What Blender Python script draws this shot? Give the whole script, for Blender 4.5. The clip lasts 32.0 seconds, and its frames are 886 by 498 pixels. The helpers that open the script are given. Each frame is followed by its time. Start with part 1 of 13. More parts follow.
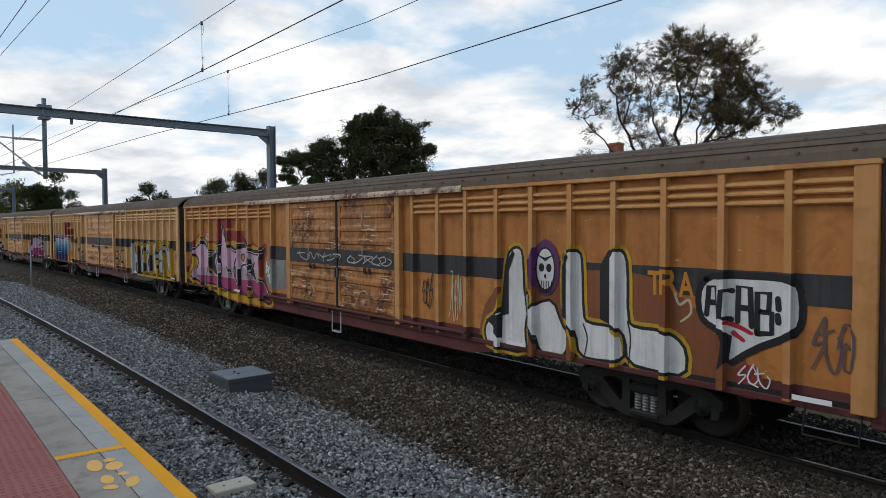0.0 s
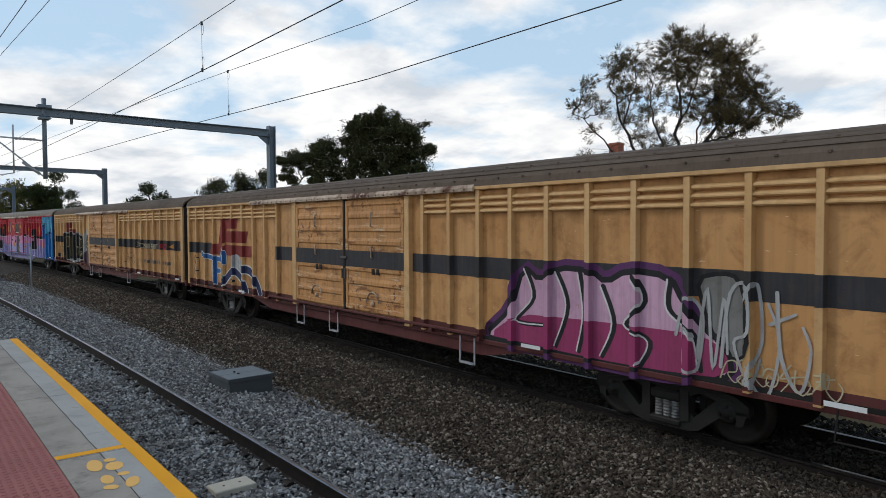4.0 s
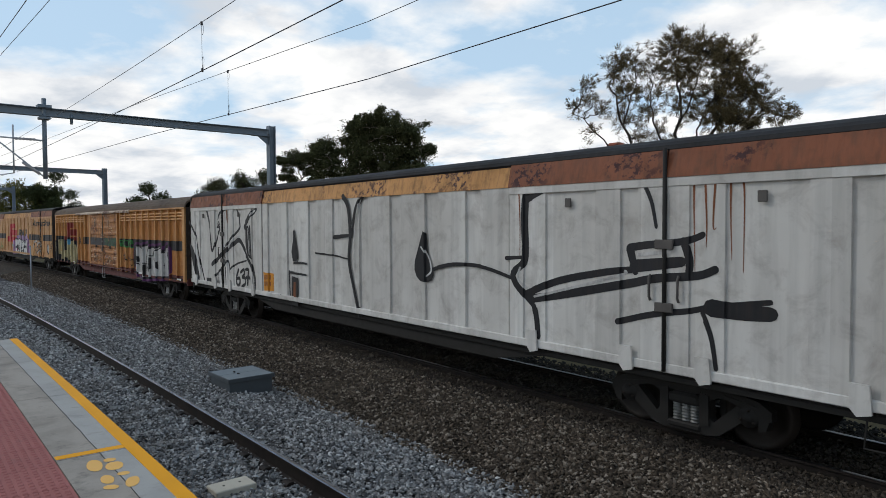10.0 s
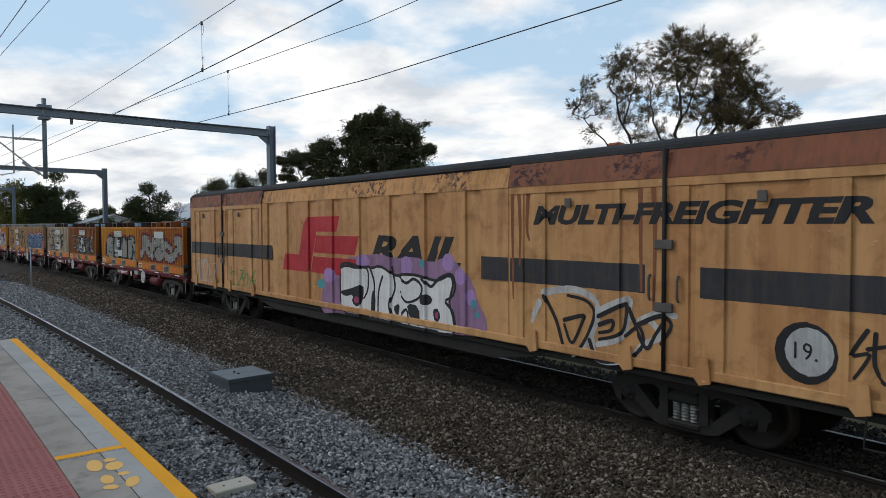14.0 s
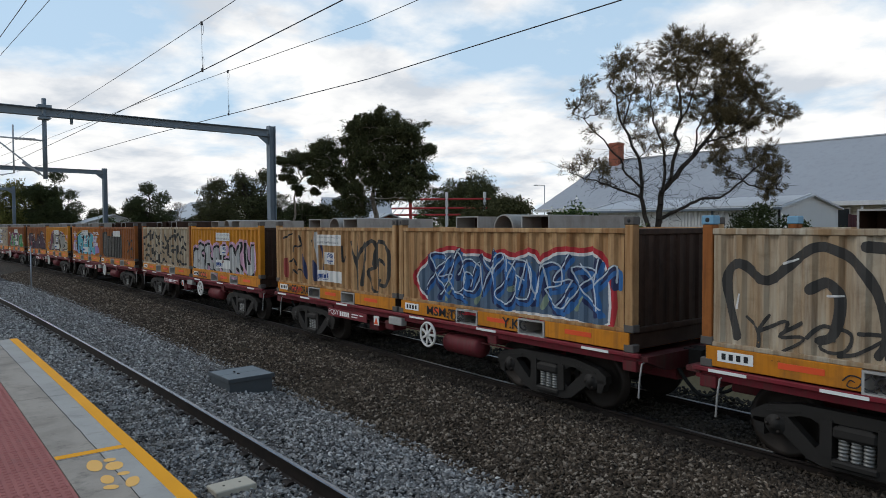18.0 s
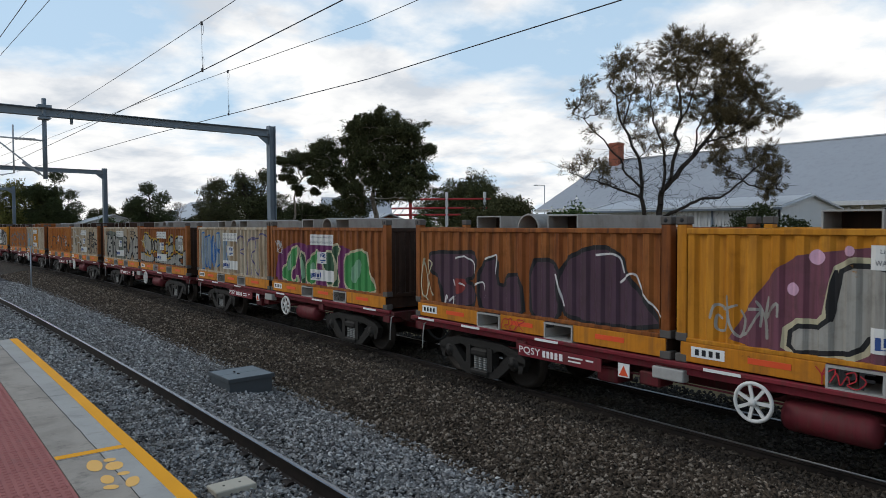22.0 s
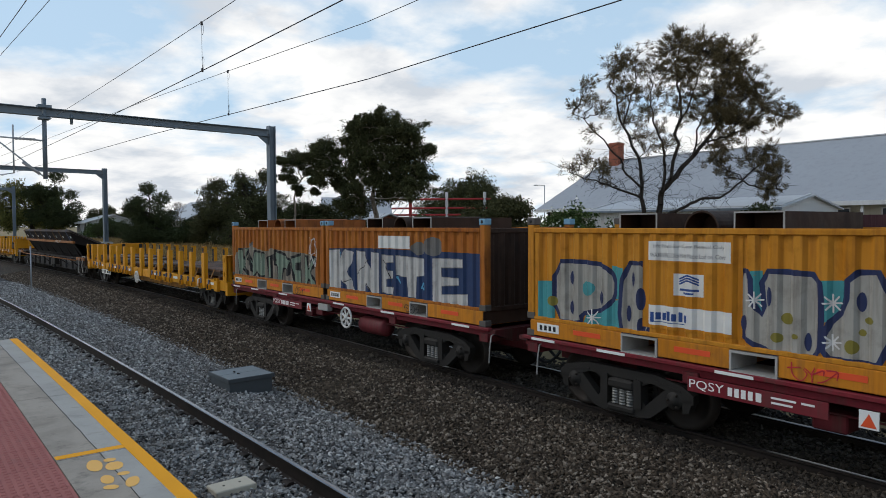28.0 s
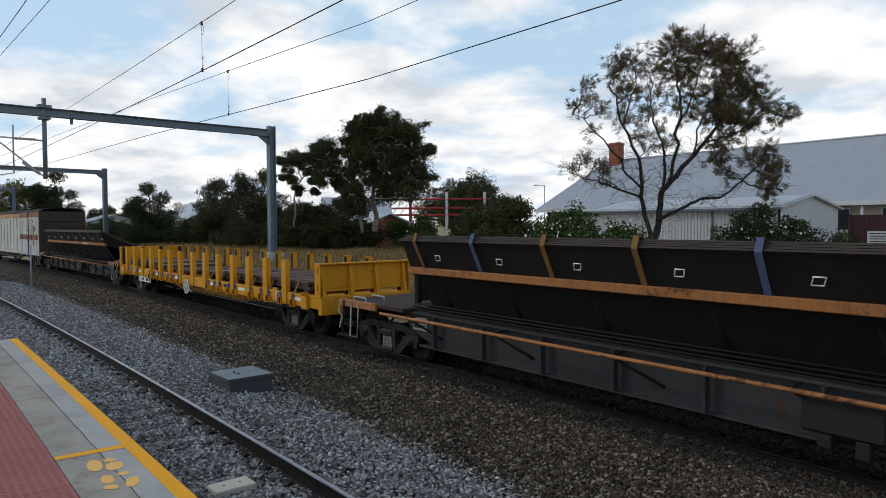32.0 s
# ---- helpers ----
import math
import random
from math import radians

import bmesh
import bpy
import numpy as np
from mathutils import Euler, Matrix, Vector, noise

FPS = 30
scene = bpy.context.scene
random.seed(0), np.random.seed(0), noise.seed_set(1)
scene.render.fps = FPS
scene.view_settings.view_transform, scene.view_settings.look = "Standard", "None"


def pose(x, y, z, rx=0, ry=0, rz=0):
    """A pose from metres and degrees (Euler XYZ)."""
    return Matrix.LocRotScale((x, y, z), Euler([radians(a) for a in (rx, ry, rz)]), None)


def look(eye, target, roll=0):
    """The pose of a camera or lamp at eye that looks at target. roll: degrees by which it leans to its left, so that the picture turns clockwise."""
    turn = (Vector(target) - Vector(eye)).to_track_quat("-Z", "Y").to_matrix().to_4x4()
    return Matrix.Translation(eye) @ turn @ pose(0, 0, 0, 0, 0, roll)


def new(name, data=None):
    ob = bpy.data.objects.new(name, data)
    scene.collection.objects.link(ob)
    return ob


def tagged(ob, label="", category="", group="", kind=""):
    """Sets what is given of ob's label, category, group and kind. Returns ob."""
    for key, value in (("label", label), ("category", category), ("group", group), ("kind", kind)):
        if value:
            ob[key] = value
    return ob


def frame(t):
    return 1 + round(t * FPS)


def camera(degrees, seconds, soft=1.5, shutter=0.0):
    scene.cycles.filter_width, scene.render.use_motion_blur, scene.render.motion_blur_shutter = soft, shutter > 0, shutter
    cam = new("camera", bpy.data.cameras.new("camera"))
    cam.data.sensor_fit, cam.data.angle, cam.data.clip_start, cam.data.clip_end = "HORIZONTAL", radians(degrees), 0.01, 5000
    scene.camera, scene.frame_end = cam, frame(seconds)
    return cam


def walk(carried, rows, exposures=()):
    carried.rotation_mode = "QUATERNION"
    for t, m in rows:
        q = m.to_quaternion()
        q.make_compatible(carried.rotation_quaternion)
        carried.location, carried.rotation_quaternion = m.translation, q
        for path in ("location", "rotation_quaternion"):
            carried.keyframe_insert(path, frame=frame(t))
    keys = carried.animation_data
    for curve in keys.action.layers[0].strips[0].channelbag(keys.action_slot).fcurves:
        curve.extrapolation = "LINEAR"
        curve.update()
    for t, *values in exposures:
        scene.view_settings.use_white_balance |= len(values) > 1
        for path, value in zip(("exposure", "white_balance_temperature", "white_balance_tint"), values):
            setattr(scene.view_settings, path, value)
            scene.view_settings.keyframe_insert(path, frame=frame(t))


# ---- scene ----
import itertools

# The train's line bends gently towards the platform; s runs along it, to the right.
EYE_Z, LINE_Y, BEND = 2.948, 9.411, 0.0013
cam = camera(65.67, 32.0, soft=0.5, shutter=0.02)
YAW, TILT = radians(37.07), radians(-2.06)
AIM = Vector((-math.cos(YAW) * math.cos(TILT), math.sin(YAW) * math.cos(TILT), math.sin(TILT)))
EYE = Vector((0, 0, EYE_Z))
STAND = look(EYE, EYE + AIM * 10, -0.26)
walk(cam, [(0.0, STAND), (32.0, STAND)], exposures=[(0.0, 0.0), (32.0, 0.0)])

# ---- daylight: broken cloud, a veiled sun behind the platform
SUN_AZ, SUN_EL = radians(220), radians(40)
world = bpy.data.worlds.new("sky")
scene.world = world
world.use_nodes = True
wn, wl = world.node_tree.nodes, world.node_tree.links
wn.clear()
out = wn.new("ShaderNodeOutputWorld")
bg = wn.new("ShaderNodeBackground")
sky = wn.new("ShaderNodeTexSky")
sky.sky_type, sky.sun_disc = "NISHITA", False
sky.sun_elevation, sky.sun_rotation = SUN_EL, radians(90) - SUN_AZ
sky.air_density, sky.dust_density, sky.ozone_density = 1.0, 0.6, 1.4
coord = wn.new("ShaderNodeTexCoord")
sep = wn.new("ShaderNodeSeparateXYZ")
wl.new(coord.outputs["Generated"], sep.inputs[0])


def wmath(op, a, b=None, c=None):
    n = wn.new("ShaderNodeMath")
    n.operation = op
    for i, v in enumerate((a, b, c)):
        if v is None:
            continue
        if isinstance(v, (int, float)):
            n.inputs[i].default_value = v
        else:
            wl.new(v, n.inputs[i])
    return n.outputs[0]


# a cloud deck: directions are laid out on a flat sheet overhead
lift = wmath("ADD", wmath("MAXIMUM", sep.outputs[2], 0.0), 0.22)
flat = wn.new("ShaderNodeCombineXYZ")
wl.new(wmath("DIVIDE", sep.outputs[0], lift), flat.inputs[0])
wl.new(wmath("DIVIDE", sep.outputs[1], lift), flat.inputs[1])


def wnoise(scale, detail, shift, rough=0.5, warp=0.0):
    m = wn.new("ShaderNodeMapping")
    m.inputs["Location"].default_value = shift
    wl.new(flat.outputs[0], m.inputs[0])
    n = wn.new("ShaderNodeTexNoise")
    n.inputs["Scale"].default_value = scale
    n.inputs["Detail"].default_value = detail
    n.inputs["Roughness"].default_value = rough
    n.inputs["Distortion"].default_value = warp
    wl.new(m.outputs[0], n.inputs["Vector"])
    return n.outputs["Fac"]


def wramp(fac, stops):
    n = wn.new("ShaderNodeValToRGB")
    while len(n.color_ramp.elements) < len(stops):
        n.color_ramp.elements.new(0.5)
    for e, (p, c) in zip(n.color_ramp.elements, stops):
        e.position, e.color = p, (*c, 1)
    wl.new(fac, n.inputs[0])
    return n.outputs[0]


# the cloud banks thicken towards the horizon and open up overhead
thick = wmath("MULTIPLY", wmath("SUBTRACT", 0.42, sep.outputs[2]), 0.42)
cover = wramp(wmath("ADD", wnoise(1.7, 8, (5.3, 1.9, 0), 0.55, 0.15), thick), [(0.49, (0, 0, 0)), (0.625, (1, 1, 1))])
body = wramp(wnoise(2.1, 7, (7.7, 2.2, 0), 0.55, 0.1), [(0.36, (0.64, 0.69, 0.755)), (0.46, (0.89, 0.905, 0.925)), (0.54, (1.02, 1.02, 1.01))])
skymix = wn.new("ShaderNodeMix")
skymix.data_type = "RGBA"
blue = wn.new("ShaderNodeMix")
blue.data_type, blue.blend_type = "RGBA", "MULTIPLY"
blue.inputs["Factor"].default_value = 1.0
wl.new(sky.outputs[0], blue.inputs["A"])
blue.inputs["B"].default_value = (0.115, 0.115, 0.115, 1)
wl.new(cover, skymix.inputs["Factor"])
haze = wn.new("ShaderNodeMix")
haze.data_type = "RGBA"
wl.new(wramp(sep.outputs[2], [(0.0, (0.95, 0.95, 0.95)), (0.4, (0.8, 0.8, 0.8)), (0.9, (0.3, 0.3, 0.3))]), haze.inputs["Factor"])
wl.new(blue.outputs["Result"], haze.inputs["A"])
haze.inputs["B"].default_value = (0.52, 0.71, 0.90, 1)
wl.new(haze.outputs["Result"], skymix.inputs["A"])
wl.new(body, skymix.inputs["B"])
wl.new(skymix.outputs["Result"], bg.inputs["Color"])
bg.inputs["Strength"].default_value = 1.0
wl.new(bg.outputs[0], out.inputs[0])

lamp = bpy.data.lights.new("sun", "SUN")
lamp.energy, lamp.angle, lamp.color = 0.95, radians(10), (1.0, 0.965, 0.915)
sun = new("sun", lamp)
sun.matrix_world = look((0, 0, 0), (-math.cos(SUN_AZ) * math.cos(SUN_EL), -math.sin(SUN_AZ) * math.cos(SUN_EL), -math.sin(SUN_EL)))

# ---- materials
def material(name, build):
    m = bpy.data.materials.new(name)
    m.use_nodes = True
    nt = m.node_tree
    nt.nodes.clear()
    o = nt.nodes.new("ShaderNodeOutputMaterial")
    b = nt.nodes.new("ShaderNodeBsdfPrincipled")
    nt.links.new(b.outputs[0], o.inputs[0])
    build(Nodes(nt, b))
    return m


class Nodes:
    """Short hands for building a surface."""

    def __init__(self, nt, bsdf):
        self.nt, self.bsdf = nt, bsdf

    def put(self, kind, **inputs):
        n = self.nt.nodes.new(kind)
        for k, v in inputs.items():
            self.plug(n, k.replace("_", " "), v)
        return n

    def plug(self, n, k, v):
        if hasattr(v, "is_linked"):
            self.nt.links.new(v, n.inputs[k])
        else:
            n.inputs[k].default_value = v

    def coords(self, kind="Object", scale=(1, 1, 1)):
        c = self.put("ShaderNodeTexCoord")
        m = self.put("ShaderNodeMapping", Scale=scale)
        self.nt.links.new(c.outputs[kind], m.inputs["Vector"])
        return m.outputs[0]

    def world_coords(self, scale=(1, 1, 1)):
        c = self.put("ShaderNodeNewGeometry")
        m = self.put("ShaderNodeMapping", Scale=scale)
        self.nt.links.new(c.outputs["Position"], m.inputs["Vector"])
        return m.outputs[0]

    def noise(self, vec, scale, detail=4, rough=0.55, warp=0.0):
        return self.put("ShaderNodeTexNoise", Vector=vec, Scale=scale, Detail=detail, Roughness=rough, Distortion=warp).outputs["Fac"]

    def voronoi(self, vec, scale, out="Distance"):
        return self.put("ShaderNodeTexVoronoi", Vector=vec, Scale=scale).outputs[out]

    def ramp(self, fac, stops):
        n = self.put("ShaderNodeValToRGB", Fac=fac)
        while len(n.color_ramp.elements) < len(stops):
            n.color_ramp.elements.new(0.5)
        for e, (p, c) in zip(n.color_ramp.elements, stops):
            e.position, e.color = p, (*((c, c, c) if isinstance(c, (int, float)) else c), 1)
        return n.outputs[0]

    def mix(self, fac, a, b, how="MIX"):
        n = self.nt.nodes.new("ShaderNodeMix")
        n.data_type, n.blend_type = "RGBA", how
        for k, v in (("Factor", fac), ("A", a), ("B", b)):
            if isinstance(v, tuple) and len(v) == 3:
                v = (*v, 1)
            self.plug(n, k, v)
        return n.outputs["Result"]

    def math(self, op, a, b=0.0):
        n = self.nt.nodes.new("ShaderNodeMath")
        n.operation = op
        for i, v in enumerate((a, b)):
            self.plug(n, i, v)
        return n.outputs[0]

    def random(self):
        return self.put("ShaderNodeObjectInfo").outputs["Random"]

    def bump(self, height, strength=0.3, distance=0.01):
        self.plug(self.bsdf, "Normal", self.put("ShaderNodeBump", Height=height, Strength=strength, Distance=distance).outputs[0])

    def base(self, colour, rough=0.6, metal=0.0, gloss=0.18):
        for k, v in (("Base Color", colour), ("Specular IOR Level", gloss), ("Roughness", rough), ("Metallic", metal)):
            if isinstance(v, tuple) and len(v) == 3:
                v = (*v, 1)
            self.plug(self.bsdf, k, v)


def painted(name, colour, rust=(0.11, 0.045, 0.02), wear=0.35, dirt=0.35, streak=True, rough=0.55, dirt_colour=(0.06, 0.045, 0.035), big=0.6, scratch=0.0):
    """Old paint on steel: faded in clouds, rain streaks of dirt, rust where it has worn through."""
    def build(n):
        v = n.coords("Object")
        fade = n.noise(v, big, 5, 0.6)
        c = n.mix(n.ramp(fade, [(0.3, 0.0), (0.7, 1.0)]), tuple(k * 0.82 for k in colour), tuple(min(1, k * 1.12 + 0.01) for k in colour))
        st = n.noise(n.coords("Object", (9, 9, 0.55)), 1.0, 5, 0.65)
        if streak:
            c = n.mix(n.math("MULTIPLY", n.ramp(st, [(0.48, 0.0), (0.72, 1.0)]), dirt), c, dirt_colour)
        fine = n.noise(n.coords("Object", (24, 24, 0.9)), 1.0, 4, 0.6)
        c = n.mix(n.math("MULTIPLY", n.ramp(fine, [(0.48, 0.0), (0.74, 1.0)]), 0.3 if streak else 0.12), c, (colour[0] * 0.5, colour[1] * 0.4, colour[2] * 0.35))
        grime = n.noise(v, 3.5, 6, 0.65, 0.4)
        c = n.mix(n.math("MULTIPLY", n.ramp(grime, [(0.5, 0.0), (0.8, 1.0)]), dirt), c, dirt_colour)
        chips = n.noise(v, 7.0, 8, 0.72, 0.2)
        chip = n.ramp(chips, [(0.72 - wear * 0.3, 0.0), (0.76 - wear * 0.3, 1.0)])
        patch = n.ramp(n.noise(v, 0.9, 3), [(0.5, 0.0), (0.62, 1.0)])
        chip = n.math("MULTIPLY", chip, patch)
        c = n.mix(chip, c, rust)
        if scratch:
            lines = n.ramp(n.noise(n.coords("Object", (1.6, 1, 17)), 1.0, 7, 0.7), [(0.56, 0.0), (0.6, 1.0)])
            c = n.mix(n.math("MULTIPLY", n.math("MULTIPLY", lines, n.ramp(n.noise(v, 0.8, 3), [(0.45, 0.0), (0.58, 1.0)])), scratch), c, (0.62, 0.47, 0.31))
            burn = n.ramp(n.noise(n.coords("Object", (0.9, 1, 5)), 1.0, 6, 0.7), [(0.58, 0.0), (0.64, 1.0)])
            c = n.mix(n.math("MULTIPLY", burn, scratch), c, (0.16, 0.06, 0.025))
        n.base(c, n.ramp(grime, [(0.3, rough - 0.1), (0.8, min(1, rough + 0.25))]))
        n.bump(n.math("ADD", n.math("MULTIPLY", chip, -0.6), n.noise(v, 2.2, 3)), 0.25, 0.012)
    return material(name, build)


def van_paint(name, deep, pale, blend=0.5, stain=0.5, chips=0.5):
    """Sun-faded van paint: tone shifts from panel to panel, soft rain stains, small pale scuffs and rust freckles."""
    def build(n):
        v = n.coords("Object")
        r = n.random()
        x = n.put("ShaderNodeSeparateXYZ", Vector=v).outputs[0]
        cell = n.math("FLOOR", n.math("DIVIDE", n.math("ADD", x, 11.34), 0.83))
        white = n.put("ShaderNodeTexWhiteNoise", Vector=n.put("ShaderNodeCombineXYZ", X=cell, Y=n.math("MULTIPLY", r, 50.0)).outputs[0]).outputs[0]
        big = n.noise(v, 0.45, 5, 0.6, 0.3)
        f = n.math("ADD", n.math("MULTIPLY", white, 0.45), n.math("ADD", n.math("MULTIPLY", n.ramp(big, [(0.3, 0.0), (0.7, 1.0)]), 0.5), blend - 0.5))
        c = n.mix(f, deep, pale)
        rain = n.noise(n.coords("Object", (5, 5, 0.4)), 1.0, 4, 0.55, 0.2)
        c = n.mix(n.math("MULTIPLY", n.ramp(rain, [(0.45, 0.0), (0.75, 1.0)]), stain * 0.6), c, tuple(k * 0.42 for k in deep))
        grime = n.noise(v, 2.2, 7, 0.68, 0.5)
        c = n.mix(n.math("MULTIPLY", n.ramp(grime, [(0.48, 0.0), (0.78, 1.0)]), stain), c, (deep[0] * 0.4, deep[1] * 0.33, deep[2] * 0.3))
        scuff = n.ramp(n.noise(n.coords("Object", (7, 7, 30)), 1.0, 3, 0.6), [(0.70, 0.0), (0.73, 1.0)])
        c = n.mix(n.math("MULTIPLY", scuff, chips), c, (0.72, 0.56, 0.38))
        freckle = n.ramp(n.noise(v, 16, 6, 0.75, 0.2), [(0.68, 0.0), (0.71, 1.0)])
        c = n.mix(n.math("MULTIPLY", freckle, chips), c, (0.12, 0.045, 0.02))
        n.base(c, n.ramp(grime, [(0.3, 0.42), (0.8, 0.75)]), 0.0, 0.3)
        n.bump(n.math("ADD", n.noise(v, 1.6, 3), n.math("MULTIPLY", freckle, -0.4)), 0.3, 0.012)
    return material(name, build)


def plain(name, colour, rough=0.6, metal=0.0, vary=0.15, scale=6.0, bump=0.1, gloss=0.2):
    def build(n):
        v = n.coords("Object")
        f = n.noise(v, scale, 6, 0.6)
        c = n.mix(f, tuple(k * (1 - vary) for k in colour), tuple(min(1, k * (1 + vary)) for k in colour))
        c = n.mix(n.ramp(n.noise(v, scale * 0.2, 4), [(0.45, 0.0), (0.75, 0.5)]), c, tuple(k * (1 - vary * 1.6) for k in colour))
        n.base(c, n.ramp(f, [(0.3, max(0.05, rough - 0.1)), (0.7, min(1, rough + 0.1))]), metal, gloss)
        if bump:
            n.bump(f, bump, 0.01)
    return material(name, build)


def ground_material():
    def build(n):
        v = n.world_coords()
        a = n.noise(v, 0.35, 6, 0.6)
        b = n.noise(v, 9, 6, 0.7)
        c = n.ramp(a, [(0.3, (0.27, 0.21, 0.115)), (0.5, (0.35, 0.275, 0.15)), (0.7, (0.22, 0.19, 0.10))])
        c = n.mix(n.math("MULTIPLY", b, 0.6), c, (0.10, 0.08, 0.045))
        n.base(c, 0.95)
        n.bump(b, 0.6, 0.05)
    return material("dry_soil", build)


def ballast_material(name, tones):
    def build(n):
        v = n.world_coords()
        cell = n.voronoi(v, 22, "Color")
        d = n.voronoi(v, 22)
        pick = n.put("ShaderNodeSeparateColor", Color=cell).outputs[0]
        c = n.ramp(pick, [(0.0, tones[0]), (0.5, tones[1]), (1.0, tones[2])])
        # cell rims darkened: shade in the gaps between stones, put into the colour
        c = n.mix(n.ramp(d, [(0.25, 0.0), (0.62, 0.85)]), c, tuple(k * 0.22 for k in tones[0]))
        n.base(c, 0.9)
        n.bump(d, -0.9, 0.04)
    return material(name, build)


def stone_material(name, tones):
    def build(n):
        r = n.put("ShaderNodeNewGeometry").outputs["Random Per Island"]
        c = n.ramp(r, [(0.0, tones[0]), (0.35, tones[1]), (0.75, tones[2]), (1.0, tones[3])])
        v = n.world_coords()
        c = n.mix(n.math("MULTIPLY", n.noise(v, 40, 3), 0.35), c, tuple(k * 0.5 for k in tones[0]))
        c = n.mix(n.ramp(n.noise(v, 0.7, 4), [(0.45, 0.0), (0.75, 0.35)]), c, (0.11, 0.085, 0.06))
        n.base(c, 0.85)
    return material(name, build)


MAT = {
    "soil": ground_material(),
    # beds darker than the loose stones: their colour carries the shade of the gaps
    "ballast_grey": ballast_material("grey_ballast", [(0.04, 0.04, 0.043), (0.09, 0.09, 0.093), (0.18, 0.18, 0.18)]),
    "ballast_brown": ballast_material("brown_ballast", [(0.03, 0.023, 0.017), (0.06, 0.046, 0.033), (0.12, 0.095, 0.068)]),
    "stones_grey": stone_material("grey_stones", [(0.075, 0.072, 0.071), (0.20, 0.195, 0.19), (0.36, 0.35, 0.335), (0.66, 0.65, 0.62)]),
    "stones_brown": stone_material("brown_stones", [(0.026, 0.019, 0.013), (0.068, 0.05, 0.035), (0.128, 0.095, 0.068), (0.37, 0.31, 0.245)]),
    "orange": van_paint("van_orange", (0.43, 0.195, 0.055), (0.66, 0.37, 0.155), 0.5, 0.8, 0.7),
    "orange_deep": van_paint("van_deep_orange", (0.33, 0.115, 0.022), (0.48, 0.195, 0.05), 0.5, 0.7, 0.5),
    "trim_deep": van_paint("van_trim_orange", (0.43, 0.185, 0.052), (0.56, 0.30, 0.115), 0.5, 0.5, 0.8),
    "trim": van_paint("van_trim_pale_orange", (0.52, 0.29, 0.11), (0.66, 0.42, 0.20), 0.55, 0.5, 0.8),
    "roof": painted("van_roof_grey", (0.115, 0.082, 0.058), rough=0.75, wear=0.25, dirt=0.45, dirt_colour=(0.07, 0.055, 0.045)),
    "dark": plain("dark_grimy_steel", (0.022, 0.02, 0.018), 0.7),
    "bogie": plain("bogie_steel", (0.024, 0.022, 0.02), 0.65, 0.15, 0.3),
    "maroon": painted("maroon_frame", (0.10, 0.024, 0.022), wear=0.25),
    "red": painted("wagon_red", (0.17, 0.012, 0.021), wear=0.25, dirt=0.45),
    "white": painted("weathered_white", (0.62, 0.61, 0.58), wear=0.25, dirt=0.45),
    "cont": painted("container_orange", (0.58, 0.22, 0.035), wear=0.4, dirt=0.4),
    # grimy yellow, its base also lowered for the shade below the side sill
    "yellow_grimy_shaded": painted("grimy_wagon_yellow", (0.34, 0.15, 0.012), wear=0.5, dirt=0.8, dirt_colour=(0.035, 0.025, 0.018)),
    "yellow": painted("wagon_yellow", (0.60, 0.262, 0.008), wear=0.3, dirt=0.35, streak=False),
    "galv": plain("galvanised_steel", (0.33, 0.36, 0.40), 0.5, 0.3, 0.1),
    "concrete": plain("concrete", (0.42, 0.41, 0.39), 0.85, 0, 0.15, 5, 0.3),
}


def rail_side():
    def build(n):
        v = n.world_coords()
        f = n.noise(v, 5, 6, 0.65)
        n.base(n.ramp(f, [(0.3, (0.011, 0.009, 0.008)), (0.7, (0.028, 0.02, 0.016))]), 0.75)
        n.bump(f, 0.3, 0.01)
    return material("rail_rust", build)


def polished():
    def build(n):
        v = n.world_coords((0.6, 14, 1))
        f = n.noise(v, 3, 3)
        n.base(n.ramp(f, [(0.35, (0.15, 0.15, 0.16)), (0.7, (0.28, 0.28, 0.29))]), n.ramp(f, [(0.3, 0.26), (0.8, 0.42)]), 1.0)
    return material("polished_rail_steel", build)


def dull_rail():
    def build(n):
        v = n.world_coords((0.6, 14, 1))
        f = n.noise(v, 3, 3)
        n.base(n.ramp(f, [(0.35, (0.13, 0.125, 0.13)), (0.7, (0.26, 0.26, 0.27))]), n.ramp(f, [(0.3, 0.16), (0.8, 0.30)]), 1.0)
    return material("dull_rail_steel", build)


def concrete(name, colour, stain=0.5, speck=40.0):
    def build(n):
        v = n.world_coords()
        a, b, c = n.noise(v, 1.3, 6, 0.65, 0.4), n.noise(v, speck, 4, 0.7), n.noise(v, 6, 6, 0.7)
        col = n.mix(n.math("MULTIPLY", n.ramp(a, [(0.4, 0.0), (0.72, 1.0)]), stain), colour, tuple(k * 0.5 for k in colour))
        col = n.mix(n.math("MULTIPLY", b, 0.35), col, tuple(k * 0.65 for k in colour))
        col = n.mix(n.math("MULTIPLY", n.ramp(c, [(0.55, 0.0), (0.75, 1.0)]), stain * 0.7), col, (0.1, 0.09, 0.08))
        n.base(col, 0.85)
        n.bump(n.math("ADD", b, c), 0.25, 0.004)
    return material(name, build)


def worn_line(name, colour, keep):
    def build(n):
        v = n.world_coords()
        w = n.noise(v, 14, 7, 0.75, 0.3)
        col = n.mix(n.ramp(w, [(keep - 0.04, 0.0), (keep + 0.04, 1.0)]), colour, (0.33, 0.30, 0.26))
        col = n.mix(n.math("MULTIPLY", n.noise(v, 2.5, 4), 0.35), col, tuple(k * 0.55 for k in colour))
        n.base(col, 0.7)
    return material(name, build)


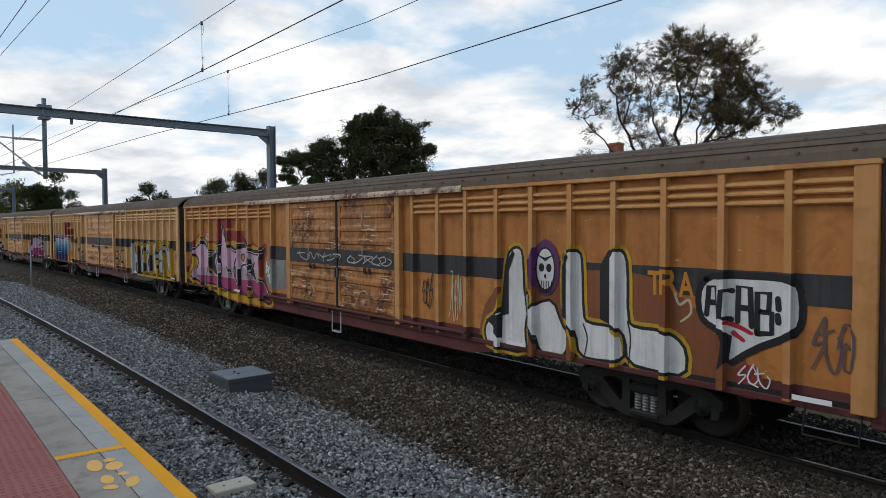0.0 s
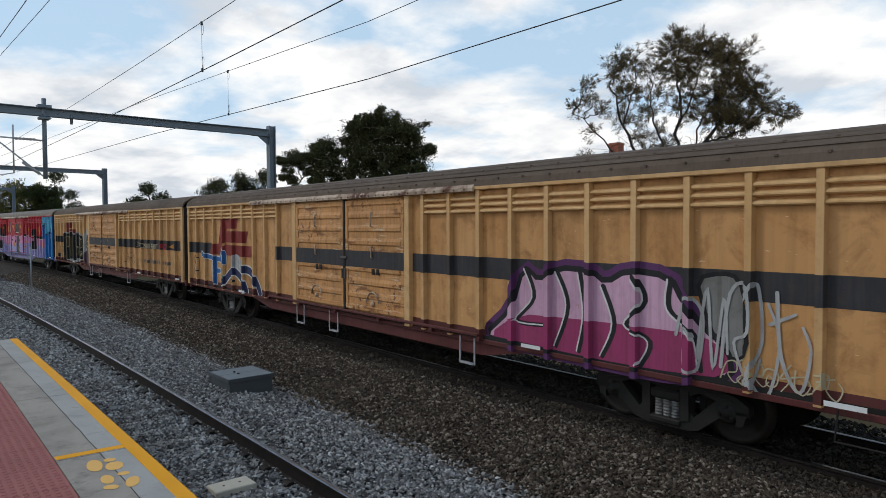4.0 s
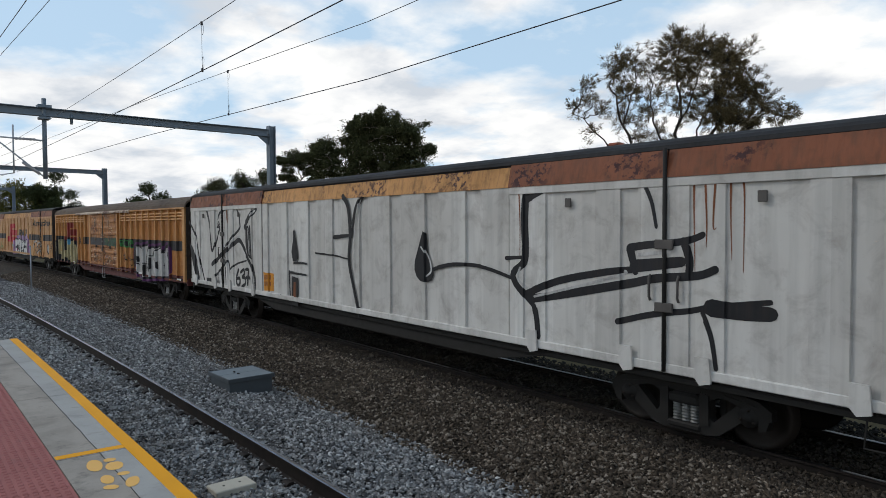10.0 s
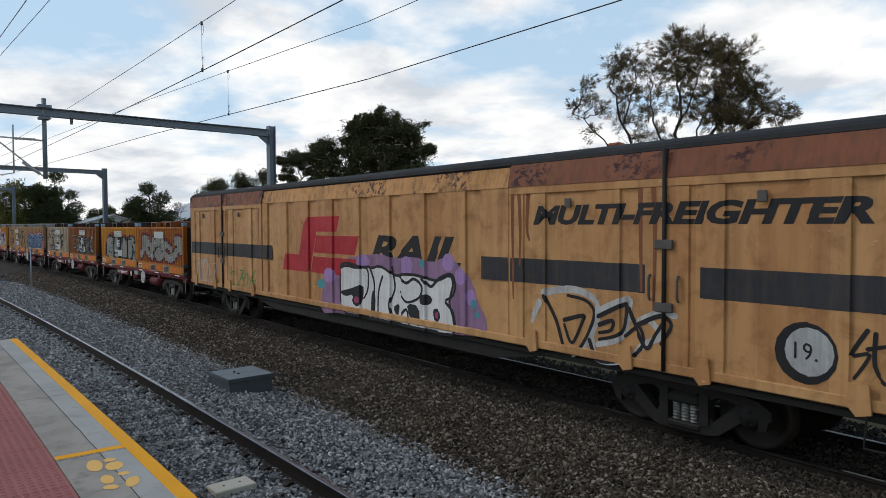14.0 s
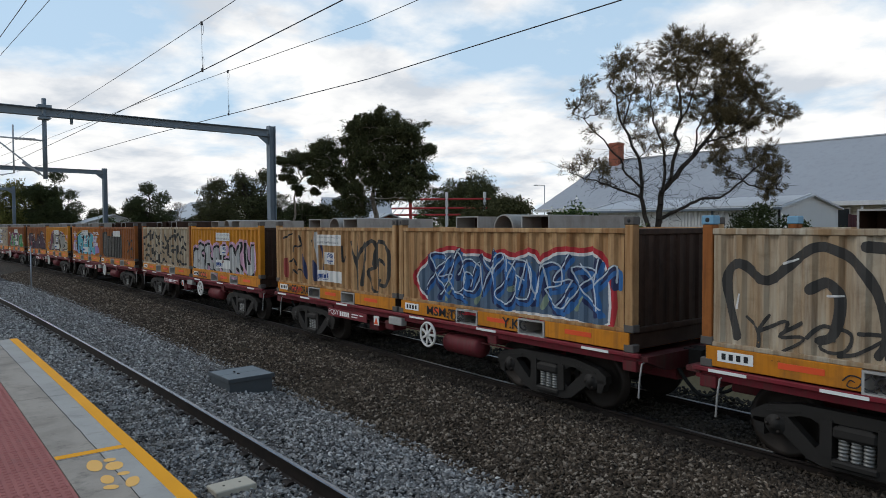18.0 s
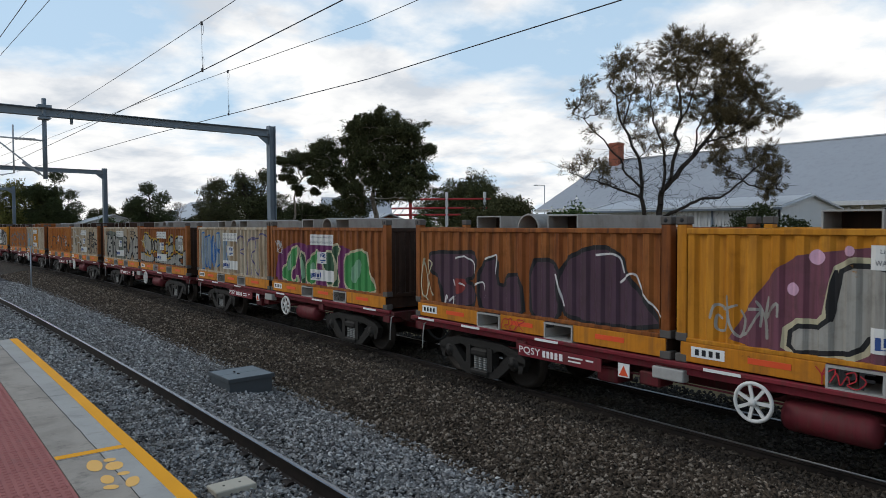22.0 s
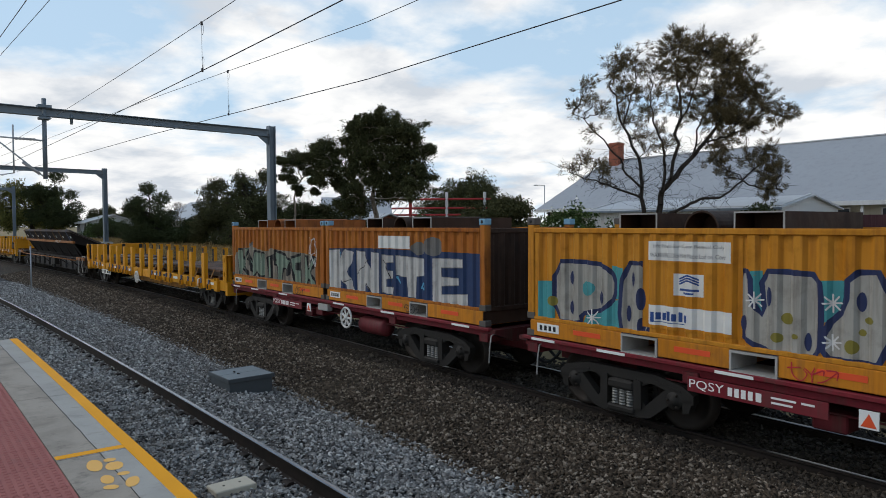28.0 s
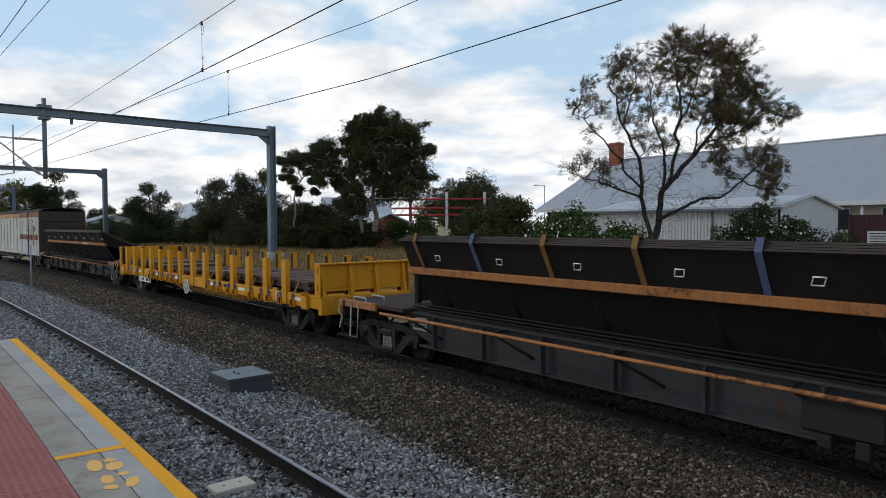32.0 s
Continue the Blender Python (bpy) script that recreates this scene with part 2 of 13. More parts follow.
def streaky_container(name, colour, pale, rust, pale_amount, rust_amount):
    """Container paint, weathered in upright streaks, chalky and rusty by turns."""
    def build(n):
        v = n.coords("Object")
        r = n.random()
        up = n.coords("Object", (3.5, 1, 0.28))
        add = n.nt.nodes.new("ShaderNodeVectorMath")
        add.operation = "ADD"
        n.nt.links.new(up, add.inputs[0])
        comb = n.put("ShaderNodeCombineXYZ", X=n.math("MULTIPLY", r, 37.0), Z=n.math("MULTIPLY", r, 11.0))
        n.nt.links.new(comb.outputs[0], add.inputs[1])
        st = n.noise(add.outputs[0], 1.2, 6, 0.62)
        st2 = n.noise(add.outputs[0], 4.0, 5, 0.6)
        g = n.noise(v, 2.6, 6, 0.68, 0.4)
        x = n.put("ShaderNodeSeparateXYZ", Vector=v).outputs[0]
        rib = n.put("ShaderNodeTexWhiteNoise", Vector=n.put("ShaderNodeCombineXYZ", X=n.math("FLOOR", n.math("DIVIDE", n.math("ADD", x, 2.83), 0.1425)), Y=n.math("MULTIPLY", r, 31.0)).outputs[0]).outputs[0]
        both = n.math("ADD", n.math("MULTIPLY", n.ramp(st, [(0.42, 0.0), (0.62, 1.0)]), 0.6), n.math("MULTIPLY", rib, 0.55))
        c = n.mix(n.math("MULTIPLY", both, pale_amount), colour, pale)
        c = n.mix(n.math("MULTIPLY", n.ramp(st2, [(0.48, 0.0), (0.7, 1.0)]), rust_amount), c, rust)
        c = n.mix(n.math("MULTIPLY", n.ramp(g, [(0.5, 0.0), (0.8, 1.0)]), 0.45), c, tuple(k * 0.4 for k in rust))
        n.base(c, n.ramp(g, [(0.3, 0.5), (0.8, 0.85)]))
        n.bump(n.math("ADD", g, n.noise(v, 1.1, 3)), 0.22, 0.015)
    return material(name, build)


def leafy(name, dark, light, rough=0.55):
    def build(n):
        r = n.put("ShaderNodeNewGeometry").outputs["Random Per Island"]
        c = n.ramp(r, [(0.0, dark), (0.6, tuple((a + b) / 2 for a, b in zip(dark, light))), (1.0, light)])
        n.base(c, 0.75, 0.0, 0.04)
    return material(name, build)


def bark(name, a, b):
    def build(n):
        v = n.coords("Object", (6, 6, 1.2))
        f = n.noise(v, 2.5, 6, 0.7, 0.5)
        n.base(n.ramp(f, [(0.35, a), (0.65, b)]), 0.9)
        n.bump(f, 0.6, 0.02)
    return material(name, build)


def sheet_steel(name, colour, rough=0.45, metal=0.0):
    def build(n):
        v = n.world_coords()
        f = n.noise(v, 0.4, 4, 0.6)
        s = n.noise(n.world_coords((2.5, 2.5, 0.25)), 1.0, 5, 0.6)
        c = n.mix(f, tuple(k * 0.88 for k in colour), colour)
        c = n.mix(n.math("MULTIPLY", n.ramp(s, [(0.5, 0.0), (0.75, 1.0)]), 0.35), c, tuple(k * 0.6 for k in colour))
        n.base(c, rough, metal)
    return material(name, build)


MAT.update({
    "rust_rail": rail_side(), "polished": polished(), "dull_rail": dull_rail(),
    "old_concrete": concrete("old_concrete", (0.30, 0.285, 0.26)),
    "coping": concrete("coping_concrete", (0.39, 0.375, 0.345), 0.45),
    "coping_dull": concrete("stained_concrete", (0.36, 0.315, 0.265), 0.95),
    "cream_concrete": concrete("cream_concrete", (0.55, 0.50, 0.40), 0.2),
    "tactile_red": concrete("red_pavers", (0.36, 0.13, 0.115), 0.35),
    "line_yellow": worn_line("yellow_line_paint", (0.84, 0.36, 0.008), 0.76),
    "line_yellow_thin": worn_line("faded_yellow_paint", (0.82, 0.46, 0.13), 0.72),
    # oily stones, tones also lowered for the shade under the train
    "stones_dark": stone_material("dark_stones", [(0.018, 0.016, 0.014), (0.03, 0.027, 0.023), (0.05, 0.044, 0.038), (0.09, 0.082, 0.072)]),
    "pit_grey": plain("pit_steel", (0.075, 0.085, 0.092), 0.6), "pit_lid": plain("pit_lid_steel", (0.17, 0.195, 0.205), 0.55),
    "galv_blue": plain("weathered_galvanised_steel", (0.155, 0.19, 0.225), 0.55, 0.2, 0.2, 3),
    "insulator": plain("insulator_grey", (0.34, 0.34, 0.35), 0.35), "wire": plain("dark_wire", (0.05, 0.05, 0.055), 0.5, 0.5),
    "c_orange": streaky_container("container_orange", (0.285, 0.078, 0.008), (0.45, 0.165, 0.024), (0.10, 0.034, 0.013), 0.75, 0.7),
    "c_yellow": streaky_container("container_yellow", (0.44, 0.165, 0.008), (0.54, 0.24, 0.027), (0.20, 0.07, 0.015), 0.7, 0.5),
    "c_brown": streaky_container("container_brown", (0.18, 0.05, 0.011), (0.33, 0.12, 0.03), (0.05, 0.022, 0.013), 0.65, 0.7),
    "c_cream": streaky_container("container_chalky", (0.27, 0.17, 0.085), (0.46, 0.41, 0.32), (0.13, 0.07, 0.035), 0.95, 0.6),
    "c_tan": streaky_container("container_tan", (0.25, 0.115, 0.04), (0.48, 0.31, 0.155), (0.10, 0.045, 0.022), 0.9, 0.5),
    "c_grey": streaky_container("grey_cover_steel", (0.26, 0.25, 0.235), (0.36, 0.34, 0.31), (0.13, 0.09, 0.065), 0.5, 0.35),
    # stones beside the rail: oil, with the train's shade added to their tones
    "casting_blue": plain("pale_blue_casting", (0.17, 0.33, 0.46), 0.55, 0, 0.25), "stones_oily_shaded": stone_material("oily_brown_stones", [(0.017, 0.013, 0.011), (0.032, 0.025, 0.019), (0.054, 0.043, 0.033), (0.115, 0.096, 0.076)]),
    # Dark brown, taken nearly black: the end walls' shade is put into the colour.
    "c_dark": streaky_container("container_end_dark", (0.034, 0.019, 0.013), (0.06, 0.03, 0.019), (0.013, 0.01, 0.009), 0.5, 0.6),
    "c_base": painted("container_base_orange", (0.50, 0.18, 0.008), wear=0.25, dirt=0.45),
    "redmark": plain("red_reflector", (0.70, 0.09, 0.03), 0.45), "whitemark": plain("white_reflector", (0.72, 0.72, 0.70), 0.4, vary=0.08),
    "pocket": plain("pale_pocket_steel", (0.36, 0.35, 0.33), 0.6, vary=0.35),
    "casting": plain("corner_casting", (0.10, 0.09, 0.082), 0.6, 0.1, 0.3),
    "black": plain("black_paint", (0.02, 0.02, 0.022), 0.55), "spoke": plain("pale_handwheel", (0.62, 0.61, 0.58), 0.5),
    "van_black": painted("stripe_black", (0.035, 0.035, 0.04), wear=0.3, dirt=0.3, dirt_colour=(0.12, 0.09, 0.06)),
    "door_rusty": painted("door_rusty_orange", (0.40, 0.165, 0.05), wear=0.9, dirt=0.75, rust=(0.10, 0.035, 0.018), dirt_colour=(0.05, 0.028, 0.018), scratch=0.9),
    "door": painted("door_orange", (0.54, 0.265, 0.095), wear=0.6, dirt=0.4, rust=(0.16, 0.06, 0.03), scratch=0.8),
    "van_end": painted("van_end_brown", (0.05, 0.035, 0.028), wear=0.4),
    "rail_track": painted("door_track_rust", (0.50, 0.38, 0.28), rust=(0.09, 0.035, 0.02), wear=0.95, dirt=0.5),
    "bluevan": painted("mural_blue", (0.014, 0.155, 0.42), wear=0.1, dirt=0.15), "fascia": painted("fascia_orange", (0.52, 0.26, 0.09), rust=(0.06, 0.03, 0.03), wear=0.7, dirt=0.6),
    "multi": van_paint("pale_orange_side", (0.36, 0.15, 0.05), (0.58, 0.33, 0.135), 0.6, 0.75, 0.7),
    "whitevan": van_paint("chalky_white_side", (0.40, 0.375, 0.34), (0.66, 0.64, 0.60), 0.62, 0.55, 0.35),
    "red_grimy": painted("grimy_wagon_red", (0.085, 0.014, 0.016), wear=0.4, dirt=0.6),
    "fascia_red": painted("fascia_rust_red", (0.21, 0.07, 0.032), rust=(0.05, 0.02, 0.02), wear=0.7, dirt=0.6),
    "roof_black": painted("tar_black_roof", (0.02, 0.02, 0.021), wear=0.1, dirt=0.2, rough=0.8),
    "load": plain("mill_scale_plate", (0.075, 0.062, 0.055), 0.5, 0.2, 0.25, 2.0), "load_rust": plain("rusty_plate", (0.12, 0.065, 0.042), 0.7, 0.1, 0.3, 2.5),
    "strap": plain("webbing_strap", (0.20, 0.10, 0.035), 0.85, vary=0.3), "tip_dark": plain("tilt_frame_black", (0.014, 0.011, 0.010), 0.9, 0.0, 0.35, 2.0),
    "girder": painted("girder_grey", (0.032, 0.032, 0.034), rust=(0.05, 0.03, 0.02), wear=0.6, dirt=0.5), "tip_orange": painted("tilt_beam_orange", (0.36, 0.14, 0.04), wear=0.7, dirt=0.4),
    "rubber": plain("rubber_hose", (0.02, 0.02, 0.02), 0.6), "deck_rust": plain("rusty_deck", (0.045, 0.03, 0.024), 0.8, vary=0.35),
})

# ---- building blocks
class Geo:
    """Collects corners and faces of one mesh."""

    def __init__(self):
        self.v, self.f, self.s = [], [], []

    def add(self, verts, faces, smooth=False):
        k = len(self.v)
        self.v.extend(verts)
        self.f.extend([tuple(i + k for i in f) for f in faces])
        self.s.extend([smooth] * len(faces))
        return self

    def box(self, x0, x1, y0, y1, z0, z1, bev=0.0):
        if bev <= 0:
            v = [(x, y, z) for x in (x0, x1) for y in (y0, y1) for z in (z0, z1)]
            return self.add(v, [(0, 1, 3, 2), (4, 6, 7, 5), (0, 4, 5, 1), (2, 3, 7, 6), (0, 2, 6, 4), (1, 5, 7, 3)])
        b = min(bev, (x1 - x0) * 0.45, (y1 - y0) * 0.45, (z1 - z0) * 0.45)
        v, idx = [], {}
        for i, j, k in itertools.product((0, 1), repeat=3):
            X, Y, Z = (x0, x1)[i], (y0, y1)[j], (z0, z1)[k]
            dx, dy, dz = (b if i == 0 else -b), (b if j == 0 else -b), (b if k == 0 else -b)
            for axis, p in enumerate(((X, Y + dy, Z + dz), (X + dx, Y, Z + dz), (X + dx, Y + dy, Z))):
                idx[i, j, k, axis] = len(v)
                v.append(p)
        f = []
        for a in (0, 1):
            f.append([idx[a, j, k, 0] for j, k in ((0, 0), (0, 1), (1, 1), (1, 0))][:: 1 if a == 0 else -1])
            f.append([idx[i, a, k, 1] for i, k in ((0, 0), (1, 0), (1, 1), (0, 1))][:: 1 if a == 0 else -1])
            f.append([idx[i, j, a, 2] for i, j in ((0, 0), (0, 1), (1, 1), (1, 0))][:: 1 if a == 0 else -1])
        for a, c in itertools.product((0, 1), repeat=2):
            f.append([idx[0, a, c, 1], idx[0, a, c, 2], idx[1, a, c, 2], idx[1, a, c, 1]][:: 1 if a == c else -1])
            f.append([idx[a, 0, c, 0], idx[a, 1, c, 0], idx[a, 1, c, 2], idx[a, 0, c, 2]][:: 1 if a == c else -1])
            f.append([idx[a, c, 0, 0], idx[a, c, 0, 1], idx[a, c, 1, 1], idx[a, c, 1, 0]][:: 1 if a != c else -1])
        for i, j, k in itertools.product((0, 1), repeat=3):
            f.append([idx[i, j, k, n] for n in (0, 1, 2)][:: 1 if (i + j + k) % 2 == 0 else -1])
        return self.add(v, f)

    def prism(self, outline, axis, a, b):
        """A flat outline swept along an axis from a to b."""
        n = len(outline)
        place = {"x": lambda p, t: (t, p[0], p[1]), "y": lambda p, t: (p[0], t, p[1]), "z": lambda p, t: (p[0], p[1], t)}[axis]
        v = [place(p, a) for p in outline] + [place(p, b) for p in outline]
        f = [tuple(range(n)), tuple(range(2 * n - 1, n - 1, -1))] + [(i, i + n, (i + 1) % n + n, (i + 1) % n) for i in range(n)]
        return self.add(v, f)

    def rod(self, p, q, r, n=8, r2=None, smooth=True, caps=True):
        p, q = Vector(p), Vector(q)
        w = (q - p).normalized()
        a = w.orthogonal().normalized()
        b = w.cross(a)
        r2 = r if r2 is None else r2
        v = []
        for c, rad in ((p, r), (q, r2)):
            v += [tuple(c + (a * math.cos(k * math.tau / n) + b * math.sin(k * math.tau / n)) * rad) for k in range(n)]
        self.add(v, [(i, (i + 1) % n, (i + 1) % n + n, i + n) for i in range(n)], smooth)
        if caps:
            k = len(self.v) - 2 * n
            self.f += [tuple(k + i for i in range(n - 1, -1, -1)), tuple(k + n + i for i in range(n))]
            self.s += [False, False]
        return self

    def tube(self, pts, r, n=6):
        """A round tube along points, in one skin."""
        pts = [Vector(p) for p in pts]
        shut = (pts[0] - pts[-1]).length < 1e-5
        m, v, side = len(pts), [], None
        for k, p in enumerate(pts):
            a = pts[k - 1] if k else (pts[-2] if shut else p)
            b = pts[k + 1] if k < m - 1 else (pts[1] if shut else p)
            w = (b - a).normalized()
            side = w.orthogonal().normalized() if side is None else (side - w * side.dot(w)).normalized()
            other = w.cross(side)
            v += [tuple(p + (side * math.cos(i * math.tau / n) + other * math.sin(i * math.tau / n)) * r) for i in range(n)]
        self.add(v, [(j * n + i, j * n + (i + 1) % n, (j + 1) * n + (i + 1) % n, (j + 1) * n + i) for j in range(m - 1) for i in range(n)], True)
        if not shut:
            self.add([v[i] for i in range(n)] + [v[-n + i] for i in range(n)], [tuple(range(n - 1, -1, -1)), tuple(range(n, 2 * n))])
        return self

    def lathe(self, profile, axis, centre, n=24, smooth=True):
        """profile: (along, radius) pairs, turned round the axis ('x', 'y' or 'z') through centre."""
        v = []
        for t, r in profile:
            for k in range(n):
                c, s = r * math.cos(k * math.tau / n), r * math.sin(k * math.tau / n)
                p = {"x": (t, c, s), "y": (c, t, s), "z": (c, s, t)}[axis]
                v.append(tuple(p[i] + centre[i] for i in range(3)))
        f = [(j * n + i, j * n + (i + 1) % n, (j + 1) * n + (i + 1) % n, (j + 1) * n + i) for j in range(len(profile) - 1) for i in range(n)]
        return self.add(v, f, smooth)

    def mesh(self, name, mat):
        me = bpy.data.meshes.new(name)
        me.from_pydata(self.v, [], self.f)
        me.polygons.foreach_set("use_smooth", self.s)
        if isinstance(mat, str):
            mat = MAT[mat]
        me.materials.append(mat)
        me.update()
        bm = bmesh.new()
        bm.from_mesh(me)
        bmesh.ops.recalc_face_normals(bm, faces=bm.faces)
        bm.to_mesh(me)
        bm.free()
        return me


def part(name, geo, mat, parent, label="", at=None):
    """One mesh of its own under a thing or under a part."""
    me = geo if isinstance(geo, bpy.types.Mesh) else geo.mesh(name, mat)
    ob = new(name, me)
    ob.parent = parent
    if at is not None:
        ob.matrix_basis = at
    return tagged(ob, label)


def thing(name, label, category, m=None, group=""):
    ob = tagged(new(name), label, category, group)
    ob.empty_display_size = 0.2
    if m is not None:
        ob.matrix_basis = m
    return ob


def solid(name, geo, mat, label="", category="", group="", kind="", m=None):
    ob = tagged(new(name, geo if isinstance(geo, bpy.types.Mesh) else geo.mesh(name, mat)), label, category, group, kind)
    if m is not None:
        ob.matrix_basis = m
    return ob


# ---- the plan: offsets q from the camera's side, run along the bent line
def bend(x):
    """How far the whole line lies nearer than at x = 0."""
    if x >= 0:
        return 0.0
    if x > -80:
        return BEND * x * x / 2
    return BEND * 3200 + BEND * 80 * (-80 - max(x, -500))


def slope(x):
    return 0.0 if x >= 0 else BEND * min(80.0, -x)


def spot(x, q, z=0.0):
    return Vector((x, q - bend(x), z))


STATIONS = [-1500, -800, -500, -400, -300, -220, -160, -120, -100] + list(range(-90, 1, 3)) + [6, 20, 60, 150, 400, 1200]


def aside(x):
    """The platform track draws slowly nearer down the line."""
    return 0.018 * max(-90.0, min(x, 20.0))


def ribbon(outline, xs=None, closed=True, shift=None):
    """A cross-section (q, z) carried along the line."""
    xs = xs or [x for x in STATIONS if -420 <= x <= 160]
    g, n = Geo(), len(outline)
    v = [tuple(spot(x, q + (shift(x) if shift else 0.0), z)) for x in xs for q, z in outline]
    m = n if closed else n - 1
    f = [(j * n + i, j * n + (i + 1) % n, (j + 1) * n + (i + 1) % n, (j + 1) * n + i) for j in range(len(xs) - 1) for i in range(m)]
    if closed:
        f += [tuple(range(n)), tuple(range(len(v) - 1, len(v) - n - 1, -1))]
    return g.add(v, f)


NEAR_Z = -0.01                   # rail level of the platform track
PLAT_Z = 0.95                    # platform top
BANK_Z = 1.3                     # the verge behind the train

GROUND = [(-600, -0.45), (-60, -0.45), (-8, -0.45), (1.4, -0.45), (4.6, -0.44), (5.3, -0.47), (6.5, -0.47), (7.5, -0.3), (8.0, -0.22), (10.9, -0.22),
          (11.8, -0.45), (12.6, 0.1), (14.2, 0.95), (16, BANK_Z), (24, BANK_Z), (60, BANK_Z), (200, BANK_Z), (2500, BANK_Z)]
g = Geo()
n = len(GROUND)
g.add([tuple(spot(x, q, z)) for x in STATIONS for q, z in GROUND],
      [(j * n + i, j * n + i + 1, (j + 1) * n + i + 1, (j + 1) * n + i) for j in range(len(STATIONS) - 1) for i in range(n - 1)], True)
solid("ground", g, "soil", "dry earth verge with straw-coloured patches", kind="structure")

# ---- tracks, sleepers and ballast
NEAR_Q = 2.942
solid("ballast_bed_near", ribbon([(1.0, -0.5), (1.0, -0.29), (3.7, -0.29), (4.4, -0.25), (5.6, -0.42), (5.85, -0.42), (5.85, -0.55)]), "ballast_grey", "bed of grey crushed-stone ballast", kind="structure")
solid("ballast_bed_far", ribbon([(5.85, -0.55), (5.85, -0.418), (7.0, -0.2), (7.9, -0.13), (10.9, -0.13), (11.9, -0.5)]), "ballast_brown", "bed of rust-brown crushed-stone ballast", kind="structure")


def rail_outline(q, z):
    h = 0.215 if q < 5 else 0.16
    return [(q + 0.035, z - 0.006), (q + 0.035, z - 0.035), (q + 0.009, z - 0.05), (q + 0.009, z - h + 0.025), (q + 0.07, z - h + 0.01), (q + 0.07, z - h),
            (q - 0.07, z - h), (q - 0.07, z - h + 0.01), (q - 0.009, z - h + 0.025), (q - 0.009, z - 0.05), (q - 0.035, z - 0.035), (q - 0.035, z - 0.006)]


RAILS = [(NEAR_Q - 0.835, NEAR_Z), (NEAR_Q + 0.835, NEAR_Z), (LINE_Y - 0.7525, 0.0), (LINE_Y + 0.7525, 0.0)]
for q, z in RAILS:
    r = tagged(solid("rail", ribbon(rail_outline(q, z), shift=aside if q < 5 else None), "rust_rail", "brown steel rail with a worn shiny head", "rail", "rails of the two tracks", "structure"))
    part("rail_head", ribbon([(q - 0.035, z - 0.006), (q - 0.02, z), (q + 0.024, z), (q + 0.035, z - 0.006)], shift=aside if q < 5 else None), "polished" if q > 5 else "dull_rail", r, "bright polished running surface" if q > 5 else "dull dark running surface")

clip = Geo().prism([(-0.19, 0.0), (-0.19, 0.03), (-0.15, 0.055), (-0.09, 0.055), (-0.075, 0.02), (0.075, 0.02), (0.09, 0.055), (0.15, 0.055), (0.19, 0.03), (0.19, 0.0)], "x", -0.075, 0.075)
sleeper_a = Geo().box(-0.11, 0.11, -1.3, 1.3, -0.2, 0.0, 0.02).mesh("sleeper", "old_concrete")
clip_mesh = clip.mesh("rail_clip", "rust_rail")
for k in range(72):
    x = -48 + k * 0.66
    for q, z, gq in ((NEAR_Q, NEAR_Z - 0.215, 0.835), (LINE_Y, -0.16, 0.7525)):
        if q > 5 and k % 2:
            continue
        turn = math.atan(slope(x))
        t = tagged(solid("sleeper", sleeper_a, None, "grey concrete sleeper half sunk in the ballast", "sleeper", "sleepers of the tracks", m=Matrix.Translation(spot(x, q + (aside(x) if q < 5 else 0.0), z)) @ Matrix.Rotation(turn, 4, "Z")))
        for sgn in (-1, 1):
            part("rail_clip", clip_mesh, None, t, at=pose(0, sgn * gq, 0.0))


def scatter_stones(name, mat, label, count, x0, x1, q0, q1, height, size, seed, lean=1.7):
    """Loose crushed stones, each a crooked lump of eight faces."""
    rng = np.random.default_rng(seed)
    base = np.array([(1, 0, 0.2), (-1, 0.1, 0), (0.1, 1, 0.1), (0, -1, -0.1), (0.1, 0.2, 1), (0, 0, -1)], float)
    tri = np.array([(0, 2, 4), (2, 1, 4), (1, 3, 4), (3, 0, 4), (2, 0, 5), (1, 2, 5), (3, 1, 5), (0, 3, 5)])
    # more of them near the camera
    u = rng.random(count)
    xs = x1 - (x1 - x0) * u ** lean
    qs = q0 + (q1 - q0) * rng.random(count)
    zs = np.array([height(q) for q in qs])
    ys = qs - np.array([bend(x) for x in xs])
    r = size * (0.55 + 0.9 * rng.random(count) ** 2) * (1 + 0.012 * np.abs(xs))
    v = base[None] * (0.65 + 0.6 * rng.random((count, 6, 1))) * np.array([1.15, 0.95, 0.72])
    a, b = rng.random(count) * 6.283, rng.normal(0, 0.5, count)
    ca, sa, cb, sb = np.cos(a), np.sin(a), np.cos(b), np.sin(b)
    x, y, z = v[..., 0], v[..., 1], v[..., 2]
    x, z = x * cb[:, None] + z * sb[:, None], -x * sb[:, None] + z * cb[:, None]
    x, y = x * ca[:, None] - y * sa[:, None], x * sa[:, None] + y * ca[:, None]
    p = np.stack([x, y, z], -1) * r[:, None, None] + np.stack([xs, ys, zs + r * 0.2 + rng.random(count) * 0.03], -1)[:, None]
    f = (tri[None] + (np.arange(count) * 6)[:, None, None]).reshape(-1, 3)
    me = bpy.data.meshes.new(name)
    me.vertices.add(count * 6)
    me.vertices.foreach_set("co", p.reshape(-1))
    me.loops.add(len(f) * 3)
    me.loops.foreach_set("vertex_index", f.reshape(-1).astype(np.int32))
    me.polygons.add(len(f))
    me.polygons.foreach_set("loop_start", np.arange(0, len(f) * 3, 3, dtype=np.int32))
    me.update(calc_edges=True)
    me.shade_flat()
    me.materials.append(MAT[mat])
    return tagged(new(name, me), label, "ballast", kind="stuff")


def near_top(q):
    return -0.24 if q < 3.7 else -0.225 if q < 4.4 else -0.222 - 0.208 * (q - 4.4) / 1.4


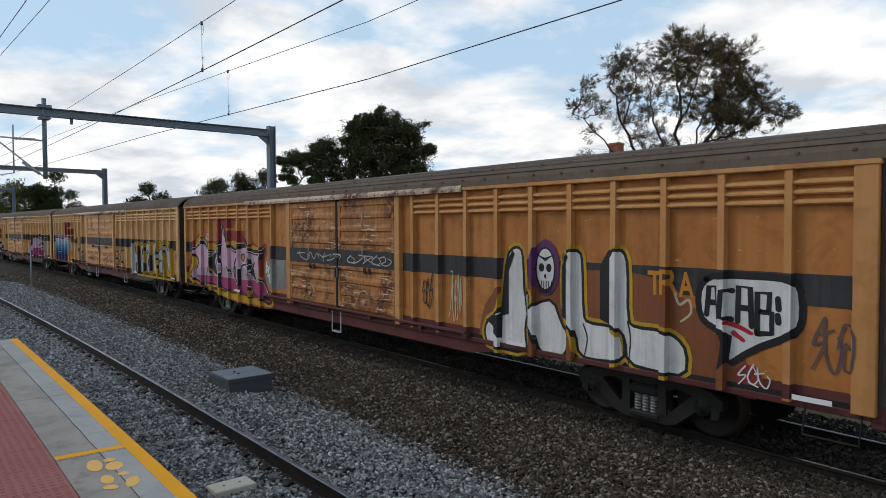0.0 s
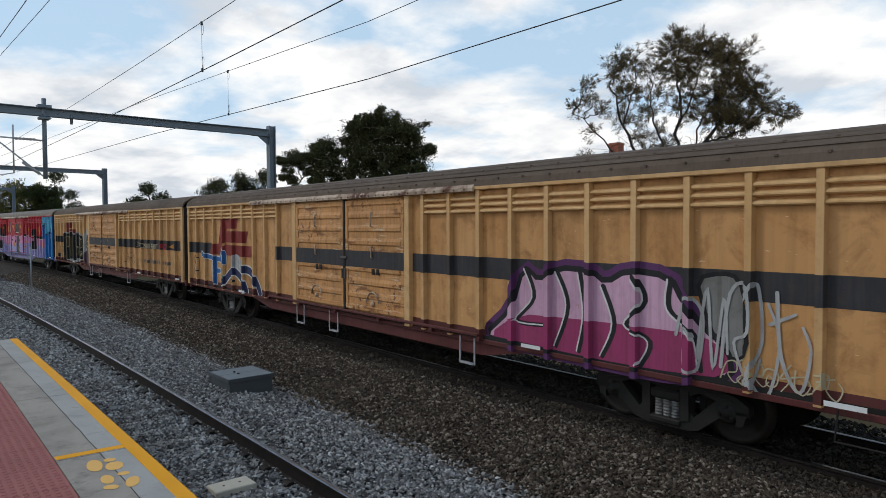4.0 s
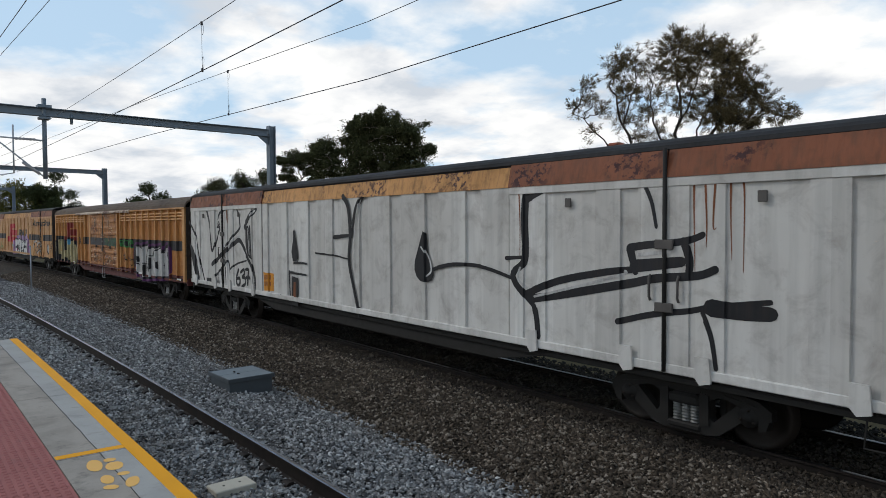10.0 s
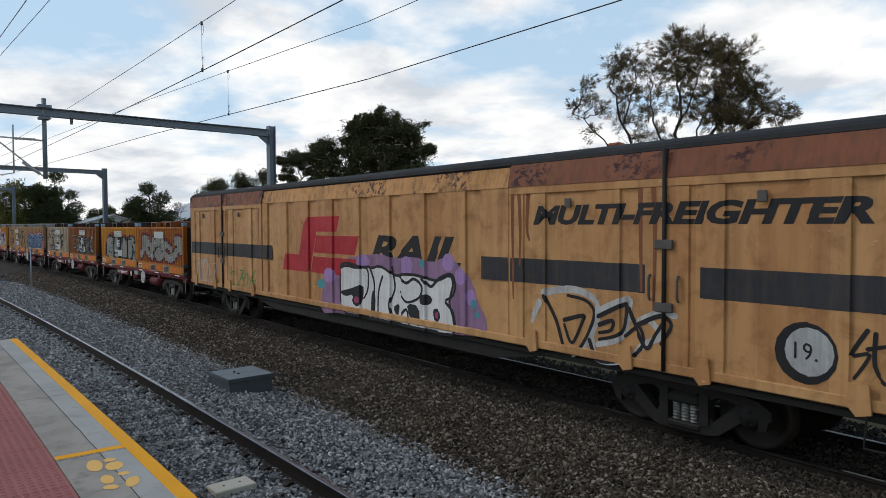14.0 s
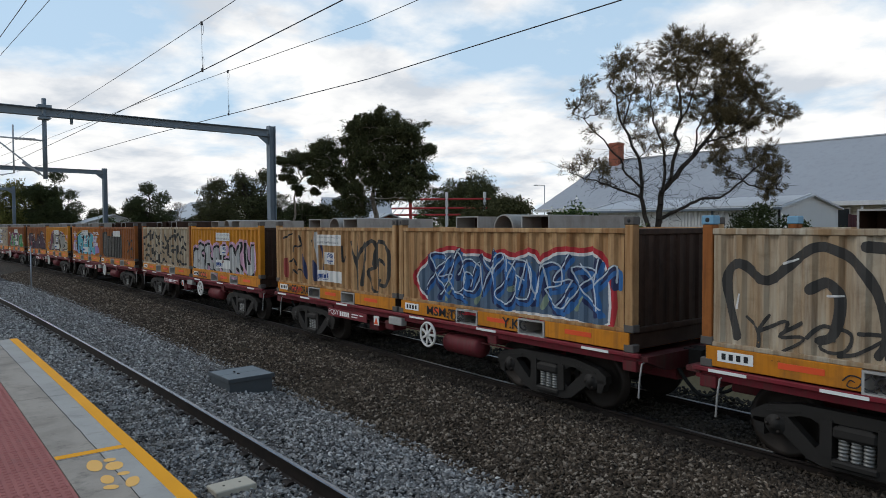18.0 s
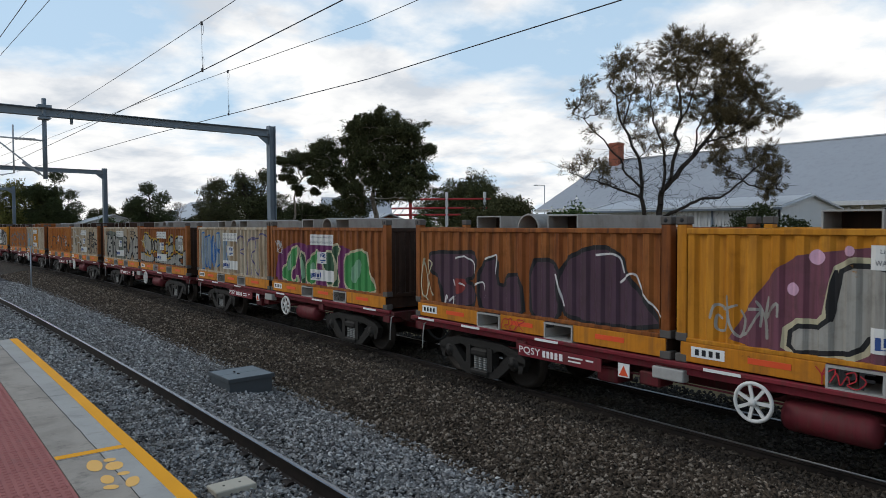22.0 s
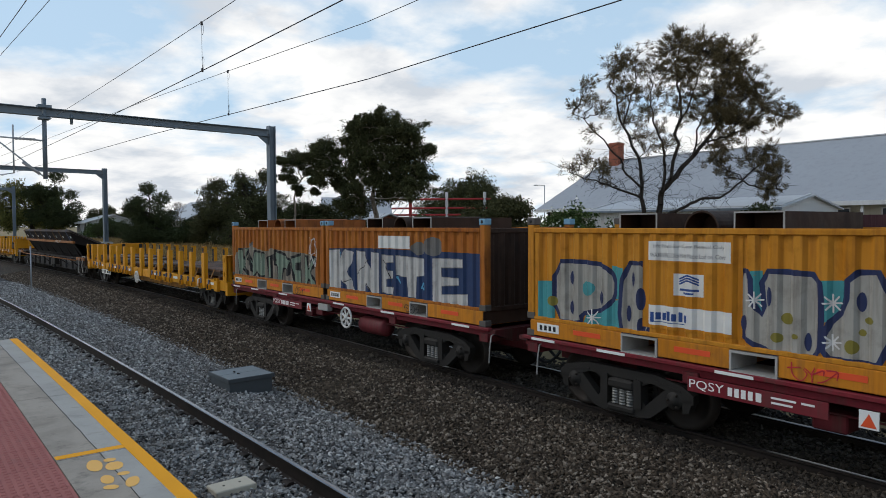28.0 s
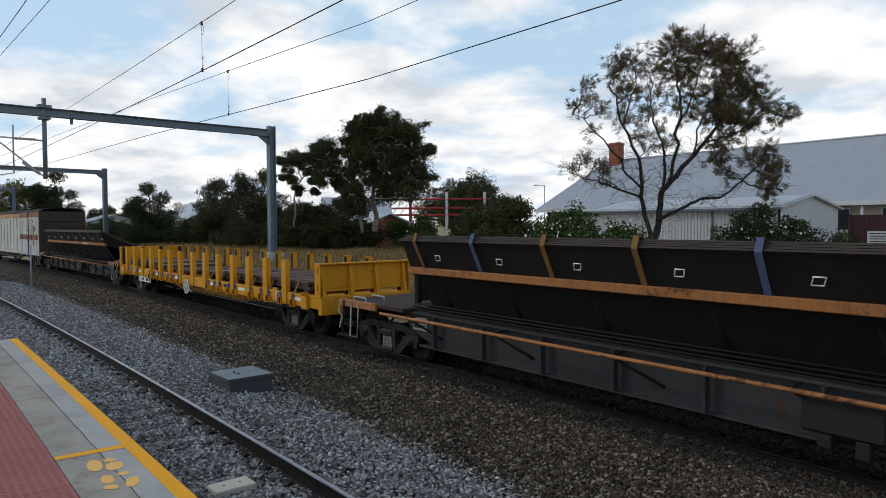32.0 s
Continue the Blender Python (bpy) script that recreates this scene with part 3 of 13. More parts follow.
def far_top(q):
    return -0.43 + 0.22 * (q - 5.8) / 1.2 if q < 7 else (-0.21 + 0.07 * (q - 7) / 0.9 if q < 7.9 else -0.14)


scatter_stones("ballast_stones_near", "stones_grey", "loose grey crushed stones of many tones", 105000, -48, -3.5, 1.5, 5.95, lambda q: near_top(q) if q < 5.8 else far_top(q), 0.026, 11)
scatter_stones("ballast_stones_far", "stones_brown", "loose brown crushed stones of many tones", 80000, -55, -3.0, 5.75, 8.05, lambda q: near_top(q) if q < 5.8 else far_top(q), 0.027, 12)
scatter_stones("ballast_stones_beside_rail", "stones_oily_shaded", "grimy brown crushed stones beside the rail, darkened for shade", 24000, -55, -2.0, 7.75, 8.62, far_top, 0.028, 14)
scatter_stones("ballast_stones_between_rails", "stones_dark", "oily crushed stones between the rails, darkened for the shade under the train", 24000, -40, -0.5, 8.7, 11.3, lambda q: far_top(min(q, 10)), 0.034, 13)

# ---- platform with its painted edge
PLAT_END = -14.3


def plat_q(x):
    return 1.652 + 0.0172 * x


PXS = [PLAT_END + k * 1.2 for k in range(13)] + [4, 12, 40, 120]


def plat_strip(d0, d1, z0, z1, xs=None):
    """A strip of the platform between distances d0 and d1 back from its edge."""
    xs = xs or PXS
    g = Geo()
    o = [(d0, z0), (d0, z1), (d1, z1), (d1, z0)]
    v = [(x, plat_q(x) - bend(x) - d, z) for x in xs for d, z in o]
    f = [(j * 4 + i, j * 4 + (i + 1) % 4, (j + 1) * 4 + (i + 1) % 4, (j + 1) * 4 + i) for j in range(len(xs) - 1) for i in range(4)]
    f += [(0, 1, 2, 3), tuple(range(len(v) - 1, len(v) - 5, -1))]
    return g.add(v, f)


plat = solid("platform", plat_strip(0.06, 9.0, -0.5, PLAT_Z - 0.06), "old_concrete", "concrete station platform with a painted edge", kind="structure")
part("platform_wall", plat_strip(0.03, 0.2, -0.5, PLAT_Z - 0.062), "old_concrete", plat)
bits = [PLAT_END + k * 2.57 for k in range(6)] + [4, 12, 30]
for a, b in zip(bits, bits[1:]):
    part("coping_slab", plat_strip(0.0, 0.322, PLAT_Z - 0.12, PLAT_Z, [a + 0.006, (a + b) / 2, b - 0.006]), "coping", plat, "pale smooth concrete coping slab")
    part("back_slab", plat_strip(0.328, 0.665, PLAT_Z - 0.12, PLAT_Z - 0.001, [a + 0.006, (a + b) / 2, b - 0.006]), "coping_dull", plat, "darker stained concrete strip")
part("edge_line", plat_strip(-0.002, 0.115, PLAT_Z - 0.05, PLAT_Z + 0.003), "line_yellow", plat, "worn yellow edge line")
part("cross_line", plat_strip(0.10, 0.66, PLAT_Z - 0.03, PLAT_Z + 0.002, [-6.72, -6.62]), "line_yellow", plat, "worn yellow cross line")
tiles = [PLAT_END + k * 0.6 for k in range(22)]
for a, b in zip(tiles, tiles[1:]):
    for d in (0.67, 1.27):
        if b < -11.5 and d > 1:
            continue
        part("paver", plat_strip(d + 0.004, d + 0.592, PLAT_Z - 0.1, PLAT_Z - 0.002, [a + 0.004, b - 0.004]), "tactile_red", plat)
rng = random.Random(4)
dots = Geo()
for i in range(170):
    for j in range(18):
        x = PLAT_END + 0.05 + i * 0.0705
        d = 0.72 + j * 0.064
        y = plat_q(x) - bend(x) - d
        if x > -3.8 or (x < -9 and j > 10):
            continue
        dots.add([(x - .02, y - .02, PLAT_Z - .002), (x + .02, y - .02, PLAT_Z - .002), (x + .02, y + .02, PLAT_Z - .002), (x - .02, y + .02, PLAT_Z - .002),
                  (x - .012, y - .012, PLAT_Z + .004), (x + .012, y - .012, PLAT_Z + .004), (x + .012, y + .012, PLAT_Z + .004), (x - .012, y + .012, PLAT_Z + .004)],
                 [(4, 5, 6, 7), (0, 1, 5, 4), (1, 2, 6, 5), (2, 3, 7, 6), (3, 0, 4, 7)])
tagged(part("tactile_studs", dots, "tactile_red", plat), kind="stuff")


def foot(pieces):
    """One painted shoe print: rounded pads, each a middle with its two half-axes."""
    g = Geo()
    for cx, cy, ux, uy, vx, vy in pieces:
        ring = [(math.cos(k * math.tau / 20), math.sin(k * math.tau / 20)) for k in range(20)]
        g.add([(cx + ux * abs(a) ** 0.8 * math.copysign(1, a) + vx * b, cy + uy * abs(a) ** 0.8 * math.copysign(1, a) + vy * b, PLAT_Z + 0.002) for a, b in ring], [tuple(range(20))])
    return g


part("shoe_print", foot(((-6.266, 1.084, 0.042, 0.054, 0.150, -0.027), (-6.164, 1.215, 0.017, 0.066, 0.106, -0.021), (-6.344, 1.215, 0.007, 0.047, 0.049, -0.005))), "line_yellow_thin", plat, "faded yellow painted shoe print")
part("shoe_print", foot(((-5.861, 1.103, 0.034, 0.044, 0.099, -0.019), (-5.696, 1.251, -0.004, 0.053, 0.112, -0.025), (-5.929, 1.236, 0.005, 0.047, 0.044, -0.004), (-5.669, 1.092, 0.021, 0.052, 0.049, -0.010))), "line_yellow_thin", plat, "faded yellow painted shoe print")
crack = [(-14.2 + k * 0.21, 0.325 + 0.003 * math.sin(k * 1.7) + 0.003 * math.sin(k * 4.1)) for k in range(56)]
g = Geo()
for (xa, da), (xb, db) in zip(crack, crack[1:]):
    ya, yb = plat_q(xa) - bend(xa) - da, plat_q(xb) - bend(xb) - db
    g.add([(xa, ya - .003, PLAT_Z + .0015), (xa, ya + .003, PLAT_Z + .0015), (xb, yb + .003, PLAT_Z + .0015), (xb, yb - .003, PLAT_Z + .0015)], [(0, 1, 2, 3)])
part("crack", g, "dark", plat, "thin dark crack")

# ---- cable pit and marker slab in the ballast
pit = thing("cable_pit", "grey steel cable pit box with a two-leaf lid", "junction box", Matrix.Translation((-13.3, 4.98, -0.42)) @ Matrix.Rotation(0.06, 4, "Z"))
part("body", Geo().box(-0.47, 0.47, -0.44, 0.44, 0, 0.40, 0.012), "pit_grey", pit)
for sgn in (-1, 1):
    part("lid", Geo().box(min(0, sgn * 0.5) + 0.004, max(0, sgn * 0.5) - 0.004, -0.47, 0.47, 0.405, 0.43, 0.008), "pit_lid", pit, "paler lid leaf")
for a, b in ((-0.12, -0.08), (0.08, 0.12)):
    part("hinge", Geo().rod((a, -0.1, 0.437), (b, -0.1, 0.437), 0.02, 8), "dark", pit)
for x0, x1, y0, y1 in ((-0.5, 0.5, -0.475, -0.45), (-0.5, 0.5, 0.45, 0.475), (-0.505, -0.48, -0.475, 0.475), (0.48, 0.505, -0.475, 0.475)):
    part("rim", Geo().box(x0, x1, y0, y1, 0.36, 0.435, 0.004), "pit_grey", pit)
slab = thing("marker_slab", "small cream concrete slab lying in the ballast", "slab", Matrix.Translation((-8.03, 2.87, -0.20)) @ Matrix.Rotation(0.05, 4, "Z"))
part("block", Geo().box(-0.16, 0.16, -0.25, 0.25, -0.05, 0.045, 0.012), "cream_concrete", slab)
for y in (-0.1, 0.1):
    part("bolt_hole", Geo().lathe([(0.04, 0.014), (0.048, 0.014), (0.048, 0.0)], "z", (0.0, y, 0.0), 10), "dark", slab)
post = thing("marker_post", "thin grey steel marker post beside the tracks", "post", Matrix.Translation((-41.5, 4.4 - 0.0, -0.45)))
part("pole", Geo().rod((0, 0, 0), (0, 0, 2.35), 0.035, 8), "galv", post)
part("cap", Geo().lathe([(0, 0.04), (0.03, 0.04), (0.04, 0.0)], "z", (0, 0, 2.35), 8), "dark", post)

# ---- overhead line
ARM_Q = {-31.6: 14.7, -62.6: 15.3, -100.0: 15.2}
for gx, far_q in ARM_Q.items():
    t = thing("catenary_gantry", "grey galvanised steel portal gantry carrying the overhead line", "gantry", Matrix.Translation(spot(gx, 0, -0.15)) @ Matrix.Rotation(math.atan(2 * slope(gx)) if gx > -80 else 0.0, 4, "Z"), "catenary gantries")
    i_shape = [(-0.14, 7.53), (0.14, 7.53), (0.14, 7.56), (0.012, 7.56), (0.012, 7.84), (0.14, 7.84), (0.14, 7.87), (-0.14, 7.87), (-0.14, 7.84), (-0.012, 7.84), (-0.012, 7.56), (-0.14, 7.56)]
    b = Geo().prism(i_shape, "y", -3, far_q - 0.2)
    part("beam", b, "galv_blue", t)
    h_shape = [(-0.17, -0.17), (0.17, -0.17), (0.17, -0.145), (0.012, -0.145), (0.012, 0.145), (0.17, 0.145), (0.17, 0.17), (-0.17, 0.17), (-0.17, 0.145), (-0.012, 0.145), (-0.012, -0.145), (-0.17, -0.145)]
    p = Geo().prism([(x, far_q + y) for x, y in h_shape], "z", 1.7, 8.05)
    part("post", p, "galv_blue", t)
    part("post", Geo().box(-0.17, 0.17, -3.2, -2.9, -0.4, 8.05, 0.01), "galv_blue", t)
    part("knee_bracket", Geo().prism([(far_q - 0.17, 7.1), (far_q - 0.17, 7.53), (far_q - 0.75, 7.53)], "x", -0.04, 0.04), "galv_blue", t)
    part("splice_plate", Geo().box(-0.16, 0.16, far_q - 1.0, far_q - 0.17, 7.51, 7.53, 0.003), "galv_blue", t)
    part("footing", Geo().box(-0.45, 0.45, far_q - 0.45, far_q + 0.45, 0.9, 1.72, 0.03), "concrete", t, "rough concrete footing")
    dq = 4.65
    part("drop_tube", Geo().rod((0, dq, 5.0), (0, dq, 8.25), 0.085, 10), "galv_blue", t)
    part("clamp", Geo().box(-0.2, 0.2, dq - 0.25, dq + 0.25, 7.86, 7.98, 0.01), "galv_blue", t)
    part("clamp", Geo().box(-0.2, 0.2, dq - 0.2, dq + 0.2, 7.4, 7.5, 0.01), "galv_blue", t)
    part("hanger", Geo().rod((0.0, dq + 1.0, 7.3), (0, dq + 1.0, 7.7), 0.06, 8), "galv_blue", t)
    arm = part("top_tube", Geo().rod((0, dq, 6.55), (0, 2.6, 6.6), 0.03, 8), "galv", t)
    part("insulator", Geo().lathe([(dq - 1.1 + k * 0.06, 0.035 if k % 2 else 0.062) for k in range(14)], "y", (0, 0, 6.57), 10), "insulator", arm, "ribbed grey insulator")
    arm = part("bracket_tube", Geo().rod((0, dq, 5.05), (0, 2.9, 6.55), 0.03, 8), "galv", t)
    part("insulator", Geo().rod((0, dq - 0.2, 5.2), (0, dq - 0.8, 5.65), 0.058, 10), "insulator", arm, "ribbed grey insulator")
    part("registration_arm", Geo().rod((0, 3.55, 5.2), (0, 3.55, 7.1), 0.03, 8).rod((0, 3.55, 5.2), (0, 2.5, 5.0), 0.018, 6), "galv", t)


def wire(name, label, pts, r=0.012, m="wire"):
    return solid(name, Geo().tube(pts, r, 6), m, label, "wire", "overhead wires", "structure")

twig = solid("twig", Geo().tube([tuple(spot(-6.62, 5.62, -0.385)), tuple(spot(-6.5, 5.55, -0.37)), tuple(spot(-6.36, 5.5, -0.385))], 0.007, 5), "cream_concrete", "thin pale dry twig lying on the ballast", "twig")

# ---- the train: place on the line
SPEED, SLOWING = 11.68, -0.00389


def way(t):
    u = t - 16
    return SPEED * u + SLOWING * u * u


def along(s, half):
    a, b = spot(s - half, LINE_Y), spot(s + half, LINE_Y)
    return Matrix.Translation((a + b) / 2) @ Matrix.Rotation(math.atan2(b.y - a.y, b.x - a.x), 4, "Z")


MOVERS = []          # thing, its middle on the train, half the distance of its bogies


def rolling(ob, s, half):
    ob.matrix_basis = along(s + way(0), half)
    MOVERS.append((ob, s, half))


# ---- bogies
def side_frame_mesh():
    """A cast side frame: arched top, dished bottom, a spring window and two three-cornered windows."""
    g = Geo()
    y0, y1 = -0.07, 0.07
    g.prism([(-1.22, 0.46), (-1.22, 0.58), (-1.06, 0.68), (-0.62, 0.77), (0.62, 0.77), (1.06, 0.68), (1.22, 0.58), (1.22, 0.46), (1.04, 0.45), (0.96, 0.53), (0.60, 0.63), (-0.60, 0.63), (-0.96, 0.53), (-1.04, 0.45)], "y", y0, y1)
    g.prism([(-0.92, 0.54), (-0.86, 0.40), (-0.52, 0.13), (-0.36, 0.09), (0.36, 0.09), (0.52, 0.13), (0.86, 0.40), (0.92, 0.54), (0.76, 0.58), (0.42, 0.27), (0.30, 0.22), (-0.30, 0.22), (-0.42, 0.27), (-0.76, 0.58)], "y", y0 + 0.004, y1 - 0.004)
    for s in (-1, 1):
        g.prism([(s * 0.24, 0.2), (s * 0.38, 0.23), (s * 0.37, 0.64), (s * 0.24, 0.66)], "y", y0 - 0.02, y1 + 0.02)
        g.prism([(s * 0.36, 0.56), (s * 0.52, 0.64), (s * 0.36, 0.66)], "y", y0 + 0.008, y1 - 0.008)
        g.prism([(s * 0.36, 0.36), (s * 0.46, 0.27), (s * 0.36, 0.22)], "y", y0 + 0.008, y1 - 0.008)
        g.prism([(s * 1.05, 0.30), (s * 1.15, 0.33), (s * 1.2, 0.5), (s * 1.05, 0.52)], "y", y0, y1)
        g.prism([(s * 0.71, 0.34), (s * 0.78, 0.33), (s * 0.79, 0.52), (s * 0.70, 0.52)], "y", y0 + 0.002, y1 - 0.002)
        g.prism([(s * 0.60, 0.665), (s * 1.02, 0.60), (s * 1.02, 0.62), (s * 0.60, 0.69)], "y", y0 - 0.012, y0)
    g.box(-0.25, 0.25, y0 - 0.03, y1 + 0.03, 0.12, 0.205, 0.02)
    g.box(-0.24, 0.24, y0 - 0.035, y1, 0.46, 0.60, 0.03)
    return g.mesh("side_frame", "bogie")


def wheelset_mesh():
    g = Geo()
    for s in (-1, 1):
        g.lathe([(s * 0.675, 0.0), (s * 0.675, 0.10), (s * 0.70, 0.14), (s * 0.715, 0.36), (s * 0.68, 0.40), (s * 0.68, 0.485), (s * 0.705, 0.487), (s * 0.72, 0.458),
                 (s * 0.815, 0.452), (s * 0.815, 0.39), (s * 0.765, 0.36), (s * 0.76, 0.16), (s * 0.82, 0.12), (s * 0.82, 0.09), (s * 0.90, 0.085), (s * 0.90, 0.0)], "y", (0, 0, 0), 28)
    g.rod((0, -0.69, 0), (0, 0.69, 0), 0.085, 12)
    for s, k in itertools.product((-1, 1), range(3)):
        a = k * math.tau / 3
        g.lathe([(s * 1.07, 0.02), (s * 1.095, 0.02), (s * 1.095, 0.0)], "y", (0.095 * math.cos(a), 0, 0.095 * math.sin(a)), 6)
    return g.mesh("wheelset", "wheel")


def spring_mesh():
    pr = []
    for k in range(6):
        z = 0.205 + k * 0.043
        pr += [(z, 0.045), (z + 0.008, 0.062), (z + 0.022, 0.066), (z + 0.032, 0.060), (z + 0.038, 0.045)]
    return Geo().lathe(pr, "z", (0, 0, 0), 10).mesh("spring", "spring")


def cap_mesh():
    g = Geo().lathe([(0.10, 0.135), (-0.06, 0.135), (-0.075, 0.12), (-0.075, 0.07), (-0.10, 0.065), (-0.10, 0.0)], "y", (0, 0, 0), 16)
    g.box(-0.15, 0.15, -0.03, 0.09, 0.06, 0.15, 0.015)
    return g.mesh("axle_cap", "bogie")


MAT["wheel"] = plain("wheel_steel", (0.03, 0.024, 0.02), 0.6, 0.3, 0.3)
MAT["spring"] = plain("pale_spring_steel", (0.20, 0.20, 0.19), 0.5, 0.4, 0.2)
FRAME_ME, WHEEL_ME, SPRING_ME, CAP_ME = side_frame_mesh(), wheelset_mesh(), spring_mesh(), cap_mesh()
BOLSTER_ME = Geo().box(-0.2, 0.2, -1.08, 1.08, 0.44, 0.62, 0.03).box(-0.3, 0.3, -0.3, 0.3, 0.6, 0.74, 0.02).rod((-0.55, -0.6, 0.35), (-0.55, 0.6, 0.35), 0.05, 8).rod((0.55, -0.6, 0.35), (0.55, 0.6, 0.35), 0.05, 8).mesh("bogie", "bogie")
BLOCK_ME = Geo().prism([(-0.06, -0.2), (0.0, -0.22), (0.03, 0.0), (0.0, 0.22), (-0.06, 0.2)], "y", -0.06, 0.06).mesh("brake_block", "bogie")
WHEELS = []


def bogie(parent, x, base=0.915):
    b = part("bogie", BOLSTER_ME, None, parent, "dark grimy three-piece bogie", pose(x, 0, 0))
    for s in (-1, 1):
        part("side_frame", FRAME_ME, None, b, at=pose(0, s * 1.0, 0))
        for dx in (-0.135, 0.0, 0.135):
            part("spring", SPRING_ME, None, b, "pale coil spring", pose(dx, s * 1.01, 0))
    for sx in (-1, 1):
        w = part("wheelset", WHEEL_ME, None, b, "worn steel wheelset", pose(sx * base, 0, 0.46))
        WHEELS.append((w, sx * base))
        for s in (-1, 1):
            part("axle_cap", CAP_ME, None, b, at=pose(sx * base, s * 1.0, 0.46, 0, 0, 180 if s > 0 else 0))
            part("brake_block", BLOCK_ME, None, b, at=pose(sx * (base - 0.50), s * 0.765, 0.42, 0, 0, 0 if sx < 0 else 180))
    return b


def coupler_mesh():
    g = Geo().box(0.0, 0.62, -0.09, 0.09, 0.80, 0.98, 0.03)
    g.prism([(0.55, -0.16), (0.86, -0.20), (0.90, -0.05), (0.74, -0.02), (0.74, 0.05), (0.88, 0.10), (0.84, 0.18), (0.55, 0.16)], "z", 0.72, 1.04)
    g.rod((0.02, 0.1, 0.9), (0.02, 0.75, 1.0), 0.018, 6)
    return g.mesh("coupler", "bogie")


def hose_mesh():
    pts = []
    for k in range(13):
        u = k / 12
        pts.append((0.05 + 0.62 * u, -0.42 + 0.35 * u, 0.86 - 0.48 * math.sin(u * math.pi * 0.82)))
    return Geo().tube(pts, 0.028, 8).mesh("air_hose", "rubber")


COUPLER_ME, HOSE_ME = coupler_mesh(), hose_mesh()


def draw_gear(parent, x_end):
    for s in (-1, 1):
        m = pose(s * x_end, 0, 0, 0, 0, 0 if s > 0 else 180)
        part("coupler", COUPLER_ME, None, parent, "dark automatic coupler", m)
        part("air_hose", HOSE_ME, None, parent, "black rubber air hose", m)


# ---- paint laid on ribbed sides
def chaikin(pts, n=2):
    for _ in range(n):
        out = []
        for a, b in zip(pts, pts[1:] + pts[:1]):
            out += [(a[0] * .75 + b[0] * .25, a[1] * .75 + b[1] * .25), (a[0] * .25 + b[0] * .75, a[1] * .25 + b[1] * .75)]
        pts = out
    return pts


def flat_polys(polys):
    """Fills outlines that lie in one plane; returns a bmesh in x and z."""
    bm = bmesh.new()
    for o in polys:
        vs = [bm.verts.new((x, 0, z)) for x, z in o]
        f = bm.faces.new(vs)
        f.normal_update()
        bmesh.ops.triangulate(bm, faces=[f], ngon_method="EAR_CLIP")
    return bm


def flat_text(words, x, z, height, width=None, offset=0.0, shear=0.0, turn=0.0, spacing=1.0):
    cu = bpy.data.curves.new("lettering", "FONT")
    cu.body, cu.size, cu.offset, cu.shear, cu.space_character = words, 1.0, 0.0, shear, spacing
    cu.resolution_u = 3
    ob = bpy.data.objects.new("lettering", cu)
    me = ob.to_mesh()
    xs = [v.co.x for v in me.vertices]
    ys = [v.co.y for v in me.vertices]
    x0, x1, y0, y1 = min(xs), max(xs), min(ys), max(ys)
    ob.to_mesh_clear()
    sz = height / max(1e-6, y1 - y0)
    sx = sz if width is None else width / max(1e-6, x1 - x0)
    cu.offset = offset / sz
    me = ob.to_mesh()
    bm = bmesh.new()
    bm.from_mesh(me)
    ob.to_mesh_clear()
    bpy.data.objects.remove(ob)
    bpy.data.curves.remove(cu)
    c, s = math.cos(turn), math.sin(turn)
    for v in bm.verts:
        px, py = (v.co.x - x0) * sx, (v.co.y - y0) * sz
        v.co = (x + px * c - py * s, 0, z + px * s + py * c)
    return bm


def lay(name, bms, mat, parent, side, lift, label=""):
    """Lays flat shapes on a ribbed side: cut along its creases, then pressed onto it."""
    if not isinstance(bms, list):
        bms = [bms]
    prof, creases = side
    v, f = [], []
    for step, bm in enumerate(bms):
        if not bm.verts:
            bm.free()
            continue
        x0, x1 = min(k.co.x for k in bm.verts), max(k.co.x for k in bm.verts)
        for cx in creases:
            if x0 < cx < x1:
                bmesh.ops.bisect_plane(bm, geom=bm.verts[:] + bm.edges[:] + bm.faces[:], plane_co=(cx, 0, 0), plane_no=(1, 0, 0), dist=1e-5)
        bm.verts.ensure_lookup_table()
        bm.verts.index_update()
        k = len(v)
        v += [(q.co.x, prof(q.co.x) - lift - (step % 12) * 0.0002, q.co.z) for q in bm.verts]
        for face in bm.faces:
            idx = [k + q.index for q in face.verts]
            f.append(idx)
        bm.free()
    me = bpy.data.meshes.new(name)
    me.from_pydata(v, [], f)
    # all faces look out from the side
    flip = [p.index for p in me.polygons if p.normal.y > 0]
    if flip:
        b2 = bmesh.new()
        b2.from_mesh(me)
        b2.faces.ensure_lookup_table()
        bmesh.ops.reverse_faces(b2, faces=[b2.faces[i] for i in flip])
        b2.to_mesh(me)
        b2.free()
    me.materials.append(MAT[mat] if isinstance(mat, str) else mat)
    return part(name, me, None, parent, label)


def rect(x0, x1, z0, z1):
    return [(x0, z0), (x1, z0), (x1, z1), (x0, z1)]


def profile(steps, default):
    """A side's depth y over x from (x0, x1, y) steps; creases at the steps' ends."""
    steps = sorted(steps)
    creases = []
    for a, b, _ in steps:
        creases += [a - 0.008, a, b, b + 0.008]

    def prof(x):
        for a, b, y in steps:
            if a <= x <= b:
                return y
            if a - 0.008 < x < a:
                return default + (y - default) * (x - a + 0.008) / 0.008
            if b < x < b + 0.008:
                return y + (default - y) * (x - b) / 0.008
        return default
    return prof, sorted(creases)


# ---- louvred vans
RIBS = [-11.34 + 0.828 * k for k in range(10)] + [2.89 + 0.835 * k for k in range(10)]
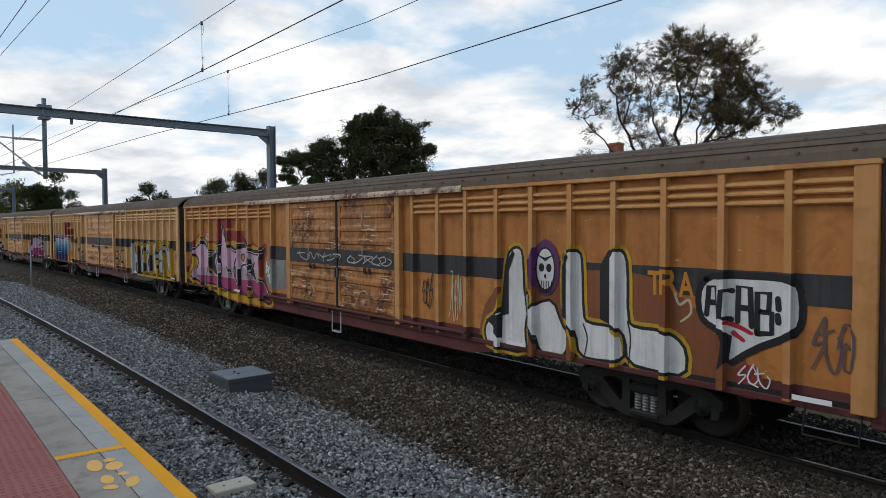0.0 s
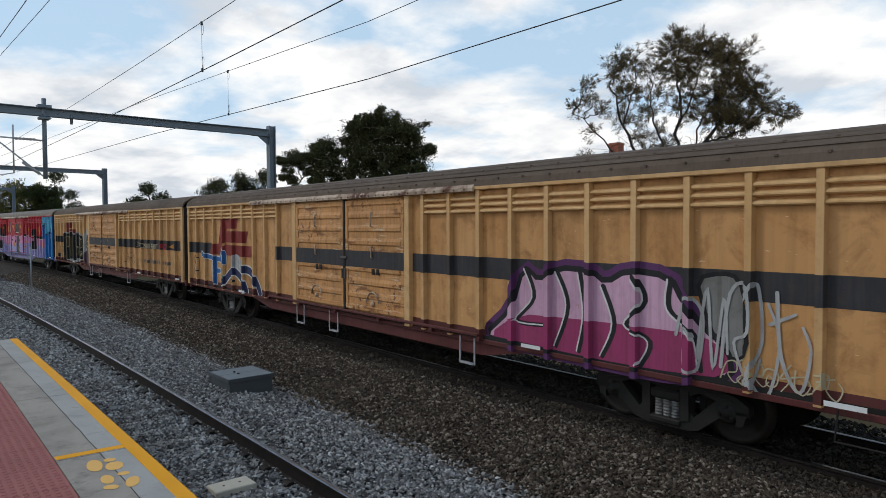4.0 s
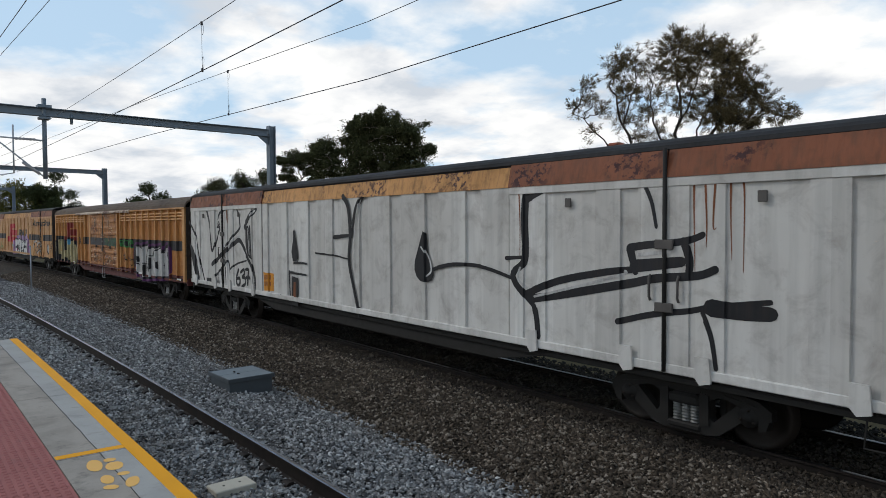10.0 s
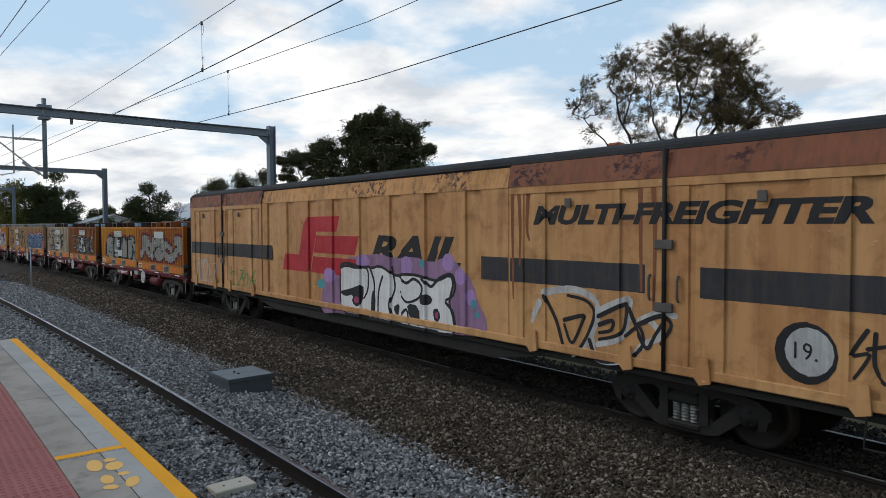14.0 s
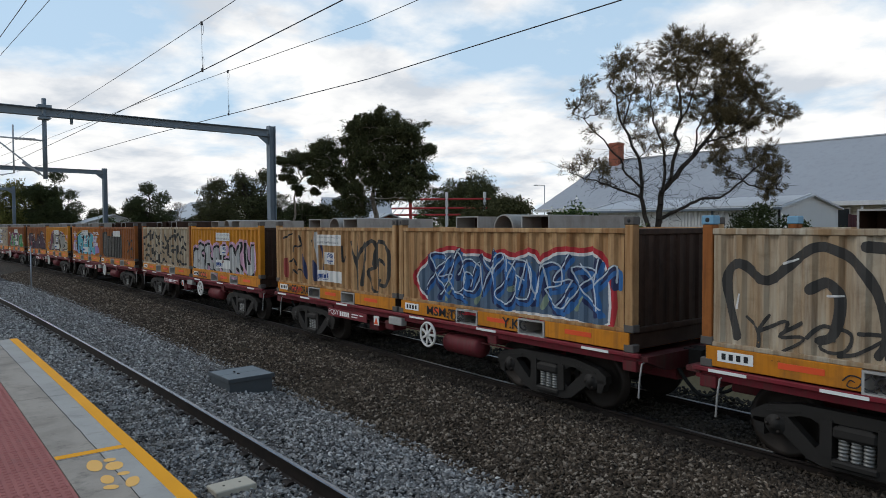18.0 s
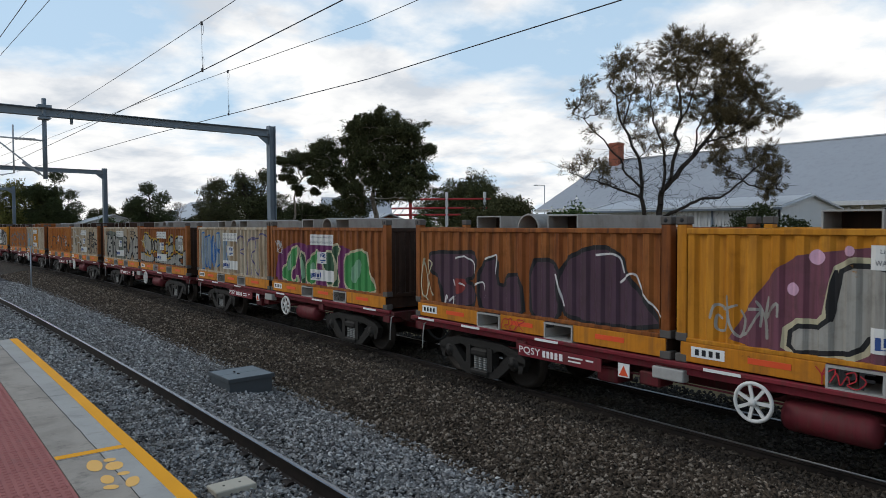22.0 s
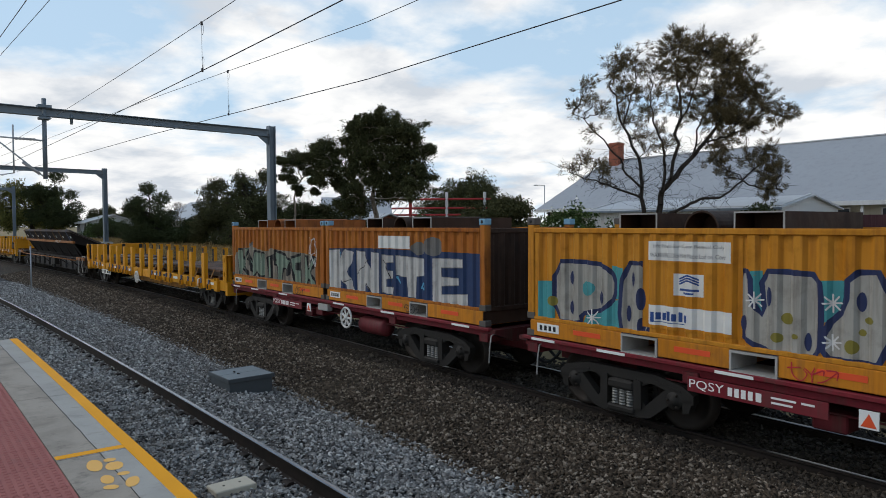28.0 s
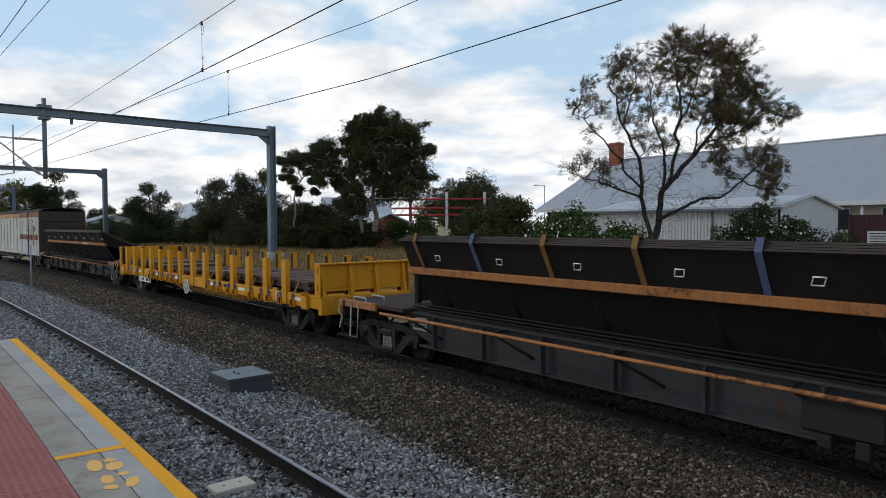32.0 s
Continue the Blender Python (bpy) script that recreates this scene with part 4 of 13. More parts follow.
VAN_SIDE = profile([(r - 0.045, r + 0.045, -1.43) for r in RIBS if abs(r) < 11.2] + [(-2.68, 2.26, -1.425), (11.1, 11.35, -1.43), (-11.4, -11.2, -1.43)], -1.335)


def rib_mesh(z0, z1, w=0.09):
    return Geo().prism([(-w / 2 - 0.008, -1.335), (-w / 2, -1.43), (w / 2, -1.43), (w / 2 + 0.008, -1.335)], "z", z0, z1)


def slat_mesh(length):
    return Geo().prism([(-1.33, 0.0), (-1.39, 0.002), (-1.415, 0.02), (-1.415, 0.04), (-1.395, 0.06), (-1.33, 0.088)], "x", 0.0, length)


def roof_outline(crown=4.12, eave=3.62, half=1.43):
    return [(-half * math.cos(a), eave + (crown - eave) * math.sin(a) ** 0.9) for a in [math.pi * k / 16 for k in range(17)]]


def van_roof(parent, mat, crown=4.12, eave=3.62, half=1.45, end=11.42, ribs=True):
    o = roof_outline(crown, eave, half)
    inner = [(y * 0.975, z - 0.04) for y, z in reversed(o)]
    roof = part("roof", Geo().prism(o + inner, "x", -end, end), mat, parent)
    if ribs:
        g = Geo()
        for s in (-1, 1):
            for k in (2, 3, 4):
                y, z = o[k]
                y = y if s < 0 else -y
                g.prism([(y - 0.03, z - 0.01), (y, z + 0.014), (y + 0.03, z + 0.012)], "x", -end + 0.05, end - 0.05)
        part("roof_seam", g, mat, roof)
        studs = Geo()
        for k in range(38):
            for j in (1, 3):
                y, z = o[j]
                studs.box(-11.1 + k * 0.6 - 0.02, -11.1 + k * 0.6 + 0.02, y - 0.02, y + 0.015, z - 0.01, z + 0.018)
        tagged(part("roof_studs", studs, mat, roof), kind="stuff")
    return roof


SLAT_L, SLAT_R = slat_mesh(0.73).mesh("louvre", "trim"), slat_mesh(0.735).mesh("louvre", "trim")
RIB_ME = rib_mesh(0.86, 3.56).mesh("rib", "trim")
SLAT_DEEP, RIB_DEEP = slat_mesh(0.735).mesh("louvre", "trim_deep"), rib_mesh(0.86, 3.56).mesh("rib", "trim_deep")


def door_parts(parent, x0, x1, mat, handle_x, bottom="door"):
    """One pressed sliding door with its frame, beads, grab irons and roller hood."""
    d = part("door", Geo().box(x0, x1, -1.40, -1.34, 1.02, 3.50, 0.006), mat, parent, "rusty sliding door with pressed ribs")
    part("door_frame", Geo().box(x0, x1, -1.425, -1.40, 3.38, 3.50, 0.006).box(x0, x1, -1.425, -1.40, 1.02, 1.12, 0.006).box(x0, x0 + 0.11, -1.425, -1.40, 1.12, 3.38, 0.006).box(x1 - 0.11, x1, -1.425, -1.40, 1.12, 3.38, 0.006), mat, d)
    for k in range(7):
        z = 1.28 + k * 0.30
        part("bead", Geo().prism([(-1.40, z), (-1.425, z + 0.03), (-1.425, z + 0.10), (-1.40, z + 0.17)], "x", x0 + 0.12, x1 - 0.12), mat, d)
    part("grab_iron", Geo().tube([(handle_x, -1.42, 3.22), (handle_x, -1.47, 3.20), (handle_x, -1.47, 2.92), (handle_x, -1.42, 2.90)], 0.022, 6), "rail_track", d)
    part("grab_iron", Geo().tube([(handle_x, -1.42, 2.46), (handle_x, -1.46, 2.45), (handle_x, -1.46, 2.22), (handle_x, -1.42, 2.21)], 0.018, 6), "rail_track", d)
    hood = Geo()
    pts = [(handle_x + 0.25 * math.cos(a), -1.432, 1.22 + 0.24 * math.sin(a)) for a in [math.pi * k / 10 for k in range(11)]]
    hood.tube(pts, 0.016, 6)
    hood.lathe([(-1.45, 0.0), (-1.45, 0.05), (-1.425, 0.06)], "y", (handle_x, 0, 1.2), 12)
    part("roller_hood", hood, "rail_track", d)
    for dx in (-0.02, 0.17):
        part("vent_box", Geo().box(handle_x + dx, handle_x + dx + 0.11, -1.44, -1.42, 1.85, 1.98, 0.006), "dark", d)
    return d


def van_underframe(t, mat, half=11.4, steps=(-2.75, -1.0, 4.0)):
    part("underframe", Geo().box(-half, half, -0.22, 0.22, 0.52, 0.9, 0.02).box(-half, half, -1.34, 1.34, 0.86, 0.95), "dark", t)
    for y in (-1.39, 1.35):
        part("sill", Geo().box(-half, half, y + 0.02, y + 0.05, 0.80, 0.885, 0.01), mat, t, "dull side sill")
    part("brake_cylinder", Geo().lathe([(1.0, 0.0), (1.0, 0.16), (1.7, 0.16), (1.7, 0.0)], "x", (0, 0.4, 0.62), 12), "dark", t)
    part("reservoir", Geo().lathe([(-1.9, 0.0), (-1.85, 0.18), (-0.8, 0.18), (-0.75, 0.0)], "x", (0, -0.35, 0.62), 14), "dark", t)
    for sy in (-1, 1):
        part("fishbelly_girder", Geo().prism([(-6.3, 0.88), (-4.6, 0.58), (4.6, 0.58), (6.3, 0.88)], "y", sy * 1.30 - 0.02, sy * 1.30 + 0.02), mat, t, "grimy side girder")
    for x in steps:
        part("step", Geo().box(x + 0.01, x + 0.045, -1.40, -1.385, 0.38, 0.88).box(x + 0.42, x + 0.455, -1.40, -1.385, 0.38, 0.88).box(x + 0.05, x + 0.42, -1.42, -1.36, 0.38, 0.415), "insulator", t, "grey flat-bar step iron")
    for s in (-1, 1):
        part("headstock", Geo().box(min(s * 11.28, s * 11.42), max(s * 11.28, s * 11.42), -1.36, 1.36, 0.72, 1.0, 0.015), mat, t)
        part("grab_rail", Geo().tube([(s * 11.2, -1.36, 0.86), (s * 11.2, -1.44, 0.52), (s * 10.6, -1.44, 0.52), (s * 10.6, -1.36, 0.86)], 0.014, 6), "dark", t)
        bogie(t, s * 8.2)
    draw_gear(t, 11.3)


def louvre_van(s_mid, label, skin="orange", slat_l=None, slat_r=None, rib=None, stripe=True, door_mat="door", roof="roof", sill="maroon", lower=True, end_slat=None, steps=(-2.75, -1.0, 4.0)):
    t = thing("boxcar", label, "boxcar", group="wagons of the train")
    slat_l, slat_r, rib = slat_l or SLAT_L, slat_r or SLAT_R, rib or RIB_ME
    trim = {"orange": "trim", "orange_deep": "trim_deep"}.get(skin, skin)
    if skin == "orange_deep":
        slat_l, slat_r, rib = SLAT_DEEP, SLAT_DEEP, RIB_DEEP
    b = part("body", Geo().prism([(-11.36, -1.335), (11.36, -1.335), (11.36, 1.37), (-11.36, 1.37)], "z", 0.885, 3.58), skin, t)
    for r in RIBS:
        if abs(r) < 11.2:
            part("rib", rib, None, b, at=pose(r, 0, 0))
    for e0, e1 in ((-11.4, -11.2), (11.1, 11.35), (-2.9, -2.68), (2.27, 2.45)):
        part("corner_post", Geo().box(e0, e1, -1.435, -1.3, 0.86, 3.58, 0.01), "bluevan" if end_slat and abs(e0) > 5 else trim, b)
    for k, r in enumerate(RIBS):
        if k == 9:
            continue
        for z in (3.15, 3.265, 3.38):
            part("louvre", end_slat if end_slat and (r < -9.0 or r > 8.4) else slat_l if r < 0 else slat_r, None, b, at=pose(r + 0.047, 0, z))
    
    far = Geo()
    for r in RIBS:
        far.box(r - 0.045, r + 0.045, 1.37, 1.43, 0.86, 3.56)
    tagged(part("far_rib", far, skin, b), kind="stuff")
    part("far_door", Geo().box(-2.68, 2.26, 1.37, 1.41, 1.0, 3.5), skin, b)
    door_parts(t, -2.67, -0.22, door_mat, -1.55)
    door_parts(t, -0.12, 2.25, door_mat, 1.05)
    part("door_post", Geo().box(-0.215, -0.125, -1.44, -1.36, 0.98, 3.54, 0.01), "dark", t)
    part("latch", Geo().box(-0.3, -0.04, -1.46, -1.43, 2.16, 2.22, 0.008), "casting", t)
    for x in (-0.26, -0.14):
        part("latch_lever", Geo().box(x, x + 0.06, -1.47, -1.43, 1.7, 1.93, 0.01), "casting", t)
    for y in (-1.45, 1.38):
        part("eave_trim", Geo().box(-11.4, 11.38, y, y + 0.07, 3.56, 3.635, 0.012), trim, t)
    track = part("door_track", Geo().prism([(-1.45, 3.535), (-1.50, 3.54), (-1.50, 3.60), (-1.45, 3.66)], "x", -5.6, 4.5), "rail_track", t, "rust-flaked door track")
    bolts = Geo()
    for k in range(34):
        bolts.lathe([(-1.50, 0.016), (-1.515, 0.014), (-1.515, 0.0)], "y", (-5.45 + k * 0.295, 0, 3.57), 6)
    tagged(part("track_bolts", bolts, "rust_rail", track), kind="stuff")
    part("door_runner", Geo().box(-4.4, 4.6, -1.47, -1.40, 0.93, 0.985, 0.01), sill, t)
    for x in (-4.4, -2.5, -0.6, 1.3, 3.2, 4.6):
        part("runner_bracket", Geo().box(x - 0.05, x + 0.05, -1.47, -1.38, 0.85, 0.93, 0.008), sill, t)
    for s in (-1, 1):
        e = part("end_wall", Geo().box(min(s * 11.36, s * 11.40), max(s * 11.36, s * 11.40), -1.38, 1.38, 0.95, 3.62), "van_end", t)
        for k in range(7):
            z = 1.15 + k * 0.36
            part("end_rib", Geo().box(min(s * 11.40, s * 11.45), max(s * 11.40, s * 11.45), -1.3, 1.3, z, z + 0.14, 0.02), "van_end", e)
    van_roof(t, roof)
    van_underframe(t, sill, steps=steps)
    if lower:
        for x0, x1 in ((-11.36, -2.72), (2.3, 11.34)):
            lay("lower_band", flat_polys([rect(x0, x1, 0.888, 1.06)]), "maroon", t, VAN_SIDE, 0.003, "maroon lower band")
    if stripe:
        for x0, x1 in ((-11.3, -9.2), (-3.95, -2.72), (-2.66, -0.23), (-0.11, 2.25), (2.3, 11.34)):
            lay("stripe", flat_polys([rect(x0, x1, 1.99, 2.36)]), "van_black", t, VAN_SIDE, 0.003, "broad black band")
    for x in (-6.4, 5.9, 10.7):
        part("reflector", Geo().box(x - 0.22, x + 0.22, -1.442, -1.436, 0.90, 0.96), "whitemark", t, "small white reflector")
    rolling(t, s_mid, 8.2)
    return t


# ---- flat-sided vans
FLUTES = []
for k in range(8):
    FLUTES.append((-4.75 + k * 1.24, -4.75 + k * 1.24 + 0.42, -1.385))
for c0 in (-11.1, -8.05, 5.2, 8.25):
    FLUTES += [(c0 + 0.25, c0 + 0.45, -1.405), (c0 + 0.75, c0 + 1.75, -1.40), (c0 + 2.2, c0 + 2.5, -1.395)]
FLAT_SIDE = profile(FLUTES, -1.43)


def flat_van(s_mid, label, skin, fascia, roof="roof_black"):
    t = thing("boxcar", label, "boxcar", group="wagons of the train")
    prof, cr = FLAT_SIDE
    xs = sorted([-11.3, 11.3] + [c for c in cr])
    b = part("body", Geo().box(-11.25, 11.25, -1.36, 1.43, 0.95, 3.6), "van_end", t)

    def sheet(a, c, inset=0.0):
        pts = [a] + [x for x in xs if a < x < c] + [c]
        g = Geo()
        o = [(x, prof(x) + inset) for x in pts] + [(c, -1.35), (a, -1.35)]
        return g.prism(o, "z", 1.06, 3.56)
    part("side_panel", sheet(-5.08, 5.08), skin, b)
    for a in (-11.25, -8.13, 5.12, 8.16):
        d = part("door", sheet(a, a + 3.0, -0.02), skin, t, "plug door with pressed panels")
        part("top_frame", Geo().box(a, a + 3.0, -1.462, -1.44, 3.44, 3.56, 0.006), skin, d)
        for dx in (0.55, 2.4):
            part("roller_bracket", Geo().prism([(a + dx - 0.1, 1.22), (a + dx + 0.1, 1.22), (a + dx + 0.13, 0.9), (a + dx - 0.02, 0.86), (a + dx - 0.1, 0.95)], "y", -1.50, -1.465), skin, d)
        part("latch", Geo().tube([(a + (0.2 if a in (-8.13, 8.16) else 2.8), -1.47, 1.9), (a + (0.2 if a in (-8.13, 8.16) else 2.8), -1.50, 1.95), (a + (0.2 if a in (-8.13, 8.16) else 2.8), -1.50, 2.2), (a + (0.2 if a in (-8.13, 8.16) else 2.8), -1.47, 2.25)], 0.018, 6), "casting", d)
        part("lock_eye", Geo().box(a + 1.25, a + 1.37, -1.475, -1.45, 3.2, 3.34, 0.008), "casting", d)
    for m in (-8.15, 8.14):
        part("door_seam", Geo().rod((m, -1.47, 0.95), (m, -1.47, 3.95), 0.03, 8), "dark", t)
        for z in (1.75, 2.6):
            part("hinge_clasp", Geo().box(m - 0.14, m + 0.14, -1.50, -1.46, z, z + 0.13, 0.01), "casting", t)
    for a, c in ((-5.08, 5.08), (-11.3, -8.15), (-8.13, -5.1), (5.1, 8.13), (8.16, 11.3)):
        deep = 0.03 if a != -5.08 else 0.0
        part("fascia", Geo().prism([(-1.44 - deep, 3.56), (-1.36 - deep, 3.95), (-1.30, 3.95), (-1.36, 3.56)], "x", a, c), "fascia_red" if deep else fascia, t, "rust-stained upper fascia")
    part("bottom_rail", Geo().box(-11.3, 11.3, -1.46, -1.36, 0.93, 1.06, 0.012), skin, t)
    for s in (-1, 1):
        e = part("end_wall", Geo().box(min(s * 11.25, s * 11.32), max(s * 11.25, s * 11.32), -1.44, 1.44, 0.95, 3.94), "van_end", t)
        for k in range(6):
            part("end_rib", Geo().box(min(s * 11.32, s * 11.37), max(s * 11.32, s * 11.37), -1.3, 1.3, 1.15 + k * 0.42, 1.3 + k * 0.42, 0.02), "van_end", e)
    van_roof(t, roof, 4.2, 3.94, 1.40, 11.34, False)
    van_underframe(t, "dark", 11.3, ())
    rolling(t, s_mid, 8.2)
    return t


# ---- containers with coil covers
PERIOD, DEPTH = 0.285, 0.044


def wave(x):
    u = ((x + 2.85) % PERIOD) / PERIOD
    if u < 0.33:
        return -1.205
    if u < 0.5:
        return -1.205 + DEPTH * (u - 0.33) / 0.17
    if u < 0.83:
        return -1.205 + DEPTH
    return -1.205 + DEPTH * (1 - (u - 0.83) / 0.17)


WAVE_X = sorted([-2.85 + k * PERIOD + PERIOD * u for k in range(20) for u in (0.0, 0.33, 0.5, 0.83)] + [2.85])
CONT_SIDE = (wave, WAVE_X)


def wavy_sheet(length, z0, z1, mat, name):
    xs = [x for x in WAVE_X if abs(x) <= length + 1e-6]
    o = [(x, wave(x)) for x in xs] + [(x, wave(x) + 0.006) for x in reversed(xs)]
    return Geo().prism(o, "z", z0, z1).mesh(name, mat)


def pocket_mesh():
    g = Geo()
    w, z0, z1, y0, y1 = 0.31, 1.05, 1.33, -1.235, -0.6
    g.box(-w, -w + 0.03, y0, y1, z0, z1).box(w - 0.03, w, y0, y1, z0, z1).box(-w + 0.03, w - 0.03, y0, y1, z0, z0 + 0.03).box(-w + 0.03, w - 0.03, y0, y1, z1 - 0.03, z1)
    return g.mesh("fork_pocket", "pocket")


def casting_mesh():
    g = Geo().box(-0.09, 0.09, -0.08, 0.08, 0.0, 0.118, 0.012)
    return g.mesh("corner_casting", "casting")


POCKET_ME, CASTING_ME = pocket_mesh(), casting_mesh()
HOLE_ME = Geo().lathe([(-0.0, 0.0), (0.0, 0.032), (0.004, 0.034)], "y", (0, 0, 0), 10).mesh("casting_hole", "black")
SHEETS = {}


def container_shell(skin, endskin):
    if (skin, endskin) in SHEETS:
        return SHEETS[skin, endskin]
    d = {
        "side": wavy_sheet(2.85, 1.40, 2.81, skin, "side_panel"),
        "end": Geo().prism([(y, x) for y, x in [(-1.06 + k * 0.265 + 0.265 * u, 2.98 if u in (0.0, 0.35) else 2.945) for k in range(8) for u in (0.0, 0.35, 0.5, 0.85)]] + [(1.06, 2.9), (-1.06, 2.9)], "z", 1.40, 2.81),
        "top": Geo().box(-2.87, 2.87, -1.22, -1.15, 2.80, 2.88, 0.01).mesh("top_rail", skin),
        "bottom": Geo().box(-2.87, 2.87, -1.22, -1.15, 1.345, 1.405, 0.008).mesh("bottom_rail", skin),
        "post": Geo().box(-0.075, 0.075, -0.075, 0.075, 1.37, 2.93, 0.012).mesh("corner_post", "c_brown" if skin == "c_cream" else skin),
    }
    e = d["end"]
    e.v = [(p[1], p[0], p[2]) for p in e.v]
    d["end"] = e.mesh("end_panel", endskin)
    SHEETS[skin, endskin] = d
    return d


BASE_ME = Geo().box(-2.9, 2.9, -1.15, 1.15, 1.29, 1.343).mesh("base", "c_base")
BEAM_ME = [Geo().box(a, b, -1.22, 1.22, 1.08, 1.345, 0.01).mesh("base_beam", "c_base") for a, b in ((-2.95, -1.06), (-0.44, 0.64), (1.26, 2.95))]
BAR_ME = Geo().box(0, 0.055, -1.230, -1.225, 1.19, 1.27).mesh("plate_bar", "black")
# Thin cover on the beam ends: grime plus the end's shade, both in colour.
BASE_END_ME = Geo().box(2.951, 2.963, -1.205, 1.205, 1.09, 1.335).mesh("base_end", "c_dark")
LID_ME = Geo().box(-2.86, 2.86, -1.14, 1.14, 2.80, 2.86, 0.01).mesh("lid", "c_brown")


def tunnel_mesh():
    g = Geo()
    g.prism([(-0.32, 2.86), (-0.32, 3.09), (0.32, 3.09), (0.32, 2.86), (0.30, 2.86), (0.30, 3.07), (-0.30, 3.07), (-0.30, 2.86)], "y", -1.12, 1.12)
    return g


def arch_mesh():
    g = Geo()
    n = 14
    o = [(0.26 * math.cos(math.pi * k / n), 2.86 + 0.26 * math.sin(math.pi * k / n)) for k in range(n + 1)]
    o += [(0.235 * math.cos(math.pi * k / n), 2.86 + 0.235 * math.sin(math.pi * k / n)) for k in range(n, -1, -1)]
    return g.prism(o, "y", -1.12, 1.12)


TUNNEL_ME = {m: tunnel_mesh().mesh("lifting_tunnel", m) for m in ("c_brown", "c_grey", "c_dark")}
ARCH_ME = {m: arch_mesh().mesh("coil_arch", m) for m in ("c_brown", "c_grey", "c_dark")}
# Plate added inside each lid opening so that its depth reads as shade.
SHADE_PLATE_ME = Geo().box(-0.30, 0.30, -0.66, -0.64, 2.861, 3.07).mesh("inner_plate", "c_dark")
RIM_ME = Geo().prism([(-0.325, 2.86), (-0.325, 3.095), (0.325, 3.095), (0.325, 2.86), (0.305, 2.86), (0.305, 3.075), (-0.305, 3.075), (-0.305, 2.86)], "y", -1.13, -1.118).mesh("tunnel_rim", "pocket")
CASTING_BLUE_ME = Geo().box(-0.09, 0.09, -0.08, 0.08, 0.0, 0.118, 0.012).mesh("corner_casting", "casting_blue")


def coil_container(s_mid, label, skin, endskin="c_dark", cover="c_brown", casting=None):
    t = thing("coil_container", label, "container", group="coil containers on the wagons")
    sh = container_shell(skin, endskin)
    base = part("base", BASE_ME, None, t, "clean orange base frame")
    for me in BEAM_ME:
        part("base_beam", me, None, base, "clean orange base beam")
    for ry in (0, 180):
        part("base_end", BASE_END_ME, None, base, "grimy base end with its shade put into the colour", pose(0, 0, 0, 0, 0, ry))
    for x in (-0.75, 0.95):
        for ry in (0, 180):
            part("fork_pocket", POCKET_ME, None, base, "pale steel fork pocket", pose(x, 0, 0, 0, 0, 0) if ry == 0 else pose(x, 0, 0, 0, 0, 180))
    for x in (-1.72, 0.1, 1.98):
        part("reflector", Geo().box(x - 0.27, x + 0.27, -1.226, -1.219, 1.19, 1.265), "redmark", base, "red reflective strip")
    part("number_plate", Geo().box(-2.78, -2.3, -1.226, -1.219, 1.16, 1.30), "whitemark", base, "white plate with dark bars")
    for x in (-2.72, -2.62, -2.52, -2.42):
        part("plate_bar", BAR_ME, None, base, at=pose(x, 0, 0))
    for ry in (0, 180):
        m = pose(0, 0, 0, 0, 0, ry)
        part("side_panel", sh["side"], None, t, "corrugated steel side", m)
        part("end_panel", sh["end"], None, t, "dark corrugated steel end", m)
        part("top_rail", sh["top"], None, t, at=m)
        part("bottom_rail", sh["bottom"], None, t, at=m)
    for sx in (-1, 1):
        for z in (2.78, 1.33):
            part("end_rail", Geo().box(min(sx * 2.87, sx * 3.0), max(sx * 2.87, sx * 3.0), -1.14, 1.14, z, z + 0.09, 0.01), endskin, t)
        for sy in (-1, 1):
            p = part("corner_post", sh["post"], None, t, at=pose(sx * 2.94, sy * 1.145, 0))
            for z in (2.93, 1.35, 1.06):
                part("corner_casting", CASTING_BLUE_ME if casting and z > 2 else CASTING_ME, None, p, "pale blue corner casting" if casting and z > 2 else "steel corner casting", pose(0, 0, z))
            part("casting_hole", HOLE_ME, None, p, at=pose(0, -0.0812 if sy < 0 else 0.0812, 2.99, 0, 0, 0))
    part("lid", LID_ME, None, t, "rusty steel lid")
    for x in (-0.85, 0.95):
        k = part("lifting_tunnel", TUNNEL_ME[cover], None, t, "steel tunnel on the lid", pose(x, 0, 0))
        part("inner_plate", SHADE_PLATE_ME, None, k, "dark plate added for the shade inside the tunnel")
        part("tunnel_rim", RIM_ME, None, k, "pale edge of the tunnel")
    k = part("coil_arch", ARCH_ME[cover], None, t, "half-round steel arch on the lid", pose(0.16, 0, 0))
    # the arch gets an added dark plate for its inner shade as well
    part("inner_plate", Geo().prism([(0.235 * math.cos(math.pi * a / 10), 2.861 + 0.235 * math.sin(math.pi * a / 10)) for a in range(11)], "y", -0.7, -0.68), "c_dark", k, "dark plate added for the shade inside the arch")
    rolling(t, s_mid, 2.6)
    return t


# ---- skeletal container wagons
def handwheel_mesh(r, mat):
    g = Geo()
    n = 26
    ring = [(r * math.cos(k * math.tau / n), 0, r * math.sin(k * math.tau / n)) for k in range(n + 1)]
    g.tube(ring, r * 0.11, 6)
    g.lathe([(-0.04, 0.0), (-0.04, r * 0.2), (0.03, r * 0.2), (0.03, 0.0)], "y", (0, 0, 0), 12)
    return g.mesh("handwheel", mat)


def spoke_mesh(r, mat):
    return Geo().prism([(r * 0.16, -r * 0.09), (r * 0.98, -r * 0.09), (r * 0.98, r * 0.09), (r * 0.16, r * 0.09)], "y", -0.012, 0.012).mesh("wheel_spoke", mat)


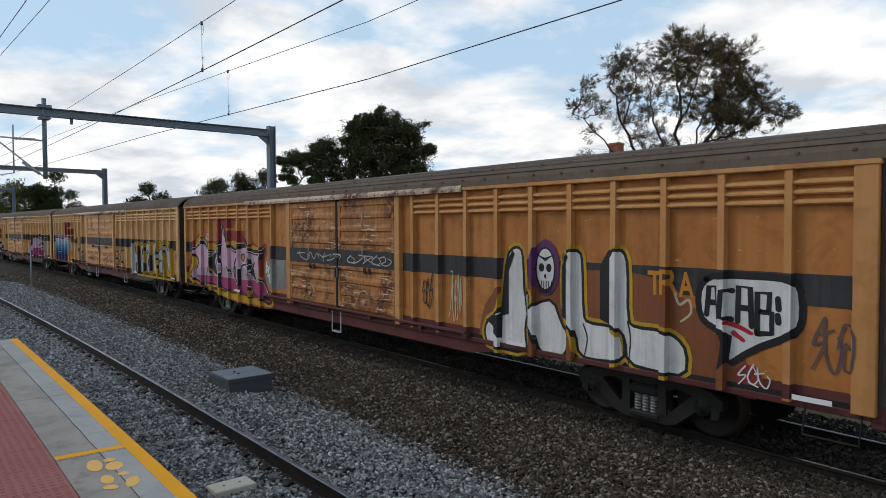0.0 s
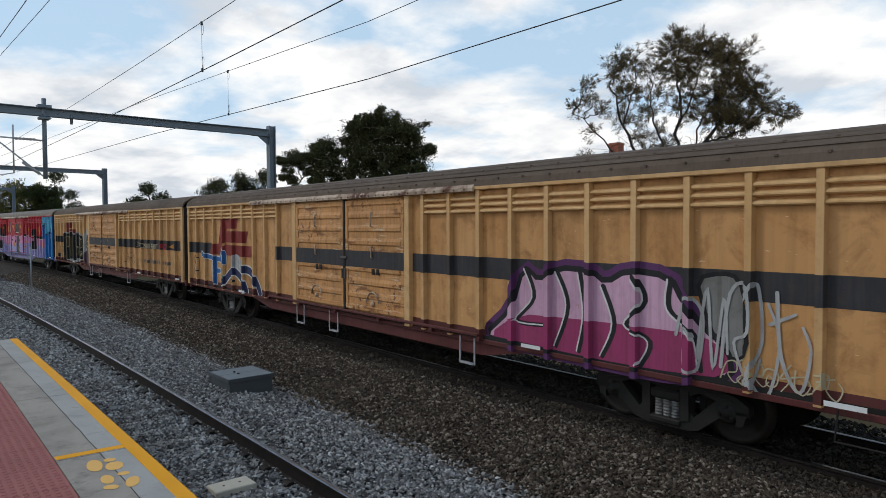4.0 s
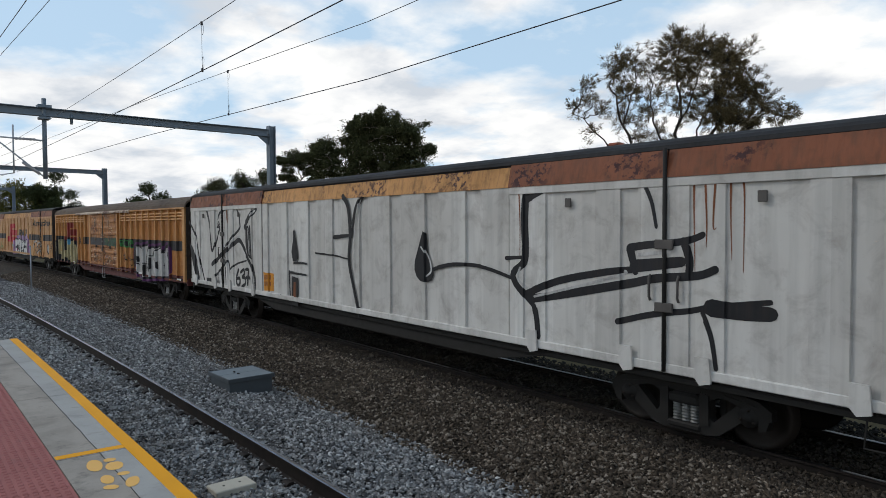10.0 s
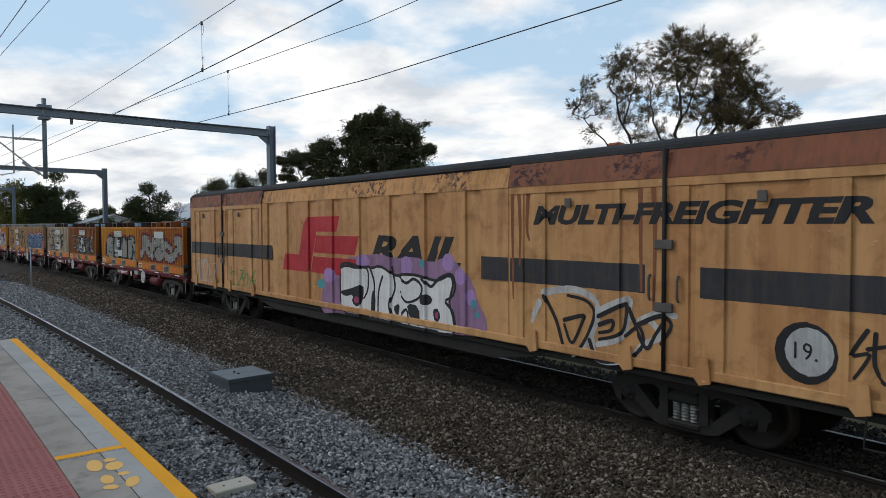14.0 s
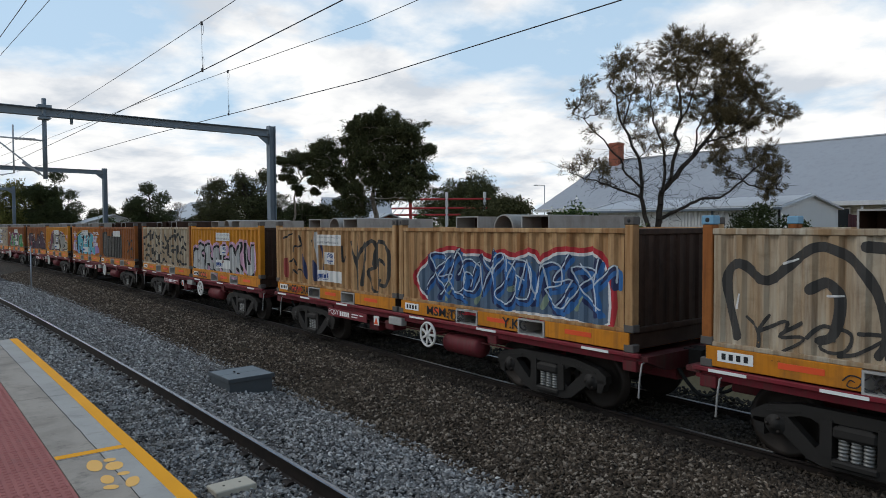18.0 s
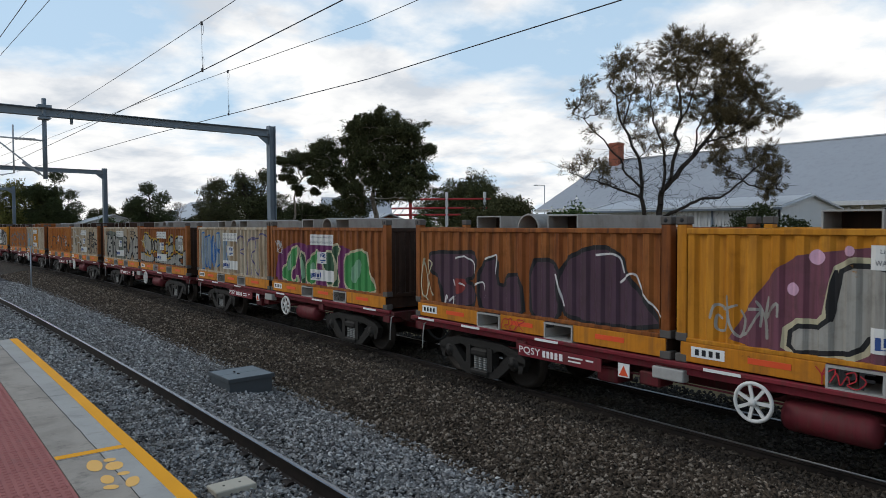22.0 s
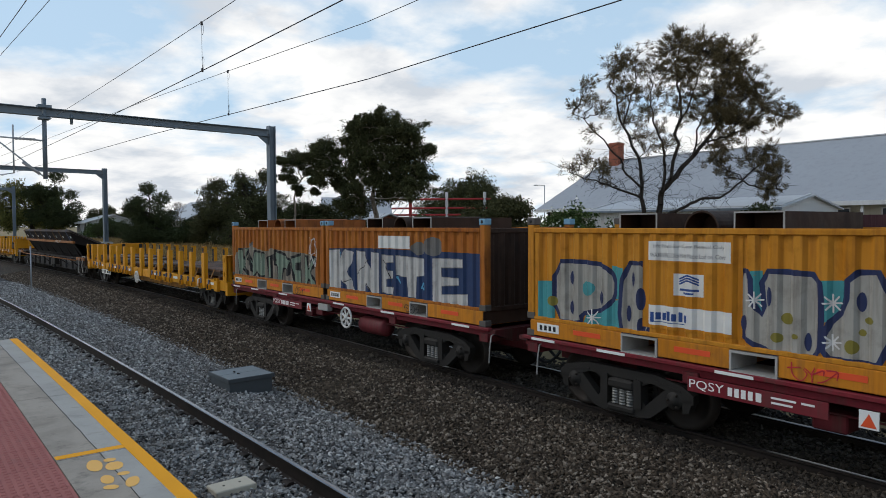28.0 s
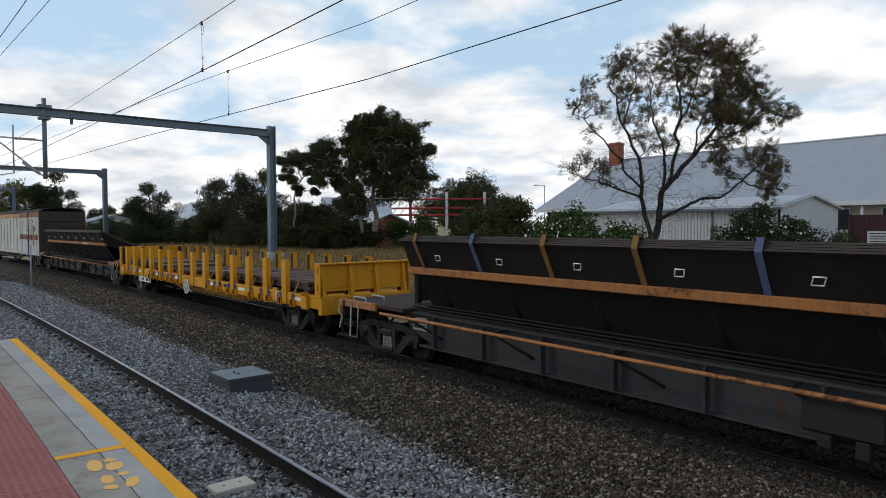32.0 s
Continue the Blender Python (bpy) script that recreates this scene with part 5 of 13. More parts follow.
def handwheel(parent, rim, spoke, at):
    w = part("handwheel", rim, None, parent, "white spoked handbrake wheel", at)
    for k in range(7):
        part("wheel_spoke", spoke, None, w, at=pose(0, 0, 0, 0, k * 360 / 7, 0))


HANDWHEEL_ME, SPOKE_ME = handwheel_mesh(0.235, "spoke"), spoke_mesh(0.235, "spoke")
WAGON_ME = {}


def wagon_meshes():
    W = WAGON_ME
    W["frame"] = Geo().box(-6.2, 6.2, -0.28, 0.28, 0.55, 0.95, 0.02).box(-6.2, 6.2, -1.05, 1.05, 0.93, 0.97).mesh("centre_sill", "red_dark")
    W["rail"] = Geo().box(-6.2, 6.2, -1.25, -1.16, 0.995, 1.06, 0.012).box(-6.2, 6.2, -1.16, -1.11, 0.89, 1.0).mesh("side_rail", "red")
    W["head"] = Geo().prism([(-1.2, 0.96), (-0.7, 0.78), (0.7, 0.78), (1.2, 0.96), (1.2, 1.03), (-1.2, 1.03)], "x", 6.12, 6.32).mesh("headstock", "red_grimy")
    W["cross"] = Geo().box(-0.12, 0.12, -1.2, 1.2, 0.78, 0.94, 0.01).mesh("cross_bearer", "red_dark")
    W["tank"] = Geo().lathe([(1.42, 0.0), (1.45, 0.17), (1.52, 0.2), (2.42, 0.2), (2.49, 0.17), (2.52, 0.0)], "x", (0, -0.95, 0.60), 18).mesh("air_tank", "red_dark")
    W["plate"] = Geo().box(-3.0, -1.2, -1.262, -1.235, 0.70, 0.90, 0.004).mesh("number_board", "red")
    W["pipe"] = [Geo().rod((-5.9, -0.9, 0.84), (5.9, -0.9, 0.84), 0.022, 6).mesh("brake_pipe", "red_dark"), Geo().rod((-4.6, -1.0, 0.74), (4.6, -1.0, 0.70), 0.016, 6).mesh("brake_pipe", "red_dark")]
    W["valve"] = [Geo().box(-1.5, -1.1, -1.0, -0.6, 0.5, 0.74, 0.02).mesh("brake_valve", "red_dark"), Geo().box(-0.6, -0.25, -1.15, -0.8, 0.62, 0.82, 0.02).mesh("brake_valve", "red_dark")]
    W["bar"] = [Geo().box(a, b, -1.266, -1.262, c, d).mesh("number_bar", "whitemark") for a, b, c, d in ((-2.42, -2.36, 0.745, 0.855), (-2.33, -2.27, 0.745, 0.855), (-2.24, -2.18, 0.745, 0.855), (-2.15, -2.09, 0.745, 0.855), (-2.05, -1.98, 0.745, 0.855), (-1.86, -1.56, 0.82, 0.845), (-1.86, -1.6, 0.76, 0.785), (-1.5, -1.35, 0.82, 0.845))]
    W["white"] = Geo().box(-0.26, 0.26, -1.258, -1.249, 1.005, 1.045).mesh("reflector", "whitemark")
    W["chest"] = Geo().box(-0.25, 0.25, -1.25, -1.1, 0.78, 0.95, 0.015).mesh("valve_box", "pocket")
    W["step"] = Geo().tube([(0.3, -0.6, 0.92), (0.32, -1.1, 0.95), (0.32, -1.2, 0.92), (0.3, -1.22, 0.7), (0.28, -1.22, 0.42)], 0.013, 6).mesh("uncoupling_lever", "pocket")
    W["sign"] = Geo().box(-0.78 - 0.1, -0.78 + 0.1, -1.266, -1.25, 0.70, 0.90).mesh("warning_sign", "whitemark")


MAT["red_dark"] = painted("wagon_red_grimy", (0.11, 0.011, 0.016), wear=0.3, dirt=0.6)
wagon_meshes()


def skeletal_wagon(s_mid):
    t = thing("container_wagon", "dark red skeletal container wagon with white handwheel", "wagon", group="container wagons")
    W = WAGON_ME
    part("centre_sill", W["frame"], None, t)
    part("side_rail", W["rail"], None, t, "red side rail")
    part("side_rail", W["rail"], None, t, "red side rail", pose(0, 0, 0, 0, 0, 180))
    for a in (0, 180):
        part("headstock", W["head"], None, t, at=pose(0, 0, 0, 0, 0, a))
    for x in (-6.0, -3.0, -0.15, 3.0, 6.0):
        part("cross_bearer", W["cross"], None, t, at=pose(x, 0, 0))
    part("air_tank", W["tank"], None, t, "dull red air tank")
    board = part("number_board", W["plate"], None, t, "red number board")
    part("lettering", text_mesh("PQSY", -2.97, 0.735, 0.135, -1.266, "whitemark", 0.5), None, board, "white lettering")
    for me in W["bar"]:
        part("number_bar", me, None, board, "white bar of writing")
    for me in W["pipe"]:
        part("brake_pipe", me, None, t)
    for me in W["valve"]:
        part("brake_valve", me, None, t)
    handwheel(t, HANDWHEEL_ME, SPOKE_ME, pose(1.2, -1.30, 0.74))
    part("spindle", Geo().rod((1.2, -1.3, 0.74), (1.2, -0.3, 0.74), 0.03, 8), "red_dark", t)
    for x in (-5.7, -4.3, -2.35, 0.75, 2.9, 5.4):
        part("reflector", W["white"], None, t, "white reflective strip", pose(x, 0, 0))
    part("valve_box", W["chest"], None, t, "pale steel box", pose(-0.06, 0, 0))
    sign = part("warning_sign", W["sign"], None, t, "white warning sign")
    part("triangle", Geo().prism([(-0.86, 0.72), (-0.70, 0.72), (-0.78, 0.87)], "y", -1.270, -1.266), "redmark", sign)
    for x in (-6.15, 5.9):
        part("uncoupling_lever", W["step"], None, t, "pale bent uncoupling lever", pose(x, 0, 0))
    for s in (-1, 1):
        bogie(t, s * 4.25)
    draw_gear(t, 6.2)
    rolling(t, s_mid, 4.25)
    return t


def text_mesh(words, x, z, height, y, mat, width=None, offset=0.0, shear=0.0):
    bm = flat_text(words, x, z, height, width, offset, shear)
    for v in bm.verts:
        v.co.y = y
    me = bpy.data.meshes.new("lettering")
    bm.to_mesh(me)
    bm.free()
    me.materials.append(MAT[mat])
    return me

# ---- the consist, from its front
VANS = {}
MAT["roof_tan"] = painted("van_roof_tan", (0.17, 0.14, 0.105), wear=0.2, dirt=0.5)
MAT["lavender_sill"] = painted("lavender_sill", (0.25, 0.23, 0.42), wear=0.15)
for key, r in (("a", 184.9), ("b", 161.45), ("c", 138.1), ("d", 114.8), ("g", 44.5)):
    VANS[key] = louvre_van(r - 11.4, "faded orange louvred boxcar with rusty doors and graffiti", "orange_deep" if key in "ag" else "orange", door_mat="door_rusty" if key in "ag" else "door", steps=(-0.5,) if key in "ag" else (-2.75, -1.0, 4.0))
MAT["mural_base"] = painted("mural_red_base", (0.46, 0.02, 0.035), wear=0.1, dirt=0.2)
MAT["mural_end"] = painted("mural_sky_base", (0.07, 0.36, 0.60), wear=0.1, dirt=0.15)
VANS["blue"] = louvre_van(91.3 - 11.4, "boxcar painted end to end with a red, lilac and blue mural", "mural_base", slat_mesh(0.73).mesh("louvre", "mural_base"), slat_mesh(0.735).mesh("louvre", "mural_base"),
                          rib_mesh(0.86, 3.56).mesh("rib", "mural_base"), False, "mural_base", "roof_tan", "lavender_sill", False, slat_mesh(0.73).mesh("louvre", "mural_end"))
VANS["blue"]["label"] = "boxcar painted end to end with a red, lilac and blue mural"
VANS["white"] = flat_van(67.8 - 11.3, "chalky white plug-door boxcar with black graffiti", "whitevan", "fascia")
VANS["multi"] = flat_van(20.95 - 11.3, "pale orange plug-door boxcar with dark roof and graffiti", "multi", "fascia")
VANS["tail"] = flat_van(-239.2 - 11.3, "cream plug-door boxcar with a dark roof", "whitevan", "fascia")
SKINS = [("c_orange", "c_yellow"), ("c_brown", "c_cream"), ("c_tan", "c_tan"), ("c_yellow", "c_cream"), ("c_brown", "c_orange"), ("c_yellow", "c_brown"),
         ("c_brown", "c_cream"), ("c_brown", "c_cream"), ("c_cream", "c_orange"), ("c_cream", "c_orange"), ("c_yellow", "c_yellow"), ("c_orange", "c_orange")]
BOXES = {}
for i, (fr, bk) in enumerate(SKINS):
    r = -3.04 - 13.279 * i
    skeletal_wagon(r - 6.1)
    for k, skin in ((0, fr), (1, bk)):
        name = {"c_orange": "orange", "c_yellow": "yellow-orange", "c_brown": "rust-brown", "c_cream": "chalky cream", "c_tan": "tan"}[skin]
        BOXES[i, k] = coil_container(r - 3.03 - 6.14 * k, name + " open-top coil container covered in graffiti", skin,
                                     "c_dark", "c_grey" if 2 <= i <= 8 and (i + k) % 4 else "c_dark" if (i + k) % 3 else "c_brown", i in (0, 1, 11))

# ---- yellow stake wagons with steel plate
STAKES = [0.21 + 1.22 * k for k in range(7)] + [0.06 - 1.205 * k for k in range(1, 8)]
STAKE_ME = Geo().box(-0.13, 0.13, -0.045, 0.0, 0.80, 2.0, 0.008).box(-0.13, -0.105, 0.0, 0.09, 0.95, 2.0).box(0.105, 0.13, 0.0, 0.09, 0.95, 2.0).box(-0.13, 0.13, 0.0, 0.09, 1.975, 2.0).mesh("stake", "yellow")
PAD_ME = Geo().box(-0.09, 0.09, 0.092, 0.10, 1.2, 1.93, 0.003).mesh("rubber_pad", "rubber")
RATCHET_ME = Geo().box(-0.05, 0.05, -1.44, -1.385, 0.82, 0.98, 0.01).rod((0, -1.45, 0.86), (0.04, -1.46, 1.02), 0.018, 6).mesh("ratchet", "bogie")
HANDWHEEL_BIG, SPOKE_BIG = handwheel_mesh(0.24, "spoke"), spoke_mesh(0.24, "spoke")


MAT["strap_blue"] = plain("blue_webbing", (0.08, 0.10, 0.17), 0.85)


def stake_wagon(s_mid):
    t = thing("stake_wagon", "yellow stake wagon loaded with dark steel plates", "wagon", group="wagons of the train")
    part("deck", Geo().box(-9.5, -0.9, -1.3, 1.3, 1.02, 1.10).box(0.5, 9.5, -1.3, 1.3, 1.02, 1.10).box(-9.2, 9.2, -0.25, 0.25, 0.5, 1.02, 0.02), "yellow", t)
    for x in (-0.55, -0.1, 0.3):
        part("cross_bar", Geo().box(x - 0.06, x + 0.06, -1.3, 1.3, 0.96, 1.08, 0.01), "yellow", t)
    for sy in (-1, 1):
        y0, y1 = (-1.37, -1.30) if sy < 0 else (1.30, 1.37)
        part("side_sill", Geo().box(-9.55, 9.55, y0, y1, 0.80, 1.12, 0.012), "yellow", t)
        o = [(-5.6, 0.82), (-4.6, 0.66), (-3.0, 0.46), (3.4, 0.46), (4.8, 0.66), (5.7, 0.82)]
        part("fishbelly_sill", Geo().prism(o, "y", sy * 0.72 - 0.03, sy * 0.72 + 0.03), "yellow_grimy_shaded", t, "grimy yellow fishbelly girder, darkened for the shade under the sill")
        for x in STAKES:
            st = part("stake", STAKE_ME, None, t, at=pose(x, sy * 1.37, 0, 0, 0, 0 if sy < 0 else 180))
            part("rubber_pad", PAD_ME, None, st, "dark rubber facing")
    for s in (-1, 1):
        def slab(a, b, y0, y1, z0, z1, bev=0.008):
            return Geo().box(min(s * a, s * b), max(s * a, s * b), y0, y1, z0, z1, bev)
        part("headstock", slab(9.4, 9.58, -1.38, 1.38, 0.66, 1.13, 0.015), "yellow", t)
        b = part("bulkhead", slab(9.3, 9.37, -1.34, 1.34, 1.3, 1.93), "yellow", t, "yellow end bulkhead")
        part("top_rail", slab(9.29, 9.5, -1.36, 1.36, 1.93, 1.97), "yellow", b)
        part("bottom_rail", slab(9.29, 9.44, -1.34, 1.34, 1.24, 1.3), "yellow", b)
        for sy in (-1, 1):
            part("corner_plate", slab(9.27, 9.55, sy * 1.385 - 0.02, sy * 1.385 + 0.02, 1.10, 1.975), "yellow", b)
            for z in (1.3, 1.75):
                part("corner_cleat", slab(9.36, 9.46, sy * 1.42 - 0.02, sy * 1.42 + 0.02, z, z + 0.14), "yellow", b)
        for y in (-1.33, -0.5, 0.3, 1.18):
            part("bulkhead_post", Geo().prism([(s * 9.37, 1.1), (s * 9.54, 1.1), (s * 9.42, 1.93), (s * 9.37, 1.93)], "y", y + 0.02, y + 0.13), "yellow", b)
            part("rubber_pad", slab(9.2, 9.29, y, y + 0.15, 1.12, 1.95), "rubber", b)
        part("corner_box", slab(8.62, 8.92, -1.46, -1.37, 0.76, 1.1, 0.01), "yellow", t)
        part("corner_ear", slab(8.64, 8.68, -1.47, -1.37, 1.1, 1.2).box(min(s * 8.86, s * 8.9), max(s * 8.86, s * 8.9), -1.47, -1.37, 1.1, 1.2, 0.006), "yellow", t)
        part("bracket_plate", slab(6.8, 7.08, -1.40, -1.37, 0.84, 1.2), "yellow", t)
        part("bracket_handle", Geo().tube([(s * 7.14, -1.38, 1.1), (s * 7.14, -1.45, 1.08), (s * 7.14, -1.45, 0.84), (s * 7.14, -1.38, 0.82)], 0.022, 6), "whitemark", t, "white-painted lever")
        bogie(t, s * 7.45)
    draw_gear(t, 9.45)
    for x in (-9.1, -6.28, -3.9, -1.5, 2.16, 4.54, 8.35):
        part("reflector", Geo().box(x - 0.23, x + 0.23, -1.377, -1.37, 0.94, 1.03), "whitemark", t, "white reflective strip")
    board = part("number_board", Geo().box(-6.54, -4.86, -1.385, -1.375, 0.58, 0.79, 0.004), "whitemark", t, "white number board with dark bars")
    part("lettering", text_mesh("SKPY", -6.49, 0.62, 0.14, -1.389, "black"), None, board, "dark lettering")
    for a, b in ((-6.0, -5.93), (-5.9, -5.83), (-5.8, -5.73), (-5.5, -5.2), (-5.1, -4.92)):
        part("number_bar", Geo().box(a, b, -1.389, -1.385, 0.63, 0.75), "black", board)
    for words, x, z, h in (("RELEASE", -3.0, 0.95, 0.06), ("OFF", -0.42, 0.99, 0.07), ("ON", 0.0, 0.99, 0.07)):
        part("lettering", text_mesh(words, x, z, h, -1.373, "black"), None, t, "small black lettering")
    handwheel(t, HANDWHEEL_BIG, SPOKE_BIG, pose(-0.28, -1.44, 0.74))
    part("brake_lever", Geo().rod((-0.05, -1.43, 0.66), (0.3, -1.43, 0.58), 0.02, 6), "spoke", t)
    part("dark_plate", Geo().box(3.12, 3.57, -1.377, -1.37, 0.96, 1.05), "black", t, "black data plate")
    part("pipe", Geo().rod((-1.2, -1.0, 1.18), (1.2, -0.2, 1.18), 0.05, 8), "tip_dark", t)
    # the load: wide plates on bearers, tied down with webbing
    rng = random.Random(int(s_mid) % 97)
    for x in (-8.1, -6.6, -5.1, -3.6, -2.2, -1.2, 1.3, 2.8, 4.3, 5.8, 7.3, 8.3):
        part("bearer", Geo().box(x - 0.07, x + 0.07, -1.15, 1.15, 1.10, 1.22, 0.01), "load_rust", t)
    stacks = ((1.3, 8.6, 1.22, 0.085, "load"), (0.9, 8.5, 1.31, 0.055, "load"), (2.7, 8.55, 1.37, 0.07, "load_rust"),
              (-8.6, -0.95, 1.22, 0.05, "load_rust"), (-8.5, -3.2, 1.275, 0.09, "load"), (-8.55, -4.5, 1.37, 0.05, "load_rust"))
    for x0, x1, z, h, m in stacks:
        part("steel_plate", Geo().box(x0, x1, -1.2 + rng.uniform(0, .06), 1.14 + rng.uniform(0, .06), z, z + h, 0.004), m, t, "dark mill-scale steel plate")
        for k in range(2):
            y = rng.uniform(-0.7, 0.5)
            x = x1 - rng.uniform(0.3, 1.2) if k else x0 + rng.uniform(0.2, 0.9)
            part("chalk_mark", Geo().tube([(x, y, z + h + 0.003), (x + 0.12, y + 0.1, z + h + 0.003), (x + 0.2, y, z + h + 0.003), (x + 0.34, y + 0.08, z + h + 0.003)], 0.006, 4), "whitemark", t, "white chalk mark")
    for x in (1.8, 2.39, 2.83, 3.6, 4.09, 5.32, 6.04, 6.54, 7.33, 8.05, -8.0, -7.45, -6.7, -4.85, -4.33, -3.63, -3.13, -2.42, -1.9, -1.2):
        high = max(z + h for x0, x1, z, h, m in stacks if x0 <= x <= x1) + 0.004
        g = Geo().prism([(-1.405, 1.02), (-1.395, 1.02), (-1.20, high), (-1.215, high)], "x", x - 0.045, x + 0.045)
        strap = part("strap", g, "strap" if x > -2.6 or x < -3 else "strap_blue", t, "webbing lashing strap")
        part("strap_top", Geo().box(x - 0.035, x + 0.035, -1.2, 1.2, high, high + 0.006), "rubber", strap, "dark strap over the load")
        part("strap_end", Geo().box(x - 0.05, x + 0.05, -1.43, -1.405, 0.93, 1.12, 0.006), "strap_blue", strap, "blue webbing end")
        part("ratchet", RATCHET_ME, None, t, "steel ratchet", pose(x, 0, -0.06))
        part("strap_tray", Geo().box(x - 0.1, x + 0.1, -1.47, -1.37, 0.77, 0.785).box(x - 0.1, x - 0.088, -1.47, -1.37, 0.785, 0.95).box(x + 0.088, x + 0.1, -1.47, -1.37, 0.785, 0.95), "yellow", t)
    rolling(t, s_mid, 6.68)
    return t


# ---- wagons with wide plate on a tilted cradle
def tilt_wagon(s_mid):
    t = thing("tilt_wagon", "black plate wagon carrying a wide tilted load", "wagon", group="wagons of the train")
    part("deck", Geo().box(-9.5, -6.9, -1.3, 1.3, 1.08, 1.17, 0.01).box(6.9, 9.5, -1.3, 1.3, 1.08, 1.17, 0.01).box(-9.5, 9.5, -0.4, 0.4, 0.8, 1.08, 0.01), "deck_rust", t)
    for sy in (-1, 1):
        o = [(-7.3, 1.08), (-7.0, 0.72), (-6.2, 0.44), (6.2, 0.44), (7.0, 0.72), (7.3, 1.08)]
        gd = part("girder", Geo().prism(o, "y", sy * 1.0 - 0.025, sy * 1.0 + 0.025).box(-6.6, 6.6, sy * 1.0 - 0.1, sy * 1.0 + 0.1, 0.40, 0.44).box(-7.2, 7.2, sy * 1.0 - 0.1, sy * 1.0 + 0.1, 1.06, 1.1), "girder", t, "dull grey plate girder")
        for k in range(9):
            x = -6.0 + k * 1.5
            part("stiffener", Geo().box(x - 0.02, x + 0.02, sy * 1.1 - 0.09, sy * 1.1 + 0.02, 0.44, 1.06), "girder", gd)
    part("handrail", Geo().rod((-7.7, -1.36, 1.0), (7.7, -1.36, 1.0), 0.032, 8), "tip_orange", t, "orange-painted side pipe")
    for k in range(6):
        x = -6.6 + k * 2.6
        part("rail_strut", Geo().rod((x, -1.36, 1.0), (x + 0.7, -1.02, 0.62), 0.025, 6).rod((x, -1.36, 1.0), (x, -1.0, 1.06), 0.02, 6), "tip_dark", t)
    for dz, y in ((1.16, -1.05), (1.20, -0.95), (1.24, -0.85)):
        part("air_pipe", Geo().rod((-7.0, y, dz), (7.0, y, dz), 0.018, 6), "tip_dark", t)
    part("valve_gear", Geo().box(1.3, 2.2, -1.3, -1.0, 0.55, 0.95, 0.03).box(1.5, 1.65, -1.32, -1.2, 0.4, 0.55, 0.01).box(1.9, 2.05, -1.32, -1.2, 0.36, 0.55, 0.01), "bogie", t)
    # the tilted cradle: high near edge, low far edge
    c = part("cradle", Geo().prism([(-1.42, 2.60), (-1.18, 2.02), (-1.08, 1.93), (1.25, 1.18), (1.42, 1.28), (-1.30, 2.62)], "x", -6.75, 6.75), "tip_dark", t, "black tilted cradle")
    part("cradle_beam", Geo().box(-6.75, 6.75, -1.27, -1.12, 1.93, 2.07, 0.012), "tip_orange", c, "scuffed orange beam")
    # black sheet added to stand in for the shaded void under the beam
    part("cradle_skirt", Geo().prism([(-1.16, 1.94), (-1.12, 1.94), (-0.62, 1.10), (-0.66, 1.10)], "x", -6.6, 6.6), "tip_dark", c, "black sloping sheet added for the shade under the cradle")
    for k in range(7):
        x = -6.0 + k * 2.0
        part("prop", Geo().rod((x, -1.1, 1.95), (x + 0.12, -0.7, 1.1), 0.045, 8), "tip_dark", c)
        part("prop", Geo().box(x - 0.06, x + 0.06, -0.3, 0.9, 1.1, 1.35), "tip_dark", c)
    for k in range(4):
        part("steel_plate", Geo().add([(-6.8 + 0.05 * k, -1.47 + 0.03 * k, 2.615 + 0.03 * k), (6.8 - 0.07 * k, -1.47 + 0.03 * k, 2.615 + 0.03 * k), (6.8 - 0.07 * k, 1.5, 1.30 + 0.03 * k), (-6.8 + 0.05 * k, 1.5, 1.30 + 0.03 * k),
                                       (-6.8 + 0.05 * k, -1.47 + 0.03 * k, 2.64 + 0.03 * k), (6.8 - 0.07 * k, -1.47 + 0.03 * k, 2.64 + 0.03 * k), (6.8 - 0.07 * k, 1.5, 1.325 + 0.03 * k), (-6.8 + 0.05 * k, 1.5, 1.325 + 0.03 * k)],
                                      [(0, 3, 2, 1), (4, 5, 6, 7), (0, 1, 5, 4), (1, 2, 6, 5), (2, 3, 7, 6), (3, 0, 4, 7)]), "load", t, "dark steel plate")
    for k in range(8):
        x = -6.2 + k * 1.77
        pts = [(-1.20, 1.98), (-1.50, 2.60), (-1.44, 2.78), (0.0, 2.09)]
        g = Geo()
        for (ya, za), (yb, zb) in zip(pts, pts[1:]):
            dx = 0.05
            g.add([(x - dx, ya, za), (x + dx, ya, za), (x + dx, yb, zb), (x - dx, yb, zb), (x - dx, ya - .008, za), (x + dx, ya - .008, za), (x + dx, yb - .008, zb), (x - dx, yb - .008, zb)],
                  [(0, 1, 2, 3), (7, 6, 5, 4), (0, 4, 5, 1), (2, 6, 7, 3), (1, 5, 6, 2), (3, 7, 4, 0)])
        part("strap", g, "strap" if k % 3 != 1 else "strap_blue", t, "webbing lashing strap")
        part("step_iron", Geo().tube([(x + 0.55, -1.36, 2.24), (x + 0.60, -1.42, 2.34), (x + 0.74, -1.42, 2.34), (x + 0.69, -1.36, 2.24), (x + 0.55, -1.36, 2.24)], 0.012, 5), "whitemark", c, "pale wire step")
    tag(c, (lambda x: -1.27, []), 2.2, 1.95, 1.5, 0.1, WHT, 311, 0.02, 5, 0.002)
    for s in (-1, 1):
        part("end_board", Geo().box(min(s * 7.5, s * 7.56), max(s * 7.5, s * 7.56), -0.40, 0.40, 1.22, 1.88, 0.01), "c_dark", t, "rusty end board")
